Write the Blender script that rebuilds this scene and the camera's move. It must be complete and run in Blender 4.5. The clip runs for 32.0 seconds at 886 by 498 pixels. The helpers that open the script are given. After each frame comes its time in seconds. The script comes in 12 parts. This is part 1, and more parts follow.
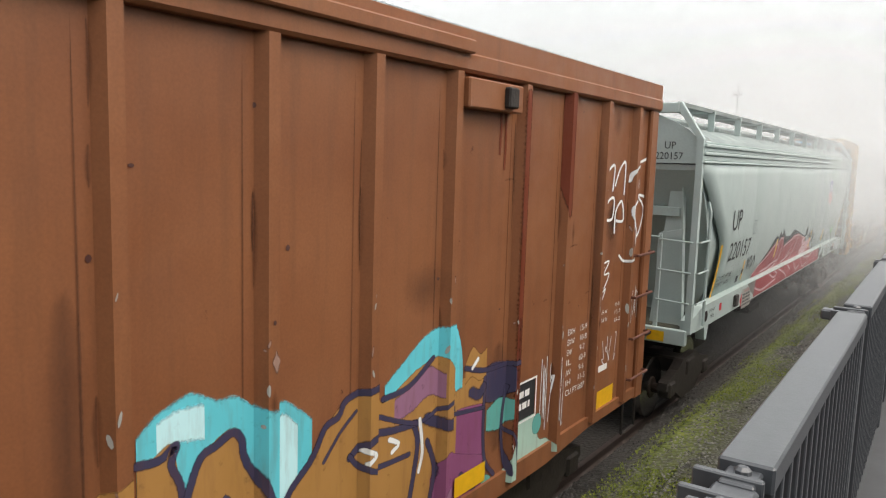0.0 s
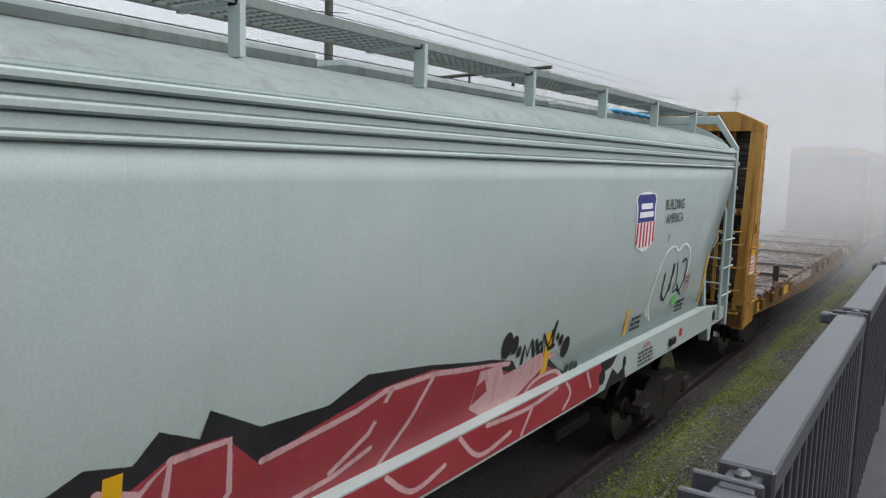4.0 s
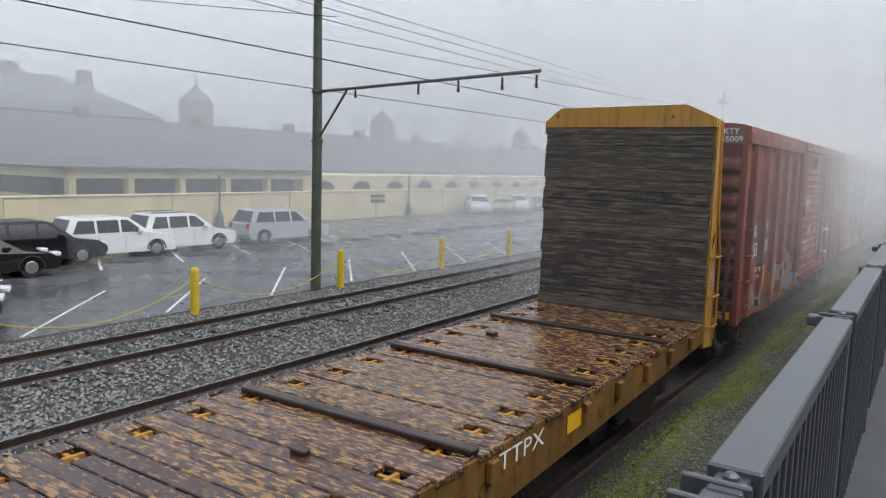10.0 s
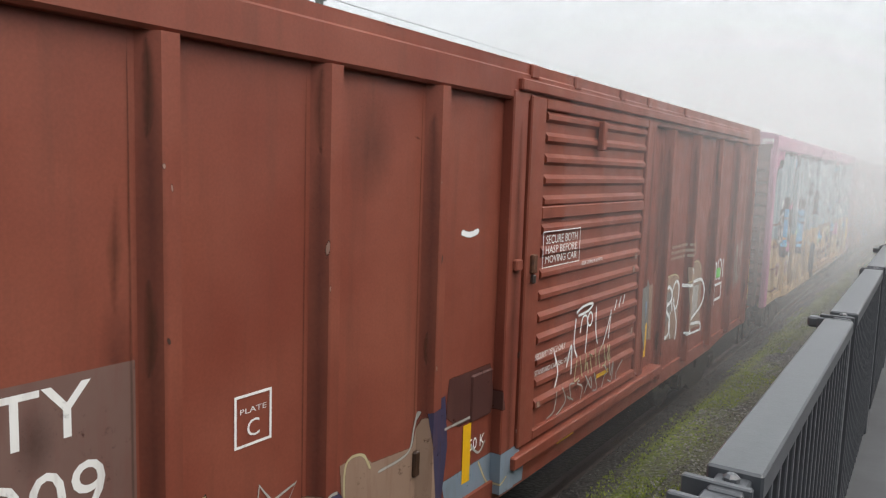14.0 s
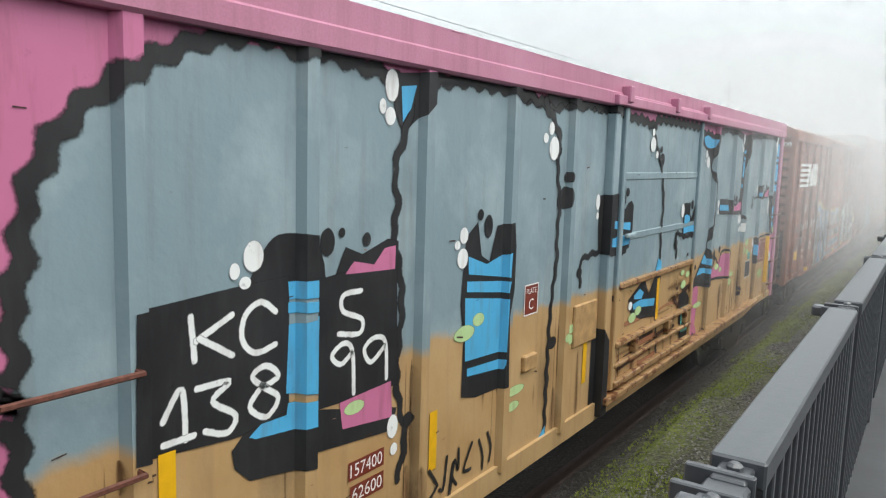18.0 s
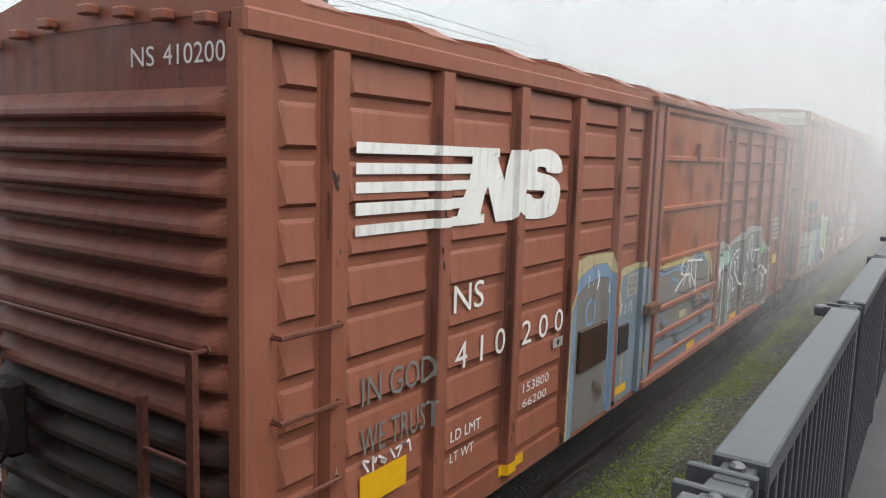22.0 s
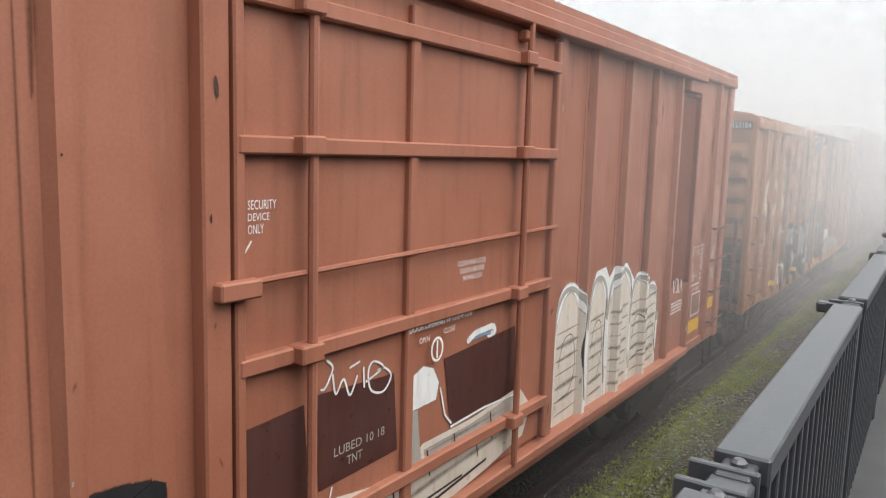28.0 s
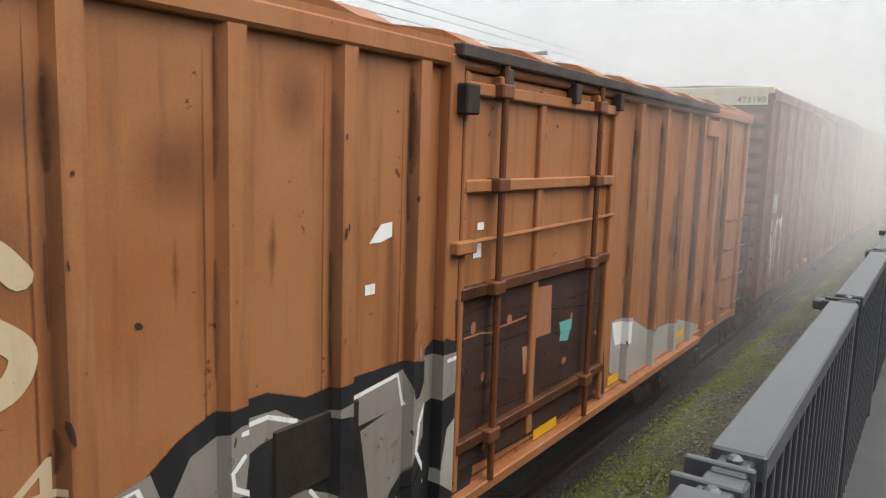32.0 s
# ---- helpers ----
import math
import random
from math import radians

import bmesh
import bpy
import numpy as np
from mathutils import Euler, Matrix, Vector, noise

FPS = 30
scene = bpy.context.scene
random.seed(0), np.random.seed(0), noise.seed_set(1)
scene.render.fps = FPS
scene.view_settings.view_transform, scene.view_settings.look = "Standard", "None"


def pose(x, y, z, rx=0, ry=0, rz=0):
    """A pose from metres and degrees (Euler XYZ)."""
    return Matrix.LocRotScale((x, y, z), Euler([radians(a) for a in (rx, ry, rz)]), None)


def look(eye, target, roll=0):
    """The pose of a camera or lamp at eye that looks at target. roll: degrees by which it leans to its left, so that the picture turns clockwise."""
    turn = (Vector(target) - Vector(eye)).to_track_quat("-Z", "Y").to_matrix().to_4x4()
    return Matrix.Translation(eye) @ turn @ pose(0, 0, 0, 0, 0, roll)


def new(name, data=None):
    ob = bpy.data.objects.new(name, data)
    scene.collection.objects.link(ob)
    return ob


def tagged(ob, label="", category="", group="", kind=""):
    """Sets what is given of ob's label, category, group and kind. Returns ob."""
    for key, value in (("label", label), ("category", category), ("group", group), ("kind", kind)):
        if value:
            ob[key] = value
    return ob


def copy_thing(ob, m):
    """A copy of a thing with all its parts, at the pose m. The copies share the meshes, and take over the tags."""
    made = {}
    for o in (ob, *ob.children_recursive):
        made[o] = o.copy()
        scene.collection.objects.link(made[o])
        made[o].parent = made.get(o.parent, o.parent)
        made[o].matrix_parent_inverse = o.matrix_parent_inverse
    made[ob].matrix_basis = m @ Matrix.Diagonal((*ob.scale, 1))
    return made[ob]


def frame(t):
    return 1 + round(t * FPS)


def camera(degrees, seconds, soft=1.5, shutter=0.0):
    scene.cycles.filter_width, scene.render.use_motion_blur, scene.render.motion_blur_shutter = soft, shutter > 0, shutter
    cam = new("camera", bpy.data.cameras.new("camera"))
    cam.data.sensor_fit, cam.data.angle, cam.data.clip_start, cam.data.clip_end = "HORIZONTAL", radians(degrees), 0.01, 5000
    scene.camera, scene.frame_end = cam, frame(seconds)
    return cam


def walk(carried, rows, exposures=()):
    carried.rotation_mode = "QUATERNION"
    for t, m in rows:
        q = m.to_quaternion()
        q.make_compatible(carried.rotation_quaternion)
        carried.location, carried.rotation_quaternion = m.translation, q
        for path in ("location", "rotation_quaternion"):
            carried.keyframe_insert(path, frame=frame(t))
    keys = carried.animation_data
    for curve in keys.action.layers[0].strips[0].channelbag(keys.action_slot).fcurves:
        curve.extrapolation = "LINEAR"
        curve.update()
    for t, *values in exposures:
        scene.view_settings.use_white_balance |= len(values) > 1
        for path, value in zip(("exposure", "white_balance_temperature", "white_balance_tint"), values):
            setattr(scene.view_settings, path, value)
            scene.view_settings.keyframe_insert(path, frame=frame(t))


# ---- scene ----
from mathutils.geometry import tessellate_polygon

EYE = (0.0, 0.0, 4.05)
AIM = [(0, 34.65, -7.00, 1.78), (0.5, 34.67, -6.93, 1.77), (1, 34.67, -6.79, 1.67), (1.5, 34.64, -6.84, 1.79), (2, 34.51, -6.99, 1.71), (2.5, 34.55, -6.89, 1.64),
       (4.5, 34.59, -6.67, 1.72), (5, 34.36, -6.88, 1.62), (5.5, 34.32, -6.56, 1.64), (6, 34.41, -6.34, 1.70), (6.5, 34.31, -6.45, 1.74), (7, 34.17, -6.46, 1.79),
       (7.5, 34.00, -6.39, 1.87), (8, 33.81, -6.39, 1.77), (8.5, 33.81, -6.34, 1.69), (9, 33.80, -6.35, 1.80), (9.5, 33.85, -6.45, 1.56), (10, 33.77, -6.40, 1.74),
       (10.5, 33.66, -6.50, 1.68), (11, 33.52, -6.61, 1.66), (11.5, 33.71, -6.45, 1.67), (12, 33.77, -6.43, 1.67), (12.5, 34.06, -6.57, 1.98), (13, 33.82, -6.52,
       2.02), (13.5, 33.74, -6.29, 1.78), (14, 33.83, -6.35, 1.84), (14.5, 33.83, -6.48, 1.62), (15, 33.88, -6.65, 1.73), (15.5, 34.00, -6.81, 1.62), (17.5, 34.09,
       -7.34, 1.69), (18, 34.07, -7.15, 1.68), (18.5, 34.00, -7.17, 1.72), (19, 33.98, -7.19, 1.87), (19.5, 33.97, -7.26, 1.78), (20, 34.05, -7.44, 1.75), (20.5,
       34.19, -7.46, 1.59), (21, 34.07, -7.50, 1.63), (21.5, 34.14, -7.46, 1.58), (22, 34.24, -7.17, 1.68), (22.5, 34.25, -7.12, 1.71), (23, 34.34, -7.39, 1.54),
       (23.5, 34.42, -7.46, 1.62), (24, 34.44, -7.54, 1.64), (24.5, 34.36, -7.49, 1.72), (26.5, 34.77, -7.22, 1.68), (27, 34.74, -7.40, 1.73), (27.5, 34.59, -7.49,
       1.74), (28, 34.36, -7.44, 1.62), (28.5, 34.34, -7.19, 1.57), (29, 34.31, -7.21, 1.66), (29.5, 34.20, -7.09, 1.75), (30, 34.00, -7.03, 1.57), (30.5, 33.82,
       -7.00, 1.72), (31, 33.83, -7.08, 1.79), (31.5, 34.06, -7.40, 1.78), (32, 34.14, -7.71, 1.80)]


def aim(yaw, pitch, roll):
    y, p = radians(yaw), radians(pitch)
    d = Vector((-math.sin(y) * math.cos(p), math.cos(y) * math.cos(p), math.sin(p)))
    return look(EYE, Vector(EYE) + d * 10, roll)


cam = camera(61.66, 32.0, soft=1.2)
walk(cam, [(t, aim(y, p, r)) for t, y, p, r in AIM],
     exposures=[(0, 0.3, 6800, 10), (1.2, 0.25, 6700, 10), (2, 0.12, 6600, 10), (5, -0.22, 6150, 10), (6, -0.18, 6150, 10), (7, -0.02, 6200, 10), (9, -0.2, 6150, 11), (11, -0.12, 6150, 9), (13, 0.3, 6400, 9), (14, 0.12, 6500, 10), (15, 0.28, 6500, 10),
                (18, 0.28, 6400, 6), (19, 0.15, 6400, 5), (20, 0.14, 6350, 5), (22, 0.14, 6450, 8), (24, 0.16, 6500, 9), (27, 0.3, 6550, 10), (29, 0.3, 6550, 10), (30, 0.3, 6600, 10), (31, 0.16, 6650, 10), (32, 0.16, 6650, 10)])

# how far the train has rolled towards -y
TRAIN = [(0, -33.43), (1, -29.72), (2, -26.01), (4.5, -16.82), (5.5, -13.14), (6.5, -9.43), (7.5, -5.67), (8.5, -1.89), (9.5, 1.90), (10.5, 5.76), (11.5, 9.67), (12.5,
       13.54), (13.5, 17.34), (14.5, 21.22), (15.5, 25.19), (17.5, 33.26), (18.5, 37.35), (19.5, 41.46), (20.5, 45.60), (21.5, 49.72), (22.5, 53.77), (23.5, 57.73),
       (24.5, 61.72), (26.5, 69.76), (27.5, 73.80), (28.5, 77.90), (29.5, 82.01), (30.5, 86.07), (31.5, 90.09), (32, 92.09)]
RAIL = 0.2            # top of rail over the ground
LINE = -4.42          # middle of the train's track

# ---- world and light: thick fog under an overcast sky ----
world = bpy.data.worlds.new("fog_sky")
scene.world = world
world.use_nodes = True
wn, wl = world.node_tree.nodes, world.node_tree.links
wn.clear()
sky = wn.new("ShaderNodeTexSky")
sky.sky_type, sky.sun_disc = "NISHITA", False
sky.sun_elevation, sky.sun_rotation, sky.air_density, sky.dust_density = radians(57), radians(73.5), 1.0, 6.0
bg_sky = wn.new("ShaderNodeBackground")
bg_sky.inputs["Strength"].default_value = 0.05
wl.new(sky.outputs[0], bg_sky.inputs["Color"])
bg_fog = wn.new("ShaderNodeBackground")
bg_fog.inputs["Color"].default_value = (0.97, 1.0, 1.0, 1)
bg_fog.inputs["Strength"].default_value = 0.84
wadd = wn.new("ShaderNodeAddShader")
wout = wn.new("ShaderNodeOutputWorld")
wl.new(bg_sky.outputs[0], wadd.inputs[0])
wl.new(bg_fog.outputs[0], wadd.inputs[1])
wl.new(wadd.outputs[0], wout.inputs["Surface"])

sun_data = bpy.data.lights.new("sun", "SUN")
sun_data.energy, sun_data.angle, sun_data.color = 2.0, radians(60), (1.0, 0.97, 0.93)
sun = new("sun", sun_data)
sun.matrix_world = look((27, 18, 44), (0, 10, 0))
scene.cycles.transparent_max_bounces = 64


# ---- materials ----
def nodes(name):
    m = bpy.data.materials.new(name)
    m.use_nodes = True
    nt = m.node_tree
    return m, nt, nt.nodes["Principled BSDF"]


def tex_coord(nt, scale=(1, 1, 1), source="Object"):
    tc, mp = nt.nodes.new("ShaderNodeTexCoord"), nt.nodes.new("ShaderNodeMapping")
    mp.inputs["Scale"].default_value = scale
    nt.links.new(tc.outputs[source], mp.inputs["Vector"])
    return mp.outputs["Vector"]


def noise_at(nt, vec, scale, detail=4.0, rough=0.6):
    n = nt.nodes.new("ShaderNodeTexNoise")
    n.inputs["Scale"].default_value, n.inputs["Detail"].default_value, n.inputs["Roughness"].default_value = scale, detail, rough
    nt.links.new(vec, n.inputs["Vector"])
    return n.outputs["Fac"]


def ramp(nt, fac, lo, hi, a=0.0, b=1.0):
    r = nt.nodes.new("ShaderNodeMapRange")
    r.inputs["From Min"].default_value, r.inputs["From Max"].default_value = lo, hi
    r.inputs["To Min"].default_value, r.inputs["To Max"].default_value = a, b
    nt.links.new(fac, r.inputs["Value"])
    return r.outputs["Result"]


def rgba(c):
    return (c[0], c[1], c[2], 1)


def mix(nt, fac, a, b):
    m = nt.nodes.new("ShaderNodeMix")
    m.data_type = "RGBA"
    for sock, v in ((m.inputs["Factor"], fac), (m.inputs[6], a), (m.inputs[7], b)):
        if hasattr(v, "links"):
            nt.links.new(v, sock)
        else:
            sock.default_value = rgba(v) if isinstance(v, tuple) else v
    return m.outputs[2]


def mul(nt, a, b):
    m = nt.nodes.new("ShaderNodeMath")
    m.operation = "MULTIPLY"
    for sock, v in ((m.inputs[0], a), (m.inputs[1], b)):
        if hasattr(v, "links"):
            nt.links.new(v, sock)
        else:
            sock.default_value = v
    return m.outputs[0]


def bump(nt, bsdf, height, strength=0.3, dist=0.01):
    b = nt.nodes.new("ShaderNodeBump")
    b.inputs["Strength"].default_value, b.inputs["Distance"].default_value = strength, dist
    nt.links.new(height, b.inputs["Height"])
    nt.links.new(b.outputs[0], bsdf.inputs["Normal"])


def steel_paint(name, colour, fade=None, rust=(0.11, 0.035, 0.015), wear=0.55, streak=0.3, rough=0.42, grime=(0.06, 0.035, 0.025), relief=0.25):
    """Old rail paint: faded patches, vertical streaks of dirt, chips of rust."""
    m, nt, bsdf = nodes(name)
    fade = fade or tuple(min(1, c * 1.25 + 0.01) for c in colour)
    v = tex_coord(nt)
    vs = tex_coord(nt, (5, 5, 0.35))
    c = mix(nt, ramp(nt, noise_at(nt, v, 0.9, 3), 0.3, 0.7), colour, fade)
    c = mix(nt, mul(nt, ramp(nt, noise_at(nt, vs, 1.6, 5), 0.5, 0.8), streak), c, grime)
    chips = ramp(nt, noise_at(nt, v, 7.0, 8, 0.65), wear + 0.14, wear + 0.17)
    c = mix(nt, chips, c, rust)
    fine = ramp(nt, noise_at(nt, v, 60, 3), 0.3, 0.8, 0.9, 1.06)
    mm = nt.nodes.new("ShaderNodeVectorMath")
    mm.operation = "SCALE"
    nt.links.new(c, mm.inputs[0])
    nt.links.new(fine, mm.inputs["Scale"])
    nt.links.new(mm.outputs[0], bsdf.inputs["Base Color"])
    nt.links.new(ramp(nt, noise_at(nt, v, 3.0, 4), 0.3, 0.7, rough - 0.04, rough + 0.16), bsdf.inputs["Roughness"])
    bsdf.inputs["Specular IOR Level"].default_value = 0.3
    bump(nt, bsdf, noise_at(nt, v, 2.2, 6 if relief > 0.1 else 2, 0.6), relief, 0.012)
    return m


def plain(name, colour, rough=0.6, metal=0.0, vary=0.15, scale=12.0, relief=0.0, spec=0.5, source="Object"):
    m, nt, bsdf = nodes(name)
    v = tex_coord(nt, source=source)
    lo = tuple(c * (1 - vary) for c in colour)
    hi = tuple(min(1, c * (1 + vary)) for c in colour)
    nt.links.new(mix(nt, ramp(nt, noise_at(nt, v, scale, 5), 0.3, 0.7), lo, hi), bsdf.inputs["Base Color"])
    bsdf.inputs["Roughness"].default_value, bsdf.inputs["Metallic"].default_value = rough, metal
    bsdf.inputs["Specular IOR Level"].default_value = spec
    if relief:
        bump(nt, bsdf, noise_at(nt, v, scale * 3, 5), relief, 0.02)
    return m


def spray(name, colour, cover=0.3, under=(0.14, 0.05, 0.03)):
    """Spray paint, thin and scuffed in places."""
    m, nt, bsdf = nodes(name)
    v = tex_coord(nt)
    c = mix(nt, ramp(nt, noise_at(nt, v, 1.6, 4), 0.3, 0.75), colour, tuple(min(1, k * 1.12 + 0.015) for k in colour))
    nt.links.new(mix(nt, mul(nt, ramp(nt, noise_at(nt, tex_coord(nt, (3, 3, 0.5)), 4, 6), 0.5, 0.75), 0.35), c, under), bsdf.inputs["Base Color"])
    scuff = ramp(nt, noise_at(nt, v, 11, 9, 0.72), 0.60, 0.70, 1.0, 1.0 - cover)
    nt.links.new(mul(nt, scuff, soft_edge(nt, v)), bsdf.inputs["Alpha"])
    bsdf.inputs["Roughness"].default_value = 0.55
    return m


def soft_edge(nt, v, lo=0.5, hi=0.8, rough=0.3):
    """Opacity that fades towards the rim of a sprayed line, unevenly."""
    at = nt.nodes.new("ShaderNodeAttribute")
    at.attribute_name = "fade"
    add = nt.nodes.new("ShaderNodeMath")
    nt.links.new(at.outputs["Fac"], add.inputs[0])
    nt.links.new(ramp(nt, noise_at(nt, v, 40, 4), 0.2, 0.8, -rough / 2, rough / 2), add.inputs[1])
    return ramp(nt, add.outputs[0], lo, hi, 1.0, 0.0)


def stain(name, colour, strength, scale=(4, 4, 0.8)):
    """Soot, shade or rust laid into the paint, soft on all sides."""
    m, nt, bsdf = nodes(name)
    v = tex_coord(nt)
    bsdf.inputs["Base Color"].default_value = rgba(colour)
    bsdf.inputs["Roughness"].default_value = 0.7
    body = ramp(nt, noise_at(nt, tex_coord(nt, scale), 2.2, 6, 0.65), 0.3, 0.62, 0.25, strength)
    nt.links.new(mul(nt, body, soft_edge(nt, v, 0.0, 1.0, 0.3)), bsdf.inputs["Alpha"])
    return m


# ---- mesh helpers ----
class Geo:
    """Collects vertices and faces, in the thing's own space."""

    def __init__(self):
        self.v, self.f, self.m, self.fade, self.weld = [], [], [], [], {}

    def face(self, pts, m=0, fade=None):
        n = len(self.v)
        if fade:
            ids = []
            for p, q in zip(pts, fade):
                k = tuple(round(c, 4) for c in p)
                if k not in self.weld:
                    self.weld[k] = len(self.v)
                    self.v.append(tuple(p))
                    self.fade.append(q)
                if not ids or ids[-1] != self.weld[k]:
                    ids.append(self.weld[k])
            if ids[0] == ids[-1]:
                ids.pop()
            if len(set(ids)) == len(ids) > 2:
                self.f.append(tuple(ids))
                self.m.append(m)
            return
        self.v += [tuple(p) for p in pts]
        self.f.append(tuple(range(n, n + len(pts))))
        self.m.append(m)

    def add(self, verts, faces, m=0):
        n = len(self.v)
        self.v += [tuple(p) for p in verts]
        self.f += [tuple(i + n for i in f) for f in faces]
        self.m += [m] * len(faces)

    def box(self, x0, x1, y0, y1, z0, z1, c=0.0, m=0):
        if c <= 0:
            vs = [(x, y, z) for x in (x0, x1) for y in (y0, y1) for z in (z0, z1)]
            self.add(vs, [(0, 1, 3, 2), (4, 6, 7, 5), (0, 4, 5, 1), (2, 3, 7, 6), (0, 2, 6, 4), (1, 5, 7, 3)], m)
            return self
        c = min(c, 0.45 * min(abs(x1 - x0), abs(y1 - y0), abs(z1 - z0)))
        lo, hi = (x0, y0, z0), (x1, y1, z1)
        idx, vs = {}, []
        for sx in (0, 1):
            for sy in (0, 1):
                for sz in (0, 1):
                    s = (sx, sy, sz)
                    for a in range(3):
                        p = []
                        for k in range(3):
                            q = hi[k] if s[k] else lo[k]
                            if k != a:
                                q += -c if s[k] else c
                            p.append(q)
                        idx[s + (a,)] = len(vs)
                        vs.append(tuple(p))
        fs = []
        for a in range(3):
            b, d = (a + 1) % 3, (a + 2) % 3
            for s in (0, 1):
                ring = []
                for u, w in ((0, 0), (1, 0), (1, 1), (0, 1)):
                    k = [0, 0, 0]
                    k[a], k[b], k[d] = s, u, w
                    ring.append(idx[tuple(k) + (a,)])
                fs.append(tuple(ring if s else ring[::-1]))
            for u in (0, 1):
                for w in (0, 1):
                    k0, k1 = [0, 0, 0], [0, 0, 0]
                    k0[b] = k1[b] = u
                    k0[d] = k1[d] = w
                    k0[a], k1[a] = 0, 1
                    k0, k1 = tuple(k0), tuple(k1)
                    q = (idx[k0 + (b,)], idx[k1 + (b,)], idx[k1 + (d,)], idx[k0 + (d,)])
                    fs.append(q if u == w else q[::-1])
        for sx in (0, 1):
            for sy in (0, 1):
                for sz in (0, 1):
                    t = tuple(idx[(sx, sy, sz, a)] for a in range(3))
                    fs.append(t if (sx + sy + sz) % 2 else t[::-1])
        self.add(vs, fs, m)
        return self

    def prism(self, poly, axis, a0, a1, m=0):
        """poly: 2D points in the two other axes (in x, y, z order), drawn out along axis."""
        def at(p, a):
            q = list(p)
            q.insert(axis, a)
            return tuple(q)
        n = len(poly)
        vs = [at(p, a0) for p in poly] + [at(p, a1) for p in poly]
        fs = [tuple(range(n))[::-1], tuple(range(n, 2 * n))]
        fs += [(i, (i + 1) % n, n + (i + 1) % n, n + i) for i in range(n)]
        self.add(vs, fs, m)
        return self

    def tube(self, pts, r, n=8, m=0, cap=True):
        pts = [Vector(p) for p in pts]
        rings, up = [], None
        for i, p in enumerate(pts):
            d = (pts[min(i + 1, len(pts) - 1)] - pts[max(i - 1, 0)]).normalized()
            a = d.orthogonal().normalized() if up is None else (up - d * up.dot(d)).normalized()
            up = a
            b = d.cross(a)
            rr = r[i] if isinstance(r, (list, tuple)) else r
            rings.append([p + (a * math.cos(k * math.tau / n) + b * math.sin(k * math.tau / n)) * rr for k in range(n)])
        vs = [q for ring in rings for q in ring]
        fs = [(i * n + k, i * n + (k + 1) % n, (i + 1) * n + (k + 1) % n, (i + 1) * n + k) for i in range(len(pts) - 1) for k in range(n)]
        if cap:
            fs += [tuple(range(n))[::-1], tuple(range((len(pts) - 1) * n, len(pts) * n))]
        self.add(vs, fs, m)
        return self

    def lathe(self, prof, centre, axis=0, n=24, m=0):
        """prof: (radius, offset along the axis)."""
        vs = []
        for r, a in prof:
            for k in range(n):
                c, s = r * math.cos(k * math.tau / n), r * math.sin(k * math.tau / n)
                p = [c, s]
                p.insert(axis, a)
                vs.append(tuple(p[i] + centre[i] for i in range(3)))
        fs = [(i * n + k, i * n + (k + 1) % n, (i + 1) * n + (k + 1) % n, (i + 1) * n + k) for i in range(len(prof) - 1) for k in range(n)]
        fs += [tuple(range(n))[::-1], tuple(range((len(prof) - 1) * n, len(prof) * n))]
        self.add(vs, fs, m)
        return self

    def mesh(self, name, mats, fix=True):
        me = bpy.data.meshes.new(name)
        me.from_pydata(self.v, [], self.f)
        for m in (mats if isinstance(mats, (list, tuple)) else [mats]):
            me.materials.append(m)
        me.polygons.foreach_set("material_index", self.m)
        if self.fade:
            at = me.attributes.new("fade", "FLOAT", "POINT")
            at.data.foreach_set("value", self.fade + [0.0] * (len(self.v) - len(self.fade)))
        if fix:
            bm = bmesh.new()
            bm.from_mesh(me)
            bmesh.ops.recalc_face_normals(bm, faces=bm.faces)
            bm.to_mesh(me)
            bm.free()
        me.update()
        return me


def part(name, geo, mats, parent=None, label="", at=None, fix=True):
    ob = new(name, geo if isinstance(geo, bpy.types.Mesh) else geo.mesh(name, mats, fix))
    if parent is not None:
        ob.parent = parent
    if at is not None:
        ob.matrix_basis = at
    if label:
        ob["label"] = label
    return ob


def empty(name, m=None):
    ob = new(name)
    ob.empty_display_size = 0.2
    if m is not None:
        ob.matrix_basis = m
    return ob


def smooth_line(pts, steps=6):
    """Catmull-Rom through 2D points."""
    p = [pts[0]] + list(pts) + [pts[-1]]
    out = []
    for i in range(1, len(p) - 2):
        for k in range(steps):
            t = k / steps
            out.append(tuple(0.5 * (2 * p[i][j] + (p[i + 1][j] - p[i - 1][j]) * t + (2 * p[i - 1][j] - 5 * p[i][j] + 4 * p[i + 1][j] - p[i + 2][j]) * t * t
                                    + (3 * p[i][j] - p[i - 1][j] - 3 * p[i + 1][j] + p[i + 2][j]) * t ** 3) for j in (0, 1)))
    out.append(tuple(pts[-1]))
    return out


TEXTS = {}


def dense_line(pts, step):
    """The same line with points at even short steps."""
    out = [pts[0]]
    for a, b in zip(pts, pts[1:]):
        n = max(1, int(math.hypot(b[0] - a[0], b[1] - a[1]) / step))
        out += [(a[0] + (b[0] - a[0]) * (k + 1) / n, a[1] + (b[1] - a[1]) * (k + 1) / n) for k in range(n)]
    return out


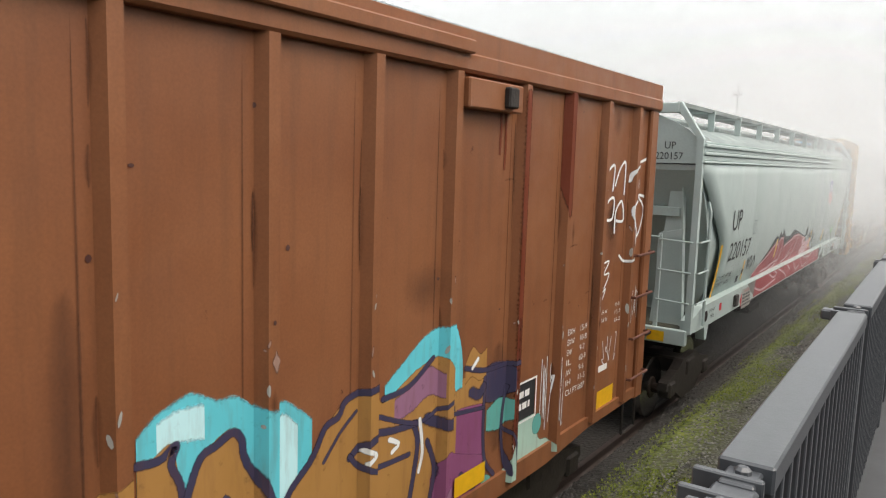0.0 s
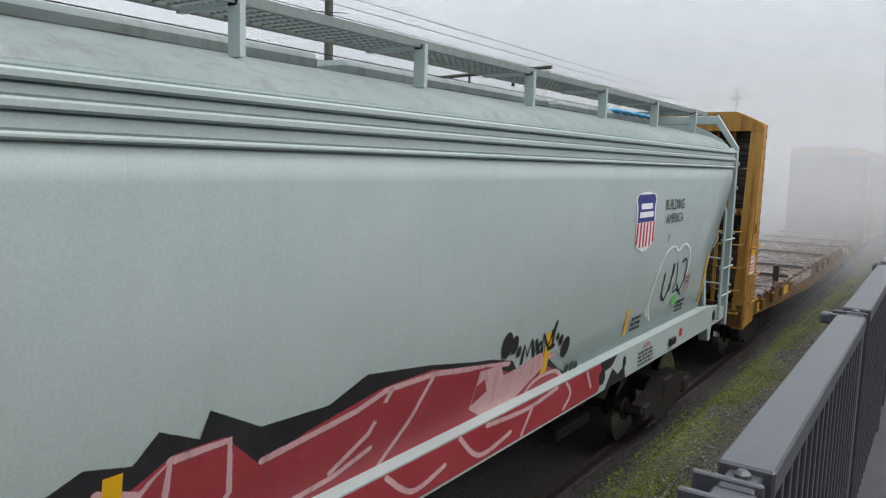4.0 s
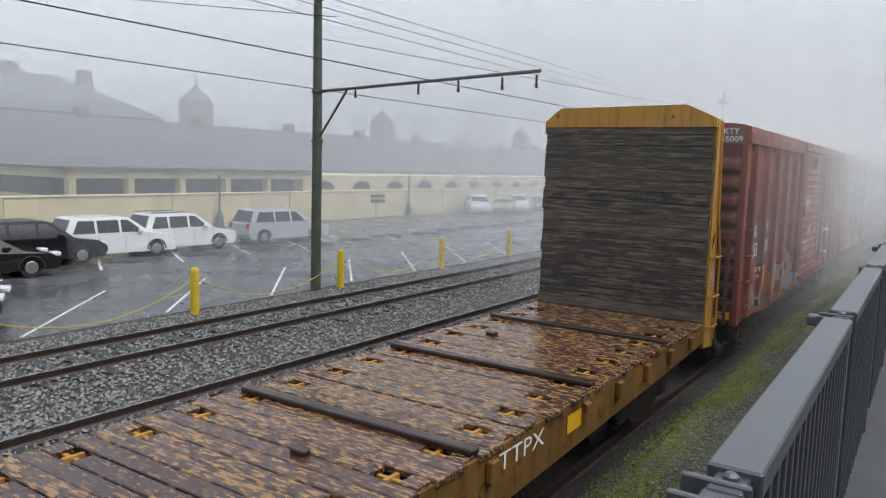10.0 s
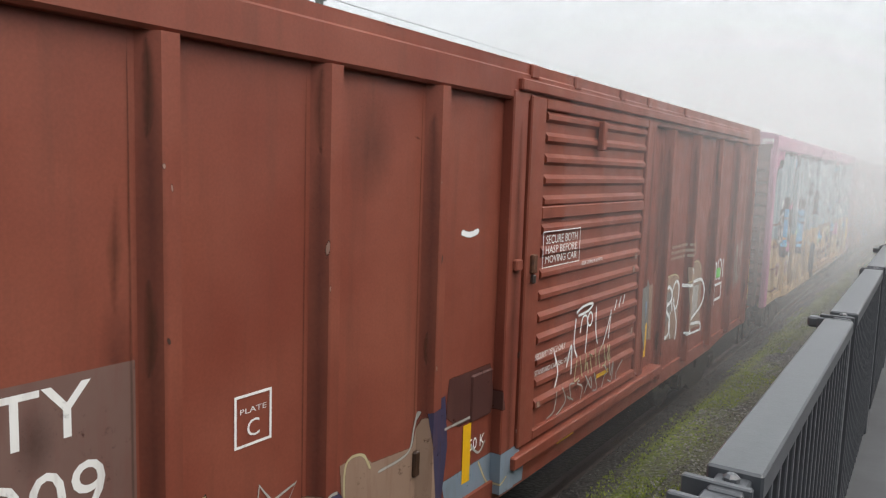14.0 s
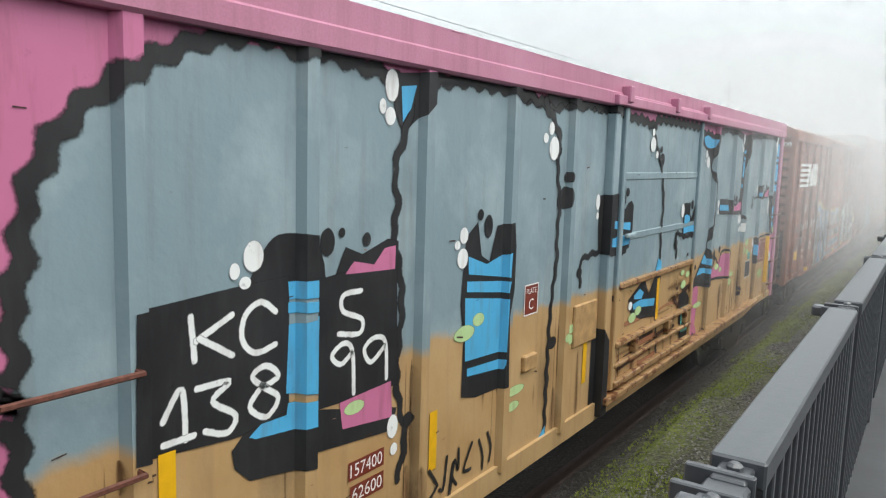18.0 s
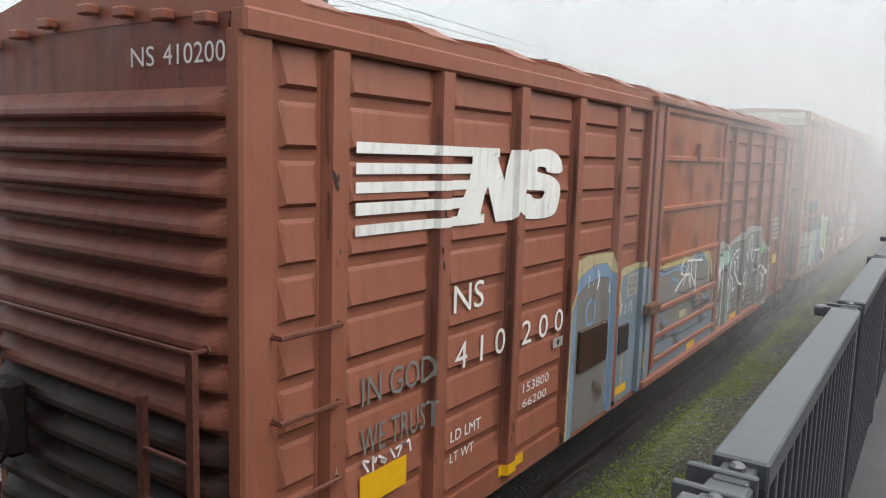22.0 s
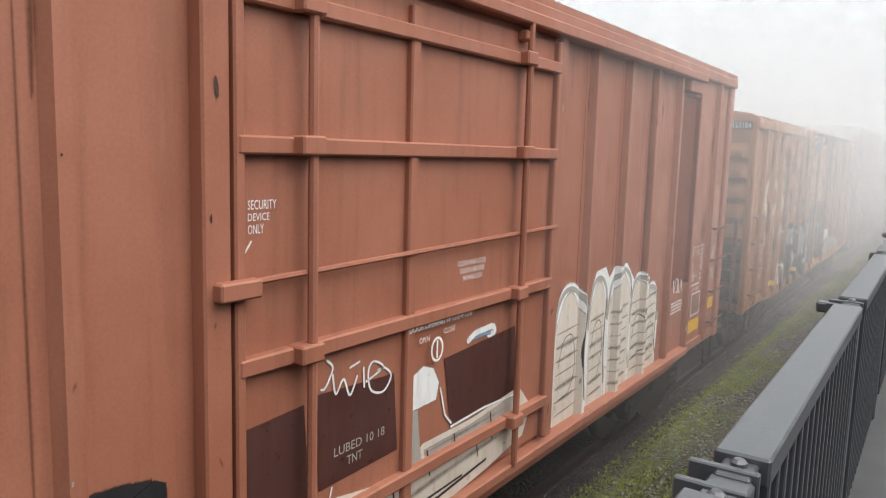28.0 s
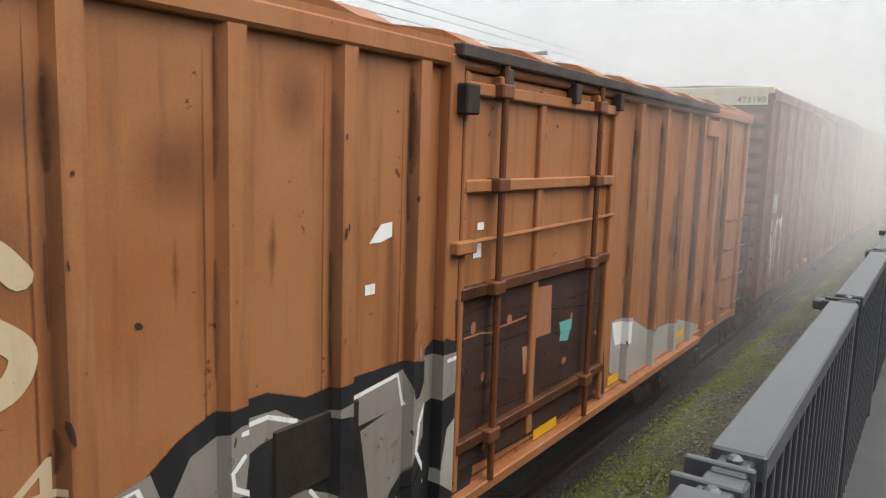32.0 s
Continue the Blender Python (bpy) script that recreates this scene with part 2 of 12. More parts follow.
def letters(string):
    """Flat faces of a string in the built-in font: vertices and faces, with its box."""
    if string not in TEXTS:
        cu = bpy.data.curves.new("letters", "FONT")
        cu.body, cu.resolution_u, cu.fill_mode = string, 3, "FRONT"
        ob = bpy.data.objects.new("letters", cu)
        scene.collection.objects.link(ob)
        me = ob.to_mesh()
        vs = [tuple(v.co[:2]) for v in me.vertices]
        fs = [tuple(p.vertices) for p in me.polygons]
        ob.to_mesh_clear()
        bpy.data.objects.remove(ob)
        bpy.data.curves.remove(cu)
        xs, ys = [v[0] for v in vs], [v[1] for v in vs]
        TEXTS[string] = (vs, fs, min(xs), max(xs), min(ys), max(ys))
    return TEXTS[string]


def clip(q, axis, bound, sign):
    """The part of an outline on one side of a line; every value is carried along."""
    out = []
    for i, p in enumerate(q):
        r = q[(i + 1) % len(q)]
        dp, dr = sign * (p[axis] - bound), sign * (r[axis] - bound)
        if dp >= -1e-9:
            out.append(p)
        if dp * dr < 0:
            t = dp / (dp - dr)
            out.append(tuple(a + (b - a) * t for a, b in zip(p, r)))
    return out


class Paint:
    """Flat paint laid on a side whose depth steps over ribs: prof is a list of (y, x), in order of y.
    Every stroke, band, word or strip becomes a piece of its own."""

    def __init__(self, prof):
        self.prof, self.items, self.open_piece = prof, [], None

    def piece(self, key):
        if self.open_piece is None or self.open_piece[0] != key:
            g = Geo()
            self.items.append((key, g))
            if self.open_piece is not None:
                self.open_piece = (key, g)
            return g
        return self.open_piece[1]

    def begin(self, key):
        """Open a piece; what is laid until end() belongs to it."""
        if self.open_piece is not None:
            return False
        g = Geo()
        self.items.append((key, g))
        self.open_piece = (key, g)
        return True

    def end(self, mine=True):
        if mine:
            self.open_piece = None

    def depth(self, y):
        p = self.prof
        if y <= p[0][0]:
            return p[0][1]
        for (a, xa), (b, xb) in zip(p, p[1:]):
            if y <= b:
                return xa + (xb - xa) * (y - a) / max(b - a, 1e-6)
        return p[-1][1]

    def poly(self, pts, key, lift):
        """A convex outline of (y, z, fade), cut where the side bends."""
        pts = [p if len(p) == 3 else (p[0], p[1], 0.0) for p in pts]
        lift += 0.0001 * (len(self.items) % 9)
        pts = clip(pts, 1, 0.98, 1)
        if len(pts) < 3:
            return
        lo, hi = min(p[0] for p in pts), max(p[0] for p in pts)
        cuts = [lo] + [y for y, x in self.prof if lo + 1e-4 < y < hi - 1e-4] + [hi]
        g = self.piece(key)
        for a, b in zip(cuts, cuts[1:]):
            q = clip(pts, 0, a, 1)
            if len(q) > 2:
                q = clip(q, 0, b, -1)
            if len(q) > 2:
                xa, xb = self.depth(a), self.depth(b)
                g.face([(xa + (xb - xa) * (p[0] - a) / max(b - a, 1e-6) + lift, p[0], p[1]) for p in q], 0, [p[2] for p in q])

    def lift(self, level):
        return 0.003 + (0.0006 if level < 8 else 0.002) * level + 0.000012 * (len(self.items) % 40)

    def stroke(self, pts, width, key, level=1, smooth=True, wobble=0.0, seed=0, wide=1.4):
        mine = self.begin(key)
        if len(pts) == 2 and key in ("stain", "rustrun", "scrape"):
            pts = [pts[0], ((pts[0][0] + pts[1][0]) / 2, (pts[0][1] + pts[1][1]) / 2), pts[1]]
        line = smooth_line(pts, 7) if smooth and len(pts) > 2 else list(pts)
        if wobble > 0.5:
            line = dense_line(line, 0.03)
        rnd = random.Random(seed)
        ph = rnd.uniform(0, 6)
        L, R, run = [], [], 0.0
        crisp = key in ("white", "cream", "ink")
        width *= 1.0 if crisp else wide
        for i, p in enumerate(line):
            a, b = line[max(i - 1, 0)], line[min(i + 1, len(line) - 1)]
            d = math.hypot(b[0] - a[0], b[1] - a[1]) or 1
            if i:
                run += math.hypot(p[0] - line[i - 1][0], p[1] - line[i - 1][1])
            n = (-(b[1] - a[1]) / d, (b[0] - a[0]) / d)
            taper = math.sin(math.pi * min(max(i / max(len(line) - 1, 1), 0.02), 0.98)) ** 0.6 if key in ("stain", "rustrun", "scrape") else 1.0
            w = taper * width / 2 * (1 + wobble * math.sin(run / 0.045 + ph) * 0.5 + wobble * 0.5 * math.sin(run / 0.11 + ph))
            s = wobble * 0.35 * width * math.sin(run / 0.075 + ph * 2)
            if wobble > 0.5:
                w, s = width / 2 * (1 + 0.1 * math.sin(run / 0.09 + ph)), 0.13 * width * math.sin(run / 0.033 + ph)
            L.append((p[0] + n[0] * (w + s), p[1] + n[1] * (w + s), 1.0))
            R.append((p[0] - n[0] * (w - s), p[1] - n[1] * (w - s), 1.0))
        C = [((a[0] + b[0]) / 2, (a[1] + b[1]) / 2, 0.0) for a, b in zip(L, R)]
        if crisp:
            L, R = [p[:2] + (0.0,) for p in L], [p[:2] + (0.0,) for p in R]
        if key in ("stain", "rustrun", "scrape"):
            C[0], C[-1] = C[0][:2] + (1.0,), C[-1][:2] + (1.0,)
        for i in range(len(line) - 1):
            self.poly([L[i], L[i + 1], C[i + 1], C[i]], key, self.lift(level))
            self.poly([C[i], C[i + 1], R[i + 1], R[i]], key, self.lift(level))
        if key not in ("stain", "rustrun", "scrape") and math.dist(line[0], line[-1]) > 1e-6:
            for c, u, v in ((C[0], L[0], R[0]), (C[-1], R[-1], L[-1])):
                w, a0 = math.dist(u[:2], c[:2]), math.atan2(u[1] - c[1], u[0] - c[0])
                rim = [u] + [(c[0] + w * math.cos(a0 + math.pi * k / 5), c[1] + w * math.sin(a0 + math.pi * k / 5), u[2]) for k in range(1, 5)] + [v]
                for k in range(5):
                    self.poly([c, rim[k], rim[k + 1]], key, self.lift(level))
        self.end(mine)
        return self

    def dot(self, y, z, ry, rz, key, level=1, n=20, turn=0.0):
        mine = self.begin(key)
        c, s = math.cos(turn), math.sin(turn)
        if key in ("stain", "rustrun", "scrape"):
            rim = [(y + ry * math.cos(k * math.tau / n) * c - rz * math.sin(k * math.tau / n) * s, z + ry * math.cos(k * math.tau / n) * s + rz * math.sin(k * math.tau / n) * c, 1.0) for k in range(n)]
            for k in range(n):
                self.poly([(y, z, 0.0), rim[k], rim[(k + 1) % n]], key, self.lift(level))
            self.end(mine)
            return self
        ring = [(ry * math.cos(k * math.tau / n), rz * math.sin(k * math.tau / n)) for k in range(n)]
        if key in ("white", "cream", "ink"):
            self.poly([(y + a * c - b * s, z + a * s + b * c) for a, b in ring], key, self.lift(level))
            self.end(mine)
            return self
        inner = [(y + (a * c - b * s) * 0.8, z + (a * s + b * c) * 0.8, 0.0) for a, b in ring]
        outer = [(y + (a * c - b * s) * 1.12, z + (a * s + b * c) * 1.12, 1.0) for a, b in ring]
        self.poly(inner, key, self.lift(level))
        for k in range(n):
            self.poly([inner[k], outer[k], outer[(k + 1) % n], inner[(k + 1) % n]], key, self.lift(level))
        self.end(mine)
        return self

    def band(self, ys, lo, hi, key, level=1, rough=0.0, steps=8, seed=1, soft=0.05):
        """A filled band between two lines given at the same ys."""
        mine = self.begin(key)
        soft = min(soft, 0.012) if key == "blue" else soft
        a, b = smooth_line(list(zip(ys, lo)), steps), smooth_line(list(zip(ys, hi)), steps)
        rnd = random.Random(seed)
        rough *= 0.3
        a = [(y, z + rnd.uniform(-rough, rough), 0.0) for y, z in a]
        b = [(y, z + rnd.uniform(-rough, rough), 0.0) for y, z in b]
        for i in range(len(a) - 1):
            if a[i + 1][0] - a[i][0] > 1e-4:
                self.poly([a[i], a[i + 1], b[i + 1], b[i]], key, self.lift(level))
                self.poly([b[i], b[i + 1], (b[i + 1][0], b[i + 1][1] + soft, 1.0), (b[i][0], b[i][1] + soft, 1.0)], key, self.lift(level))
                if min(a[i][1], a[i + 1][1]) > 1.25:
                    self.poly([(a[i][0], a[i][1] - soft, 1.0), (a[i + 1][0], a[i + 1][1] - soft, 1.0), a[i + 1], a[i]], key, self.lift(level))
        self.end(mine)
        return self

    def fill(self, pts, key, level=1, soft=0.03, smooth=False):
        """Any closed outline, filled, with a soft sprayed rim."""
        mine = self.begin(key)
        if smooth:
            pts = smooth_line(list(pts) + [pts[0]], 4)[:-1]
        n = len(pts)
        area = sum(pts[i][0] * pts[(i + 1) % n][1] - pts[(i + 1) % n][0] * pts[i][1] for i in range(n))
        if area < 0:
            pts = pts[::-1]
        for tri in tessellate_polygon([[Vector((y, z, 0)) for y, z in pts]]):
            self.poly([pts[i] for i in tri], key, self.lift(level))
        rim = []
        for i in range(n):
            a, b = pts[i - 1], pts[(i + 1) % n]
            d = math.hypot(b[0] - a[0], b[1] - a[1]) or 1
            rim.append((pts[i][0] + (b[1] - a[1]) / d * soft, pts[i][1] - (b[0] - a[0]) / d * soft, 1.0))
        for i in range(n):
            j = (i + 1) % n
            self.poly([pts[i] + (0.0,), rim[i], rim[j], pts[j] + (0.0,)], key, self.lift(level))
        self.end(mine)
        return self

    def rect(self, y0, y1, z0, z1, key, level=1, slope=0.0):
        mine = self.begin(key)
        d = slope * (y1 - y0)
        self.poly([(y0, z0), (y1, z0 + d), (y1, z1 + d), (y0, z1)], key, self.lift(level))
        self.end(mine)
        return self

    def frame_of(self, y0, y1, z0, z1, w, key, level=1):
        mine = self.begin(key)
        for a in ((y0, y1, z0, z0 + w), (y0, y1, z1 - w, z1), (y0, y0 + w, z0 + w, z1 - w), (y1 - w, y1, z0 + w, z1 - w)):
            self.rect(*a, key, level)
        self.end(mine)
        return self

    def text(self, string, y0, y1, z0, z1, key, level=2):
        mine = self.begin(key)
        vs, fs, xa, xb, ya, yb = letters(string)
        q = [(y0 + (x - xa) / (xb - xa) * (y1 - y0), z0 + (y - ya) / (yb - ya) * (z1 - z0)) for x, y in vs]
        for f in fs:
            self.poly([q[i] for i in f], key, self.lift(level))
        self.end(mine)
        return self

    def bars(self, y0, y1, z0, z1, key, rows=3, level=2, seed=3):
        """Writing too small to read."""
        mine = self.begin(key)
        rnd = random.Random(seed)
        h = (z1 - z0) / rows
        for r in range(rows):
            y = y0
            while y < y1 - 0.02:
                w = min(rnd.uniform(0.04, 0.16), y1 - y)
                self.rect(y, y + w * 0.8, z0 + r * h + h * 0.25, z0 + r * h + h * 0.8, key, level)
                y += w
        self.end(mine)
        return self

    def put(self, mats, parent, names):
        for key, g in self.items:
            if g.f:
                nm, lab = names.get(key, ("marking", ""))
                part(nm, g, mats[key], parent, lab, fix=False)


def rail_pose(y, dx=0.0):
    return [(t, pose(LINE + dx, y - s, RAIL)) for t, s in TRAIN]


MOVING, ROLLING, FLAT, DRIFT = [], [], [], []


# ---- colours and surfaces ----
M_A = steel_paint("brown_paint", (0.208, 0.077, 0.033), (0.262, 0.105, 0.046))
M_B = steel_paint("maroon_paint", (0.19, 0.04688, 0.02937), (0.25, 0.075, 0.04688), wear=0.62)
M_N = steel_paint("oxide_paint", (0.25, 0.08625, 0.05375), (0.3, 0.1175, 0.0775), wear=0.58)
M_O = steel_paint("salmon_paint", (0.3196, 0.1208, 0.07442), (0.3843, 0.1635, 0.1074), wear=0.6)
M_C = steel_paint("orange_brown_paint", (0.32, 0.122, 0.044), (0.385, 0.172, 0.076), wear=0.52, streak=0.55)
M_Z = steel_paint("dull_red_paint", (0.15, 0.05, 0.035), (0.19, 0.07, 0.05))
M_CREAM = steel_paint("cream_paint", (0.62, 0.58, 0.42), (0.7, 0.66, 0.5), wear=0.6)
M_KEND = steel_paint("dark_oxide_paint", (0.105, 0.026, 0.016), (0.135, 0.042, 0.03), wear=0.5)
M_PINK = steel_paint("pink_paint", (0.43, 0.17, 0.26), (0.5, 0.23, 0.33), wear=0.58, streak=0.35, grime=(0.16, 0.07, 0.07))
M_DOOR_N = steel_paint("orange_door_paint", (0.2881, 0.07018, 0.02112), (0.3414, 0.1029, 0.0396), wear=0.62, streak=0.5)
M_GREY = steel_paint("pale_grey_paint", (0.40, 0.475, 0.46), (0.45, 0.52, 0.505), wear=0.70, streak=0.12, rough=0.36, grime=(0.25, 0.27, 0.24), relief=0.08)
# Side grey darkened to offset the skylight on the roof, plus dirt streaks.
M_GREYROOF = steel_paint("darkened_dirty_roof_paint", (0.22, 0.265, 0.26), (0.3, 0.35, 0.34), wear=0.6, streak=0.6, grime=(0.14, 0.12, 0.09))
M_YEL = steel_paint("trailer_yellow_paint", (0.42, 0.215, 0.04), (0.48, 0.26, 0.06), wear=0.52, streak=0.75, grime=(0.10, 0.045, 0.015))
M_WETFLOOR = plain("wet_platform_floor", (0.12, 0.11, 0.08), 0.2, 0, 0.5, 3)
M_RUNG = plain("worn_rung", (0.13, 0.05, 0.035), 0.5, 0.2, 0.4, 30)
M_DARK = plain("dark_grimy_steel", (0.022, 0.017, 0.014), 0.7, 0.2, 0.4, 8, 0.3)
M_WHEEL = plain("wheel_steel", (0.035, 0.022, 0.016), 0.6, 0.5, 0.4, 14)
M_TREAD = plain("bright_tread", (0.35, 0.34, 0.33), 0.25, 1.0, 0.1)
M_WHITE = spray("white_letter_paint", (0.74, 0.74, 0.72), 0.45)
M_CREAMT = spray("cream_letter_paint", (0.52, 0.42, 0.27), 0.7, (0.3, 0.17, 0.08))
M_BLACKT = spray("black_letter_paint", (0.018, 0.02, 0.022), 0.2, (0.1, 0.1, 0.1))
M_REFL = plain("yellow_reflector", (0.75, 0.42, 0.012), 0.4, 0, 0.08)
M_CYAN = spray("cyan_spray", (0.10, 0.52, 0.60), 0.3)
M_CYANL = spray("pale_cyan_spray", (0.5, 0.78, 0.82), 0.3)
M_ORANGE = spray("ochre_spray", (0.36, 0.18, 0.045), 0.3)
M_PURPLE = spray("purple_spray", (0.22, 0.06, 0.15), 0.3)
M_NAVY = spray("navy_spray", (0.035, 0.03, 0.07), 0.3)
M_TEAL = spray("teal_spray", (0.10, 0.36, 0.32), 0.3)
M_BLUE = spray("sky_blue_spray", (0.07, 0.36, 0.62), 0.15)
M_BLACK = spray("black_spray", (0.010, 0.010, 0.012), 0.12, (0.05, 0.05, 0.05))
M_WSPRAY = spray("white_spray", (0.72, 0.74, 0.74), 0.35)
M_PINKS = spray("pink_spray", (0.48, 0.14, 0.27), 0.15)
M_MINT = spray("pale_green_spray", (0.42, 0.58, 0.28), 0.25)
M_RED = spray("crimson_spray", (0.30, 0.03, 0.04), 0.25)
M_GREYP = spray("grey_patch_paint", (0.15, 0.085, 0.07), 0.4, (0.15, 0.04, 0.03))
M_GREYG = spray("grey_spray", (0.17, 0.165, 0.155), 0.55)
M_LGREY = spray("pale_grey_spray", (0.34, 0.33, 0.30), 0.6)
M_PALEB = spray("pale_blue_spray", (0.17, 0.26, 0.38), 0.5)
M_CREAMS = spray("cream_spray", (0.42, 0.36, 0.21), 0.55)
M_MAUVE = spray("mauve_spray", (0.26, 0.12, 0.2), 0.4)
M_MINTP = spray("pale_mint_spray", (0.36, 0.52, 0.44), 0.4)
M_TANP = spray("dull_tan_spray", (0.26, 0.17, 0.12), 0.6)
M_GREEN = spray("bright_green_card", (0.12, 0.55, 0.08), 0.0)
M_BROWN = plain("dark_board", (0.045, 0.022, 0.012), 0.5, 0, 0.4, 6, 0.2)
M_SIGNR = plain("brown_sign", (0.18, 0.035, 0.02), 0.5)
M_FADED = spray("faded_dark_maroon_patch", (0.06, 0.018, 0.014), 0.5)
# Serves for soot and for the shade painted on the ribs' flanks.
M_STAIN = stain("soot_shade_bleed", (0.03, 0.016, 0.012), 0.36)
M_RUSTRUN = stain("rust_run", (0.085, 0.027, 0.01), 0.6, (6, 6, 0.5))
M_MUD = stain("roof_mud", (0.13, 0.085, 0.05), 0.95, (3, 3, 3))
M_DARKRED = spray("dark_red_overpaint", (0.145, 0.032, 0.013), 0.35, (0.10, 0.024, 0.011))
M_DARKRED.node_tree.nodes["Principled BSDF"].inputs["Specular IOR Level"].default_value = 0.15
M_SCRAPE = spray("pale_scrape", (0.28, 0.17, 0.13), 0.9)
# Near-black end paint: soot together with the shade of the gap between cars.
M_SOOTSHADE = steel_paint("sooty_shaded_end_paint", (0.018, 0.010, 0.008), (0.045, 0.02, 0.014), wear=0.5, streak=0.7, grime=(0.014, 0.011, 0.010))
SHIFT = [0.0]
HW = 1.33


def geo_mesh(self, name, mats, fix=True):
    if SHIFT[0]:
        self.v = [(x, y - SHIFT[0], z) for x, y, z in self.v]
    return plain_mesh(self, name, mats, fix)


plain_mesh = Geo.mesh
Geo.mesh = geo_mesh


def local(y):
    return y - SHIFT[0]


# ---- running gear ----
def wheelset_mesh():
    g = Geo()
    for sx in (-1, 1):
        x = 0.75 * sx
        g.lathe([(0.08, -0.09), (0.16, -0.09), (0.18, -0.03), (0.38, -0.03), (0.40, -0.06)], (x, 0, 0), 0, 28, 0)
        g.lathe([(0.40, -0.065), (0.456, -0.065), (0.466, 0.0), (0.47, 0.06), (0.40, 0.065)], (x, 0, 0), 0, 28, 1)
        g.lathe([(0.395, 0.03), (0.18, 0.02), (0.16, 0.08), (0.05, 0.08)], (x, 0, 0), 0, 28, 0)
        for k in range(8):
            a = k * math.tau / 8
            g.box(x + 0.02 * sx, x + 0.05 * sx, 0.28 * math.cos(a) - 0.02, 0.28 * math.cos(a) + 0.02, 0.28 * math.sin(a) - 0.02, 0.28 * math.sin(a) + 0.02)
    g.tube([(-1.05, 0, 0), (1.05, 0, 0)], 0.075, 12)
    return g


WHEELSET = plain_mesh(wheelset_mesh(), "wheelset", [M_WHEEL, M_TREAD])


def bogie_mesh():
    g = Geo()
    for sx in (-1, 1):
        a, b = 0.98 * sx, 1.12 * sx
        x0, x1 = min(a, b), max(a, b)
        g.prism([(-1.12, 0.5), (-1.1, 0.62), (-0.6, 0.72), (-0.35, 0.84), (0.35, 0.84), (0.6, 0.72), (1.1, 0.62), (1.12, 0.5), (0.75, 0.44), (0.35, 0.22), (-0.35, 0.22), (-0.75, 0.44)], 0, x0, x1)
        for y in (-0.88, 0.88):
            g.box(x0 - 0.03, x1 + 0.03, y - 0.14, y + 0.14, 0.36, 0.6, 0.03)
        for y in (-0.14, 0, 0.14):
            for z in (0.3, 0.42, 0.54):
                g.tube([(1.05 * sx, y, z), (1.05 * sx, y, z + 0.09)], 0.06, 8)
    g.box(-1.15, 1.15, -0.2, 0.2, 0.55, 0.8, 0.03)
    return g


BOGIE = plain_mesh(bogie_mesh(), "bogie", [M_DARK])


def bogies(car, ys):
    for y in ys:
        b = part("bogie", BOGIE, None, car, "dark grimy cast-steel truck frame", at=pose(0, local(y), 0))
        for dy in (-0.88, 0.88):
            w = part("wheelset", WHEELSET, None, b, at=pose(0, dy, 0.46))
            ROLLING.append((w, dy))


def coupler(car, y, way):
    g = Geo()
    g.box(-0.09, 0.09, min(y, y + way * 0.75), max(y, y + way * 0.75), 0.78, 0.98, 0.03)
    g.box(-0.17, 0.17, min(y + way * 0.55, y + way * 0.8), max(y + way * 0.55, y + way * 0.8), 0.74, 1.02, 0.05)
    g.box(0.05, 0.2, min(y + way * 0.78, y + way * 0.92), max(y + way * 0.78, y + way * 0.92), 0.76, 1.0, 0.04)
    part("coupler", g, M_DARK, car, "dark cast-steel knuckle coupler")
    h = Geo()
    h.tube([(0.35, y, 0.8), (0.36, y + way * 0.3, 0.5), (0.3, y + way * 0.6, 0.42), (0.22, y + way * 0.85, 0.6)], 0.03, 8)
    part("air_hose", h, M_DARK, car)


def rung(car, p0, p1, out, mat, r=0.014, name="grab_iron"):
    """A bar with two feet; out: the way in which it stands off."""
    p0, p1, out = Vector(p0), Vector(p1), Vector(out)
    g = Geo()
    g.tube([p0, p0 + out, p1 + out, p1], r, 6)
    for p in (p0, p1):
        g.tube([p, p + out.normalized() * 0.012], 0.03, 8)
    return part(name, g, mat, car)


def dip_profile(ribs, d, plates=()):
    """Depth of a side along y: ribs (middle, half foot, half top) and plates (y0, y1, depth)."""
    pts = []
    for y, hb, ht in ribs:
        pts += [(y - hb, HW), (y - ht, HW + d), (y + ht, HW + d), (y + hb, HW)]
    for a, b, x in plates:
        pts = [p for p in pts if not (a - 0.01 < p[0] < b + 0.01)]
        pts += [(a - 0.001, HW), (a, HW + x), (b, HW + x), (b + 0.001, HW)]
    pts.sort()
    return pts


def g_copy(g, name, mat):
    """The same mesh, whose place is already set, in another material."""
    return plain_mesh(g, name, [mat])


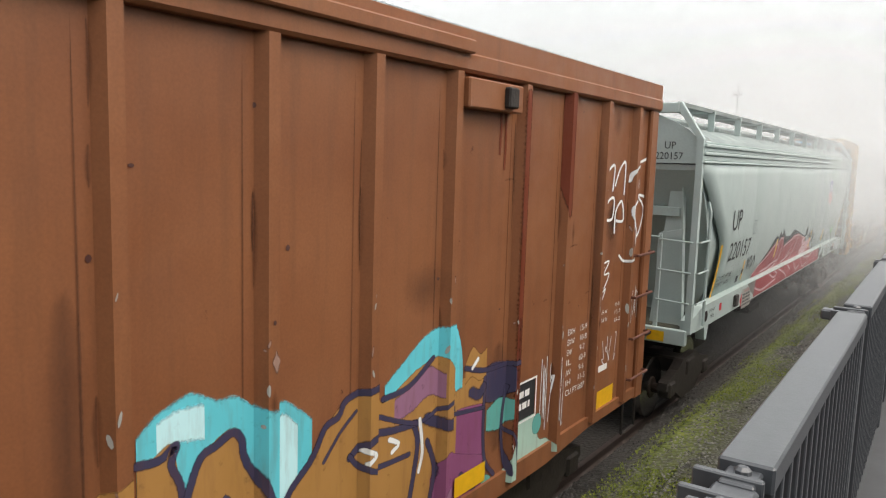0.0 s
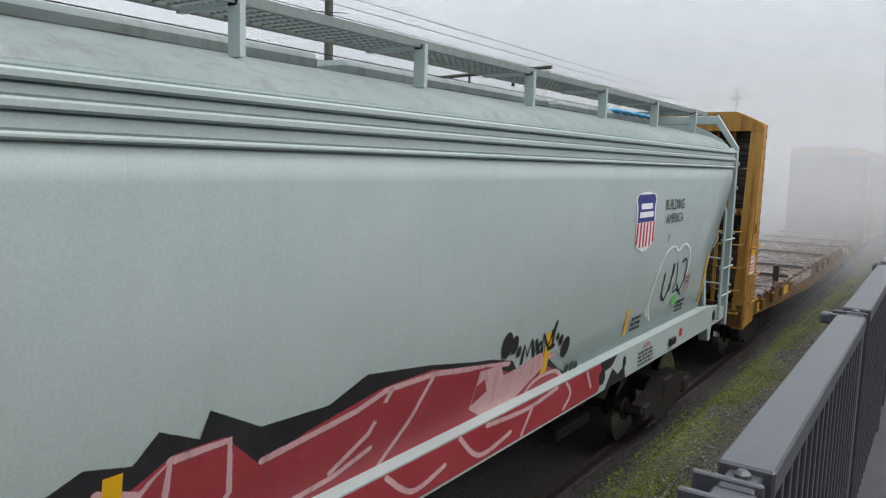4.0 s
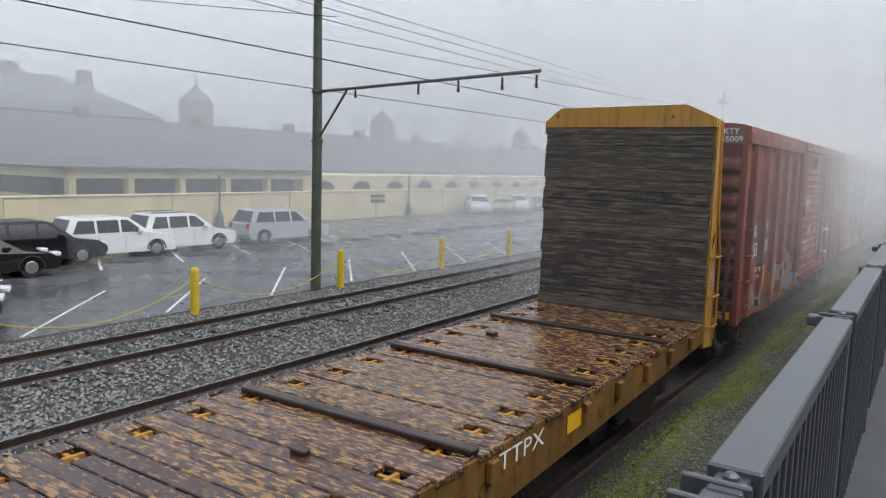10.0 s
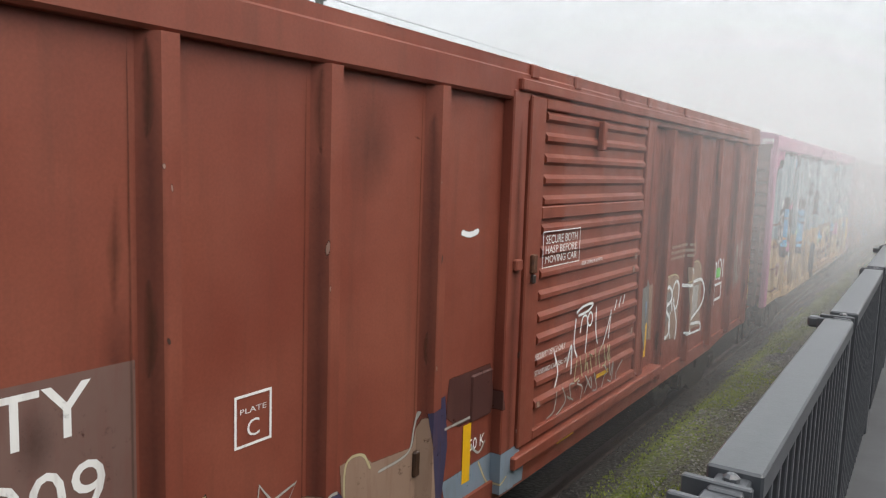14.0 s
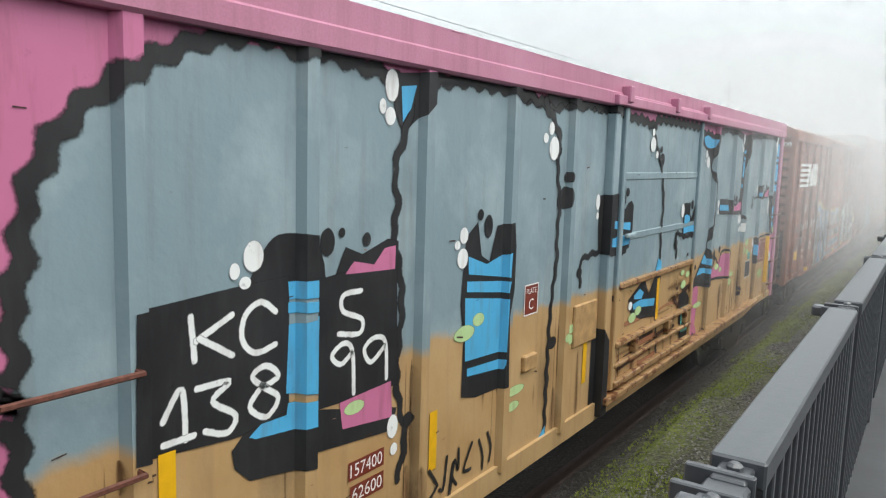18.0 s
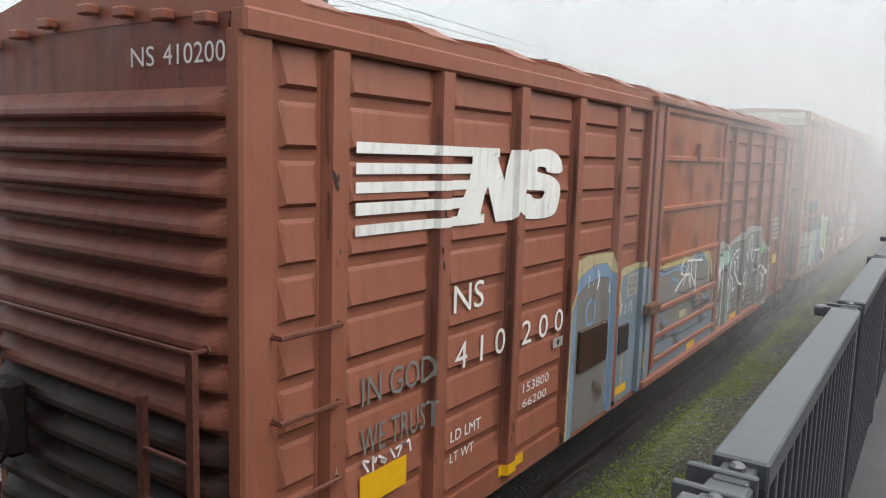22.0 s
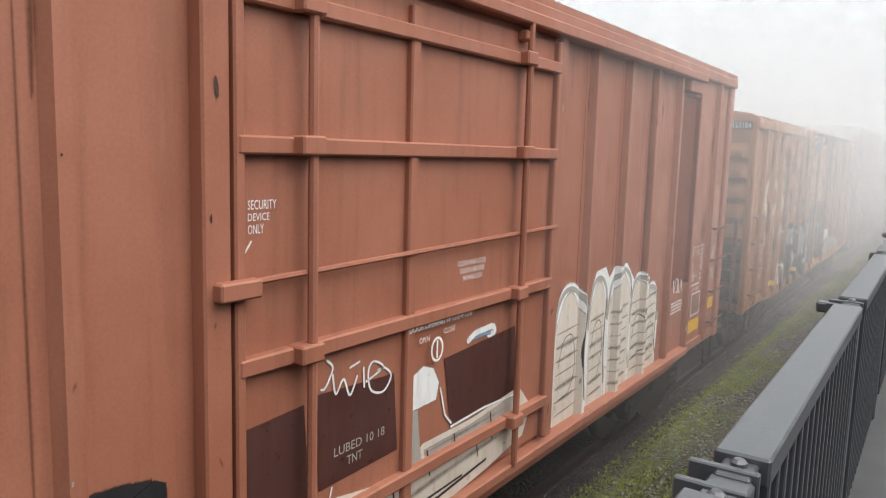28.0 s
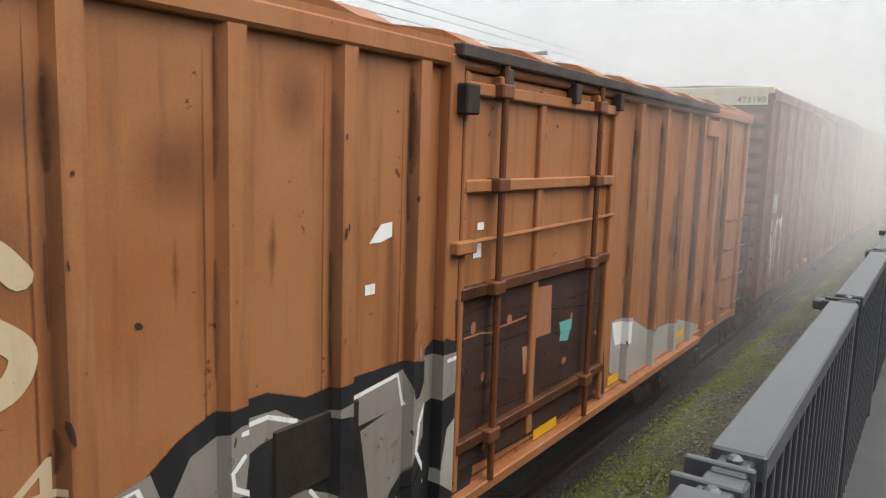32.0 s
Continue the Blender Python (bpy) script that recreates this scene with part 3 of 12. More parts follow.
def boxcar(label, y0, y1, zs, ze, zr, mat, ribs, door, top=None, end_mat=None, hb=0.085, ht=0.05, d=0.06, corner=0.22, peak=0.16, end_ribs=12, sooty=0, category="boxcar",
           roof_ribs=12, sill_cut=0.0, wall=None, band=0.13):
    SHIFT[0] = y0
    car = tagged(empty("boxcar"), label, category, "cars of the freight train")
    MOVING.append((car, y0))
    top, end_mat, wall = top or mat, end_mat or mat, wall or mat
    d0, d1 = door
    # sides
    g = Geo()
    g.box(HW - 0.05, HW, y0, y1, zs + 0.1, ze + 0.05)
    part("side_wall", g, wall, car)
    g = Geo()
    g.box(-HW, -HW + 0.05, y0, y1, zs + 0.1, ze + 0.05)
    part("far_side_wall", g, mat, car)
    # bottom sill, stepped up at the ends
    for sx in (1, -1):
        g = Geo()
        x0, x1 = (HW - 0.1, HW + 0.035) if sx > 0 else (-HW - 0.035, -HW + 0.1)
        a, b = y0 + 2.6, y1 - 2.6
        g.prism([(y0, zs + 0.2), (y0, zs + 0.08), (y0 + 1.6, zs + 0.08), (a, zs - sill_cut), (b, zs - sill_cut), (y1 - 1.6, zs + 0.08), (y1, zs + 0.08), (y1, zs + 0.2)], 0, x0, x1)
        part("side_sill", g, mat, car)
        # top chord
        g = Geo()
        x0, x1 = (HW - 0.04, HW + 0.085) if sx > 0 else (-HW - 0.085, -HW + 0.04)
        g.box(x0, x1, y0 - 0.01, y1 + 0.01, ze - band * 0.2, ze + band, 0.02)
        part("top_chord", g, top, car)
    # corner posts
    for y in (y0 + corner / 2, y1 - corner / 2):
        for sx in (1, -1):
            g = Geo()
            x0, x1 = (HW - 0.08, HW + 0.05) if sx > 0 else (-HW - 0.05, -HW + 0.08)
            g.box(x0, x1, y - corner / 2 - 0.012, y + corner / 2, zs + 0.05, ze + 0.02, 0.02)
            part("corner_post", g, top if top is not mat else mat, car)
    # ribs
    g = Geo()
    g.prism([(HW - 0.01, SHIFT[0] - hb), (HW + d, SHIFT[0] - ht), (HW + d, SHIFT[0] + ht), (HW - 0.01, SHIFT[0] + hb)], 2, zs + 0.14, ze - band * 0.2)
    rib = g.mesh("rib", [wall])
    for y in ribs:
        part("rib", rib, None, car, at=pose(0, local(y), 0))
    # roof
    g = Geo()
    h = zr - ze
    g.prism([(-HW - 0.07, ze + 0.09), (-HW - 0.07, ze + h), (-HW + 0.2, ze + h + 0.06), (0, ze + h + peak), (HW - 0.2, ze + h + 0.06), (HW + 0.07, ze + h), (HW + 0.07, ze + 0.09)], 1, y0 - 0.005, y1 + 0.005)
    part("roof", g, top, car)
    g = Geo()
    seam = 0.03 if peak < 0.21 else 0.07
    g.prism([(-HW - 0.075, ze + h - 0.01), (-HW + 0.2, ze + h + 0.05 + seam), (0, ze + h + peak + seam), (HW - 0.2, ze + h + 0.05 + seam), (HW + 0.075, ze + h - 0.01)], 1, SHIFT[0] - 2.5 * seam, SHIFT[0] + 2.5 * seam)
    cap = g.mesh("roof_rib", [top])
    for k in range(roof_ribs):
        part("roof_rib", cap, None, car, at=pose(0, (k + 0.5) / roof_ribs * (y1 - y0), 0))
    # pressed ends
    for ye, way in ((y0, -1), (y1, 1)):
        g = Geo()
        a, b = sorted((ye, ye - way * 0.06))
        g.box(-HW + 0.05, HW - 0.04, a, b, zs + 0.1, ze + 0.12)
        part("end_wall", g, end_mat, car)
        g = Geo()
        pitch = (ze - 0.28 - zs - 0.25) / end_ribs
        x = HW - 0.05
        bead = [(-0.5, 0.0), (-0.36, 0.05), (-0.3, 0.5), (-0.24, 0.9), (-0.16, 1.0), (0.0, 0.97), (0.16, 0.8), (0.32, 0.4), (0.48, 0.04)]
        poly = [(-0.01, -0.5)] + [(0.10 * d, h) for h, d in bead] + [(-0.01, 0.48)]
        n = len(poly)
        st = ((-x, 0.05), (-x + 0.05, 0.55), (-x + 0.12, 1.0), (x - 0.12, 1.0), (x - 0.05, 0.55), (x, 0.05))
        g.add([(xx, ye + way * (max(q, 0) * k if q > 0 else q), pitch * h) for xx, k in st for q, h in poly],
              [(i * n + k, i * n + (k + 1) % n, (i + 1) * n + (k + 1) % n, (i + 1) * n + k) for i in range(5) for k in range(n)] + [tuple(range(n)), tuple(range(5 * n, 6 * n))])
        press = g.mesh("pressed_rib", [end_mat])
        # lowest ribs take the near-black copy, gap shade and soot in one colour
        grimy = g_copy(g, "pressed_rib", M_SOOTSHADE)
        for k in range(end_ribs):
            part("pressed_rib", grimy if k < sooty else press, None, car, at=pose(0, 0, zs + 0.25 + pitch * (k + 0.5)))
    # floor and centre sill
    g = Geo()
    g.box(-HW + 0.03, HW - 0.06, y0 + 0.05, y1 - 0.05, zs + 0.12, zs + 0.22)
    part("floor", g, M_DARK, car)
    g = Geo()
    g.box(-0.25, 0.25, y0 + 0.1, y1 - 0.1, 0.68, zs + 0.14)
    for k in range(6):
        y = y0 + (y1 - y0) * (k + 1.5) / 8
        g.box(-HW + 0.1, HW - 0.1, y - 0.06, y + 0.06, 0.82, zs + 0.14)
    part("underframe", g, M_DARK, car)
    bogies(car, (y0 + 2.3, y1 - 2.3))
    coupler(car, y0, -1)
    coupler(car, y1, 1)
    # end gear
    end_gear(car, y0, zs, M_RUNG)
    # corner rungs on the near side, both corners, and sill steps
    for ya, yb in ((y0 + 0.2, min(ribs) - 0.02), (max(ribs) + 0.02, y1 - 0.08)):
        for k in range(4):
            z = zs + 0.4 + k * 0.49
            rung(car, (HW + 0.03, ya, z), (HW + 0.03, yb, z), (0.09, 0, 0), M_RUNG, 0.016)
        g = Geo()
        yc = (ya + yb) / 2
        g.tube([(HW + 0.02, yc - 0.2, zs + 0.12), (HW + 0.02, yc - 0.2, zs - 0.3), (HW + 0.02, yc + 0.2, zs - 0.3), (HW + 0.02, yc + 0.2, zs + 0.12)], 0.018, 6)
        part("sill_step", g, M_DARK, car)
    prof = dip_profile([(y, hb, ht) for y in ribs], d)
    return car, prof


def end_gear(car, y0, zs, mat):
    """Hand brake, rails and the running platform on the leading end."""
    ye = y0 - 0.1
    rung(car, (-HW + 0.05, ye, zs + 1.83), (HW - 0.12, ye, zs + 1.83), (0, -0.1, 0), mat, name="end_handrail")
    for x, za, zb in ((HW - 0.15, zs + 0.1, zs + 1.83), (HW - 0.6, zs + 0.1, zs + 1.5), (-HW + 0.25, zs + 0.0, zs + 1.6)):
        g = Geo()
        g.box(x - 0.03, x + 0.03, ye - 0.1, ye - 0.06, za, zb)
        part("stile", g, mat, car)
    for k in range(4):
        rung(car, (HW - 0.6, ye - 0.06, zs + 0.3 + 0.3 * k), (HW - 0.15, ye - 0.06, zs + 0.3 + 0.3 * k), (0, -0.03, 0), mat, name="ladder_rung")
        rung(car, (-HW + 0.0, ye, zs + 0.25 + 0.4 * k), (-HW + 0.25, ye, zs + 0.25 + 0.4 * k), (0, -0.09, 0), mat, name="ladder_rung")
    g = Geo()
    for k in range(17):
        x = -1.0 + k * 0.1
        g.box(x, x + 0.012, ye - 0.42, ye, zs + 0.12, zs + 0.16)
    for k in range(7):
        y = ye - 0.42 + k * 0.07
        g.box(-1.0, 0.612, y, y + 0.012, zs + 0.118, zs + 0.158)
    part("running_platform", g, M_DARK, car, "dark steel grating platform")
    g = Geo()
    g.box(-0.95, -0.7, ye - 0.16, ye, zs + 0.75, zs + 1.3, 0.04)
    b = part("brake_housing", g, M_DARK, car)
    g = Geo()
    ring = [(-0.83 + 0.27 * math.cos(k * math.tau / 20), ye - 0.22, zs + 1.0 + 0.27 * math.sin(k * math.tau / 20)) for k in range(21)]
    g.tube(ring, 0.018, 6, cap=False)
    for k in range(3):
        a = k * math.tau / 3 + 0.4
        g.tube([(-0.83, ye - 0.2, zs + 1.0), (-0.83 + 0.27 * math.cos(a), ye - 0.22, zs + 1.0 + 0.27 * math.sin(a))], 0.014, 6)
    part("brake_wheel", g, M_DARK, b)


def slab(car, name, y0, y1, z0, z1, depth, mat, label="", x=None, c=0.012, parent=None):
    g = Geo()
    x = HW if x is None else x
    g.box(x - 0.01, x + depth, y0, y1, z0, z1, c)
    return part(name, g, mat, parent or car, label)


def end_text(car, string, x0, x1, z0, z1, y, mat, name="lettering"):
    vs, fs, xa, xb, ya, yb = letters(string)
    g = Geo()
    g.add([(x0 + (u - xa) / (xb - xa) * (x1 - x0), y, z0 + (v - ya) / (yb - ya) * (z1 - z0)) for u, v in vs], fs)
    part(name, g, mat, car, fix=False)


def end_rect(car, x0, x1, z0, z1, y, mat, name="painted_panel"):
    g = Geo()
    g.face([(x0, y, z0), (x1, y, z0), (x1, y, z1), (x0, y, z1)])
    part(name, g, mat, car, fix=False)


LETTER = {"white": M_WHITE, "cream": M_CREAMT, "ink": M_BLACKT, "refl": M_REFL, "cyan": M_CYAN, "cyanl": M_CYANL, "ochre": M_ORANGE, "purple": M_PURPLE, "navy": M_NAVY,
          "teal": M_TEAL, "blue": M_BLUE, "black": M_BLACK, "wspray": M_WSPRAY, "pink": M_PINKS, "mint": M_MINT, "red": M_RED, "patch": M_GREYP, "grey": M_GREYG, "lgrey": M_LGREY,
          "stain": M_STAIN, "tanp": M_TANP, "mauve": M_MAUVE, "mintp": M_MINTP, "rustrun": M_RUSTRUN, "scrape": M_SCRAPE, "paleb": M_PALEB, "creams": M_CREAMS, "green": M_GREEN, "board": M_BROWN, "sign": M_SIGNR, "faded": M_FADED, "darkred": M_DARKRED}
NAMES = {"white": ("lettering", "white stencilled lettering"), "cream": ("lettering", "worn cream lettering"), "ink": ("lettering", "black lettering"),
         "refl": ("reflector_strip", "yellow reflector strip"), "patch": ("painted_panel", "greyed patch of paint"), "board": ("route_board", "dark weathered board"),
         "sign": ("sign_plate", "brown sign plate"), "green": ("placard", "bright green card"), "stain": ("dark_stain", "soft dark soot and shade stain"), "rustrun": ("rust_run", "rust run down the paint"), "scrape": ("scrape", "pale scraped paint"), "faded": ("painted_panel", "darker repainted panel"), "darkred": ("overpaint_patch", "darker red overpaint")}
for key in LETTER:
    NAMES.setdefault(key, ("graffiti", ""))


def finish(car, paint):
    paint.put(LETTER, car, NAMES)


def chips(p, ribs, z0, z1, seed, count=5, keys=("lgrey", "scrape")):
    """Small pale chips knocked out of the ribs' faces."""
    rnd = random.Random(seed)
    for y in ribs:
        for k in range(count):
            z, a = rnd.uniform(z0, z1) if k % 3 else z1 - (z1 - z0) * rnd.random() ** 0.5, rnd.uniform(0.005, 0.014)
            p.dot(y + rnd.uniform(-0.06, 0.0), z, a, a * rnd.uniform(1.0, 5.0), keys[k % len(keys)], 3, 7, rnd.uniform(-0.4, 0.4))


def scribble(p, y0, y1, z0, z1, key, seed, n=6, w=0.03, level=3):
    """Spray-can handwriting that cannot be read: loops and slashes."""
    mine = p.begin(key)
    rnd = random.Random(seed)
    step = (y1 - y0) / n
    for k in range(n):
        y = y0 + step * (k + 0.5)
        q = [(y + rnd.uniform(-0.5, 0.5) * step, z0 + (z1 - z0) * rnd.uniform(0, 1)) for _ in range(rnd.choice((3, 4, 5)))]
        q[0] = (q[0][0], z1 - (z1 - z0) * rnd.uniform(0, 0.2))
        q[-1] = (q[-1][0], z0 + (z1 - z0) * rnd.uniform(0, 0.25))
        p.stroke(q, w, key, level + 0.3 * (k % 3), seed=seed + k)
    p.end(mine)


def weather(p, ribs, z0, z1, seed, soot=0.6, rust=1.0, scrapes=0.3, panel=0.5):
    """Soot and painted flank shade beside the ribs, rust runs along their feet, scraped paint on their faces, a few
    runs in the panels.
    """
    rnd = random.Random(seed)
    h = z1 - z0
    for i, y in enumerate(ribs):
        yy = y - 0.16
        p.stroke([(yy, z0), (yy, (z0 + z1) / 2), (yy, z1)], 0.016, "rustrun", 0.2)
        # the -y flank only: its shade is painted on, mixed with soot
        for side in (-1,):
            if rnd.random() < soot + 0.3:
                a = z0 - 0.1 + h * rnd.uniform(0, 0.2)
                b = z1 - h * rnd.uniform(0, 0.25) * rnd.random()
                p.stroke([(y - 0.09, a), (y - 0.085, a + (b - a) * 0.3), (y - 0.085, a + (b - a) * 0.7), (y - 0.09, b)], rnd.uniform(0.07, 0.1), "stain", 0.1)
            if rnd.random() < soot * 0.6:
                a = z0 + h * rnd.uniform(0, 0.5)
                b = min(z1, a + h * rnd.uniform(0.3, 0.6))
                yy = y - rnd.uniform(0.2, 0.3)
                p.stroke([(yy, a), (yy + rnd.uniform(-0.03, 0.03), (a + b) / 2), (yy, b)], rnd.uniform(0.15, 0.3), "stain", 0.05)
            for _ in range(3):
                if rnd.random() < rust:
                    a = z0 + h * rnd.random() * 0.9
                    b = min(z1, a + rnd.uniform(0.15, 0.9))
                    yy = y + side * rnd.uniform(0.085, 0.1)
                    p.stroke([(yy, a), (yy + rnd.uniform(-0.01, 0.01), (a + b) / 2), (yy, b)], rnd.uniform(0.015, 0.035), "rustrun", 0.4)
        if rnd.random() < scrapes:
            z = z0 + h * rnd.uniform(0.05, 0.6)
            p.stroke([(y + rnd.uniform(-0.02, 0.02), z), (y + rnd.uniform(-0.02, 0.02), z + rnd.uniform(0.08, 0.3))], rnd.uniform(0.03, 0.06), "scrape", 0.6, False)
            p.stroke([(y, z - 0.25), (y, z - 0.05)], 0.05, "rustrun", 0.5, False)
    for i in range(len(ribs) - 1):
        a, b = ribs[i], ribs[i + 1]
        if b < a:
            a, b = b, a
        if b - a > 2 or rnd.random() > panel:
            continue
        for _ in range(rnd.choice((1, 2, 3))):
            y, z = rnd.uniform(a + 0.2, b - 0.2), z0 + h * rnd.uniform(0.3, 1.0)
            kind = rnd.random()
            if kind < 0.35:
                p.stroke([(y, z), (y + rnd.uniform(-0.02, 0.02), z - rnd.uniform(0.2, 0.8))], rnd.uniform(0.03, 0.07), "rustrun", 0.2, False)
            elif kind < 0.7:
                p.stroke([(y, z), (y + rnd.uniform(0.05, 0.25), z + rnd.uniform(-0.03, 0.05))], rnd.uniform(0.008, 0.02), "rustrun", 0.3, False)
            else:
                p.dot(y, z, rnd.uniform(0.1, 0.3), rnd.uniform(0.15, 0.5), "stain", 0.0)


# ---- first car: brown boxcar ----
def car_brown():
    ribs = [-25.22, -26.1, -26.97, -27.86, -28.9, -29.8, -30.67, -31.57] + [-32.47 - 0.9 * k for k in range(12)]
    car, prof = boxcar("brown steel boxcar with cyan and ochre graffiti along its lower side", -43.4, -24.56, 0.93, 4.5, 4.78, M_A, ribs, (-36, -33), roof_ribs=14, band=0.12, d=0.075, peak=0.2, hb=0.085, ht=0.04)
    slab(car, "lock_box", -28.85, -28.05, 4.22, 4.44, 0.12, M_A)
    slab(car, "lock_hasp", -28.35, -28.2, 4.25, 4.41, 0.05, M_DARK, x=HW + 0.12)
    slab(car, "roof_lip", -43.3, -28.8, 4.6, 4.7, 0.06, M_A, x=HW + 0.075)
    p = Paint(prof)
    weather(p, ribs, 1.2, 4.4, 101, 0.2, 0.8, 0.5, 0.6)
    chips(p, ribs, 1.3, 3.2, 301, 7)
    # cyan clouds, ochre letters outlined in navy, purple and mint ends
    lo = 1.02
    p.band([-33.2, -32.6, -32.0, -31.5], [lo] * 4, [1.5, 1.8, 2.1, 2.3], "ochre", 0, 0.02)
    p.band([-31.47, -31.37, -31.25, -31.15, -31.01, -30.87, -30.75, -30.63, -30.53, -30.41, -30.3], [lo] * 11, [2.42, 2.5, 2.55, 2.57, 2.5, 2.48, 2.4, 2.35, 2.37, 2.29, 2.2], "cyan", 1, 0.008, soft=0.09)
    p.band([-31.36, -31.24, -31.08], [2.42, 2.45, 2.42], [2.47, 2.51, 2.5], "cyanl", 2, soft=0.08)
    p.band([-30.62, -30.53, -30.42], [1.75, 1.7, 1.75], [2.26, 2.3, 2.2], "cyanl", 2, soft=0.08)
    p.band([-31.47, -31.38, -31.28, -31.24], [lo] * 4, [2.32, 2.33, 2.37, 2.2], "ochre", 3)
    p.band([-31.19, -31.1, -30.91, -30.84, -30.75, -30.7], [lo] * 6, [2.1, 2.25, 2.34, 2.23, 2.0, 1.9], "ochre", 3)
    p.band([-30.48, -30.34, -30.11, -29.95, -29.73, -29.63, -29.4, -29.24, -28.97, -28.81, -28.71], [lo] * 11, [1.83, 1.97, 2.2, 2.28, 2.3, 2.15, 2.24, 2.3, 2.34, 2.16, 1.96], "ochre", 3, 0.008)
    p.band([-29.61, -29.35, -29.14, -28.92, -28.77, -28.67, -28.64], [2.21, 2.24, 2.36, 2.3, 2.1, 2.1, 2.1], [2.25, 2.41, 2.52, 2.56, 2.54, 2.34, 2.14], "cyan", 4, 0.008, soft=0.07)
    p.band([-28.84, -28.8, -28.76], [2.3, 2.28, 2.3], [2.5, 2.52, 2.5], "cyanl", 5)
    p.band([-29.5, -29.3, -29.1, -28.95], [2.05, 2.08, 2.15, 2.1], [2.12, 2.2, 2.28, 2.2], "mauve", 4.5, soft=0.07)
    p.band([-28.75, -28.55, -28.3], [1.86, 1.84, 1.8], [2.1, 2.09, 2.05], "ochre", 3)
    p.band([-28.6, -28.5, -28.38, -28.28], [2.1, 2.14, 2.08, 2.1], [2.2, 2.32, 2.24, 2.28], "ochre", 4)
    p.band([-28.76, -28.55, -28.28], [1.46, 1.42, 1.36], [1.85, 1.84, 1.8], "purple", 3)
    p.band([-29.05, -28.9, -28.72, -28.3], [lo] * 4, [1.4, 1.58, 1.5, 1.36], "purple", 4)
    p.band([-28.95, -28.85, -28.74], [1.0, 1.0, 1.0], [1.2, 1.3, 1.2], "mauve", 5)
    p.band([-27.95, -27.8, -27.67, -27.4, -27.28, -27.1, -27.0], [lo] * 7, [1.1, 1.4, 1.48, 1.48, 1.2, 1.14, 1.05], "mintp", 2, 0.01)
    p.band([-28.25, -28.05, -27.9], [1.62, 1.58, 1.64], [1.72, 1.78, 1.74], "teal", 4, soft=0.06)
    p.dot(-28.25, 1.08, 0.12, 0.11, "teal", 5)
    p.dot(-27.32, 1.38, 0.09, 0.1, "teal", 5)
    p.band([-28.32, -28.15, -27.95, -27.88], [1.88, 1.84, 1.86, 1.9], [2.1, 2.12, 2.08, 2.0], "navy", 4)
    for k, (q, w) in enumerate((([(-31.47, 2.35), (-31.35, 2.34), (-31.25, 2.39), (-31.28, 2.29), (-31.22, 2.13), (-31.18, 1.7)], 0.05), ([(-31.22, 2.0), (-31.12, 2.26), (-31.01, 2.31), (-30.9, 2.35), (-30.84, 2.29), (-30.82, 2.18), (-30.71, 1.98), (-30.62, 1.7)], 0.055),
                                ([(-30.6, 1.6), (-30.5, 1.84), (-30.3, 2.01), (-30.19, 2.17), (-30.07, 2.21), (-29.99, 2.3), (-29.71, 2.34)], 0.055), ([(-29.63, 2.21), (-29.34, 2.23), (-29.05, 2.38)], 0.05), ([(-29.68, 2.1), (-29.22, 1.93), (-28.89, 2.0), (-28.76, 2.02)], 0.04),
                                ([(-29.96, 1.9), (-29.77, 1.99), (-29.48, 1.95), (-29.22, 1.93)], 0.06), ([(-29.28, 1.94), (-29.22, 1.79), (-29.26, 1.54), (-29.35, 1.2)], 0.06), ([(-29.96, 1.91), (-29.85, 1.8), (-29.67, 1.74), (-29.32, 1.72)], 0.045), ([(-29.11, 1.93), (-28.88, 1.83), (-28.78, 1.9)], 0.1),
                                ([(-30.2, 1.95), (-30.05, 2.1), (-29.9, 2.2)], 0.03), ([(-29.1, 1.75), (-29.0, 1.5), (-29.08, 1.2)], 0.06), ([(-28.74, 1.86), (-28.3, 1.8)], 0.04), ([(-28.3, 2.05), (-28.28, 1.4), (-28.1, 1.15)], 0.05), ([(-28.6, 2.2), (-28.3, 2.12), (-27.8, 2.1)], 0.05),
                                ([(-27.95, 1.9), (-28.0, 1.5), (-27.9, 1.1)], 0.05), ([(-28.62, 1.32), (-28.4, 1.1), (-28.5, 1.02)], 0.06), ([(-28.0, 1.55), (-27.85, 1.4), (-27.8, 1.1)], 0.035), ([(-28.5, 1.98), (-28.38, 1.93), (-28.32, 1.98)], 0.1), ([(-31.05, 1.6), (-30.95, 2.0), (-30.88, 1.6)], 0.05))):
        p.stroke(q, w, "navy", 6 + 0.3 * (k % 3), seed=k)
    for k, q in enumerate(([(-29.86, 1.93), (-29.78, 1.88), (-29.84, 1.84)], [(-29.55, 1.9), (-29.45, 1.84), (-29.52, 1.8)], [(-29.2, 1.95), (-29.16, 1.7), (-29.2, 1.55)], [(-28.5, 2.18), (-28.42, 2.24)])):
        p.stroke(q, 0.04, "wspray", 7.5, seed=k)
    # dark overpaint runs on the wide seam and the door post
    p.band([-27.06, -26.97, -26.86], [3.75, 3.45, 3.9], [4.4] * 3, "darkred", 1.2, soft=0.2)
    for y, z in ((-28.2, 3.9), (-28.12, 3.78), (-26.93, 3.35)):
        p.stroke([(y, 4.22), (y + 0.01, z + 0.2), (y, z)], 0.035, "darkred", 1.5)
    p.stroke([(-27.86, 4.4), (-27.86, 2.8), (-27.86, 1.3)], 0.09, "darkred", 1.4)
    for k in range(14):
        p.stroke([(-27.87 + 0.01 * (k % 3), 2.5 - 0.09 * k), (-27.85, 2.45 - 0.09 * k), (-27.86, 2.38 - 0.09 * k)], 0.05, "stain", 2)
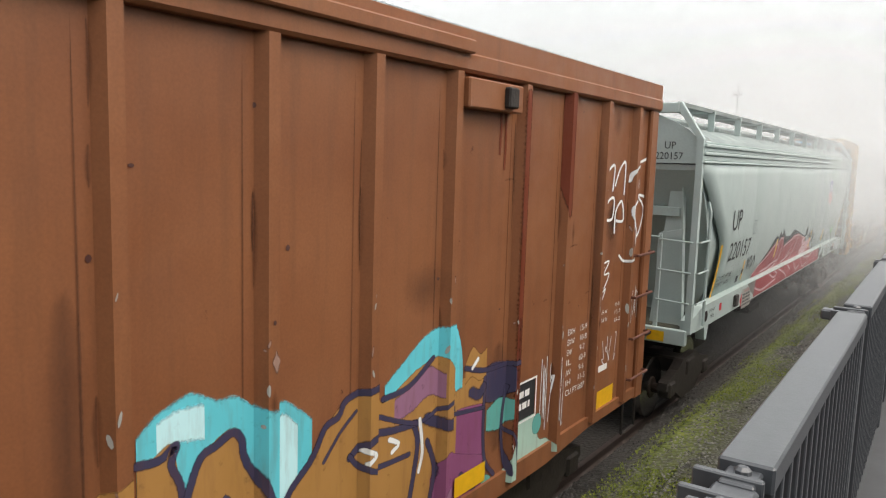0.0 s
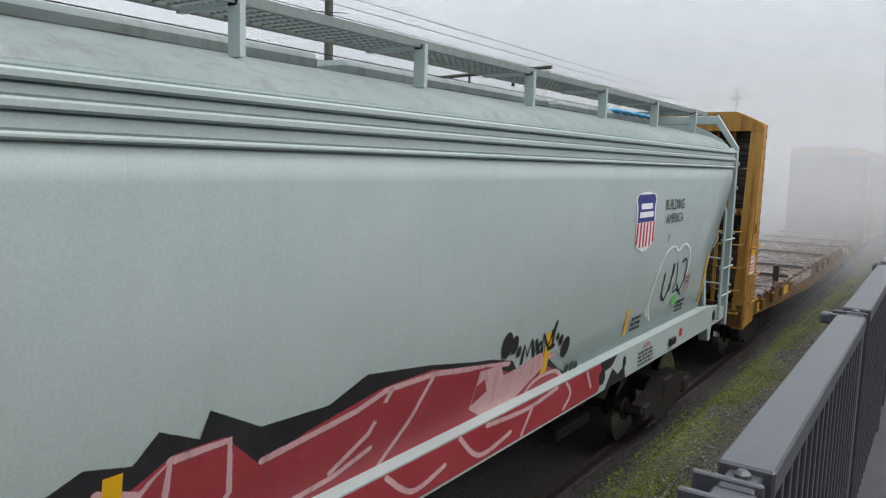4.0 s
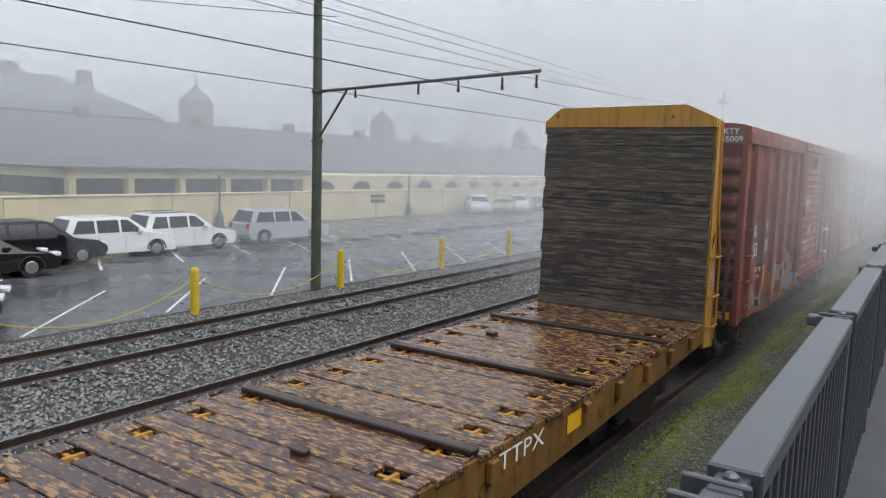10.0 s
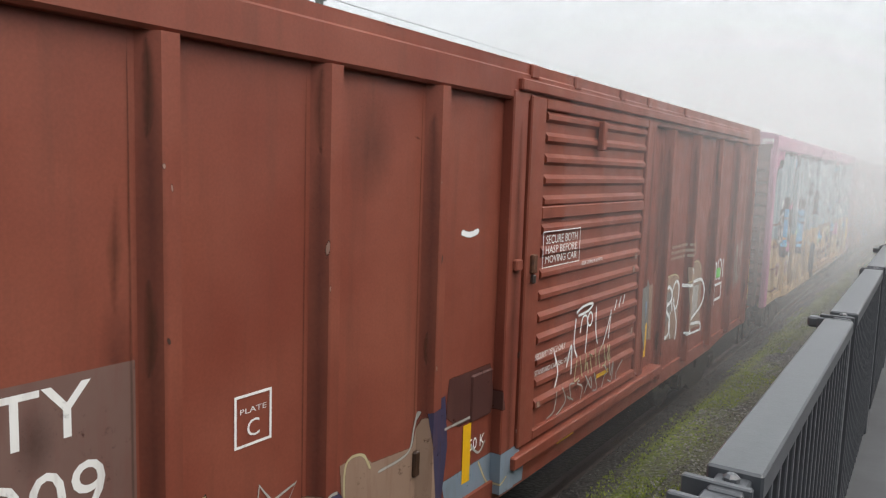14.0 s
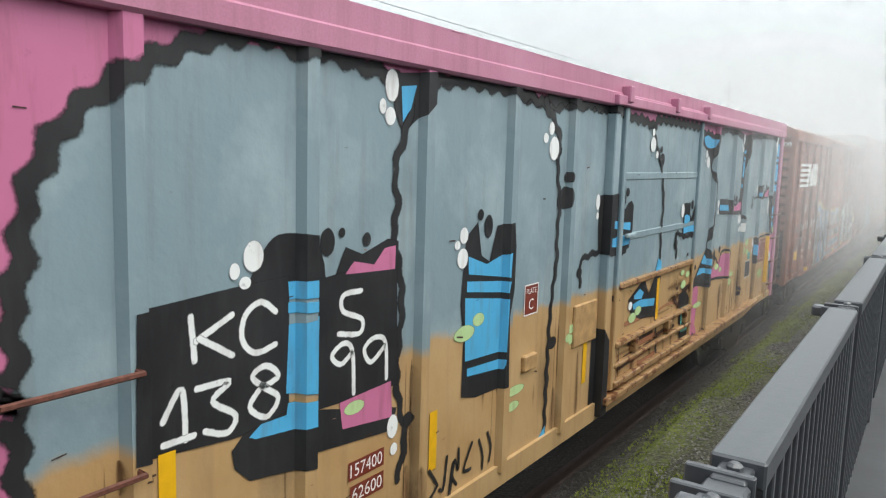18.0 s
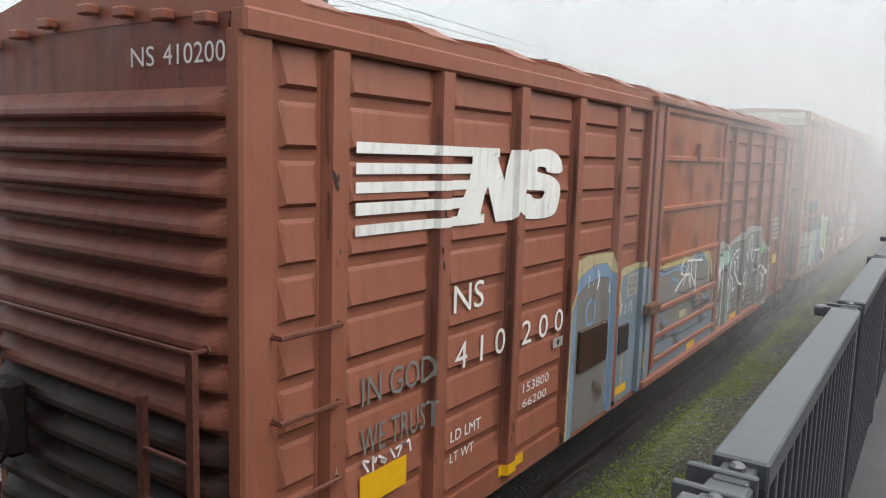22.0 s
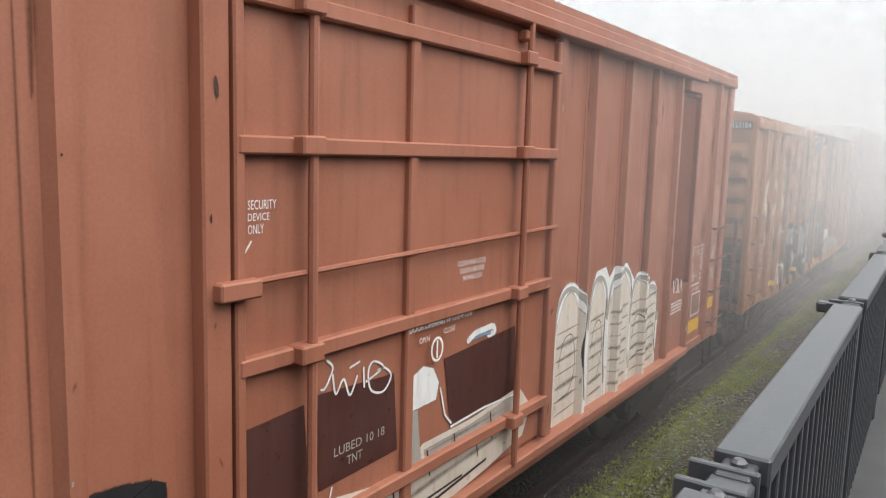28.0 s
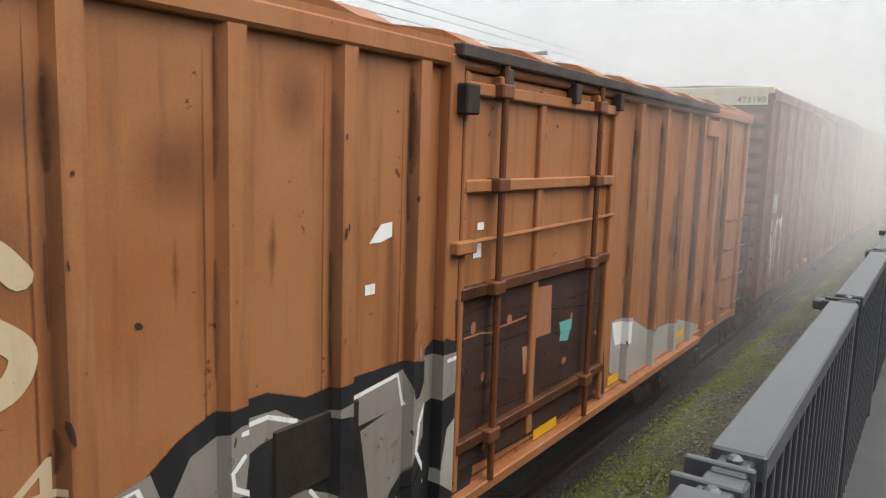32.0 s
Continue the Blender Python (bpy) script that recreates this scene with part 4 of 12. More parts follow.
    for y0, y1, z in ((-26.78, -26.6, 3.02), (-28.1, -27.95, 3.68), (-27.3, -27.22, 2.55), (-26.35, -26.25, 2.5), (-26.75, -26.7, 2.45)):
        p.stroke([(y0, z), ((y0 + y1) / 2, z + 0.012), (y1, z + 0.01)], 0.02, "stain", 2)
    # white tags near the end
    for k, q in enumerate(([(-26.04, 3.57), (-25.93, 3.75), (-25.75, 3.82), (-25.77, 3.56)],
                           [(-25.71, 3.61), (-25.59, 3.79), (-25.44, 3.85), (-25.44, 3.51)],
                           [(-26.03, 3.09), (-26.0, 3.31), (-25.86, 3.45), (-25.72, 3.46), (-25.75, 3.25), (-25.98, 3.25)],
                           [(-25.66, 3.09), (-25.65, 3.32), (-25.49, 3.43), (-25.42, 3.22), (-25.63, 3.22)],
                           [(-25.48, 2.82), (-25.3, 2.74), (-25.04, 2.82), (-24.98, 3.06)],
                           [(-25.31, 3.65), (-25.21, 3.81), (-24.73, 3.92)],
                           [(-25.04, 3.83), (-25.01, 3.54), (-25.26, 3.36), (-25.17, 3.08), (-24.95, 3.01), (-24.79, 3.31), (-24.98, 3.48), (-24.7, 3.45)],
                           [(-26.05, 2.75), (-25.96, 2.79), (-25.97, 2.59), (-26.05, 2.53)],
                           [(-26.04, 2.66), (-25.92, 2.69)],
                           [(-25.9, 2.77), (-25.76, 2.78), (-25.88, 2.65), (-25.74, 2.64), (-25.86, 2.49)],
                           [(-26.04, 2.49), (-25.97, 2.32), (-26.01, 2.13)],
                           [(-25.94, 2.43), (-25.82, 2.48), (-25.92, 2.34)])):
        p.stroke(q, 0.035 if k < 7 else 0.022, "wspray", 3 + 0.4 * (k % 3), seed=k)
    scribble(p, -27.3, -26.9, 1.3, 2.0, "wspray", 14, 6, 0.012, 3)
    scribble(p, -25.95, -25.4, 1.6, 1.95, "wspray", 15, 5, 0.012, 3)
    scribble(p, -25.2, -24.8, 2.0, 2.4, "wspray", 16, 5, 0.012, 3)
    for k, (a, b) in enumerate((("EXH", "15-9"), ("EXW", "10-8"), ("EW", "9-7"), ("IL", "60-9"), ("IW", "9-6"), ("IH", "11-5"), ("CU FT", "6607"))):
        z = 2.12 - 0.105 * k
        p.text(a, -26.72, -26.72 + 0.055 * len(a), z, z + 0.06, "white")
        p.text(b, -26.42, -26.42 + 0.04 * len(b), z, z + 0.06, "white")
    for k, (a, b) in enumerate((("EXH W", "0-8"), ("EXW H", "13-7"), ("H", "15-2"))):
        p.text(a, -25.95, -25.95 + 0.045 * len(a), 2.2 - 0.09 * k, 2.245 - 0.09 * k, "white")
        p.text(b, -25.5, -25.5 + 0.04 * len(b), 2.24 - 0.09 * k, 2.285 - 0.09 * k, "white")
    p.rect(-25.95, -25.43, 1.13, 1.33, "refl", 3)
    p.rect(-28.73, -28.27, 1.16, 1.33, "refl", 9)
    p.rect(-27.77, -27.39, 1.5, 1.86, "ink", 7)
    p.frame_of(-27.78, -27.38, 1.48, 1.87, 0.02, "white", 8)
    p.bars(-27.72, -27.5, 1.58, 1.8, "white", 2, 8)
    p.rect(-25.9, -25.65, 1.55, 1.62, "white", 3)
    for k in range(16):
        rnd = random.Random(k)
        p.dot(rnd.uniform(-32.5, -24.8), rnd.uniform(1.4, 4.2), rnd.uniform(0.006, 0.02), rnd.uniform(0.006, 0.02), "faded", 1, 7)
    finish(car, p)


# ---- pale grey covered hopper ----
def car_hopper():
    y0, y1 = -22.98, -5.75
    SHIFT[0] = y0
    car = tagged(empty("covered_hopper"), "pale grey covered hopper car with red graffiti and roof walkways", "hopper car", "cars of the freight train")
    MOVING.append((car, y0))
    # body: levels of height, half width, slope sheets' ends
    lev = [(1.2, 1.0, -20.96, -8.14), (1.84, 1.32, -21.41, -7.69), (2.1, 1.4, -21.59, -7.51), (2.65, 1.5, -21.98, -7.12), (3.2, 1.54, -22.37, -6.73), (3.78, 1.54, -22.78, -6.32), (3.86, 1.54, -22.8, -6.3)]
    g = Geo()
    rings = []
    for z, w, a, b in lev:
        w -= 0.13
        rings.append([(-w, a, z), (w, a, z), (w, b, z), (-w, b, z)])
    vs = [p for r in rings for p in r]
    fs = [(0, 3, 2, 1)] + [(i * 4 + k, i * 4 + (k + 1) % 4, i * 4 + 4 + (k + 1) % 4, i * 4 + 4 + k) for i in range(len(lev) - 1) for k in range(4)]
    n = 4 * (len(lev) - 1)
    fs.append((n, n + 1, n + 2, n + 3))
    g.add(vs, fs)
    part("slope_sheet", g, M_GREY, car, "pale grey sloping end sheets")
    # bulged side sheets that reach out past the slope sheets
    edge = [(1.72, -21.36, -7.25), (2.1, -21.34, -7.23), (2.42, -21.39, -7.24), (2.58, -21.45, -7.19), (2.7, -21.53, -7.13), (2.95, -21.84, -6.95), (3.26, -22.25, -6.68), (3.55, -22.58, -6.44), (3.71, -22.78, -6.33), (3.9, -22.81, -6.32)]
    for sx in (1, -1):
        g = Geo()
        cols = 24
        def bulge(z):
            return 1.46 - 0.16 * ((3.35 - z) / 1.55) ** 2 if z < 3.35 else 1.46 - 0.02 * (z - 3.35)
        vs = []
        for off in (0.0, -0.02):
            for z, a, b in edge:
                for k in range(cols + 1):
                    vs.append((sx * (bulge(z) + off), a + (b - a) * k / cols, z))
        w = cols + 1
        nl = len(edge)
        fs = []
        for o in (0, nl * w):
            for i in range(nl - 1):
                for k in range(cols):
                    q = (o + i * w + k, o + i * w + k + 1, o + (i + 1) * w + k + 1, o + (i + 1) * w + k)
                    fs.append(q if o == 0 else q[::-1])
        for i in range(nl - 1):
            for k in (0, cols):
                fs.append((i * w + k, (i + 1) * w + k, nl * w + (i + 1) * w + k, nl * w + i * w + k))
        for i in (0, nl - 1):
            for k in range(cols):
                fs.append((i * w + k, i * w + k + 1, nl * w + i * w + k + 1, nl * w + i * w + k))
        g.add(vs, fs)
        s = part("side_sheet", g, M_GREY, car)
        for poly in s.data.polygons:
            poly.use_smooth = True
        # fluted top chord
        for k, (za, zb, o) in enumerate(((3.885, 3.92, 0.03), (3.92, 4.0, 0.005), (4.0, 4.05, 0.035), (4.05, 4.11, 0.01), (4.11, 4.16, 0.04), (4.16, 4.2, 0.0))):
            xs = sorted((sx * 1.38, sx * (1.45 + o)))
            g = Geo()
            g.box(xs[0], xs[1], -22.84, -6.32, za, zb, 0.012)
            part("chord_flute", g, M_GREY, car)
    # curved roof
    g = Geo()
    prof = [(-1.45, 4.19), (-1.4, 4.25), (-1.15, 4.36), (-0.8, 4.45), (-0.3, 4.5), (0.3, 4.5), (0.8, 4.45), (1.15, 4.36), (1.4, 4.25), (1.45, 4.19)]
    g.prism(prof, 1, -22.5, -6.6)
    for ya, yb in ((-22.79, -22.5), (-6.6, -6.33)):
        lo, hi = (0.93, 1.0) if ya < -20 else (1.0, 0.93)
        a = [(x * lo, ya if lo < 1 else ya, 4.15 + (z - 4.15) * (0.5 if lo < 1 else 1)) for x, z in prof]
        b = [(x * hi, yb, 4.15 + (z - 4.15) * (0.5 if hi < 1 else 1)) for x, z in prof]
        nn = len(prof)
        g.add(a + b, [tuple(range(nn)), tuple(range(nn, 2 * nn))] + [(i, (i + 1) % nn, nn + (i + 1) % nn, nn + i) for i in range(nn)])
    part("roof", g, M_GREYROOF, car, "pale grey roof, darkened against the sky's light, streaked with dirt")
    # upright end panel over the slope sheet
    for y in (-22.8, -6.3):
        g = Geo()
        g.prism([(-1.42, 3.86), (-1.42, 4.08), (-1.08, 4.33), (-0.75, 4.48), (0.2, 4.57), (0.75, 4.57), (1.02, 4.46), (1.23, 4.34), (1.41, 4.16), (1.41, 3.88)], 1, y - 0.02, y + 0.02)
        part("end_panel", g, M_GREY, car)
    # stiffeners on the slope sheet
    for sgn, ym, ya, yb in ((-1, -22.5, -22.75, -21.75), (1, -6.6, -6.4, -7.4)):
        g = Geo()
        g.box(-1.2, 1.1, ym - 0.1, ym + 0.1, 3.1, 3.24, 0.01)
        part("stiffener", g, M_GREY, car)
        yc = -22.55 if sgn < 0 else -6.58
        g = Geo()
        g.prism([(0.96, 3.76), (1.12, 3.76), (1.24, 1.5), (0.74, 1.5)], 1, yc - 0.012, yc + 0.012)
        part("end_post", g, M_GREY, car)
        g = Geo()
        g.prism([(1.1, 3.76), (1.12, 3.76), (1.24, 1.5), (1.2, 1.5)], 1, yc - 0.06, yc + 0.06)
        part("post_flange", g, M_GREY, car)
    # outlet hoppers below
    for ym in (-19.2, -14.6, -10.0):
        g = Geo()
        vs = [(-1.1, ym - 1.7, 1.6), (1.1, ym - 1.7, 1.6), (1.1, ym + 1.7, 1.6), (-1.1, ym + 1.7, 1.6), (-0.45, ym - 0.4, 0.55), (0.45, ym - 0.4, 0.55), (0.45, ym + 0.4, 0.55), (-0.45, ym + 0.4, 0.55)]
        g.add(vs, [(0, 1, 2, 3), (7, 6, 5, 4), (0, 4, 5, 1), (1, 5, 6, 2), (2, 6, 7, 3), (3, 7, 4, 0)])
        g.box(-0.6, 0.6, ym - 0.5, ym + 0.5, 0.42, 0.56, 0.02)
        part("outlet_gate", g, M_DARK, car)
    # side sills with jacking pads
    for sx in (1, -1):
        g = Geo()
        x0, x1 = sorted((sx * 1.27, sx * 1.42))
        g.prism([(y0 + 0.2, 1.44), (y0 + 0.2, 1.62), (-22.2, 1.76), (-7.2, 1.76), (y1 - 0.2, 1.62), (y1 - 0.2, 1.44), (-7.0, 1.42), (-22.4, 1.42)], 0, x0, x1)
        s = part("side_sill", g, M_GREY, car)
        for yy in (-21.9, -6.9):
            g = Geo()
            g.prism([(yy - 0.12, 1.44), (yy + 0.12, 1.44), (yy + 0.05, 1.2), (yy - 0.05, 1.2)], 0, x0, x1 - 0.01 * sx)
            part("jacking_pad", g, M_GREY, s)
        if sx > 0:
            for yy in (-22.0, -6.75, -11.2):
                g = Geo()
                g.lathe([(0.085, 0.0), (0.085, 0.006)], (x1 - 0.001, yy, 1.58), 0, 14)
                part("lift_hole", g, M_DARK, s)
            g = Geo()
            g.box(x1, x1 + 0.05, -20.35, -20.15, 1.48, 1.68, 0.01)
            part("card_holder", g, M_DARK, s)
            g = Geo()
            g.box(x1, x1 + 0.04, -8.95, -8.72, 1.5, 1.6, 0.01)
            part("card_holder", g, M_DARK, s)
            p = Paint([(-30, x1), (0, x1)])
            p.text("LIFT/JACK", -21.85, -21.5, 1.6, 1.66, "ink", 0)
            p.text("HERE", -21.75, -21.55, 1.51, 1.57, "ink", 0)
            p.rect(-21.25, -21.12, 1.55, 1.67, "shield_red", 0)
            p.rect(-8.5, -8.38, 1.55, 1.66, "shield_red", 0)
            p.rect(-19.75, -19.1, 1.35, 1.7, "lgrey", 0)
            p.poly([(-19.9, 1.52), (-19.76, 1.66), (-19.76, 1.38)], "shield_red", 0.004)
            p.bars(-19.7, -19.15, 1.38, 1.62, "ink", 4, 1)
            p.text("CAUTION", -19.6, -19.25, 1.63, 1.68, "shield_red", 1)
            p.text("CAUTION", -9.95, -9.7, 1.66, 1.71, "shield_red", 0)
            p.bars(-10.1, -9.55, 1.45, 1.64, "ink", 4, 0)
            p.fill([(-18.85, 1.45), (-11.3, 1.45), (-11.05, 1.74), (-18.75, 1.74)], "red", 0, 0.01)
            for k, q in enumerate(([(-18.75, 1.6), (-18.2, 1.5), (-17.4, 1.53), (-16.9, 1.56)], [(-17.5, 1.72), (-17.1, 1.62), (-16.75, 1.66), (-17.0, 1.73)], [(-16.6, 1.73), (-16.0, 1.6), (-15.7, 1.47)], [(-15.6, 1.72), (-15.3, 1.6)], [(-14.9, 1.72), (-14.6, 1.52), (-14.2, 1.58)],
                                   [(-14.0, 1.73), (-13.7, 1.5), (-13.2, 1.55)], [(-13.6, 1.72), (-12.9, 1.68), (-12.3, 1.73)], [(-13.0, 1.46), (-12.8, 1.68)], [(-12.1, 1.73), (-12.0, 1.6), (-12.15, 1.48)], [(-11.6, 1.72), (-11.5, 1.55)])):
                p.stroke(q, 0.05, "blush", 1 + 0.2 * (k % 3), seed=k)
            p.fill([(-19.1, 1.6), (-18.85, 1.5), (-18.72, 1.74), (-19.35, 1.74)], "grey", 0.6, 0.02)
            p.fill([(-11.25, 1.74), (-10.8, 1.74), (-10.95, 1.66), (-11.2, 1.64)], "black", 1.2, 0.02)
            p.fill([(-11.1, 1.44), (-10.5, 1.44), (-10.55, 1.56), (-10.75, 1.5), (-10.9, 1.6)], "black", 1, 0.03)
            p.dot(-10.55, 1.62, 0.05, 0.07, "black", 1.4)
            p.put(LETTER, s, NAMES)
    # end platforms, posts and ladders
    for ye, sgn, yi in ((y0 + 0.1, -1, -20.6), (y1 - 0.1, 1, -8.6)):
        g = Geo()
        a, b = sorted((ye, yi))
        g.box(-1.3, 1.36, a, b, 1.38, 1.43)
        part("end_platform", g, M_WETFLOOR, car, "wet stained end platform")
        g = Geo()
        g.box(-1.36, 1.4, ye - 0.05, ye + 0.05, 1.28, 1.5, 0.01)
        part("end_beam", g, M_GREY, car)
        g = Geo()
        a, b = sorted((ye, ye - sgn * 2.0))
        g.box(-1.34, -1.29, a, b, 1.4, 1.72, 0.01)
        part("side_plate", g, M_GREY, car)
        g = Geo()
        for k in range(21):
            x = -1.1 + 0.1 * k
            g.box(x, x + 0.012, min(ye, ye + sgn * 0.3), max(ye, ye + sgn * 0.3), 1.4, 1.44)
        for k in range(5):
            g.box(-1.1, 0.9, ye + sgn * 0.07 * k, ye + sgn * 0.07 * k + 0.012, 1.4, 1.438)
        part("step_grating", g, M_DARK, car)
        yp = -22.83 if sgn < 0 else -6.08
        # near corner post that bends in to the roof
        g = Geo()
        g.box(1.36, 1.45, yp - 0.05, yp + 0.05, 1.45, 4.22)
        x0, x1 = 1.36, 1.45
        g.add([(x0, yp - 0.05, 4.22), (x1, yp - 0.05, 4.22), (x1, yp + 0.05, 4.22), (x0, yp + 0.05, 4.22), (1.04, yp - 0.05, 4.66), (1.1, yp - 0.05, 4.74), (1.1, yp + 0.05, 4.74), (1.04, yp + 0.05, 4.66)],
              [(0, 1, 2, 3), (4, 5, 6, 7), (0, 4, 5, 1), (1, 5, 6, 2), (2, 6, 7, 3), (3, 7, 4, 0)])
        part("corner_post", g, M_GREY, car)
        # far posts of the long ladder
        for x, zt in ((-0.74, 4.5), (-1.27, 4.2)):
            g = Geo()
            g.box(x - 0.045, x + 0.045, yp - 0.06, yp + 0.04, 1.4 if x > -1 else 1.1, zt, 0.008)
            part("ladder_post", g, M_GREY, car)
        g = Geo()
        g.tube([(-1.27, yp, 4.2), (-1.22, yp, 4.42), (-1.05, yp, 4.6)], 0.04, 6)
        part("post_bend", g, M_GREY, car)
        for k in range(7):
            z = 1.75 + 0.4 * k
            rung(car, (-0.74, yp - 0.04, z + 0.03), (-1.27, yp - 0.04, z - 0.02), (-0.06, sgn * 0.12, -0.02), M_GREY, 0.015, "ladder_rung")
        # near stiles and rungs, side and end
        ys = yp + 0.5 if sgn < 0 else yp - 0.58
        g = Geo()
        g.tube([(1.47, ys, 1.5), (1.47, ys, 3.2), (1.43, ys, 3.34)], 0.026, 6)
        part("stile", g, M_GREY, car)
        if sgn < 0:
            g = Geo()
            g.box(0.89, 0.95, yp - 0.025, yp + 0.025, 1.45, 2.86, 0.008)
            part("stile", g, M_GREY, car)
            g = Geo()
            g.prism([(0.9, 2.78), (0.9, 2.88), (1.24, 2.95), (1.24, 2.86)], 1, yp + 0.0, yp + 0.03)
            part("stile_bracket", g, M_GREY, car)
        for k in range(4 if sgn < 0 else 3):
            z = 1.45 + 0.44 * k if sgn < 0 else 1.88 + 0.44 * k
            if z > 1.6:
                rung(car, (1.44, yp, z), (1.44, ys, z), (0.05, 0, 0), M_GREY, 0.013, "ladder_rung")
                if sgn < 0:
                    rung(car, (0.93, yp - 0.02, z + 0.02), (1.4, yp - 0.02, z), (0, -0.045, 0), M_GREY, 0.013, "ladder_rung")
        if sgn > 0:
            for z in (3.96, 3.58, 3.21, 2.85, 2.42, 2.0):
                rung(car, (0.96, yp, z + 0.02), (1.46, yp, z), (0, 0.09, -0.03), M_GREY, 0.015, "ladder_rung")
        g = Geo()
        g.box(-1.1, 1.08, yp - 0.06, yp + 0.02, 4.58, 4.72, 0.01)
        part("cross_bar", g, M_GREY, car)
        g = Geo()
        g.box(-0.86, 0.31, yp - 0.31, yp - 0.295, 4.74, 4.785)
        walkway = part("end_walkway", g, M_WALK, car, "pale grey steel grating")
        for k in range(12):
            g = Geo()
            g.box(-0.85, 0.3, yp - 0.3 + k * 0.05, yp - 0.288 + k * 0.05, 4.76, 4.78)
            part("grating_bar", g, M_WALK, walkway)
        for k in range(20):
            g = Geo()
            g.box(-0.85 + 0.06 * k, -0.84 + 0.06 * k, yp - 0.3, yp + 0.3, 4.762, 4.782)
            part("grating_bar", g, M_WALK, walkway)
        for x in (-0.5, 0.05):
            g = Geo()
            g.prism([(yp - 0.3, 4.76), (yp + 0.1, 4.76), (yp + 0.1, 4.6)], 0, x, x + 0.012)
            part("walkway_bracket", g, M_GREY, car)
        rung(car, (-0.74, yp + sgn * 0.04, 2.82), (0.92 if sgn < 0 else 1.4, yp + sgn * 0.04, 2.82), (0, sgn * 0.05, 0), M_GREY, 0.014, "end_handrail")
    # roof walkways of open grating, on posts
    for sx in (1, -1):
        g = Geo()
        xa, xb = sx * 0.52, sx * 1.02
        lo, hi = min(xa, xb), max(xa, xb)
        n = 160
        for k in range(n + 1):
            y = -22.7 + k * (16.2 / n)
            g.box(lo, hi, y, y + 0.012, 4.712, 4.735)
        for k in range(9):
            x = lo + (hi - lo) * k / 8
            g.box(x - 0.005, x + 0.005, -22.7, -6.5, 4.714, 4.738)
        for x in (lo, hi):
            g.box(x - 0.012, x + 0.012, -22.75, -6.45, 4.69, 4.75)
        w = part("roof_walkway", g, M_WALK, car, "pale grey steel grating walkway")
        for k in range(9):
            y = -21.01 + 1.73 * k
            g = Geo()
            g.box(sx * 1.02 - 0.05, sx * 1.02 + 0.05, y - 0.02, y + 0.02, 4.4, 4.72)
            g.box(min(sx * 0.5, sx * 1.05), max(sx * 0.5, sx * 1.05), y - 0.02, y + 0.02, 4.68, 4.71)
            part("walkway_post", g, M_GREY, w)
    # trough hatch along the ridge, with a blue tarpaulin end
    for k in range(4):
        g = Geo()
        a = -21.9 + k * 3.85
        g.box(-0.35, 0.35, a, a + 3.6, 4.48, 4.64, 0.05)
        part("roof_hatch", g, M_GREYROOF, car)
    for k in range(5):
        g = Geo()
        g.box(-0.2 + 0.05 * (k % 2), 0.38, -8.6 + k * 0.32, -8.35 + k * 0.32, 4.62, 4.67, 0.02)
        part("strap", g, M_BLUE, car, "bright blue strapping")
    # mud and rust dust washed down the roof from the hatches
    rnd = random.Random(44)
    for y, w in ((-13.2, 0.5), (-12.5, 0.7), (-11.8, 0.8), (-11.2, 0.6), (-10.7, 0.5), (-17.0, 0.5), (-16.3, 0.4)):
        g = Geo()
        n = 9
        rim = [(0.72 + 0.22 * math.cos(a) * rnd.uniform(0.6, 1.1), y + w * math.sin(a) * rnd.uniform(0.7, 1.1)) for a in (math.tau * k / n for k in range(n))]
        rim = [(x, yy, 0.012 + float(np.interp(x, (0.3, 0.8, 1.15, 1.4), (4.5, 4.45, 4.36, 4.25)))) for x, yy in rim]
        for k in range(n):
            g.face([rim[k], rim[(k + 1) % n], (0.7, y, 4.478)], fade=[1.0, 1.0, 0.0])
        part("mud_stain", g, M_MUD, car, "brown mud washed down the roof", fix=False)
    # brake wheel and gear at the trailing end
    g = Geo()
    ring = [(1.0 + 0.27 * math.cos(k * math.tau / 22), -6.3, 2.77 + 0.27 * math.sin(k * math.tau / 22)) for k in range(23)]
    g.tube(ring, 0.02, 6, cap=False)
    for k in range(4):
        a = k * math.tau / 4 + 0.3
        g.tube([(1.0, -6.36, 2.77), (1.0 + 0.27 * math.cos(a), -6.3, 2.77 + 0.27 * math.sin(a))], 0.014, 6)
    g.box(0.92, 1.1, -6.52, -6.36, 2.5, 2.98, 0.03)
    part("brake_wheel", g, M_GREY, car)
    g = Geo()
    g.tube([(0.3, -6.6, 1.95), (1.0, -6.6, 1.95)], 0.13, 12)
    part("air_tank", g, M_GREY, car)
    g = Geo()
    g.box(-0.25, 0.25, y0 + 0.1, y1 - 0.1, 0.7, 1.38)
    part("centre_sill", g, M_DARK, car)
    bogies(car, (-21.6, -7.9))
    coupler(car, y0, -1)
    coupler(car, y1, 1)
    # paint on the bulged side: cut the outline into bands of height so that it follows the bulge
    p = Bulged([(y0, 0.0), (y1, 0.0)])
    def bulge(z):
        return 1.46 - 0.16 * ((3.35 - z) / 1.55) ** 2 if z < 3.35 else 1.46 - 0.02 * (z - 3.35)
    p.curve = bulge
    hopper_paint(p)
    p.put(LETTER, car, NAMES)
    for k, s in enumerate(("SPRG. 7 OC D5", "SPRG. 7 IC D5", "36 IN WHLS", "24 BRK BEAM", "GROUP J")):
        end_text(car, s, -0.15, 0.37 - 0.05 * (0, 1, 3, 1, 4)[k], 4.205 - 0.07 * k, 4.255 - 0.07 * k, -22.825, M_BLACKT)
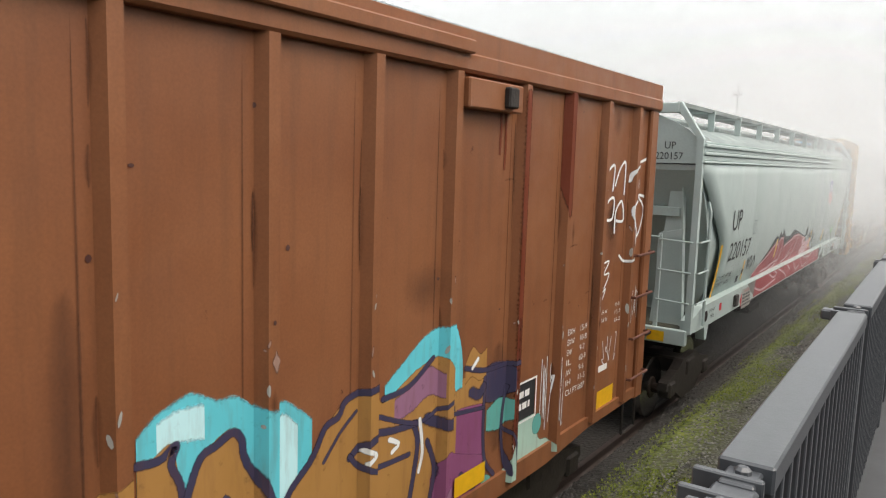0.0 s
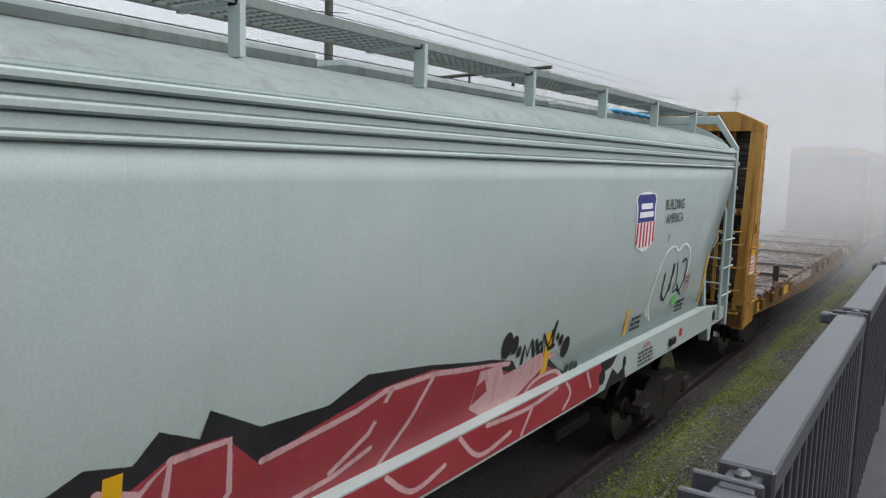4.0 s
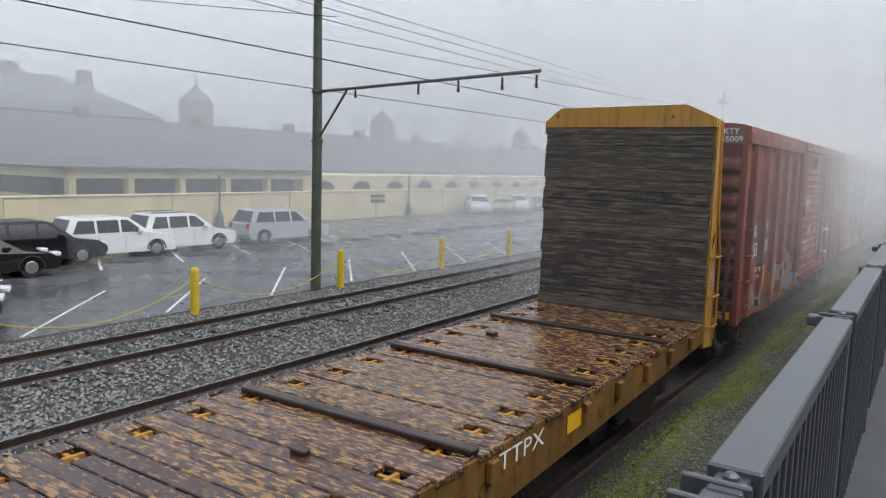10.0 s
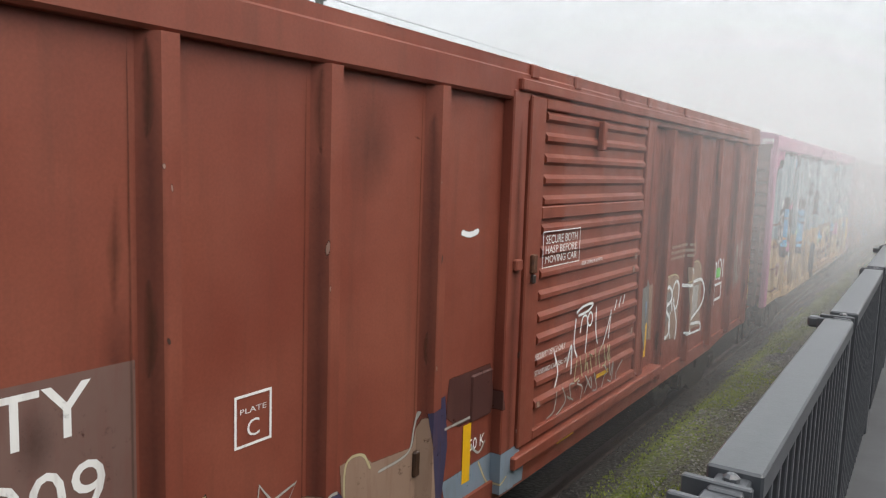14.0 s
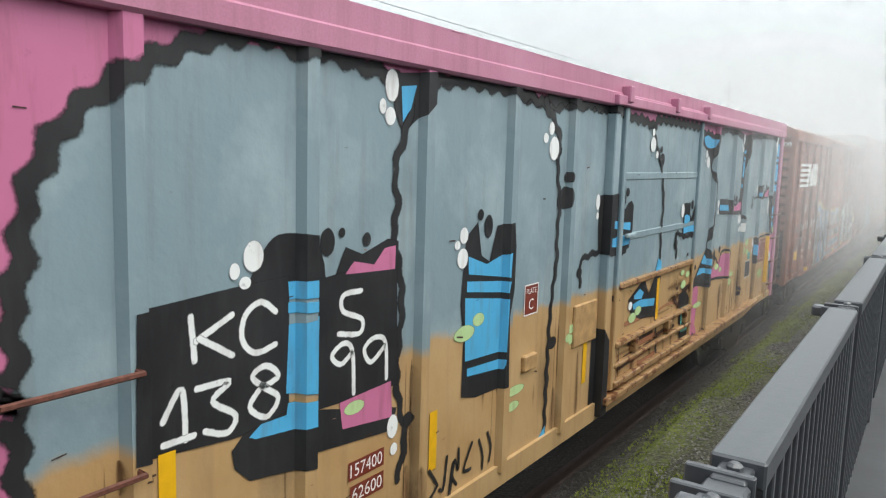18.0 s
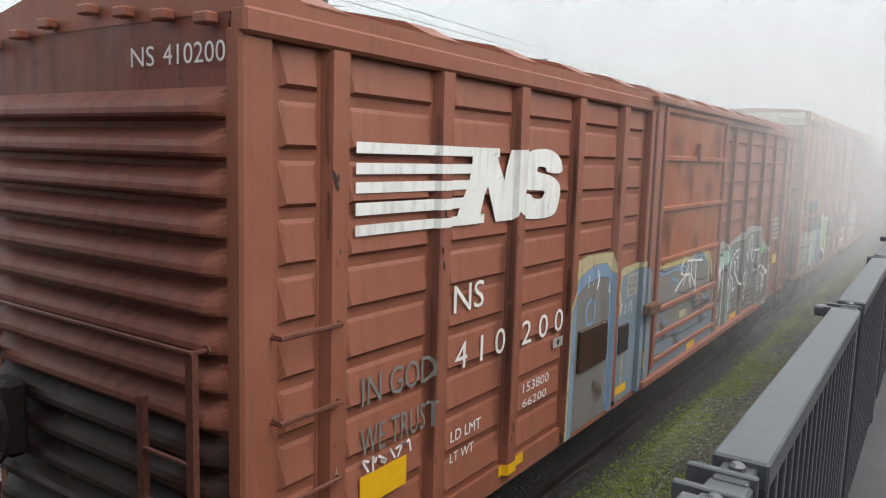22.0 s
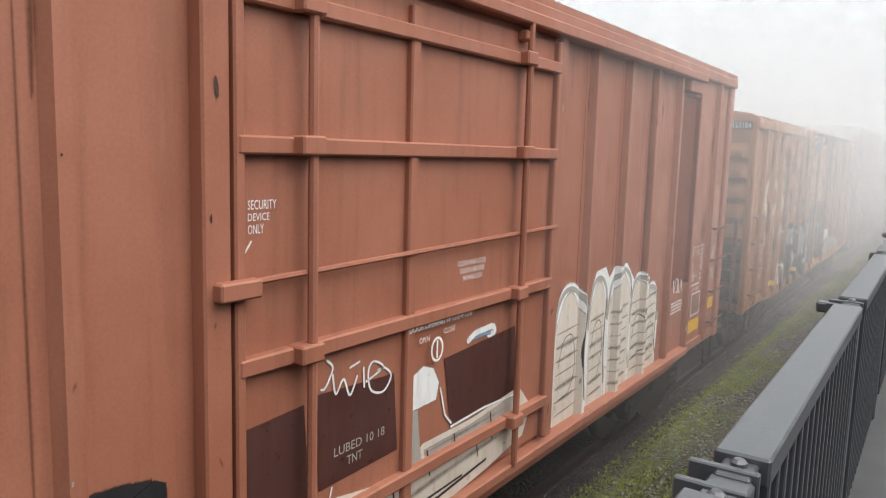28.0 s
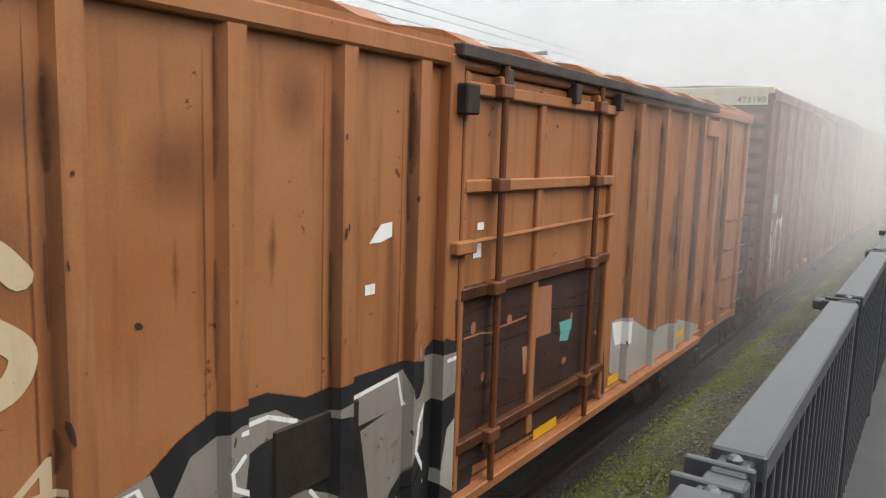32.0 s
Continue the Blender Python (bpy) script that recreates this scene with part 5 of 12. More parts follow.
    end_text(car, "UP", 0.89, 1.05, 4.08, 4.18, -22.825, M_BLACKT)
    end_text(car, "220157", 0.76, 1.16, 3.93, 4.03, -22.825, M_BLACKT)
    end_rect(car, -1.3, -1.1, 1.31, 1.46, y0 + 0.03, M_REFL, "reflector_strip")
    end_rect(car, 0.85, 1.1, 1.31, 1.46, y0 + 0.03, M_REFL, "reflector_strip")


class Bulged(Paint):
    """Paint on a side that bulges with height."""
    curve = None

    def lift(self, level):
        return 0.0015 + 0.0008 * level

    def poly(self, pts, key, lift):
        pts = [p if len(p) == 3 else (p[0], p[1], 0.0) for p in pts]
        lift += 0.0001 * (len(self.items) % 9)
        lo, hi = min(p[1] for p in pts), max(p[1] for p in pts)
        n = max(1, int((hi - lo) / 0.15))
        g = self.piece(key)
        for k in range(n):
            q = clip(pts, 1, lo + (hi - lo) * k / n, 1)
            if len(q) > 2:
                q = clip(q, 1, lo + (hi - lo) * (k + 1) / n, -1)
            if len(q) > 2:
                g.face([(self.curve(p[1]) + lift + 0.003, p[0], p[1]) for p in q], 0, [p[2] for p in q])


def shield(p, y0, y1, z0, z1):
    """Railway shield: white edge, red bars on white below, blue chief with a plain pale bar."""
    w, h, ym = y1 - y0, z1 - z0, (y0 + y1) / 2
    half = [(0.0, 0.0), (0.10, 0.05), (0.32, 0.09), (0.43, 0.22), (0.45, 0.5), (0.44, 0.74), (0.5, 0.86), (0.38, 0.96), (0.2, 0.93), (0.0, 1.0)]
    def at(t):
        for (a, ta), (b, tb) in zip(half[1:], half[2:]):
            if ta <= t <= tb:
                return a + (b - a) * (t - ta) / (tb - ta)
        return half[1][0] if t < 0.05 else 0.05
    steps = 26
    mine = p.begin("shield_white")
    for grow, key, level in ((0.0, "shield_white", 1), (0.05, "shield_white", 2)):
        for k in range(steps):
            ta, tb = 0.03 + 0.94 * k / steps, 0.03 + 0.94 * (k + 1) / steps
            if grow:
                ta, tb = 0.06 + 0.87 * k / steps, 0.06 + 0.87 * (k + 1) / steps
            a, b = at(ta) - grow, at(tb) - grow
            kk = key
            if grow:
                kk = "shield_blue" if (ta + tb) / 2 > 0.5 else "shield_white"
            p.poly([(ym - a * w, z0 + ta * h), (ym + a * w, z0 + ta * h), (ym + b * w, z0 + tb * h), (ym - b * w, z0 + tb * h)], kk, p.lift(level))
    p.end(mine)
    for k in range(6):
        y = ym - 0.375 * w + k * 0.15 * w
        low = 0.16 if k in (0, 5) else 0.1
        p.rect(y - 0.035 * w, y + 0.035 * w, z0 + low * h, z0 + 0.49 * h, "shield_red", 6)
    p.rect(ym - 0.26 * w, ym + 0.26 * w, z0 + 0.70 * h, z0 + 0.79 * h, "shield_white", 6)
    p.rect(ym - 0.32 * w, ym + 0.32 * w, z0 + 0.57 * h, z0 + 0.66 * h, "shield_white", 6)


LETTER["shield_blue"] = spray("shield_blue_paint", (0.03, 0.035, 0.20), 0.0)
LETTER["shield_white"] = spray("shield_white_paint", (0.78, 0.79, 0.8), 0.0)
LETTER["shield_red"] = spray("shield_red_paint", (0.50, 0.02, 0.03), 0.0)
for key in ("shield_blue", "shield_red", "shield_white"):
    NAMES[key] = ("emblem", "red, white and blue shield")


def hopper_paint(p):
    p.text("UP", -20.9, -20.3, 2.81, 3.15, "ink", 1)
    p.text("220157", -20.84, -19.38, 2.30, 2.61, "ink", 1)
    p.frame_of(-19.35, -19.12, 2.66, 2.91, 0.012, "ink", 1)
    p.text("PLATE", -19.32, -19.15, 2.82, 2.86, "ink", 1)
    p.text("C", -19.28, -19.19, 2.70, 2.78, "ink", 1)
    p.text("LD LMT 197000", -21.25, -20.35, 2.01, 2.09, "ink", 1)
    p.text("LT WT  66000", -21.25, -20.45, 1.90, 1.97, "ink", 1)
    p.rect(-21.44, -21.34, 1.74, 2.62, "refl", 1)
    p.rect(-19.55, -19.47, 1.84, 2.2, "refl", 1)
    p.rect(-16.9, -16.8, 2.0, 2.4, "refl", 4)
    p.rect(-10.42, -10.32, 1.88, 2.2, "refl", 4)
    p.rect(-12.5, -12.38, 1.85, 2.3, "refl", 4)
    p.rect(-7.36, -7.27, 1.84, 2.6, "refl", 2)
    # big crimson throw-up with black shadow
    p.fill([(-18.6, 1.79), (-18.1, 2.01), (-17.58, 2.19), (-17.26, 2.35), (-16.99, 2.46), (-16.75, 2.4), (-16.62, 2.53), (-16.38, 2.42), (-16.33, 2.56), (-15.98, 2.37), (-15.44, 2.35), (-15.1, 2.47), (-14.4, 2.38), (-13.78, 2.27), (-13.49, 2.23), (-13.12, 2.14), (-13.01, 2.04), (-12.55, 2.09), (-12.38, 2.01), (-12.06, 1.82), (-11.73, 1.74)], "black", 0, 0.02)
    p.fill([(-18.62, 1.74), (-18.51, 1.83), (-18.19, 1.94), (-17.73, 2.09), (-17.28, 2.24), (-16.93, 2.33), (-16.76, 2.28), (-16.53, 2.39), (-16.23, 2.39), (-15.97, 2.15), (-15.58, 2.24), (-14.92, 2.34), (-14.35, 2.34), (-13.5, 2.17), (-13.05, 2.02), (-12.5, 2.0), (-11.95, 1.77), (-13.65, 1.75), (-15.82, 1.75), (-17.36, 1.74)], "red", 1, 0.015)
    for k, q in enumerate(([(-18.65, 1.72), (-18.65, 1.81), (-18.25, 1.95), (-17.55, 2.1), (-17.01, 2.27), (-16.87, 2.32)], [(-16.93, 2.33), (-16.71, 2.25), (-16.55, 2.37), (-16.57, 2.1), (-16.63, 1.97)], [(-16.55, 2.37), (-16.19, 2.37), (-16.16, 2.06), (-16.29, 1.88)], [(-15.95, 2.17), (-15.18, 2.25), (-14.88, 2.32), (-14.33, 2.31), (-13.17, 2.14)], [(-14.83, 2.3), (-15.01, 2.05), (-15.35, 1.88)],
                           [(-17.89, 1.8), (-17.27, 1.82), (-16.88, 1.88), (-16.34, 1.89)], [(-14.84, 1.76), (-14.55, 2.02), (-14.33, 2.3)], [(-13.57, 1.8), (-13.07, 2.02), (-12.24, 2.04)], [(-15.85, 1.8), (-15.32, 1.84), (-14.97, 1.93)], [(-17.23, 1.75), (-16.82, 1.77), (-16.47, 1.83)])):
        p.stroke(q, 0.05, "blush", 2 + 0.2 * (k % 3), smooth=False, seed=k)
    # pale and dark shards at the trailing end, black letters and dots over them
    p.fill([(-13.72, 1.87), (-13.65, 2.17), (-13.32, 2.15), (-13.24, 2.04), (-12.88, 2.06), (-12.55, 2.12), (-12.44, 1.97), (-12.79, 1.83), (-13.09, 1.7), (-13.37, 1.69)], "blush", 2.8, 0.015)
    p.fill([(-13.41, 1.84), (-13.22, 1.97), (-12.93, 2.01), (-12.61, 2.08), (-12.9, 1.87), (-13.28, 1.71)], "red", 3.3, 0.01)
    p.fill([(-13.75, 2.02), (-13.56, 2.08), (-13.49, 1.97), (-13.7, 1.9)], "red", 3.4, 0.01)
    p.fill([(-12.74, 1.7), (-12.61, 1.78), (-12.39, 1.82), (-12.18, 1.82), (-12.11, 1.73), (-12.36, 1.67)], "red", 3.7, 0.01)
    p.stroke([(-12.76, 1.7), (-12.67, 1.81), (-12.45, 1.86), (-12.14, 1.84), (-11.95, 1.73)], 0.05, "blush", 3.9, seed=4)
    scribble(p, -19.35, -18.7, 2.0, 2.25, "black", 21, 6, 0.03, 3)
    p.dot(-19.55, 2.0, 0.06, 0.05, "black", 3)
    for k, q in enumerate(([(-12.94, 2.1), (-12.93, 2.26), (-12.85, 2.14), (-12.8, 2.29), (-12.72, 2.13)], [(-12.71, 2.26), (-12.63, 2.13), (-12.57, 2.15)], [(-12.68, 2.19), (-12.61, 2.22)], [(-12.56, 2.13), (-12.57, 2.3), (-12.45, 2.15), (-12.39, 2.3)], [(-12.36, 2.16), (-12.36, 2.27), (-12.33, 2.37)], [(-12.43, 2.13), (-12.32, 2.14)])):
        p.stroke(q, 0.05, "black", 4.2 + 0.2 * k, smooth=False, seed=k)
    for (y, z), r in zip([(-13.26, 2.32), (-13.13, 2.3), (-13.03, 2.22), (-12.26, 2.22), (-12.17, 2.17), (-12.03, 2.07), (-11.87, 1.8), (-11.76, 1.8), (-11.65, 1.77)], (0.09, 0.065, 0.04, 0.03, 0.045, 0.085, 0.035, 0.04, 0.05)):
        p.dot(y, z, r, r * 1.3, "black", 4)
    p.rect(-19.9, -19.75, 1.83, 1.95, "black", 2)
    shield(p, -10.58, -9.87, 2.86, 3.6)
    p.text("BUILDING", -9.53, -8.78, 3.34, 3.47, "ink", 1)
    p.text("AMERICA", -9.5, -8.8, 3.17, 3.29, "ink", 1)
    p.stroke([(-9.35, 2.92), (-9.3, 3.02)], 0.015, "ink", 1, False)
    # cloud-shaped tag
    p.stroke([(-9.55, 1.95), (-9.7, 2.2), (-9.55, 2.55), (-9.3, 2.8), (-9.0, 2.85), (-8.85, 2.78), (-8.6, 2.85), (-8.35, 2.78), (-8.25, 2.6), (-8.3, 2.4)], 0.05, "wspray", 1)
    p.stroke([(-9.65, 2.2), (-9.75, 2.1), (-9.65, 2.0)], 0.04, "wspray", 1)
    p.stroke([(-9.25, 2.5), (-9.25, 2.25), (-9.1, 2.15), (-8.95, 2.4), (-8.9, 2.6)], 0.045, "black", 2)
    p.stroke([(-8.95, 2.6), (-8.95, 2.25)], 0.035, "black", 2)
    p.stroke([(-8.8, 2.62), (-8.72, 2.4), (-8.8, 2.25)], 0.03, "black", 2)
    p.stroke([(-8.6, 2.6), (-8.4, 2.62), (-8.35, 2.4), (-8.5, 2.2), (-8.65, 2.3)], 0.035, "black", 2)
    p.stroke([(-8.8, 2.2), (-8.6, 2.22), (-8.4, 2.12)], 0.03, "black", 2)
    p.rect(-8.75, -8.58, 2.0, 2.15, "green", 3)
    p.rect(-8.3, -8.08, 2.1, 2.4, "lgrey", 3)
    p.bars(-8.28, -8.1, 2.26, 2.38, "red", 2, 4)
    p.bars(-8.5, -8.12, 1.86, 2.05, "ink", 3, 2)
    p.bars(-10.2, -9.85, 1.88, 2.08, "ink", 3, 2)


# ---- yellow bulkhead flat car ----
def car_flat():
    y0, y1 = -4.75, 17.25
    SHIFT[0] = y0
    car = tagged(empty("bulkhead_flat_car"), "worn yellow bulkhead flat car with a wet plank deck", "flat car", "cars of the freight train")
    FLAT.append(car)
    MOVING.append((car, y0))
    W = 1.50
    zt = 1.42
    for sx in (1, -1):
        g = Geo()
        x0, x1 = sorted((sx * (W - 0.14), sx * (W - 0.02)))
        g.prism([(y0 + 0.3, zt - 0.3), (y0 + 0.3, zt - 0.03), (y1 - 0.3, zt - 0.03), (y1 - 0.3, zt - 0.3), (14.0, 0.98), (9, 0.8), (3, 0.8), (-1.6, 0.98)], 0, x0, x1)
        s = part("side_sill", g, M_YELSILL, car)
        for k in range(19):
            y = -3.0 + k * 1.02
            if sx > 0 and (0.2 < y < 3.2 or 9.3 < y < 10.4):
                continue
            g = Geo()
            x0, x1 = sorted((sx * (W - 0.02), sx * (W + 0.05)))
            g.box(x0, x1, y - 0.07, y + 0.07, 1.12, 1.33, 0.012)
            part("stake_pocket", g, M_YELSILL, s)
    g = Geo()
    g.box(-0.35, 0.35, y0 + 0.2, y1 - 0.2, 0.7, zt - 0.08)
    for k in range(14):
        y = -2.8 + k * 1.4
        g.box(-W + 0.1, W - 0.1, y - 0.05, y + 0.05, 1.0, zt - 0.08)
    part("underframe", g, M_DARK, car)
    # planks across, with pockets cut out near the edges
    planks = 92
    wp = (16.05 + 3.5) / planks
    pocket_rows = [3 * k + 1 for k in range(30)]
    full, mid, side = Geo(), Geo(), Geo()
    full.box(-W, W, SHIFT[0] + 0.006, SHIFT[0] + wp - 0.006, zt - 0.06, zt, 0.008)
    mid.box(-W + 0.47, W - 0.51, SHIFT[0] + 0.006, SHIFT[0] + wp - 0.006, zt - 0.06, zt, 0.008)
    side.box(-0.09, 0.09, SHIFT[0] + 0.006, SHIFT[0] + wp - 0.006, zt - 0.06, zt, 0.008)
    g = Geo()
    g.box(-0.13, 0.13, SHIFT[0], SHIFT[0] + wp, zt - 0.15, zt - 0.12)
    g.box(-0.02, 0.02, SHIFT[0] + 0.01, SHIFT[0] + wp - 0.01, zt - 0.12, zt - 0.015, 0.004)
    g.box(-0.13, 0.13, SHIFT[0] + wp * 0.4, SHIFT[0] + wp * 0.6, zt - 0.12, zt - 0.03, 0.004)
    pocket = g.mesh("tie_down_pocket", [M_YEL])
    kinds = [[q.mesh("plank", [mat]) if i == 0 else g_copy(q, "plank", mat) for q in (full, mid, side)] for i, mat in enumerate((M_DECK, M_DECKWORN, M_DECKBARE))]
    rnd = random.Random(4)
    for k in range(planks):
        y = -3.5 + wp * k
        dz = rnd.uniform(-0.006, 0.006)
        wear = k / planks + rnd.uniform(-0.12, 0.12)
        full, mid, side = kinds[2 if wear > 0.86 else 1 if wear > 0.5 or 0.18 < wear < 0.26 else 0]
        if k in pocket_rows:
            part("plank", mid, None, car, at=pose(0, local(y), dz))
            for x in (-W + 0.1, W - 0.14):
                part("plank", side, None, car, at=pose(x, local(y), dz))
            for x in (-W + 0.33, W - 0.37):
                part("tie_down_pocket", pocket, None, car, at=pose(x, local(y), 0))
        else:
            part("plank", full, None, car, at=pose(rnd.uniform(-0.012, 0.012), local(y), dz))
    # dark cross battens
    for y in (0.1, 2.17, 5.8, 9.05, 11.6, 14.25):
        g = Geo()
        g.box(-W + 0.08, W - 0.05, y - 0.07, y + 0.07, zt, zt + 0.055, 0.012)
        part("batten", g, M_BATTEN, car, "dark wet timber batten")
    g = Geo()
    g.box(W - 0.22, W - 0.1, -0.86, -0.74, zt, 1.78, 0.01)
    part("stub_post", g, M_BATTEN, car, "dark timber stub post")
    for x, y in ((0.2, 8.1), (-0.8, 13.0), (-0.35, 1.2)):
        g = Geo()
        g.box(x, x + 0.16, y, y + 0.1, zt, zt + 0.05, 0.01)
        part("wood_chock", g, M_BATTEN, car)
    bulkhead(car, -3.58, -1, W)
    bulkhead(car, 16.08, 1, W)
    bogies(car, (-1.9, 14.4))
    coupler(car, y0 + 0.2, -1)
    coupler(car, y1 - 0.2, 1)
    p = Paint([(y0, W - 0.016), (y1, W - 0.016)])
    p.text("TTPX 804360", 0.35, 3.1, 1.13, 1.33, "white", 1)
    p.text("TTPX", 9.4, 10.3, 1.15, 1.32, "white", 1)
    p.text("60 K", 8.1, 8.45, 1.02, 1.12, "ink", 1)
    for y in (-0.2, 5.6, 11.2, -2.9):
        p.rect(y - 0.35, y + 0.2, 1.08, 1.28, "refl", 1)
    finish(car, p)


def bulkhead(car, yi, way, W):
    """End bulkhead: timber lining towards the load, tapered steel posts behind; yi is the lining's face, way points outwards."""
    zt, top = 1.42, 4.66
    grp = car
    n = 17
    h = (top - zt) / n
    rnd = random.Random(9)
    for k in range(n):
        g = Geo()
        e = rnd.uniform(-0.03, 0.012)
        a, b = sorted((yi, yi + way * 0.075 + rnd.uniform(-0.006, 0.006)))
        g.box(-W + 0.02 + rnd.uniform(-0.03, 0.02), W - 0.03 + e, a, b, zt + h * k + 0.0006, zt + h * (k + 1) - 0.0006, 0.009)
        part("lining_plank", g, M_LINING, grp, "dark weathered lining plank")
    yb = yi + way * 0.08
    foot, head = (way * 0.78, way * 0.26) if way < 0 else (0.44, 0.14)
    # outer tapered side plates
    for sx in (1, -1):
        g = Geo()
        x0, x1 = sorted((sx * (W - 0.0), sx * (W - 0.05)))
        g.prism([(yb, 1.0), (yb, top + 0.05), (yb + head, top + 0.02), (yb + foot, 2.1), (yb + foot, 0.95)], 0, x0, x1)
        side = part("side_plate", g, M_YEL, grp)
        g = Geo()
        x0, x1 = sorted((sx * (W - 0.22), sx * (W + 0.015)))
        g.add([(x0, yb + foot, 0.95), (x1, yb + foot, 0.95), (x1, yb + head, top), (x0, yb + head, top), (x0, yb + foot + way * 0.03, 0.95), (x1, yb + foot + way * 0.03, 0.95), (x1, yb + head + way * 0.03, top), (x0, yb + head + way * 0.03, top)],
              [(0, 1, 2, 3), (4, 5, 6, 7), (0, 4, 5, 1), (1, 5, 6, 2), (2, 6, 7, 3), (3, 7, 4, 0)])
        part("flange", g, M_YEL, grp)
        # oval lifting eye
        g = Geo()
        pts = [(0.09 * math.cos(a * math.tau / 16), 0.13 * math.sin(a * math.tau / 16)) for a in range(17)]
        yc, zc = yb + way * (0.36 if way < 0 else 0.16), 2.78
        g.tube([(sx * W, yc + u, zc + v) for u, v in pts], 0.014, 6, cap=False)
        part("eye_ring", g, M_YEL, side)
        g = Geo()
        g.prism([(yc + 0.045 * math.cos(a * math.tau / 12), zc + 0.09 * math.sin(a * math.tau / 12)) for a in range(12)], 0, sx * (W + 0.003) - 0.002, sx * (W + 0.003) + 0.002)
        part("eye_hole", g, M_DARK, side)
        # line of bolts by the lining
        for k in range(16 if way < 0 else 0):
            g = Geo()
            g.tube([(sx * W, yb + way * 0.06, 1.5 + k * 0.2), (sx * (W + 0.015), yb + way * 0.06, 1.5 + k * 0.2)], 0.022, 6)
            part("bolt", g, M_RUST, side)
    # inner tapered posts: side webs, one broad middle post, slim ribs
    def web(x, f0, f1, z0, wide, name="post"):
        g = Geo()
        a0, a1 = yb + foot * f0, yb + head * f1
        zf = top - 0.05
        g.prism([(yb, z0), (yb, zf), (a1, zf), (a0, z0)], 0, x - 0.015, x + 0.015)
        if wide:
            g.add([(x - wide / 2, a0, z0), (x + wide / 2, a0, z0), (x + wide / 2, a1, zf), (x - wide / 2, a1, zf),
                   (x - wide / 2, a0 + way * 0.02, z0), (x + wide / 2, a0 + way * 0.02, z0), (x + wide / 2, a1 + way * 0.02, zf), (x - wide / 2, a1 + way * 0.02, zf)],
                  [(0, 1, 2, 3), (4, 5, 6, 7), (0, 4, 5, 1), (1, 5, 6, 2), (2, 6, 7, 3), (3, 7, 4, 0)])
        part(name, g, M_YELIN, grp)
    web(-0.62, 0.95, 0.95, 1.3, 0.0)
    web(-0.16, 0.95, 0.95, 1.3, 0.0)
    web(-0.3, 0.93, 0.9, 1.3, 0.42)
    web(0.14, 0.97, 0.97, 1.3, 0.09)
    web(-1.0, 0.4, 0.6, 3.1, 0.07, "slim_rib")
    web(0.66, 0.4, 0.6, 3.1, 0.06, "slim_rib")
    web(0.95, 0.4, 0.6, 3.1, 0.07, "slim_rib")
    web(0.42, 0.12, 0.3, 1.4, 0.12, "liner_post")
    web(-0.85, 0.12, 0.3, 1.4, 0.12, "liner_post")
    # cross members
    for x0, x1, z, f in ((-W + 0.1, -0.5, 3.08, 0.62), (0.16, W - 0.1, 3.08, 0.62), (-0.5, 0.14, 2.86, 0.8)):
        g = Geo()
        a, b = sorted((yb, yb + foot * f))
        g.box(x0, x1, a, b, z - 0.06, z + 0.05, 0.01)
        part("cross_member", g, M_YELIN, grp)
    g = Geo()
    for k in range(22):
        x = -1.0 + 0.1 * k
        g.box(x, x + 0.012, min(yb + foot, yb + foot * 1.4), max(yb + foot, yb + foot * 1.4), 1.38, 1.42)
    for k in range(6):
        y = yb + foot + way * 0.06 * k
        g.box(-1.0, 1.1, y, y + 0.012, 1.378, 1.418)
    part("running_platform", g, M_DARK, grp, "dark steel grating platform")
    # capped top with cut corners
    g = Geo()
    a, b = sorted((yb - way * 0.1, yb + head + way * 0.05))
    g.prism([(-W + 0.01, top - 0.07), (-W + 0.01, top + 0.03), (-W + 0.3, top + 0.26), (W - 0.5, top + 0.29), (W - 0.14, top + 0.13), (W - 0.01, top + 0.06), (W - 0.01, top - 0.07)], 1, a, b)
    part("cap", g, M_YEL, grp)
    # base beam, hand rail and ladders
    g = Geo()
    a, b = sorted((yb, yb + foot * 1.05))
    g.box(-W + 0.02, W - 0.02, a, b, 0.98, 1.3, 0.01)
    part("base_beam", g, M_YELSILL, grp)
    ye = yb + foot + way * 0.1
    if way > 0:
        for z in (1.35, 1.85, 2.35, 2.5):
            if z != 2.35:
                rung(grp, (W + 0.005, yb + 0.06, z), (W + 0.005, yb + 0.42, z), (0.08, 0, 0), M_YEL, 0.014, "ladder_rung")
        g = Geo()
        g.tube([(W + 0.06, yb + 0.42, 1.3), (W + 0.06, yb + 0.4, 2.5), (W + 0.03, yb + 0.28, 3.2), (W + 0.0, yb + 0.24, 4.7)], 0.022, 6)
        part("grab_rail", g, M_YEL, grp)
        p = Paint([(-100, W + 0.001), (100, W + 0.001)])
        p.rect(yb + 0.1, yb + 0.36, 2.0, 2.3, "lgrey", 0)
        p.text("DANGER", yb + 0.13, yb + 0.34, 2.23, 2.28, "shield_red", 1)
        p.bars(yb + 0.13, yb + 0.34, 2.02, 2.2, "shield_red", 3, 1)
        for k in range(7):
            p.stroke([(yb + 0.08 + 0.06 * (k % 4), 1.2 + 0.45 * k), (yb + 0.1 + 0.06 * (k % 4), 1.1 + 0.45 * k), (yb + 0.09 + 0.06 * (k % 4), 0.98 + 0.45 * k)], 0.04, "rustrun", 0.4)
        p.put(LETTER, grp, NAMES)
        return
    rung(grp, (-W + 0.05, ye, 2.75), (W - 0.12, ye, 2.75), (0, way * 0.08, 0), M_YEL, 0.016, "end_handrail")
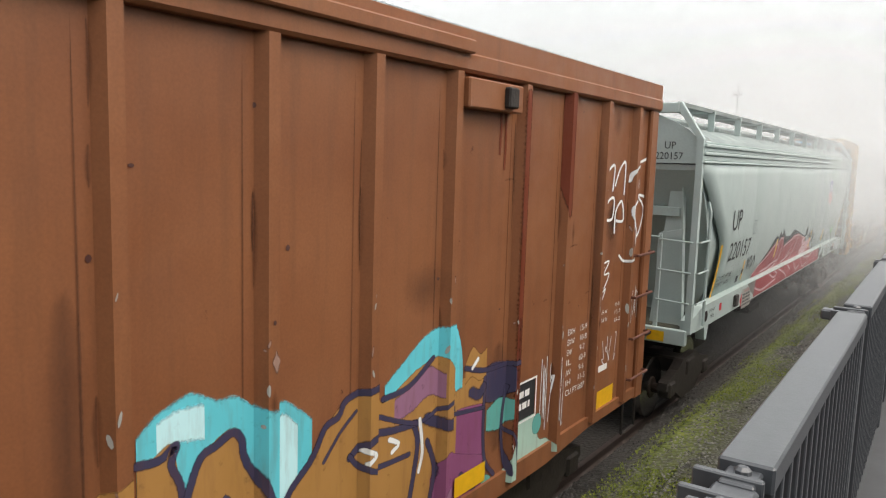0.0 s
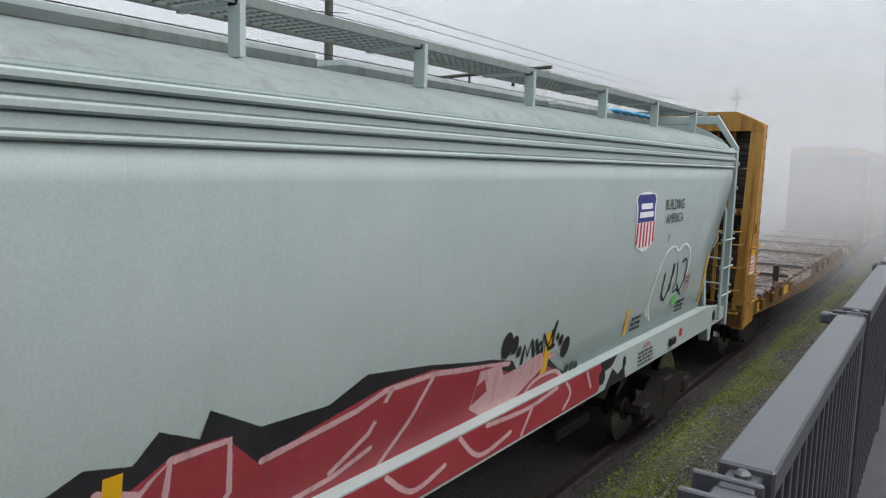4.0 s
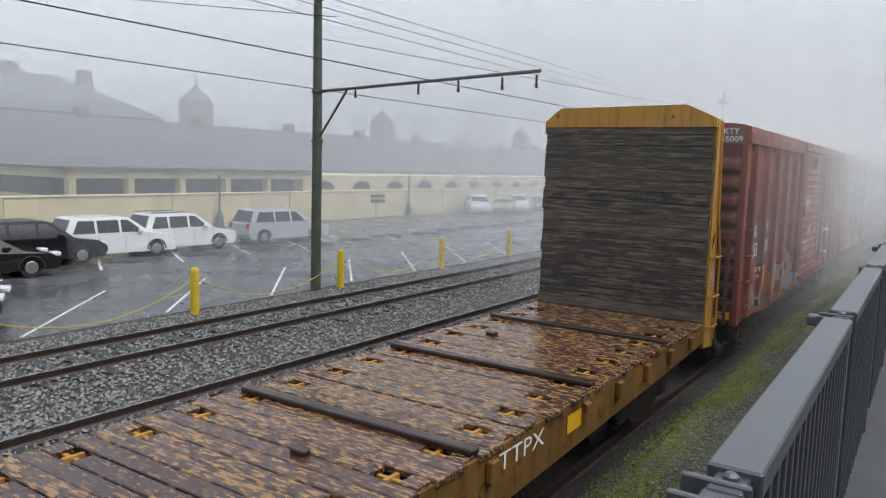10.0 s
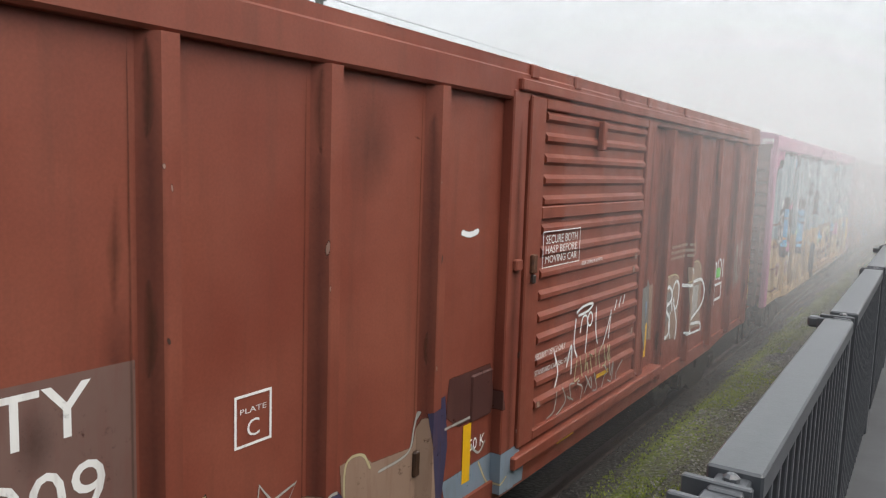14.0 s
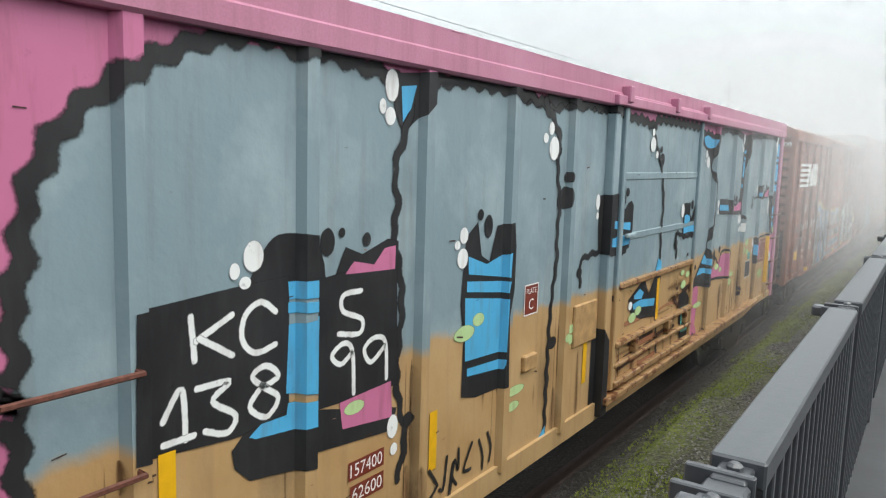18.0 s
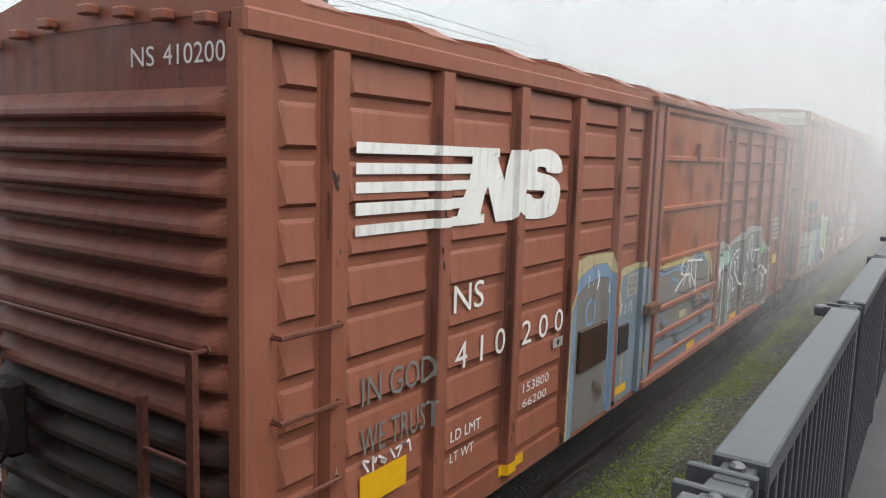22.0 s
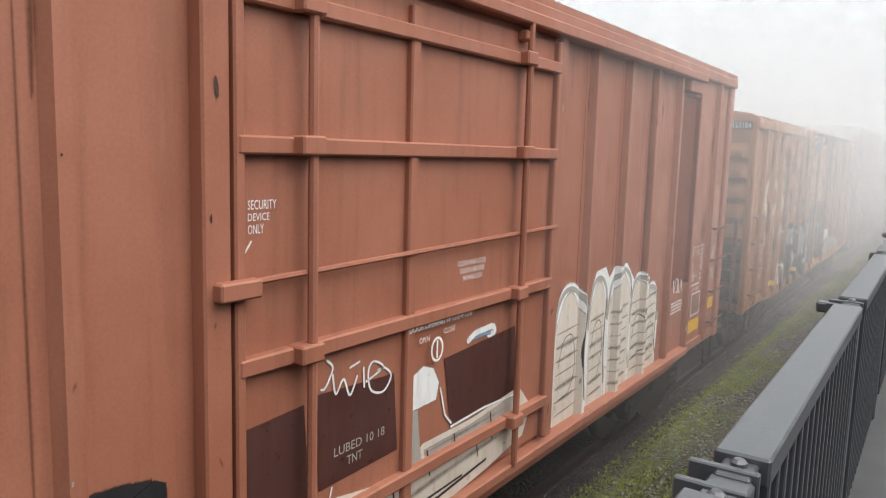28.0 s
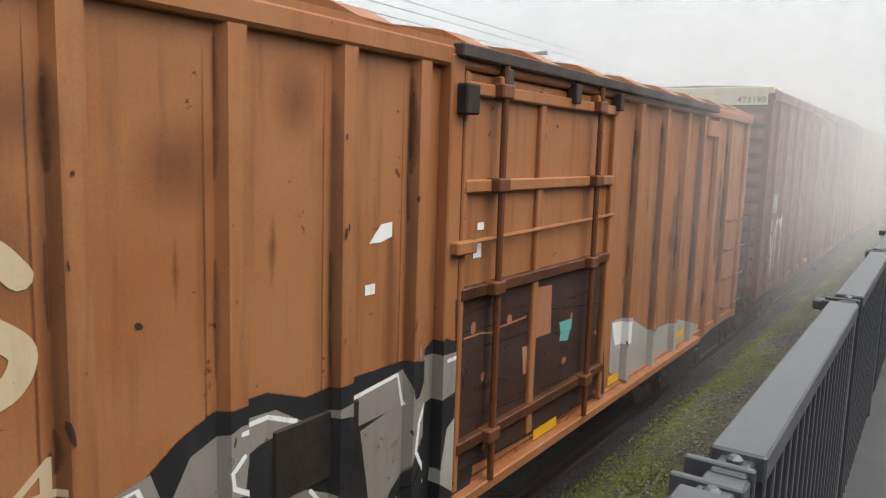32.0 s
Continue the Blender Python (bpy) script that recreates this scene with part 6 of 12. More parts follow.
    for x in (W - 0.55, -W + 0.1):
        g = Geo()
        yt = ye if x > 0 else yb + head + way * 0.1
        zt2 = 2.8 if x > 0 else 4.6
        g.add([(x - 0.03, ye - 0.02, 1.0), (x + 0.03, ye - 0.02, 1.0), (x + 0.03, ye + 0.02, 1.0), (x - 0.03, ye + 0.02, 1.0), (x - 0.03, yt - 0.02, zt2), (x + 0.03, yt - 0.02, zt2), (x + 0.03, yt + 0.02, zt2), (x - 0.03, yt + 0.02, zt2)],
              [(0, 1, 2, 3), (4, 5, 6, 7), (0, 4, 5, 1), (1, 5, 6, 2), (2, 6, 7, 3), (3, 7, 4, 0)])
        part("stile", g, M_YEL, grp)
    for k in range(4):
        rung(grp, (W - 0.55, ye, 1.25 + 0.42 * k), (W - 0.1, ye, 1.25 + 0.42 * k), (0, way * 0.05, 0), M_YEL, 0.014, "ladder_rung")
    for k in range(8):
        yr = ye + (yb + head + way * 0.1 - ye) * k / 8
        rung(grp, (-W - 0.02, yr, 1.2 + 0.43 * k), (-W + 0.12, yr, 1.2 + 0.43 * k), (0, way * 0.05, 0), M_YEL, 0.014, "ladder_rung")
    for k in range(3):
        rung(grp, (W + 0.01, yb + way * 0.12, 1.45 + 0.5 * k), (W + 0.01, yb + way * 0.7, 1.45 + 0.5 * k), (0.08, 0, 0), M_YEL, 0.014, "ladder_rung")
    p = Paint([(-100, W + 0.001), (100, W + 0.001)])
    a, b = sorted((yb + way * 0.22, yb + way * 0.62))
    p.rect(a, b, 2.0, 2.45, "refl", 0)
    p.rect(a + 0.02, b - 0.02, 1.95, 2.28, "wspray", 1)
    p.text("DANGER", a + 0.05, b - 0.05, 2.2, 2.26, "shield_red", 2)
    p.bars(a + 0.05, b - 0.05, 1.98, 2.16, "shield_red", 3, 2)
    if way < 0:
        p.frame_of(a + 0.02, b, 1.4, 1.75, 0.014, "ink", 1)
        p.text("PLATE", a + 0.06, b - 0.05, 1.64, 1.7, "ink", 1)
        p.text("C", a + 0.14, b - 0.14, 1.46, 1.58, "ink", 1)
    p.put(LETTER, grp, NAMES)
    if way < 0:
        y = yb + head + way * 0.054
        end_text(grp, "TTPX", -0.45, -0.1, top + 0.08, top + 0.22, y, M_BLACKT)
        end_text(grp, "804360", 0.2, 0.75, top + 0.08, top + 0.22, y, M_BLACKT)


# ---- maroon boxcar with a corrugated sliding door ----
# End paints: side colours darkened for the shade between cars, plus grime streaks.
M_BEND = steel_paint("grimy_shaded_maroon_end", (0.10, 0.026, 0.017), (0.14, 0.04, 0.026), wear=0.5, streak=0.9, grime=(0.028, 0.014, 0.011))
M_NEND = steel_paint("grimy_shaded_oxide_end", (0.17, 0.056, 0.037), (0.235, 0.083, 0.057), wear=0.5, streak=0.75, grime=(0.03, 0.016, 0.012))
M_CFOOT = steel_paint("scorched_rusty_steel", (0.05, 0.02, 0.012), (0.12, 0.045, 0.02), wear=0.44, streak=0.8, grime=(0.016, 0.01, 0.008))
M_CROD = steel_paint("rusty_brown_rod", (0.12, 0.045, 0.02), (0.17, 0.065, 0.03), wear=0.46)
M_CEND = steel_paint("grimy_shaded_orange_end", (0.25, 0.1, 0.036), (0.33, 0.145, 0.06), wear=0.5, streak=0.7, grime=(0.04, 0.02, 0.012))
M_OEND = steel_paint("grimy_shaded_salmon_end", (0.18, 0.062, 0.04), (0.26, 0.095, 0.062), wear=0.46, streak=0.9, grime=(0.035, 0.018, 0.012))


def car_maroon():
    ribs = [19.12, 20.28, 21.44, 22.57, 23.72, 29.15, 30.4, 31.7, 32.98, 34.28 - 0.02]
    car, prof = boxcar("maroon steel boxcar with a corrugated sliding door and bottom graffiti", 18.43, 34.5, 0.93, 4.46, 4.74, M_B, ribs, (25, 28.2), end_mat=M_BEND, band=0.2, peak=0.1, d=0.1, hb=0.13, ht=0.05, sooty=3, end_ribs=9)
    door = slab(car, "door", 25.0, 28.2, 1.32, 4.5, 0.07, M_B, "corrugated maroon sliding door")
    for k in range(9):
        for z0, n, i in ((3.5, 5, k), (1.5, 9, k)):
            if i >= n:
                continue
            z = (4.32 - 0.19 * i) if n == 5 else (3.3 - 0.205 * i)
            g = Geo()
            g.prism([(HW + 0.058, z - 0.06), (HW + 0.105, z - 0.02), (HW + 0.105, z + 0.02), (HW + 0.058, z + 0.07)], 1, 25.35, 28.0)
            part("corrugation", g, M_B, door)
    for y0, y1, z0, z1 in ((25.02, 25.3, 1.34, 4.48), (28.03, 28.18, 1.34, 4.48), (25.3, 28.03, 4.38, 4.48), (25.3, 28.03, 3.40, 3.52), (25.3, 28.03, 1.34, 1.44)):
        slab(car, "door_frame", y0, y1, z0, z1, 0.05, M_B, x=HW + 0.06, parent=door)
    slab(car, "door_post", 24.72, 24.97, 1.2, 4.5, 0.1, M_B)
    slab(car, "door_post", 28.22, 28.4, 1.2, 4.5, 0.09, M_B)
    slab(car, "door_track", 24.8, 33.4, 4.5, 4.6, 0.13, M_B)
    slab(car, "lower_track", 24.9, 29.0, 1.18, 1.3, 0.15, M_B)
    slab(car, "hasp", 26.52, 26.62, 4.06, 4.36, 0.06, M_B, x=HW + 0.1)
    slab(car, "latch", 25.1, 25.19, 2.93, 3.1, 0.045, M_RUST, x=HW + 0.1)
    slab(car, "padlock", 25.12, 25.17, 2.84, 2.92, 0.04, M_GRIME, x=HW + 0.11)
    slab(car, "latch", 24.8, 24.92, 2.98, 3.08, 0.05, M_B, x=HW + 0.09)
    for y in (25.1, 26.0, 27.2, 28.1, 29.6):
        slab(car, "roller_bracket", y - 0.09, y + 0.05, 4.62, 4.74, 0.1, M_B)
    slab(car, "route_board", 23.55, 23.9, 1.55, 1.75, 0.03, M_BROWN)
    slab(car, "route_board", 24.35, 24.68, 1.75, 2.15, 0.02, M_FADED)
    prof = dip_profile([(y, 0.13, 0.05) for y in ribs], 0.1, [(24.72, 24.97, 0.1), (25.0, 28.2, 0.085), (28.22, 28.4, 0.09)])
    p = Paint(prof)
    weather(p, ribs, 1.2, 4.4, 102, 0.95, 0.5, 0.2, 0.9)
    chips(p, ribs + [25.05, 28.1], 1.3, 4.0, 302, 4, ("scrape", "soot"))
    for y in (24.85, 28.3):
        p.stroke([(y, 1.3), (y, 2.6), (y, 4.3)], 0.12, "stain", 0.3)
    p.rect(19.4, 20.36, 2.05, 2.9, "patch", 0)
    p.rect(20.5, 21.3, 2.05, 2.9, "patch", 0)
    p.text("BK", 19.55, 19.97, 2.6, 2.85, "white")
    p.text("155", 19.56, 20.07, 2.2, 2.47, "white")
    p.text("TY", 20.64, 21.08, 2.62, 2.86, "white")
    p.text("009", 20.6, 21.14, 2.22, 2.49, "white")
    p.frame_of(21.89, 22.16, 2.27, 2.57, 0.016, "white")
    p.text("PLATE", 21.93, 22.12, 2.46, 2.49, "white")
    p.text("C", 21.98, 22.07, 2.32, 2.42, "white")
    p.text("LD LMT", 19.93, 20.22, 1.87, 1.95, "white")
    p.text("LT WT", 19.94, 20.2, 1.72, 1.79, "white")
    p.text("159100", 20.6, 20.84, 1.88, 1.97, "white")
    p.text("60900", 20.62, 20.84, 1.72, 1.8, "white")
    p.text("50 K", 24.35, 24.6, 1.5, 1.6, "white")
    for y, z0, z1 in ((18.47, 1.4, 2.27), (20.87, 1.45, 1.93), (24.25, 1.25, 1.75), (28.6, 1.45, 1.9), (31.78, 1.6, 2.0), (34.3, 1.5, 2.25)):
        p.rect(y, y + 0.12, z0, z1, "refl", 5)
    p.rect(26.85, 27.2, 1.58, 1.68, "refl", 4)
    p.rect(25.9, 26.3, 1.12, 1.22, "refl", 4)
    p.text("SECURE BOTH", 25.41, 26.11, 3.17, 3.25, "white", 9)
    p.text("HASP BEFORE", 25.41, 26.11, 3.08, 3.15, "white", 9)
    p.text("MOVING CAR", 25.41, 26.11, 2.99, 3.06, "white", 9)
    p.frame_of(25.35, 26.18, 2.95, 3.29, 0.01, "white", 9)
    p.text("DOOR OPENING W 10-0 H 10-5", 26.25, 26.8, 2.9, 2.94, "white", 9)
    p.text("SECURITY DEVICE ONLY", 25.3, 25.95, 2.1, 2.16, "white", 9)
    p.text("STANDARD CAR SEAL ONLY", 25.3, 26.1, 1.95, 2.0, "white", 9)
    ring = [(26.55 + 0.06 * math.cos(k * math.tau / 14), 2.3 + 0.07 * math.sin(k * math.tau / 14)) for k in range(15)]
    p.stroke(ring, 0.025, "wspray", 9)
    p.stroke([(26.2, 2.42), (26.35, 2.46), (26.6, 2.46), (26.5, 2.4), (26.25, 2.38)], 0.03, "wspray", 9)
    for k, q in enumerate(([(26.18, 2.35), (26.16, 2.1), (26.25, 1.95)], [(26.3, 2.2), (26.36, 2.35), (26.48, 2.3), (26.46, 1.95)], [(26.7, 2.4), (26.72, 2.15), (26.78, 2.0)], [(26.95, 1.95), (27.1, 2.2), (27.15, 2.3), (27.1, 2.0)], [(27.25, 2.3), (27.3, 2.4)], [(27.38, 2.32), (27.43, 2.42)], [(27.5, 2.34), (27.55, 2.43)], [(25.7, 2.1), (25.8, 1.9), (25.75, 1.75)], [(26.0, 1.9), (26.1, 2.1), (26.12, 1.8)])):
        p.stroke(q, 0.025, "wspray", 9.3 + 0.2 * (k % 3))
    scribble(p, 26.2, 27.2, 1.7, 1.95, "creams", 31, 8, 0.02, 9)
    scribble(p, 25.6, 27.6, 1.45, 1.7, "lgrey", 32, 9, 0.02, 9)
    for k, (y, z, w) in enumerate(((25.1, 2.7, 0.16), (25.2, 2.5, 0.1), (25.12, 2.35, 0.14), (25.15, 3.3, 0.1), (27.85, 2.9, 0.1), (27.8, 2.75, 0.12), (27.85, 2.0, 0.12), (25.4, 1.7, 0.08))):
        p.stroke([(y - 0.05, z), (y + 0.06, z - 0.08)], w, "scrape", 9, False)
    p.stroke([(24.14, 3.34), (24.25, 3.32), (24.36, 3.34)], 0.05, "wspray", 2)
    # graffiti along the bottom
    p.band([19.3, 19.6, 20.0, 20.3], [1.05] * 4, [1.75, 1.6, 1.45, 1.2], "tanp", 1, 0.03)
    scribble(p, 19.35, 20.4, 1.1, 1.7, "lgrey", 161, 9, 0.022, 3)
    scribble(p, 19.4, 21.4, 1.08, 1.3, "black", 165, 12, 0.03, 3.5)
    scribble(p, 20.2, 21.6, 1.06, 1.25, "teal", 167, 6, 0.03, 4)
    p.fill([(21.49, 1.03), (21.54, 1.63), (21.67, 1.89), (21.69, 2.09), (21.75, 1.75), (21.72, 1.03)], "black", 1, 0.02)
    p.fill([(21.73, 1.72), (21.9, 1.78), (22.17, 1.81), (22.48, 1.78), (22.52, 1.48), (22.2, 1.34), (21.77, 1.03)], "tanp", 1.2, 0.05)
    p.fill([(22.5, 1.77), (22.67, 1.79), (22.77, 1.68), (22.77, 1.24), (22.65, 1.24), (22.52, 1.48)], "navy", 2, 0.02)
    p.fill([(22.77, 1.9), (22.94, 1.91), (23.08, 1.8), (23.55, 1.77), (23.63, 1.98), (23.67, 2.02), (23.72, 1.28), (22.82, 1.32)], "tanp", 1.2, 0.03)
    p.fill([(22.82, 1.32), (23.72, 1.28), (23.76, 1.09), (23.22, 1.04), (22.86, 1.07)], "slate", 2.2, 0.02)
    p.fill([(23.65, 2.03), (23.79, 2.04), (23.96, 2.07), (24.01, 1.66), (23.93, 1.14), (23.75, 1.21)], "navy", 2.4, 0.015)
    p.fill([(24.03, 2.17), (24.64, 2.17), (24.75, 1.8), (24.18, 1.79), (24.01, 1.9)], "faded", 2.6, 0.04)
    p.fill([(23.96, 1.35), (24.96, 1.37), (25.17, 1.24), (25.17, 1.02), (24.06, 1.06)], "slate", 2.2, 0.03)
    p.fill([(21.73, 1.03), (21.88, 1.4), (22.08, 1.36), (22.13, 1.03)], "lgrey", 3, 0.02)
    for k, q in enumerate(([(21.87, 1.89), (22.05, 1.85), (22.07, 2.01), (22.17, 1.88), (22.36, 1.93), (22.27, 1.81), (22.46, 1.63), (22.2, 1.73), (22.02, 1.67), (22.06, 1.78), (21.87, 1.89)], [(21.53, 1.57), (21.59, 1.77), (21.67, 1.91), (21.69, 2.08), (21.73, 1.76)], [(21.63, 1.03), (21.61, 1.54), (21.7, 1.73)], [(22.1, 1.7), (22.18, 1.8), (22.31, 1.66), (22.19, 1.63)], [(22.46, 1.64), (22.54, 1.79), (22.66, 1.79)],
                           [(22.8, 1.59), (22.81, 1.89), (22.97, 1.91), (23.06, 1.79)], [(23.16, 1.73), (23.49, 1.76), (23.56, 1.93), (23.6, 2.04)], [(23.09, 1.35), (23.04, 1.1)], [(23.32, 1.23), (23.36, 1.38), (23.43, 1.19)], [(23.8, 1.08), (23.91, 1.25), (24.01, 1.13), (23.86, 1.12)], [(23.98, 1.8), (24.18, 1.8), (24.45, 1.8)], [(24.51, 1.36), (24.68, 1.12), (24.83, 1.15)], [(24.34, 1.58), (24.5, 1.45), (24.6, 1.52)], [(21.81, 1.39), (21.92, 1.43), (22.08, 1.33), (22.04, 1.03)])):
        p.stroke(q, 0.024, ("lgrey", "creams")[k % 2], 4 + 0.2 * (k % 4), smooth=k not in (0,), seed=k)
    p.text("REF 14147", 22.5, 22.95, 1.08, 1.14, "creams", 4)
    # grey panels, then large white figures over faded pieces, beyond the door
    p.fill([(28.23, 2.41), (28.67, 2.46), (28.72, 2.39), (28.77, 1.68), (28.39, 1.62), (28.27, 1.92)], "grey", 1, 0.03)
    p.fill([(28.37, 2.22), (28.51, 2.3), (28.58, 1.74), (28.46, 1.72)], "paleb", 1.6, 0.03)
    p.fill([(28.74, 2.38), (28.86, 2.4), (28.9, 1.64), (28.81, 1.67)], "tanp", 1, 0.03)
    p.stroke([(28.53, 2.32), (28.59, 1.99), (28.63, 1.62)], 0.05, "wspray", 2.4)
    p.fill([(29.2, 2.35), (29.86, 2.41), (30.05, 2.3), (30.1, 1.47), (29.45, 1.55), (29.23, 1.81)], "tanp", 1, 0.05)
    p.fill([(30.33, 2.47), (31.02, 2.52), (31.23, 2.4), (31.33, 1.46), (30.4, 1.5)], "tanp", 1.1, 0.05)
    p.fill([(29.5, 2.17), (29.7, 2.18), (29.69, 1.89), (29.51, 1.74), (29.36, 1.87)], "grey", 1.6, 0.05)
    p.fill([(30.75, 2.12), (31.13, 2.11), (31.1, 1.77), (30.77, 1.67)], "lgrey", 1.6, 0.06)
    for k, (q, w) in enumerate((([(29.63, 2.27), (29.31, 2.21), (29.22, 2), (29.29, 1.7), (29.53, 1.55), (29.72, 1.62), (29.69, 1.81), (29.5, 1.98), (29.71, 2.05), (29.76, 2.16), (29.63, 2.27)], 0.07), ([(29.8, 1.91), (29.76, 2.17), (29.91, 2.31), (30.07, 2.24), (30.06, 2), (29.94, 1.9), (29.84, 2.07)], 0.06), ([(29.87, 1.99), (30.05, 1.69), (30.03, 1.46)], 0.06), ([(29.72, 1.88), (29.68, 1.69), (29.79, 1.51)], 0.05),
                                ([(30.24, 2.22), (30.62, 2.2), (31.05, 2.21), (31.32, 2.18), (31.5, 1.98), (31.35, 1.77), (30.74, 1.58), (31.33, 1.49), (31.4, 1.36)], 0.07), ([(30.66, 2.02), (30.84, 1.94), (30.69, 1.74), (30.56, 1.58), (30.35, 1.48)], 0.06), ([(30.32, 1.5), (30.82, 1.4), (31.37, 1.37)], 0.05), ([(29.43, 2), (29.49, 2.13), (29.56, 1.97)], 0.04), ([(30.39, 2.46), (30.56, 2.21), (30.52, 2)], 0.04))):
        p.stroke(q, w, "wspray", 2 + 0.3 * (k % 4), seed=k, wide=1.15)
    p.stroke([(29.2, 2.41), (29.49, 2.42), (29.86, 2.42), (30.04, 2.35)], 0.03, "creams", 2.2)
    p.stroke([(30.33, 2.26), (30.6, 2.43), (30.89, 2.52), (31.12, 2.46), (31.21, 2.33)], 0.03, "creams", 2.2)
    p.frame_of(31.75, 32.6, 1.72, 2.02, 0.045, "wspray", 3)
    scribble(p, 31.7, 32.7, 2.05, 2.45, "wspray", 33, 6, 0.045, 3)
    scribble(p, 33.2, 34.0, 1.75, 2.7, "lgrey", 34, 6, 0.03, 3)
    p.rect(32.2, 32.45, 2.12, 2.28, "green", 5)
    p.bars(29.6, 30.9, 2.62, 2.86, "tanp", 3, 2, 4)
    finish(car, p)
    end_rect(car, 0.55, 1.29, 4.42, 4.72, 18.415, M_GREYP)
    end_text(car, "BKTY", 0.83, 1.19, 4.6, 4.71, 18.41, M_WHITE)
    end_text(car, "155009", 0.81, 1.26, 4.46, 4.56, 18.41, M_WHITE)
    end_rect(car, 1.0, 1.27, 1.12, 1.26, 18.3, M_REFL, "reflector_strip")
    for k, q in enumerate(([(-0.9, 1.95), (-0.7, 1.9), (-0.85, 1.75)], [(-0.7, 1.8), (-0.55, 1.95), (-0.5, 1.75)], [(-0.9, 1.5), (-0.7, 1.6), (-0.6, 1.4), (-0.4, 1.5)], [(-0.8, 1.4), (-0.6, 1.3), (-0.5, 1.45)])):
        g = Geo()
        g.tube([(x, 18.315, z) for x, z in smooth_line(q, 4)], 0.018, 5)
        part("graffiti", g, M_MINT, car)


# ---- painted boxcar: pink over grey-blue over tan, black dripping outlines ----
def mural_material():
    m, nt, bsdf = nodes("mural_paint")
    v = tex_coord(nt)
    sep = nt.nodes.new("ShaderNodeSeparateXYZ")
    nt.links.new(v, sep.inputs[0])
    warp = noise_at(nt, v, 1.1, 4)
    add = nt.nodes.new("ShaderNodeMath")
    add.operation = "ADD"
    nt.links.new(sep.outputs["Z"], add.inputs[0])
    nt.links.new(ramp(nt, warp, 0.2, 0.8, -0.12, 0.12), add.inputs[1])
    cloud = ramp(nt, noise_at(nt, v, 1.3, 5), 0.45, 0.75)
    blue = mix(nt, mul(nt, cloud, 0.55), (0.22, 0.30, 0.335), (0.44, 0.53, 0.56))
    tan = mix(nt, ramp(nt, noise_at(nt, v, 2.0, 4), 0.3, 0.7), (0.43, 0.27, 0.12), (0.50, 0.34, 0.17))
    c = mix(nt, ramp(nt, add.outputs[0], 2.42, 2.5), tan, blue)
    rust = ramp(nt, noise_at(nt, v, 6, 9, 0.7), 0.70, 0.74)
    c = mix(nt, rust, c, (0.16, 0.06, 0.025))
    streaks = mul(nt, ramp(nt, noise_at(nt, tex_coord(nt, (5, 5, 0.4)), 1.6, 5), 0.52, 0.8), 0.35)
    c = mix(nt, streaks, c, (0.14, 0.10, 0.07))
    scratch = ramp(nt, noise_at(nt, tex_coord(nt, (1, 2.2, 26)), 1.5, 6, 0.7), 0.69, 0.73)
    c = mix(nt, mul(nt, scratch, 0.8), c, (0.10, 0.075, 0.06))
    nt.links.new(c, bsdf.inputs["Base Color"])
    nt.links.new(ramp(nt, noise_at(nt, v, 2.0, 5), 0.3, 0.7, 0.3, 0.55), bsdf.inputs["Roughness"])
    bump(nt, bsdf, noise_at(nt, v, 1.6, 6), 0.5, 0.03)
    return m


M_MURALFOOT = steel_paint("rusty_tan_paint", (0.27, 0.155, 0.07), (0.40, 0.25, 0.12), rust=(0.13, 0.05, 0.02), wear=0.40, streak=0.85, grime=(0.09, 0.045, 0.022))


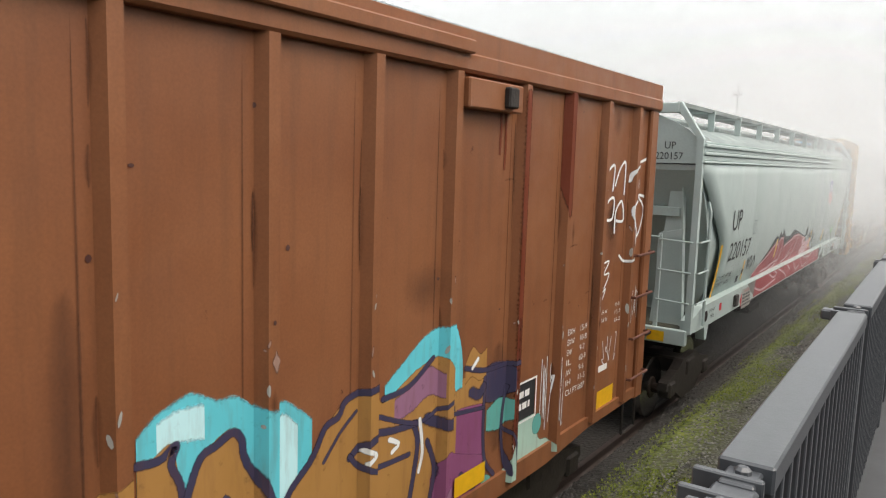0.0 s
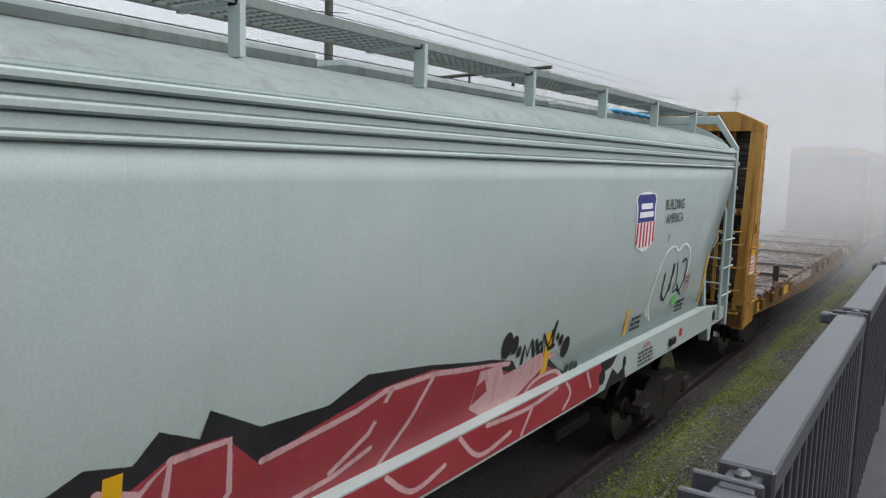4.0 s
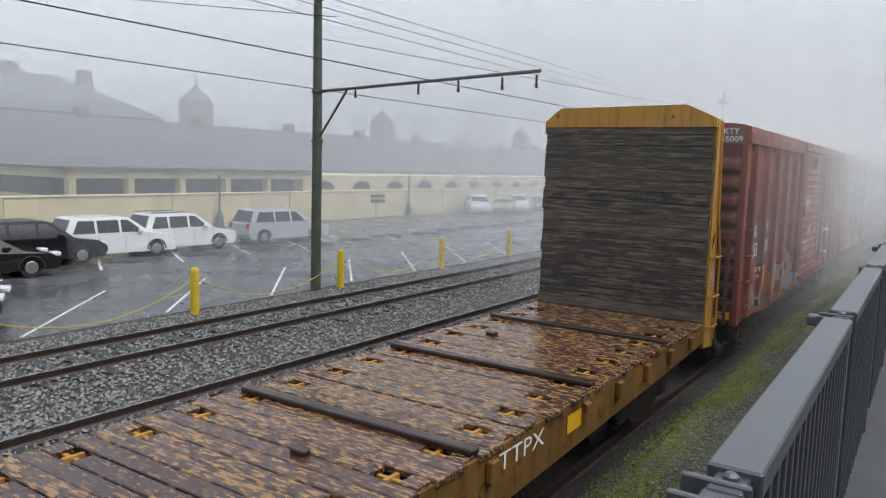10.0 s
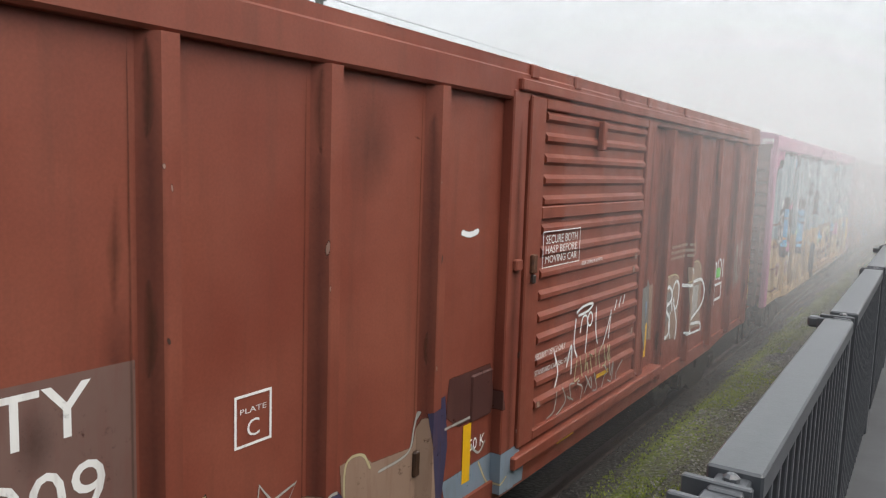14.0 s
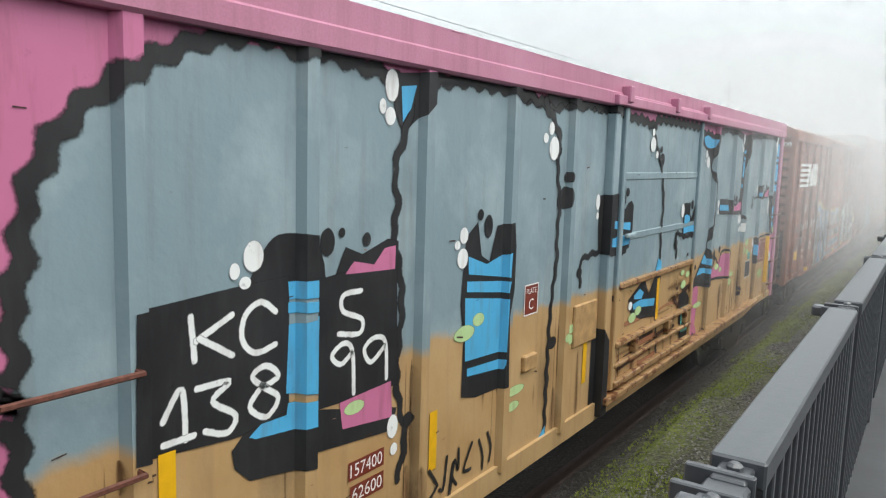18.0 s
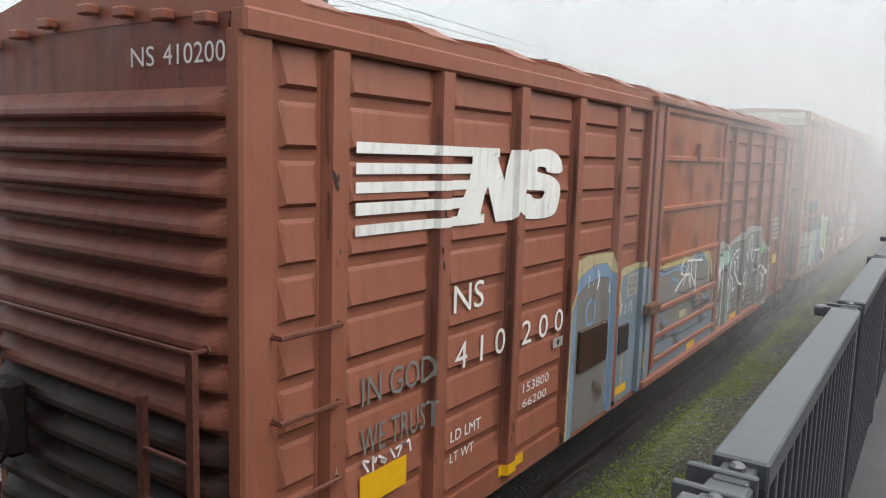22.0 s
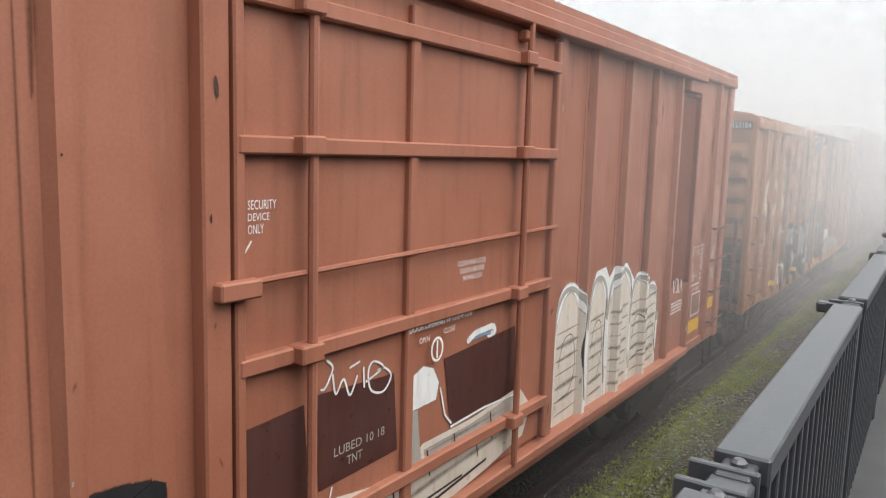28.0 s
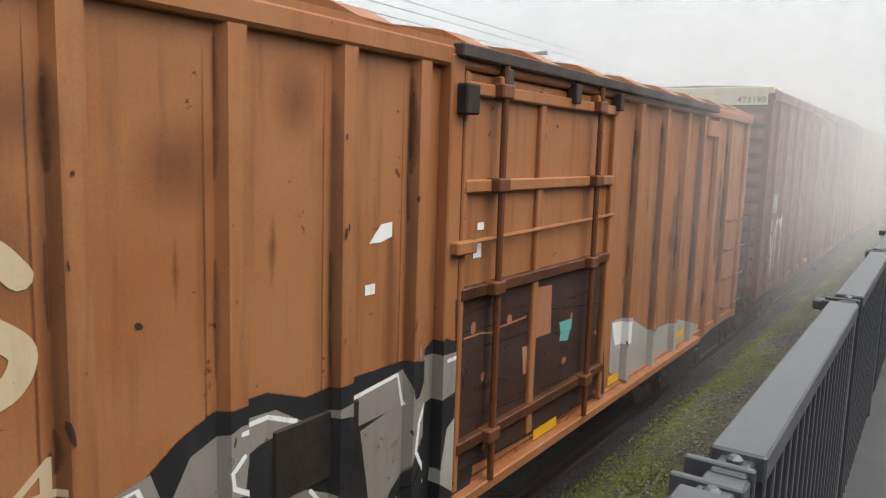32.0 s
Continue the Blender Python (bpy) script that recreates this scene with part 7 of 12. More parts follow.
def car_mural():
    ribs = [37.3, 38.43, 39.6, 40.85, 42.05, 47.42, 48.62, 49.65, 50.9, 52.03]
    mural = mural_material()
    car, prof = boxcar("boxcar spray-painted pink, grey-blue and tan with dripping black outlines", 36.45, 52.85, 0.95, 4.46, 4.74, mural, ribs, (43.15, 46.4), top=M_PINK, end_mat=M_KEND, band=0.13, peak=0.14, d=0.06)
    # plug door with bars
    door = slab(car, "door", 43.25, 46.38, 1.2, 4.45, 0.05, mural, "grey and tan door with steel bars")
    for z, h, dd in ((3.68, 0.09, 0.016), (2.98, 0.09, 0.016), (2.42, 0.07, 0.05), (1.75, 0.06, 0.08), (1.5, 0.05, 0.07), (1.28, 0.08, 0.08)):
        slab(car, "door_bar", 43.3, 46.33, z - h / 2, z + h / 2, dd, mural if z > 2.5 else M_MURALFOOT, x=HW + 0.045, parent=door)
    slab(car, "door_frame", 43.26, 43.36, 1.22, 4.44, 0.05, mural, x=HW + 0.045, parent=door)
    slab(car, "door_frame", 46.3, 46.37, 1.22, 4.44, 0.05, mural, x=HW + 0.045, parent=door)
    slab(car, "door_post", 42.95, 43.12, 1.15, 4.46, 0.1, mural)
    slab(car, "door_track", 42.9, 50.9, 4.44, 4.55, 0.14, M_PINK)
    slab(car, "lower_track", 43.0, 50.9, 1.12, 1.2, 0.16, M_MURALFOOT)
    for y in (43.2, 44.9, 46.4):
        slab(car, "roller_bracket", y - 0.06, y + 0.06, 4.48, 4.66, 0.17, M_PINK)
    slab(car, "latch", 43.4, 43.68, 2.98, 3.03, 0.04, mural, x=HW + 0.1)
    for y in (43.9, 45.2, 46.0):
        slab(car, "stop_block", y, y + 0.12, 1.55, 1.72, 0.07, M_MURALFOOT, x=HW + 0.06)
    slab(car, "route_board", 42.3, 42.9, 1.9, 2.35, 0.025, M_TANBOARD, "tan plywood route board")
    slab(car, "route_board", 41.2, 41.45, 1.9, 2.05, 0.04, M_TANBOARD)
    slab(car, "route_board", 38.75, 39.05, 1.3, 1.45, 0.04, M_TANBOARD)
    prof = dip_profile([(y, 0.085, 0.05) for y in ribs], 0.06, [(42.95, 43.12, 0.1), (43.25, 46.38, 0.055)])
    p = Paint(prof)
    weather(p, ribs, 1.2, 2.4, 106, 0.1, 0.8, 0.1, 0.5)
    rnd = random.Random(19)
    for k in range(26):
        y, z = rnd.uniform(43.4, 46.2), rnd.uniform(1.2, 2.2)
        p.stroke([(y, z), (y + rnd.uniform(0.1, 0.5), z + rnd.uniform(-0.03, 0.03)), (y + rnd.uniform(0.5, 0.9), z)], rnd.uniform(0.03, 0.12), ("rustrun", "creamless", "soot")[k % 3], 1 + 0.05 * k)
    for k in range(16):
        y = rnd.uniform(37.2, 52.4)
        p.stroke([(y, rnd.uniform(1.5, 1.9)), (y + 0.02, 1.3), (y, 1.1)], rnd.uniform(0.06, 0.16), "rustrun", 0.5)
    for y, z, r in ((46.33, 2.28, 0.12), (46.3, 2.02, 0.08), (43.3, 2.3, 0.1), (45.6, 1.95, 0.09), (45.75, 1.85, 0.07), (49.6, 1.5, 0.06), (48.7, 1.35, 0.07)):
        p.dot(y, z, r, r * 1.1, "rustrun", 7, 14)
        p.dot(y, z, r * 0.6, r * 0.6, "soot", 7.2, 12)
        for k in range(7):
            a = rnd.uniform(0.01, 0.035)
            p.dot(y + rnd.gauss(0, r), z + rnd.gauss(0, 1.4 * r), a, a * 1.3, "rustrun" if k % 2 else "soot", 7.4, 7, rnd.uniform(0, 3))
    for k in range(60):
        y, z, a = rnd.uniform(36.8, 52.5), rnd.uniform(1.2, 4.2), rnd.uniform(0.008, 0.03)
        p.stroke([(y, z), (y + a * rnd.uniform(1, 5), z + a * rnd.uniform(-0.6, 0.6))], a * 0.5, "soot" if k % 3 else "scrape", 7.6, False)
    # pink ground over the arches
    ys = [37.35, 37.69, 38.13, 38.56, 39.05, 39.71, 40.16, 40.59, 41.07, 41.46, 41.8, 42.11, 42.53, 42.96, 43.24, 43.55, 43.89, 44.28, 44.89, 45.4, 45.99, 46.39, 46.74, 47.19, 47.54, 47.87, 48.15, 48.55, 49, 49.3, 49.63, 49.91, 50.48, 51.22, 51.9]
    low = [4.21, 4.37, 4.4, 4.4, 4.38, 4.35, 4.4, 4.4, 4.38, 4.34, 4.4, 4.39, 4.4, 4.4, 4.38, 4.34, 4.33, 4.29, 4.38, 4.37, 4.37, 4.32, 4.28, 4.27, 4.32, 4.38, 4.4, 4.38, 4.37, 4.3, 4.28, 4.37, 4.39, 4.4, 4.4]
    p.band(ys, low, [4.46] * len(ys), "pink", 0, soft=0.0)
    p.fill([(36.74, 1), (36.76, 2.59), (36.74, 2.78), (36.77, 2.97), (36.76, 3.16), (36.8, 3.34), (36.82, 3.5), (36.84, 3.63), (36.9, 3.77), (36.98, 3.9), (37.08, 4.01), (37.21, 4.12), (37.35, 4.21)] + [(37.5, 4.46), (36.47, 4.46), (36.47, 1.05)], "pink", 0, 0.01)
    p.band([52.5, 52.62, 52.83], [1.6, 1.6, 1.6], [4.46] * 3, "pink", 0)
    # outlines of the arches and their drips
    p.stroke([(36.74, 1), (36.76, 2.59), (36.74, 2.78), (36.77, 2.97), (36.76, 3.16), (36.8, 3.34), (36.82, 3.5), (36.84, 3.63), (36.9, 3.77), (36.98, 3.9), (37.08, 4.01), (37.21, 4.12), (37.35, 4.21), (37.5, 4.29), (37.69, 4.37), (37.9, 4.43), (38.13, 4.45), (38.33, 4.42), (38.56, 4.43), (38.81, 4.4), (39.05, 4.38), (39.26, 4.34)], 0.15, "black", 2, wobble=0.7, seed=1, wide=1.1)
    p.stroke([(39.71, 4.35), (39.85, 4.39), (40.16, 4.41), (40.59, 4.41), (41.07, 4.38), (41.46, 4.34), (41.69, 4.33), (42.12, 4.4), (42.69, 4.4), (43.16, 4.42)], 0.14, "black", 2.2, wobble=0.7, seed=2, wide=1.1)
    p.stroke([(40.96, 4.37), (41.17, 4.39), (41.32, 4.35), (41.46, 4.35)], 0.14, "black", 2.3, wobble=0.7, seed=3, wide=1.1)
    p.stroke([(41.55, 4.4), (41.67, 4.4), (41.8, 4.41), (41.97, 4.42), (42.11, 4.39), (42.31, 4.39), (42.53, 4.43), (42.71, 4.41), (42.96, 4.4), (43.24, 4.38), (43.55, 4.34), (43.89, 4.33), (44.28, 4.29), (44.44, 4.36), (44.89, 4.38), (45.4, 4.37), (45.99, 4.37), (46.45, 4.35)], 0.15, "black", 2.2, wobble=0.7, seed=4, wide=1.1)
    p.stroke([(46.39, 4.32), (46.56, 4.28), (46.74, 4.28), (46.98, 4.3), (47.19, 4.27), (47.42, 4.24), (47.54, 4.32), (47.87, 4.38), (48.15, 4.42), (48.55, 4.38), (49, 4.37), (49.3, 4.3), (49.63, 4.28), (49.91, 4.37), (50.48, 4.39), (51.22, 4.41), (51.9, 4.43)], 0.14, "black", 2.4, wobble=0.7, seed=5, wide=1.1)
    p.fill([(39.19, 4.37), (39.72, 4.43), (39.73, 4.28), (39.51, 4.11), (39.34, 4), (39.26, 4.12)], "black", 2.6, 0.012)
    p.stroke([(39.45, 4.21), (39.36, 3.98), (39.26, 3.75), (39.3, 3.52), (39.26, 3.29), (39.33, 3.09), (39.37, 2.81), (39.35, 2.57), (39.32, 2.33), (39.37, 2.07), (39.44, 1.8), (39.35, 1.53)], 0.1, "black", 2.6, wobble=0.7, seed=6, wide=1.1)
    p.stroke([(41.46, 4.35), (41.6, 4.24), (41.74, 4.1), (41.79, 3.94)], 0.15, "black", 2.6, wobble=0.7, seed=7, wide=1.1)
    p.stroke([(41.77, 3.96), (41.77, 3.74), (41.82, 3.54), (41.84, 3.34), (41.82, 3.11), (41.84, 2.87), (41.79, 2.64), (41.76, 2.41), (41.74, 2.14), (41.73, 1)], 0.1, "black", 2.7, wobble=0.7, seed=8, wide=1.1)
    p.stroke([(44.28, 4.26), (44.46, 4.02), (44.66, 3.8), (44.77, 3.56), (44.84, 3.28), (44.81, 2.99), (44.84, 2.7), (44.78, 2.46)], 0.09, "black", 2.6, wobble=0.7, seed=9, wide=1.1)
    p.stroke([(44.79, 1.86), (44.89, 1.48), (44.92, 1.1)], 0.09, "black", 2.7, wobble=0.7, seed=10, wide=1.1)
    p.stroke([(47.23, 3.82), (47.39, 3.61), (47.48, 3.46), (47.47, 3.23), (47.44, 3), (47.36, 2.74), (47.27, 2.52)], 0.09, "black", 2.6, wobble=0.7, seed=11, wide=1.1)
    p.fill([(49.35, 4.33), (49.65, 4.4), (49.77, 4.23), (49.67, 4.06), (49.58, 3.95), (49.55, 3.73), (49.55, 3.43), (49.51, 3.23), (49.53, 2.95), (49.3, 2.98), (49.12, 3.04), (49.12, 3.08), (49.21, 3.12), (49.28, 3.21), (49.32, 3.45), (49.31, 3.73), (49.33, 4.01)], "black", 2.6, 0.012)
    p.stroke([(49.5, 2.96), (49.67, 2.83), (49.8, 2.63), (49.83, 2.44), (49.84, 2.12)], 0.1, "black", 2.8, wobble=0.7, seed=12, wide=1.1)
    # number board and the first can
    p.fill([(37.29, 3.08), (37.78, 3.11), (38.29, 3.14), (38.29, 2.29), (37.88, 2.3), (37.27, 2.36)], "black", 3, 0.012)
    p.fill([(38.54, 3.09), (38.73, 3.1), (39.3, 3.08), (39.33, 2.25), (38.55, 2.28)], "black", 3.1, 0.012)
    p.fill([(38, 3.12), (38.1, 3.28), (38.21, 3.37), (38.43, 3.36), (38.52, 3.31), (38.55, 3.05)], "black", 3.2, 0.02, True)
    p.fill([(38.67, 3.07), (38.78, 3.26), (38.94, 3.2), (39.2, 3.28), (39.31, 3.26), (39.31, 3.05)], "black", 3.2, 0.012)
    p.fill([(37.88, 2.22), (37.96, 2.29), (38.3, 2.33), (39.33, 2.07), (39.29, 1.93), (38.54, 2.01), (38.49, 1.94), (38, 2.02), (37.9, 2.12)], "black", 3.3, 0.012)
    p.fill([(38.29, 3.1), (38.54, 3.09), (38.54, 3), (38.3, 3.01)], "blue", 5, 0.012)
    p.fill([(38.29, 2.98), (38.54, 2.96), (38.54, 2.91), (38.29, 2.93)], "blue", 5, 0.012)
    p.fill([(38.3, 2.85), (38.54, 2.86), (38.53, 2.4), (38.28, 2.45)], "blue", 5, 0.012)
    p.fill([(38, 2.26), (38.08, 2.31), (38.28, 2.31), (38.29, 2.38), (38.53, 2.35), (38.54, 2.2), (38.04, 2.25)], "blue", 5, 0.012)
    p.fill([(38.78, 3.1), (38.86, 3.16), (39.06, 3.12), (39.17, 3.22), (39.28, 3.23), (39.28, 3.08)], "pink", 5, 0.012)
    p.fill([(38.74, 2.26), (39.26, 2.28), (39.28, 2.03), (38.77, 2.09)], "pink", 5, 0.012)
    p.stroke([(37.62, 3.01), (37.64, 2.78)], 0.05, "wspray", 6.2, wobble=0.0, seed=13, wide=1.1)
    p.stroke([(37.88, 2.98), (37.65, 2.88)], 0.05, "wspray", 6.3, wobble=0.0, seed=14, wide=1.1)
    p.stroke([(37.67, 2.89), (37.88, 2.76)], 0.05, "wspray", 6.4, wobble=0.0, seed=15, wide=1.1)
    p.stroke([(38.19, 2.95), (38.08, 3.02), (37.97, 2.96), (37.95, 2.83), (38.04, 2.74), (38.19, 2.76)], 0.05, "wspray", 6.0, wobble=0.0, seed=16, wide=1.1)
    p.stroke([(38.93, 2.97), (38.76, 2.96), (38.76, 2.86), (38.94, 2.78), (38.92, 2.69), (38.72, 2.72)], 0.05, "wspray", 6.1, wobble=0.0, seed=17, wide=1.1)
    p.stroke([(37.45, 2.51), (37.56, 2.65), (37.58, 2.38)], 0.05, "wspray", 6.2, wobble=0.0, seed=18, wide=1.1)
    p.stroke([(37.45, 2.39), (37.63, 2.39)], 0.05, "wspray", 6.3, wobble=0.0, seed=19, wide=1.1)
    p.stroke([(37.65, 2.63), (37.86, 2.62), (37.75, 2.54), (37.9, 2.42), (37.84, 2.34), (37.7, 2.39)], 0.05, "wspray", 6.4, wobble=0.0, seed=20, wide=1.1)
    p.stroke([(38.1, 2.53), (38.21, 2.57), (38.12, 2.65), (38.02, 2.61), (38.1, 2.53), (38.21, 2.44), (38.12, 2.35), (38, 2.44), (38.09, 2.54)], 0.05, "wspray", 6.0, wobble=0.0, seed=21, wide=1.1)
    p.stroke([(38.84, 2.57), (38.74, 2.52), (38.66, 2.59), (38.76, 2.65), (38.85, 2.59), (38.87, 2.3)], 0.05, "wspray", 6.1, wobble=0.0, seed=22, wide=1.1)
    p.stroke([(39.18, 2.55), (39.04, 2.47), (38.97, 2.57), (39.07, 2.63), (39.19, 2.58), (39.21, 2.32)], 0.05, "wspray", 6.2, wobble=0.0, seed=23, wide=1.1)
    # second can
    p.fill([(40.19, 1.93), (40.2, 2.41), (40.14, 2.69), (40.19, 3.22), (40.35, 3.33), (40.42, 3.05), (40.56, 2.99), (40.67, 3.28), (40.86, 3.3), (40.93, 2.87), (40.83, 2.49), (40.86, 1.86), (40.41, 1.88)], "black", 3, 0.012)
    p.fill([(40.23, 3.06), (40.51, 2.97), (40.84, 3.04), (40.83, 2.84), (40.24, 2.93)], "blue", 5, 0.012)
    p.fill([(40.22, 2.86), (40.84, 2.79), (40.81, 2.71), (40.22, 2.79)], "blue", 5, 0.012)
    p.fill([(40.2, 2.73), (40.82, 2.64), (40.8, 2.19), (40.23, 2.22)], "blue", 5, 0.012)
    p.fill([(40.26, 2.14), (40.81, 2.11), (40.79, 2.04), (40.26, 2.09)], "blue", 5, 0.012)
    p.fill([(39.32, 4.3), (39.48, 4.32), (39.42, 4.17), (39.34, 4.07)], "blue", 5, 0.012)
    p.fill([(41.58, 1.12), (41.74, 1.23), (41.74, 0.97), (41.52, 1)], "blue", 5, 0.012)
    # cloud round the latch and its arm
    p.fill([(42.84, 3.13), (42.84, 3.47), (43.1, 3.49), (43.34, 3.46), (43.37, 3.35), (43.47, 3.3), (43.56, 3.37), (43.66, 3.39), (43.73, 3.34), (43.73, 3.06), (43.65, 2.86), (43.42, 2.81), (43.06, 2.82), (42.87, 2.89)], "black", 3, 0.012)
    p.fill([(43.41, 3.15), (43.66, 3.14), (43.66, 3.06), (43.43, 3.09)], "blue", 5, 0.012)
    p.fill([(43.01, 3), (43.35, 3), (43.68, 2.99), (43.65, 2.9), (43.36, 2.89), (43.01, 2.92)], "blue", 5, 0.012)
    p.fill([(43.05, 3.19), (43.35, 3.17), (43.35, 3.09), (43.05, 3.12)], "blue", 5, 0.012)
    p.stroke([(43.55, 2.81), (42.84, 2.86), (42.55, 2.84), (42.42, 2.81), (42.41, 2.69), (42.43, 2.55)], 0.09, "black", 3, wobble=0.7, seed=24, wide=1.1)
    p.fill([(42.83, 2.13), (43.09, 1.85), (43.1, 1), (42.82, 1)], "black", 3, 0.012)
    # fish on the door's foot
    p.fill([(43.75, 2.21), (43.97, 2.29), (44.28, 2.41), (44.47, 2.18), (44.68, 2.38), (44.92, 2.36), (44.79, 1.86), (44.19, 1.92), (43.87, 2.02)], "black", 3, 0.012)
    p.fill([(43.94, 2.23), (44.13, 2.29), (44.27, 2.23), (44.21, 2.17), (43.95, 2.2)], "blue", 5, 0.012)
    p.fill([(43.9, 2.13), (44.17, 2.15), (44.72, 2.09), (44.7, 2.01), (44.26, 2.06), (43.94, 2.07)], "blue", 5, 0.012)
    p.fill([(44.67, 2.43), (44.77, 2.61), (44.9, 2.56), (44.91, 2.39)], "blue", 5, 0.012)
    p.fill([(45.79, 1.98), (46.08, 2.02), (46.48, 1.75), (46.55, 1.17), (45.95, 1.25), (45.87, 1.65)], "black", 3, 0.012)
    p.fill([(45.91, 1.78), (46.31, 1.78), (46.38, 1.4), (45.98, 1.42)], "teal", 5, 0.012)
    p.fill([(46.37, 1.28), (46.95, 1.32), (47.06, 1.1), (46.46, 1.1)], "pink", 5, 0.012)
    # cloud by the door's trailing edge
    p.fill([(45.75, 3.18), (45.75, 3.28), (45.9, 3.29), (46.02, 3.26), (46.08, 3.11), (46.15, 3.05), (46.23, 3.15), (46.31, 3.25), (46.43, 3.25), (46.44, 2.83), (46.23, 2.83), (46, 2.82), (45.76, 2.87), (45.76, 3.01)], "black", 3, 0.012)
    p.fill([(45.81, 3.11), (45.9, 3.12), (46.04, 3.1), (46.08, 3.03), (45.93, 3.01), (45.81, 3.01)], "blue", 5, 0.012)
    p.fill([(46.29, 3.03), (46.35, 3.1), (46.43, 3.09), (46.43, 2.99)], "blue", 5, 0.012)
    p.fill([(45.79, 2.94), (46, 2.95), (46.23, 2.95), (46.43, 2.95), (46.41, 2.85), (46.15, 2.88), (46, 2.88), (45.79, 2.87)], "blue", 5, 0.012)
    p.stroke([(46.43, 2.8), (46.07, 2.82), (45.83, 2.82), (45.6, 2.88), (45.49, 2.88), (45.46, 2.8), (45.52, 2.67), (45.54, 2.56)], 0.085, "black", 3.2, wobble=0.7, seed=25, wide=1.1)
    # pieces beyond the door
    p.fill([(46.39, 4.32), (46.74, 4.29), (47.44, 4.25), (47.43, 4.15), (47.32, 3.91), (47.22, 3.78), (47.1, 3.96), (46.89, 4.06), (46.65, 4.15)], "black", 3, 0.012)
    p.fill([(46.72, 4.23), (46.93, 4.27), (47.2, 4.22), (47.37, 4.22), (47.34, 4.11), (47.14, 4.09), (46.94, 4.1), (46.81, 4.14)], "blue", 5, 0.012)
    p.fill([(47.89, 3.07), (47.92, 3.27), (48.38, 3.26), (48.59, 3.23), (48.64, 3.08), (48.91, 3.08), (49.27, 3.03), (49.32, 2.96), (48.48, 3.01), (47.97, 3.03)], "black", 3, 0.012)
    p.fill([(47.94, 3.18), (48.51, 3.15), (48.54, 3.07), (47.94, 3.1)], "blue", 5, 0.012)
    p.fill([(48.64, 3.08), (48.82, 3.16), (49.01, 3.1), (49.3, 3.18), (49.4, 3.04), (48.73, 3.05)], "pink", 5, 0.012)
    p.stroke([(48.62, 3.11), (48.81, 3.23), (49.01, 3.14), (49.25, 3.23)], 0.045, "black", 5.5, wobble=0.2, seed=26, wide=1.1)
    p.fill([(46.46, 1.99), (46.76, 2.12), (46.97, 2.29), (47.19, 2.44), (47.3, 2.54), (47.52, 2.33), (47.66, 2.15), (47.5, 2.03), (47.5, 1.9), (46.97, 1.99), (46.67, 1.94)], "black", 3, 0.012)
    p.fill([(47.19, 2.43), (47.33, 2.35), (47.52, 2.33), (47.49, 2.23), (47.19, 2.29), (47.05, 2.31)], "blue", 5, 0.012)
    p.fill([(46.84, 2.14), (46.97, 2.23), (47.19, 2.21), (47.53, 2.16), (47.5, 2.09), (47.19, 2.15), (47.02, 2.14)], "blue", 5, 0.012)
    p.fill([(47.53, 2.14), (47.69, 2.14), (47.97, 2.16), (48.27, 2.32), (48.61, 2.32), (48.7, 1.93), (48.13, 1.98), (47.77, 1.99), (47.53, 1.98)], "pink", 3.4, 0.012)
    p.stroke([(47.55, 2.38), (47.69, 2.14), (47.89, 2.31), (48.12, 2.17), (48.27, 2.38), (48.65, 2.33), (48.72, 1.93), (48.21, 1.94), (47.7, 1.97), (47.32, 1.92), (46.77, 2.01), (46.48, 1.97)], 0.055, "black", 5.4, wobble=0.25, seed=27, wide=1.1)
    p.fill([(46.48, 1.92), (46.92, 1.98), (46.98, 1.87), (46.82, 1), (46.48, 1)], "pink", 3.4, 0.012)
    p.fill([(49.39, 4.09), (49.54, 4.11), (49.54, 4.06), (49.38, 4.05)], "blue", 5, 0.012)
    p.fill([(49.38, 3.98), (49.5, 3.97), (49.51, 3.94), (49.39, 3.94)], "blue", 5, 0.012)
    p.fill([(49.37, 3.89), (49.5, 3.91), (49.48, 3.78), (49.46, 3.63), (49.35, 3.63), (49.38, 3.78)], "blue", 5, 0.012)
    p.fill([(49.34, 3.5), (49.43, 3.5), (49.43, 3.44), (49.34, 3.44)], "blue", 5, 0.012)
    p.fill([(49.23, 3.07), (49.33, 3.18), (49.42, 3.17), (49.41, 3.05)], "pink", 5, 0.012)
    # trailing corner
    p.stroke([(50.36, 3.04), (50.33, 3.15), (50.38, 3.24), (50.56, 3.21), (50.78, 3.23), (51.08, 3.18), (51.41, 3.2), (51.78, 3.21), (52.12, 3.2)], 0.05, "black", 3, wobble=0.7, seed=28, wide=1.1)
    p.fill([(50.81, 3.24), (50.81, 3.44), (50.95, 3.46), (51.08, 3.41), (51.13, 3.3), (51.18, 3.24), (51.35, 3.28), (51.43, 3.39), (51.52, 3.31), (51.64, 3.41), (51.84, 3.4), (51.94, 3.2), (51.29, 3.19)], "black", 3.2, 0.012)
    p.fill([(50.83, 3.31), (51.1, 3.3), (51.13, 3.23), (50.83, 3.25)], "blue", 5, 0.012)
    p.fill([(51.41, 3.23), (51.52, 3.29), (51.68, 3.34), (51.78, 3.35), (51.83, 3.21)], "pink", 5, 0.012)
    p.fill([(51.89, 4.46), (52.21, 4.41), (52.78, 4.47), (52.87, 3.16), (52.35, 3.16), (52.12, 3.18), (52.01, 3.23), (52.19, 3.3), (52.13, 3.72), (52.08, 4.12), (52, 4.31)], "black", 3, 0.012)
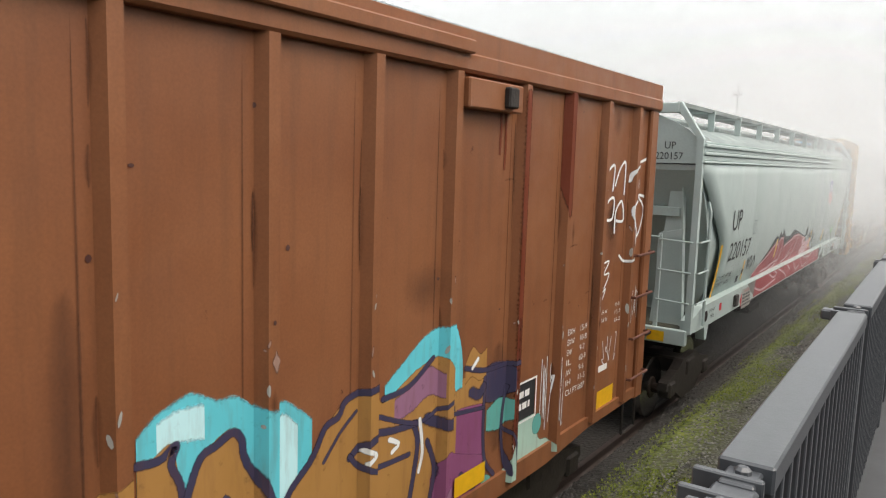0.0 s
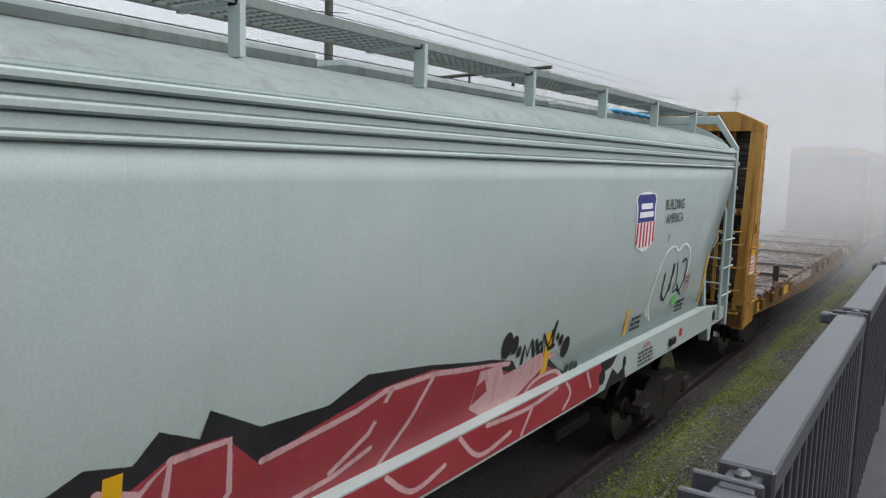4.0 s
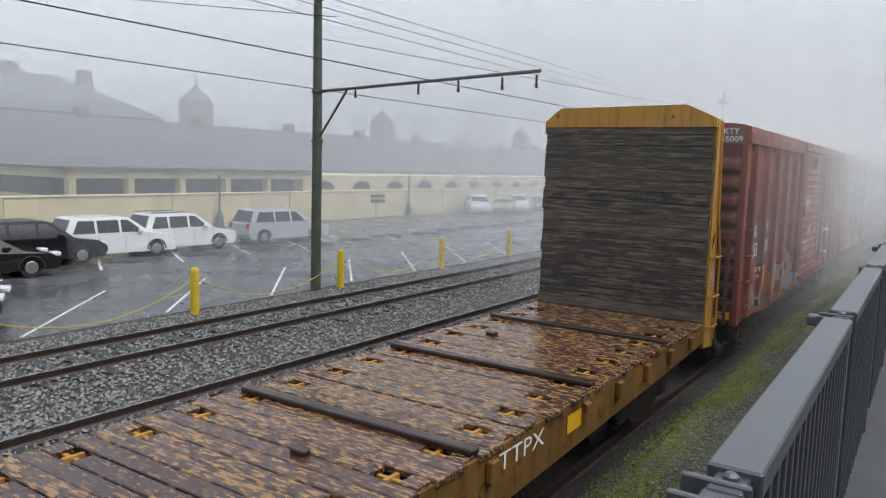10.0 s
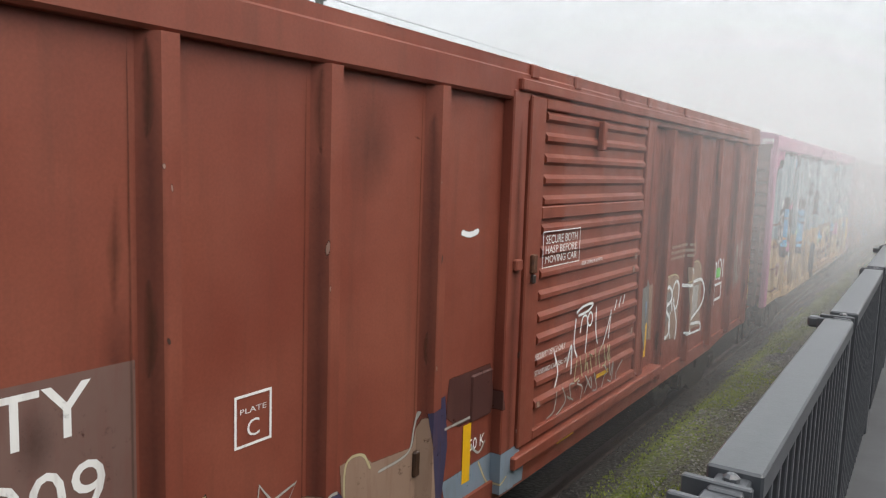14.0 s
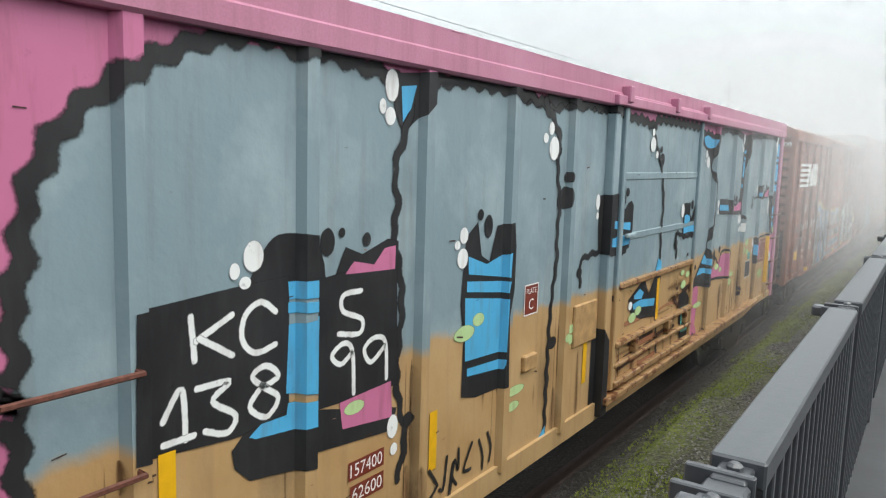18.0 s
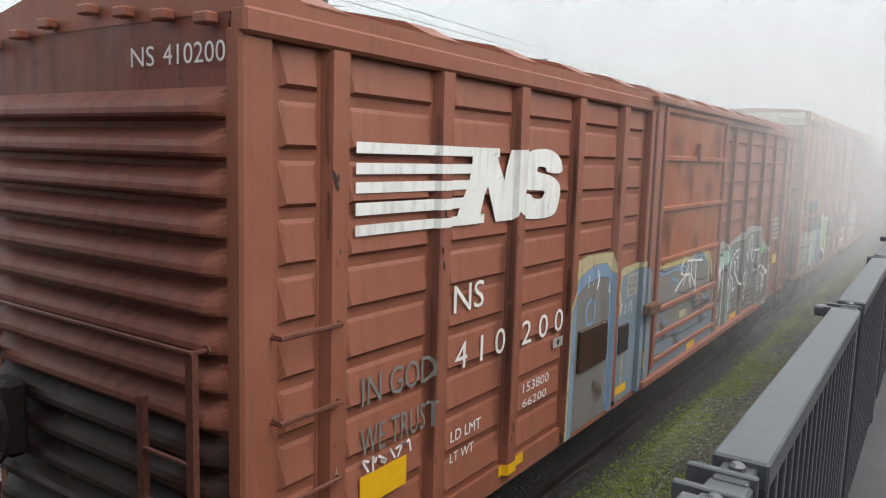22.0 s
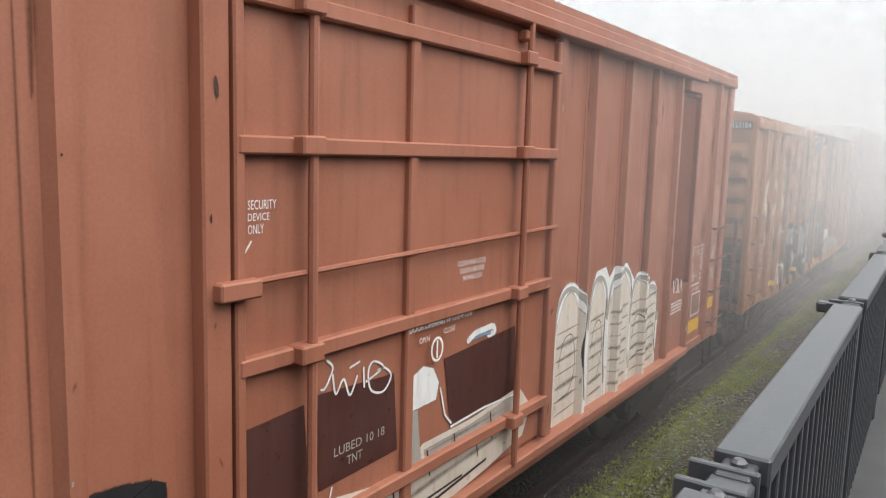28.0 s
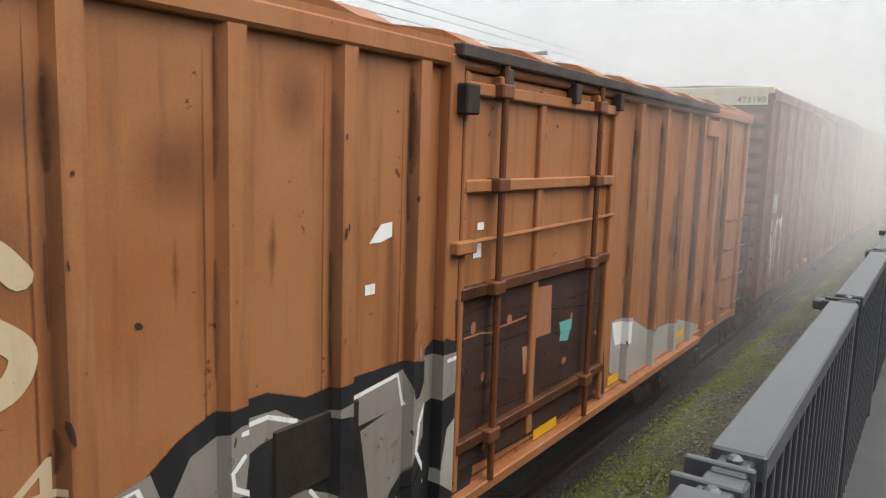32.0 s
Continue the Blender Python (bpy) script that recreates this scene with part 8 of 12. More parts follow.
    p.fill([(52.18, 4.3), (52.77, 4.29), (52.79, 4.05), (52.19, 4.03)], "blue", 5, 0.012)
    p.fill([(52.19, 3.99), (52.79, 3.98), (52.8, 3.94), (52.22, 3.93)], "blue", 5, 0.012)
    p.fill([(52.2, 3.87), (52.8, 3.87), (52.83, 3.51), (52.22, 3.53)], "blue", 5, 0.012)
    p.fill([(52.22, 3.43), (52.83, 3.44), (52.83, 3.26), (52.22, 3.36)], "blue", 5, 0.012)
    p.fill([(52.02, 2.98), (52.48, 2.97), (52.52, 2.74), (52.03, 2.75)], "blue", 5, 0.012)
    p.fill([(52.04, 2.68), (52.52, 2.65), (52.5, 2.54), (52.04, 2.58)], "blue", 5, 0.012)
    p.fill([(50.8, 2.29), (51.09, 2.23), (51.23, 2.15), (51.2, 2.08), (51.09, 2.1), (51.09, 2.01), (50.8, 2.1)], "blue", 5, 0.012)
    p.fill([(52.55, 1.73), (52.95, 1.72), (52.96, 1.62), (52.57, 1.63)], "blue", 5, 0.012)
    p.fill([(52.58, 1.59), (52.96, 1.57), (52.98, 1.34), (52.61, 1.43)], "blue", 5, 0.012)
    p.fill([(51.94, 3.22), (52.72, 3.17), (52.76, 2.52), (52.56, 2.37), (51.98, 2.46), (51.96, 2.91)], "black", 3.1, 0.012)
    p.fill([(51.98, 2.4), (52.93, 2.35), (52.95, 2), (52.41, 2.01), (51.99, 2.05)], "pink", 3.3, 0.012)
    p.fill([(50.72, 2.42), (50.81, 2.43), (51.12, 2.34), (51.14, 1.92), (50.79, 1.92), (50.72, 2.03)], "black", 3, 0.012)
    p.fill([(51.15, 2.27), (51.91, 2.33), (51.92, 1.97), (51.44, 1.96), (51.15, 2.01)], "pink", 3, 0.012)
    p.stroke([(51.09, 2.32), (51.31, 2.4), (51.67, 2.4), (51.98, 2.42)], 0.05, "black", 5.2, wobble=0.7, seed=29, wide=1.1)
    p.stroke([(51.1, 1.91), (51.44, 1.92), (51.82, 1.9), (52.42, 1.93)], 0.06, "black", 5.2, wobble=0.7, seed=30, wide=1.1)
    p.fill([(52.49, 1.78), (52.96, 1.84), (53, 1.32), (52.54, 1.4)], "black", 3, 0.012)
    # white bubbles, black dots and mint dashes
    for y, z, ry, rz in ((39.21, 4.3, 0.07, 0.105), (39.12, 4.16, 0.035, 0.05), (39.2, 4.1, 0.055, 0.06), (38.03, 3.28, 0.07, 0.085), (37.9, 3.21, 0.035, 0.045), (37.97, 3.14, 0.04, 0.035), (39.29, 1.95, 0.06, 0.085), (39.31, 1.78, 0.04, 0.045), (40.15, 3.24, 0.06, 0.065), (40.06, 3.17, 0.04, 0.035), (40.14, 3.06, 0.075, 0.08)):
        p.dot(y, z, ry, rz, "wspray", 6.2, 22)
    for y, z, ry, rz in ((41.6, 4.13, 0.055, 0.06), (41.49, 4.04, 0.05, 0.045), (41.67, 3.95, 0.1, 0.11), (42.79, 3.41, 0.055, 0.085), (42.79, 3.26, 0.035, 0.04), (44.28, 4.21, 0.05, 0.045), (44.29, 4.06, 0.095, 0.09), (44.45, 3.94, 0.05, 0.045), (43.82, 2.13, 0.065, 0.05)):
        p.dot(y, z, ry, rz, "wspray", 6.2, 22)
    for y, z, ry, rz in ((46.93, 3.99, 0.055, 0.06), (46.89, 3.89, 0.03, 0.025), (47.04, 3.87, 0.09, 0.085), (47.84, 3.2, 0.06, 0.065), (47.84, 3.07, 0.045, 0.045), (45.7, 3.19, 0.07, 0.095)):
        p.dot(y, z, ry, rz, "wspray", 6.2, 22)
    for y, z, ry, rz in ((49.32, 4.3, 0.065, 0.095), (49.21, 4.18, 0.03, 0.035), (49.3, 4.12, 0.045, 0.05), (49.38, 2.87, 0.11, 0.085), (49.42, 2.69, 0.06, 0.05), (49.6, 2.71, 0.085, 0.085), (50.71, 3.39, 0.06, 0.07), (50.67, 2.33, 0.065, 0.085), (50.66, 2.18, 0.04, 0.045), (52.42, 1.91, 0.11, 0.115), (51.88, 3.06, 0.07, 0.09), (51.82, 2.96, 0.04, 0.045), (51.89, 2.89, 0.055, 0.055), (52.07, 4.28, 0.1, 0.16), (52.12, 4.09, 0.05, 0.05)):
        p.dot(y, z, ry, rz, "wspray", 6.2, 22)
    for y, z, ry, rz in ((38.61, 3.31, 0.065, 0.085), (38.74, 3.36, 0.03, 0.03), (38.98, 3.3, 0.04, 0.045), (40.39, 3.39, 0.045, 0.045), (40.52, 3.29, 0.065, 0.095), (39.47, 1.95, 0.055, 0.055)):
        p.dot(y, z, ry, rz, "black", 5.8, 20)
    for y, z, ry, rz in ((41.98, 3.68, 0.06, 0.05), (41.94, 3.48, 0.105, 0.11), (43.4, 3.41, 0.075, 0.07), (43.52, 3.5, 0.055, 0.05), (44.62, 4.01, 0.045, 0.04), (44.67, 3.88, 0.09, 0.08), (46, 3.25, 0.05, 0.045), (42.39, 2.69, 0.065, 0.055), (41.82, 2.06, 0.095, 0.06)):
        p.dot(y, z, ry, rz, "black", 5.8, 20)
    for y, z, ry, rz in ((46.15, 3.26, 0.055, 0.065), (47.79, 2.37, 0.07, 0.075), (47.68, 2.49, 0.035, 0.04), (48.12, 2.43, 0.065, 0.055), (46.58, 2.18, 0.075, 0.08), (46.72, 2.28, 0.045, 0.04), (47.53, 3.5, 0.05, 0.045), (47.6, 3.41, 0.035, 0.03), (48.66, 3.27, 0.065, 0.055), (48.9, 3.32, 0.035, 0.035), (49.05, 3.24, 0.08, 0.06), (45.48, 2.74, 0.07, 0.07)):
        p.dot(y, z, ry, rz, "black", 5.8, 20)
    for y, z, ry, rz in ((49.85, 2.73, 0.06, 0.05), (49.86, 2.55, 0.095, 0.095), (51.23, 3.4, 0.075, 0.065), (51.34, 3.45, 0.025, 0.025), (51.55, 3.42, 0.05, 0.05), (50.35, 3.08, 0.06, 0.07), (51.19, 2.41, 0.055, 0.06), (51.1, 2.49, 0.02, 0.02)):
        p.dot(y, z, ry, rz, "black", 5.8, 20)
    for y, z, ry, rz in ((40.2, 2.45, 0.15, 0.065), (40.41, 2.53, 0.09, 0.055), (38.88, 2.2, 0.1, 0.045), (41.09, 1.76, 0.175, 0.045), (41.05, 1.62, 0.125, 0.045)):
        p.dot(y, z, ry, rz, "mint", 6.6, 16)
    for y, z, ry, rz in ((42.28, 2.12, 0.125, 0.045), (42.24, 2.01, 0.13, 0.05), (42.07, 2.07, 0.07, 0.045), (44.1, 2.03, 0.115, 0.055), (43.91, 1.97, 0.125, 0.06)):
        p.dot(y, z, ry, rz, "mint", 6.6, 16)
    for y, z, ry, rz in ((48.01, 2.15, 0.135, 0.05), (48.25, 2.08, 0.095, 0.04), (48.83, 1.94, 0.115, 0.04), (49.06, 1.91, 0.14, 0.045), (48.92, 1.78, 0.195, 0.06), (45.89, 2.3, 0.09, 0.04), (46.15, 2.25, 0.1, 0.045), (45.96, 2.12, 0.12, 0.06), (46.98, 1.66, 0.22, 0.045)):
        p.dot(y, z, ry, rz, "mint", 6.6, 16)
    for y, z, ry, rz in ((50.15, 2.39, 0.12, 0.065), (49.91, 2.24, 0.155, 0.07), (50.23, 2.2, 0.115, 0.05), (52.63, 2.48, 0.155, 0.075), (51.51, 1.65, 0.185, 0.09), (51.63, 1.61, 0.095, 0.05)):
        p.dot(y, z, ry, rz, "mint", 6.6, 16)
    p.stroke([(40.05, 1.15), (40.1, 1.4)], 0.05, "black", 6, False)
    scribble(p, 39.7, 40.8, 1.2, 1.5, "black", 41, 6, 0.035, 6)
    scribble(p, 46.6, 47.6, 1.05, 1.25, "black", 42, 6, 0.03, 6)
    rnd = random.Random(9)
    for k in range(16):
        y, z = rnd.choice((43.4, 45.4, 45.6, 46.25, 46.3)) + rnd.uniform(-0.15, 0.1), rnd.uniform(1.6, 2.4)
        p.stroke([(y, z), (y + 0.01, z - 0.1), (y, z - rnd.uniform(0.15, 0.45))], rnd.uniform(0.025, 0.07), "rustrun", 9.5)
    # plates, numbers, strips
    p.rect(41.2, 41.47, 2.42, 2.71, "sign", 6)
    p.frame_of(41.2, 41.47, 2.42, 2.71, 0.012, "white", 7)
    p.text("PLATE", 41.24, 41.43, 2.62, 2.67, "white", 7)
    p.text("C", 41.29, 41.38, 2.47, 2.57, "white", 7)
    for y0, y1, z, s in ((37.6, 38.05, 1.75, "LD LMT"), (37.6, 37.95, 1.6, "LT WT"), (38.85, 39.18, 1.72, "157400"), (38.87, 39.18, 1.55, "62600")):
        p.rect(y0 - 0.02, y1 + 0.02, z - 0.02, z + 0.11, "sign", 6)
        p.text(s, y0, y1, z, z + 0.09, "white", 7)
    p.rect(51.35, 51.9, 1.88, 2.35, "sign", 6)
    for k, (a, b) in enumerate((("EXW", "10-8"), ("EW", "9-1"), ("IL", "50-6"), ("IW", "9-6"), ("IH", "11-1"), ("CU FT", "5344"))):
        p.text(a, 51.4, 51.4 + 0.04 * len(a), 2.26 - 0.07 * k, 2.305 - 0.07 * k, "white", 7)
        p.text(b, 51.68, 51.68 + 0.04 * len(b), 2.26 - 0.07 * k, 2.305 - 0.07 * k, "white", 7)
    for y, z0, z1 in ((37.42, 1.38, 2.35), (39.75, 1.45, 1.92), (42.6, 1.45, 1.9), (44.78, 1.8, 2.35), (46.55, 1.4, 1.85), (51.92, 1.4, 2.38)):
        p.rect(y, y + 0.1, z0, z1, "refl", 6)
    p.rect(50.15, 50.55, 1.7, 2.02, "ink", 6)
    p.frame_of(50.15, 50.55, 1.7, 2.02, 0.012, "white", 7)
    p.rect(50.3, 50.5, 2.05, 2.18, "teal", 6)
    finish(car, p)
    end_rect(car, 0.60, 0.98, 4.5, 4.68, 36.435, M_WHITE)
    end_text(car, "KCS", 0.66, 0.92, 4.55, 4.64, 36.43, M_BLACKT)
    end_text(car, "138999", 1.0, 1.31, 4.54, 4.67, 36.43, M_WHITE)
    for k, s in enumerate(("KYS 10\" CUSHION UNIT", "NO RETURN SPRG RE", "SPRG D-5")):
        end_text(car, s, -0.4, 0.15 - 0.05 * k, 2.95 - 0.3 * k, 3.0 - 0.3 * k, 36.33, M_WHITE)
    end_rect(car, -0.3, 0.0, 1.5, 1.75, 36.27, M_LGREY, "notice")
    slab(car, "corner_board", 36.46, 36.5, 1.1, 4.4, 0.003, M_PINK, x=HW + 0.05)


# ---- oxide boxcar with pressed side panels and an orange door ----
def car_oxide():
    ribs = [55.08, 56.21, 57.36, 58.53, 59.72, 64.77, 65.9, 67.13, 68.18, 69.36]
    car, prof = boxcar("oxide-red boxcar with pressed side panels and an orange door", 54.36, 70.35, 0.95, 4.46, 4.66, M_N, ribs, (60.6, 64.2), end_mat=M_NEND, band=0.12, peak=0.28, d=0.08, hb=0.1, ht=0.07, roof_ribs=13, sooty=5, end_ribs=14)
    bays = [(54.62, 54.98), (55.18, 56.11), (56.31, 57.26), (57.46, 58.43), (58.63, 59.62), (59.82, 60.42), (64.25, 64.67), (64.87, 65.8), (66.0, 67.03), (67.23, 68.08), (68.28, 69.26), (69.46, 70.1)]
    for a, b in bays:
        g = Geo()
        w = (b - a) / 2 - 0.02
        y = SHIFT[0]
        g.add([(HW - 0.005, y - w, -0.14), (HW - 0.005, y + w, -0.14), (HW - 0.005, y + w, 0.14), (HW - 0.005, y - w, 0.14),
               (HW + 0.035, y - w + 0.045, -0.112), (HW + 0.035, y + w - 0.045, -0.112), (HW + 0.012, y + w - 0.045, 0.10), (HW + 0.012, y - w + 0.045, 0.10)],
              [(4, 5, 6, 7), (0, 1, 5, 4), (1, 2, 6, 5), (2, 3, 7, 6), (3, 0, 4, 7)])
        me = g.mesh("pressed_panel", [M_N])
        for k in range(10):
            part("pressed_panel", me, None, car, at=pose(0, local((a + b) / 2), 4.33 - 0.331 * k))
    door = slab(car, "door", 60.95, 64.02, 1.2, 4.55, 0.07, M_DOOR_N, "rust-streaked orange sliding door")
    for z in (4.5, 3.9, 3.25, 2.58, 1.95, 1.6, 1.28):
        slab(car, "door_bar", 61.0, 63.98, z - 0.035, z + 0.035, 0.045, M_DOOR_N if z > 2.4 else M_N, x=HW + 0.065, parent=door)
    slab(car, "door_frame", 60.96, 61.06, 1.2, 4.54, 0.05, M_N, x=HW + 0.065, parent=door)
    slab(car, "door_frame", 63.93, 64.02, 1.2, 4.54, 0.05, M_N, x=HW + 0.065, parent=door)
    slab(car, "hasp", 62.4, 62.5, 3.88, 4.12, 0.05, M_N, x=HW + 0.1)
    slab(car, "door_post", 60.5, 60.62, 1.1, 4.5, 0.09, M_N)
    slab(car, "door_post", 60.68, 60.9, 1.1, 4.6, 0.1, M_N)
    slab(car, "door_post", 64.05, 64.2, 1.1, 4.5, 0.08, M_N)
    slab(car, "door_track", 60.5, 67.3, 4.55, 4.63, 0.15, M_N)
    slab(car, "lower_track", 60.6, 67.3, 1.02, 1.12, 0.14, M_N)
    slab(car, "route_board", 58.76, 59.5, 1.64, 2.09, 0.075, M_BROWN, "dark plywood route board")
    slab(car, "route_board", 59.87, 60.18, 1.61, 1.94, 0.075, M_DARK)
    slab(car, "latch", 60.55, 60.95, 1.98, 2.1, 0.1, M_RUST, x=HW + 0.1)
    prof = dip_profile([(y, 0.1, 0.07) for y in ribs], 0.08, [(60.5, 60.62, 0.09), (60.68, 60.9, 0.1), (60.95, 64.02, 0.075), (64.05, 64.2, 0.08)])
    prof = [(y, x + 0.034 if x < HW + 0.01 else x) for y, x in prof]
    p = Paint(prof)
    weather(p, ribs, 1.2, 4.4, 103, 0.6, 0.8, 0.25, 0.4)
    chips(p, ribs, 1.3, 4.2, 303, 5, ("soot", "rustrun"))
    for y, z, w in ((61.6, 4.1, 0.5), (61.3, 3.0, 0.5), (63.5, 4.2, 0.6), (63.2, 3.5, 0.4), (62.7, 2.75, 0.35), (62.2, 3.7, 0.5)):
        p.dot(y, z, w * 0.8, w * 0.55, "stain", 1.0, 22, 0.3)
        p.dot(y + 0.2 * w, z - 0.5 * w, w * 0.3, w * 0.7, "stain", 1.2, 18)
    for y in (60.65, 60.92, 64.03):
        p.stroke([(y, 1.2), (y, 2.8), (y, 4.4)], 0.1, "stain", 0.4)
    # emblem: five white bars running into two bold slanted letters
    p.band([55.26, 55.7, 56.2, 57.02], [3.85] * 4, [3.92] * 4, "white", 4, soft=0.0)
    p.band([55.26, 55.7, 56.2, 56.68], [3.72] * 4, [3.79] * 4, "white", 4, soft=0.0)
    p.band([55.26, 55.7, 56.2, 56.65], [3.6] * 4, [3.67] * 4, "white", 4, soft=0.0)
    p.band([55.26, 55.7, 56.2, 56.6], [3.46] * 4, [3.54] * 4, "white", 4, soft=0.0)
    p.band([55.26, 55.7, 56.2, 56.81], [3.33] * 4, [3.4] * 4, "white", 4, soft=0.0)
    p.fill([(56.62, 3.9), (56.96, 3.92), (57.01, 3.8), (57.11, 3.66), (57.14, 3.76), (57.21, 3.91), (57.49, 3.92), (57.46, 3.72), (57.4, 3.53), (57.34, 3.41), (57.26, 3.33), (56.99, 3.33), (56.92, 3.48), (56.85, 3.62), (56.8, 3.55), (56.76, 3.45), (56.73, 3.33), (56.42, 3.33), (56.42, 3.41), (56.49, 3.53), (56.56, 3.63), (56.6, 3.75)], "white", 4.6, 0.004)
    p.fill([(57.48, 3.88), (57.61, 3.92), (57.89, 3.93), (58.12, 3.87), (58.19, 3.73), (57.9, 3.73), (57.85, 3.77), (57.72, 3.78), (57.68, 3.74), (57.75, 3.72), (58.01, 3.68), (58.17, 3.58), (58.11, 3.38), (57.96, 3.32), (57.58, 3.32), (57.41, 3.36), (57.33, 3.42), (57.42, 3.54), (57.58, 3.53), (57.63, 3.5), (57.78, 3.49), (57.84, 3.56), (57.52, 3.58), (57.47, 3.64)], "white", 5.2, 0.004, True)
    p.text("NS", 56.41, 56.85, 2.65, 2.87, "white", 4)
    p.text("4 1 0", 56.45, 57.23, 2.19, 2.41, "white", 4)
    p.text("2 0 0", 57.53, 58.38, 2.18, 2.4, "white", 4)
    p.text("LD LMT", 56.42, 56.87, 1.62, 1.71, "white", 4)
    p.text("LT WT", 56.42, 56.77, 1.45, 1.53, "white", 4)
    p.text("153800", 57.6, 58.12, 1.72, 1.81, "white", 4)
    p.text("66200", 57.6, 58.08, 1.58, 1.66, "white", 4)
    p.text("IN GOD", 55.35, 56.15, 2.2, 2.4, "grey", 4)
    p.text("WE TRUST", 55.34, 56.18, 1.85, 2.05, "grey", 4)
    scribble(p, 55.35, 55.9, 1.72, 1.82, "wspray", 51, 6, 0.02, 4)
    for y0, y1, z0, z1 in ((55.34, 55.85, 1.5, 1.72), (57.2, 57.65, 1.06, 1.16), (59.9, 60.25, 1.1, 1.2), (62.6, 63.0, 1.12, 1.22), (65.3, 65.75, 1.1, 1.2), (68.8, 69.2, 1.75, 1.95), (66.9, 67.3, 1.0, 1.1)):
        p.rect(y0, y1, z0, z1, "refl", 6)
    p.rect(58.18, 58.4, 2.02, 2.12, "lgrey", 5)
    p.dot(58.29, 2.07, 0.03, 0.03, "black", 6, 10)
    # grey, cream and blue piece over the door's foot
    p.fill([(58.49, 1.03), (58.52, 2.38), (58.69, 2.62), (58.73, 2.8), (58.91, 2.82), (59.32, 2.81), (59.6, 2.8), (59.62, 2.63), (59.64, 1.03)], "creams", 1, 0.07)
    p.fill([(58.53, 1.03), (58.54, 2.32), (58.64, 2.48), (58.77, 2.62), (59.11, 2.71), (59.44, 2.7), (59.62, 2.59), (59.65, 1.03)], "paleb", 1.6, 0.05)
    p.fill([(58.65, 1.03), (58.66, 2.32), (58.75, 2.45), (58.96, 2.53), (59.33, 2.56), (59.51, 2.54), (59.54, 2.21), (59.57, 1.03)], "grey", 2.2, 0.05)
    p.fill([(58.75, 2.12), (59.12, 2.13), (59.48, 2.16), (59.52, 2.1), (59.12, 2.06), (58.77, 2.06)], "wspray", 3, 0.03)
    p.fill([(58.74, 2.46), (59.06, 2.47), (59.56, 2.46), (59.59, 2.4), (59.09, 2.42), (58.76, 2.41)], "wspray", 3.1, 0.03)
    p.stroke([(59.07, 2.38), (58.97, 2.32), (58.95, 2.2), (59.04, 2.11), (59.15, 2.15), (59.18, 2.26), (59.14, 2.35)], 0.06, "paleb", 3.3)
    p.stroke([(59.22, 2.67), (59.25, 2.57), (59.21, 2.48)], 0.03, "wspray", 3.3)
    for q in ([(58.99, 2.64), (58.97, 2.52)], [(59.22, 2.67), (59.25, 2.59)], [(59.1, 2.53), (59.12, 2.55)]):
        p.stroke(q, 0.014, "wspray", 3.6, False)
    p.fill([(59.77, 2.31), (59.82, 2.54), (59.96, 2.6), (60.65, 2.62), (60.69, 2.54), (60, 2.5), (59.92, 2.36), (59.99, 2.17), (59.92, 2.02), (59.86, 2.11)], "creams", 1.2, 0.04)
    p.fill([(59.97, 2.5), (60.64, 2.56), (60.76, 2.5), (60.85, 1.03), (59.8, 1.03), (59.77, 2.1), (59.92, 2.01), (60.01, 2.16), (59.95, 2.36)], "slate", 1.7, 0.03)
    p.fill([(59.99, 2.35), (60.01, 2.48), (60.62, 2.54), (60.69, 2.29), (60.4, 2.21), (60.1, 2.19)], "paleb", 2.2, 0.04)
    p.stroke([(60.07, 2.16), (60.21, 2.16), (60.4, 2.16)], 0.05, "wspray", 2.8)
    p.stroke([(60.08, 1.03), (60.08, 1.63)], 0.05, "creams", 2.8, False)
    p.stroke([(60.66, 1.3), (60.65, 1.49)], 0.08, "creams", 2.8, False)
    scribble(p, 59.95, 60.35, 2.05, 2.2, "wspray", 52, 4, 0.014, 3)
    p.rect(60.12, 60.45, 2.25, 2.52, "lgrey", 4)
    p.text("UNLOAD", 60.15, 60.42, 2.42, 2.49, "ink", 5)
    p.text("FROM THIS", 60.15, 60.42, 2.34, 2.4, "ink", 5)
    p.text("SIDE", 60.2, 60.36, 2.27, 2.32, "ink", 5)
    p.fill([(61, 1.34), (60.92, 2.52), (61.81, 2.56), (62.29, 2.55), (62.98, 2.55), (63.48, 2.48), (63.68, 2.26), (63.87, 1.5), (63.87, 1.05)], "grey", 2, 0.03)
    p.fill([(61.02, 1.03), (60.98, 1.61), (61.91, 1.57), (63.87, 1.5), (63.95, 0.98), (62.47, 0.96)], "slate", 2.3, 0.06)
    p.stroke([(60.94, 2.52), (61.38, 2.54), (61.92, 2.56), (62.17, 2.53), (62.3, 2.47), (62.5, 2.56), (62.98, 2.56), (63.45, 2.48), (63.68, 2.29), (63.77, 1.92)], 0.07, "creams", 2.8)
    p.stroke([(62.36, 2.4), (62.48, 2.5), (62.96, 2.48), (63.43, 2.41), (63.56, 2.21), (63.58, 1.82)], 0.05, "lgrey", 2.9)
    p.fill([(62.13, 1.77), (62.46, 1.76), (62.47, 1.68), (62.16, 1.67)], "creams", 3, 0.02)
    p.stroke([(61.06, 1.65), (61.57, 1.6), (61.9, 1.6)], 0.06, "paleb", 3)
    p.stroke([(61.24, 1.83), (61.44, 1.85), (61.4, 1.73), (61.61, 1.73)], 0.05, "paleb", 3.1)
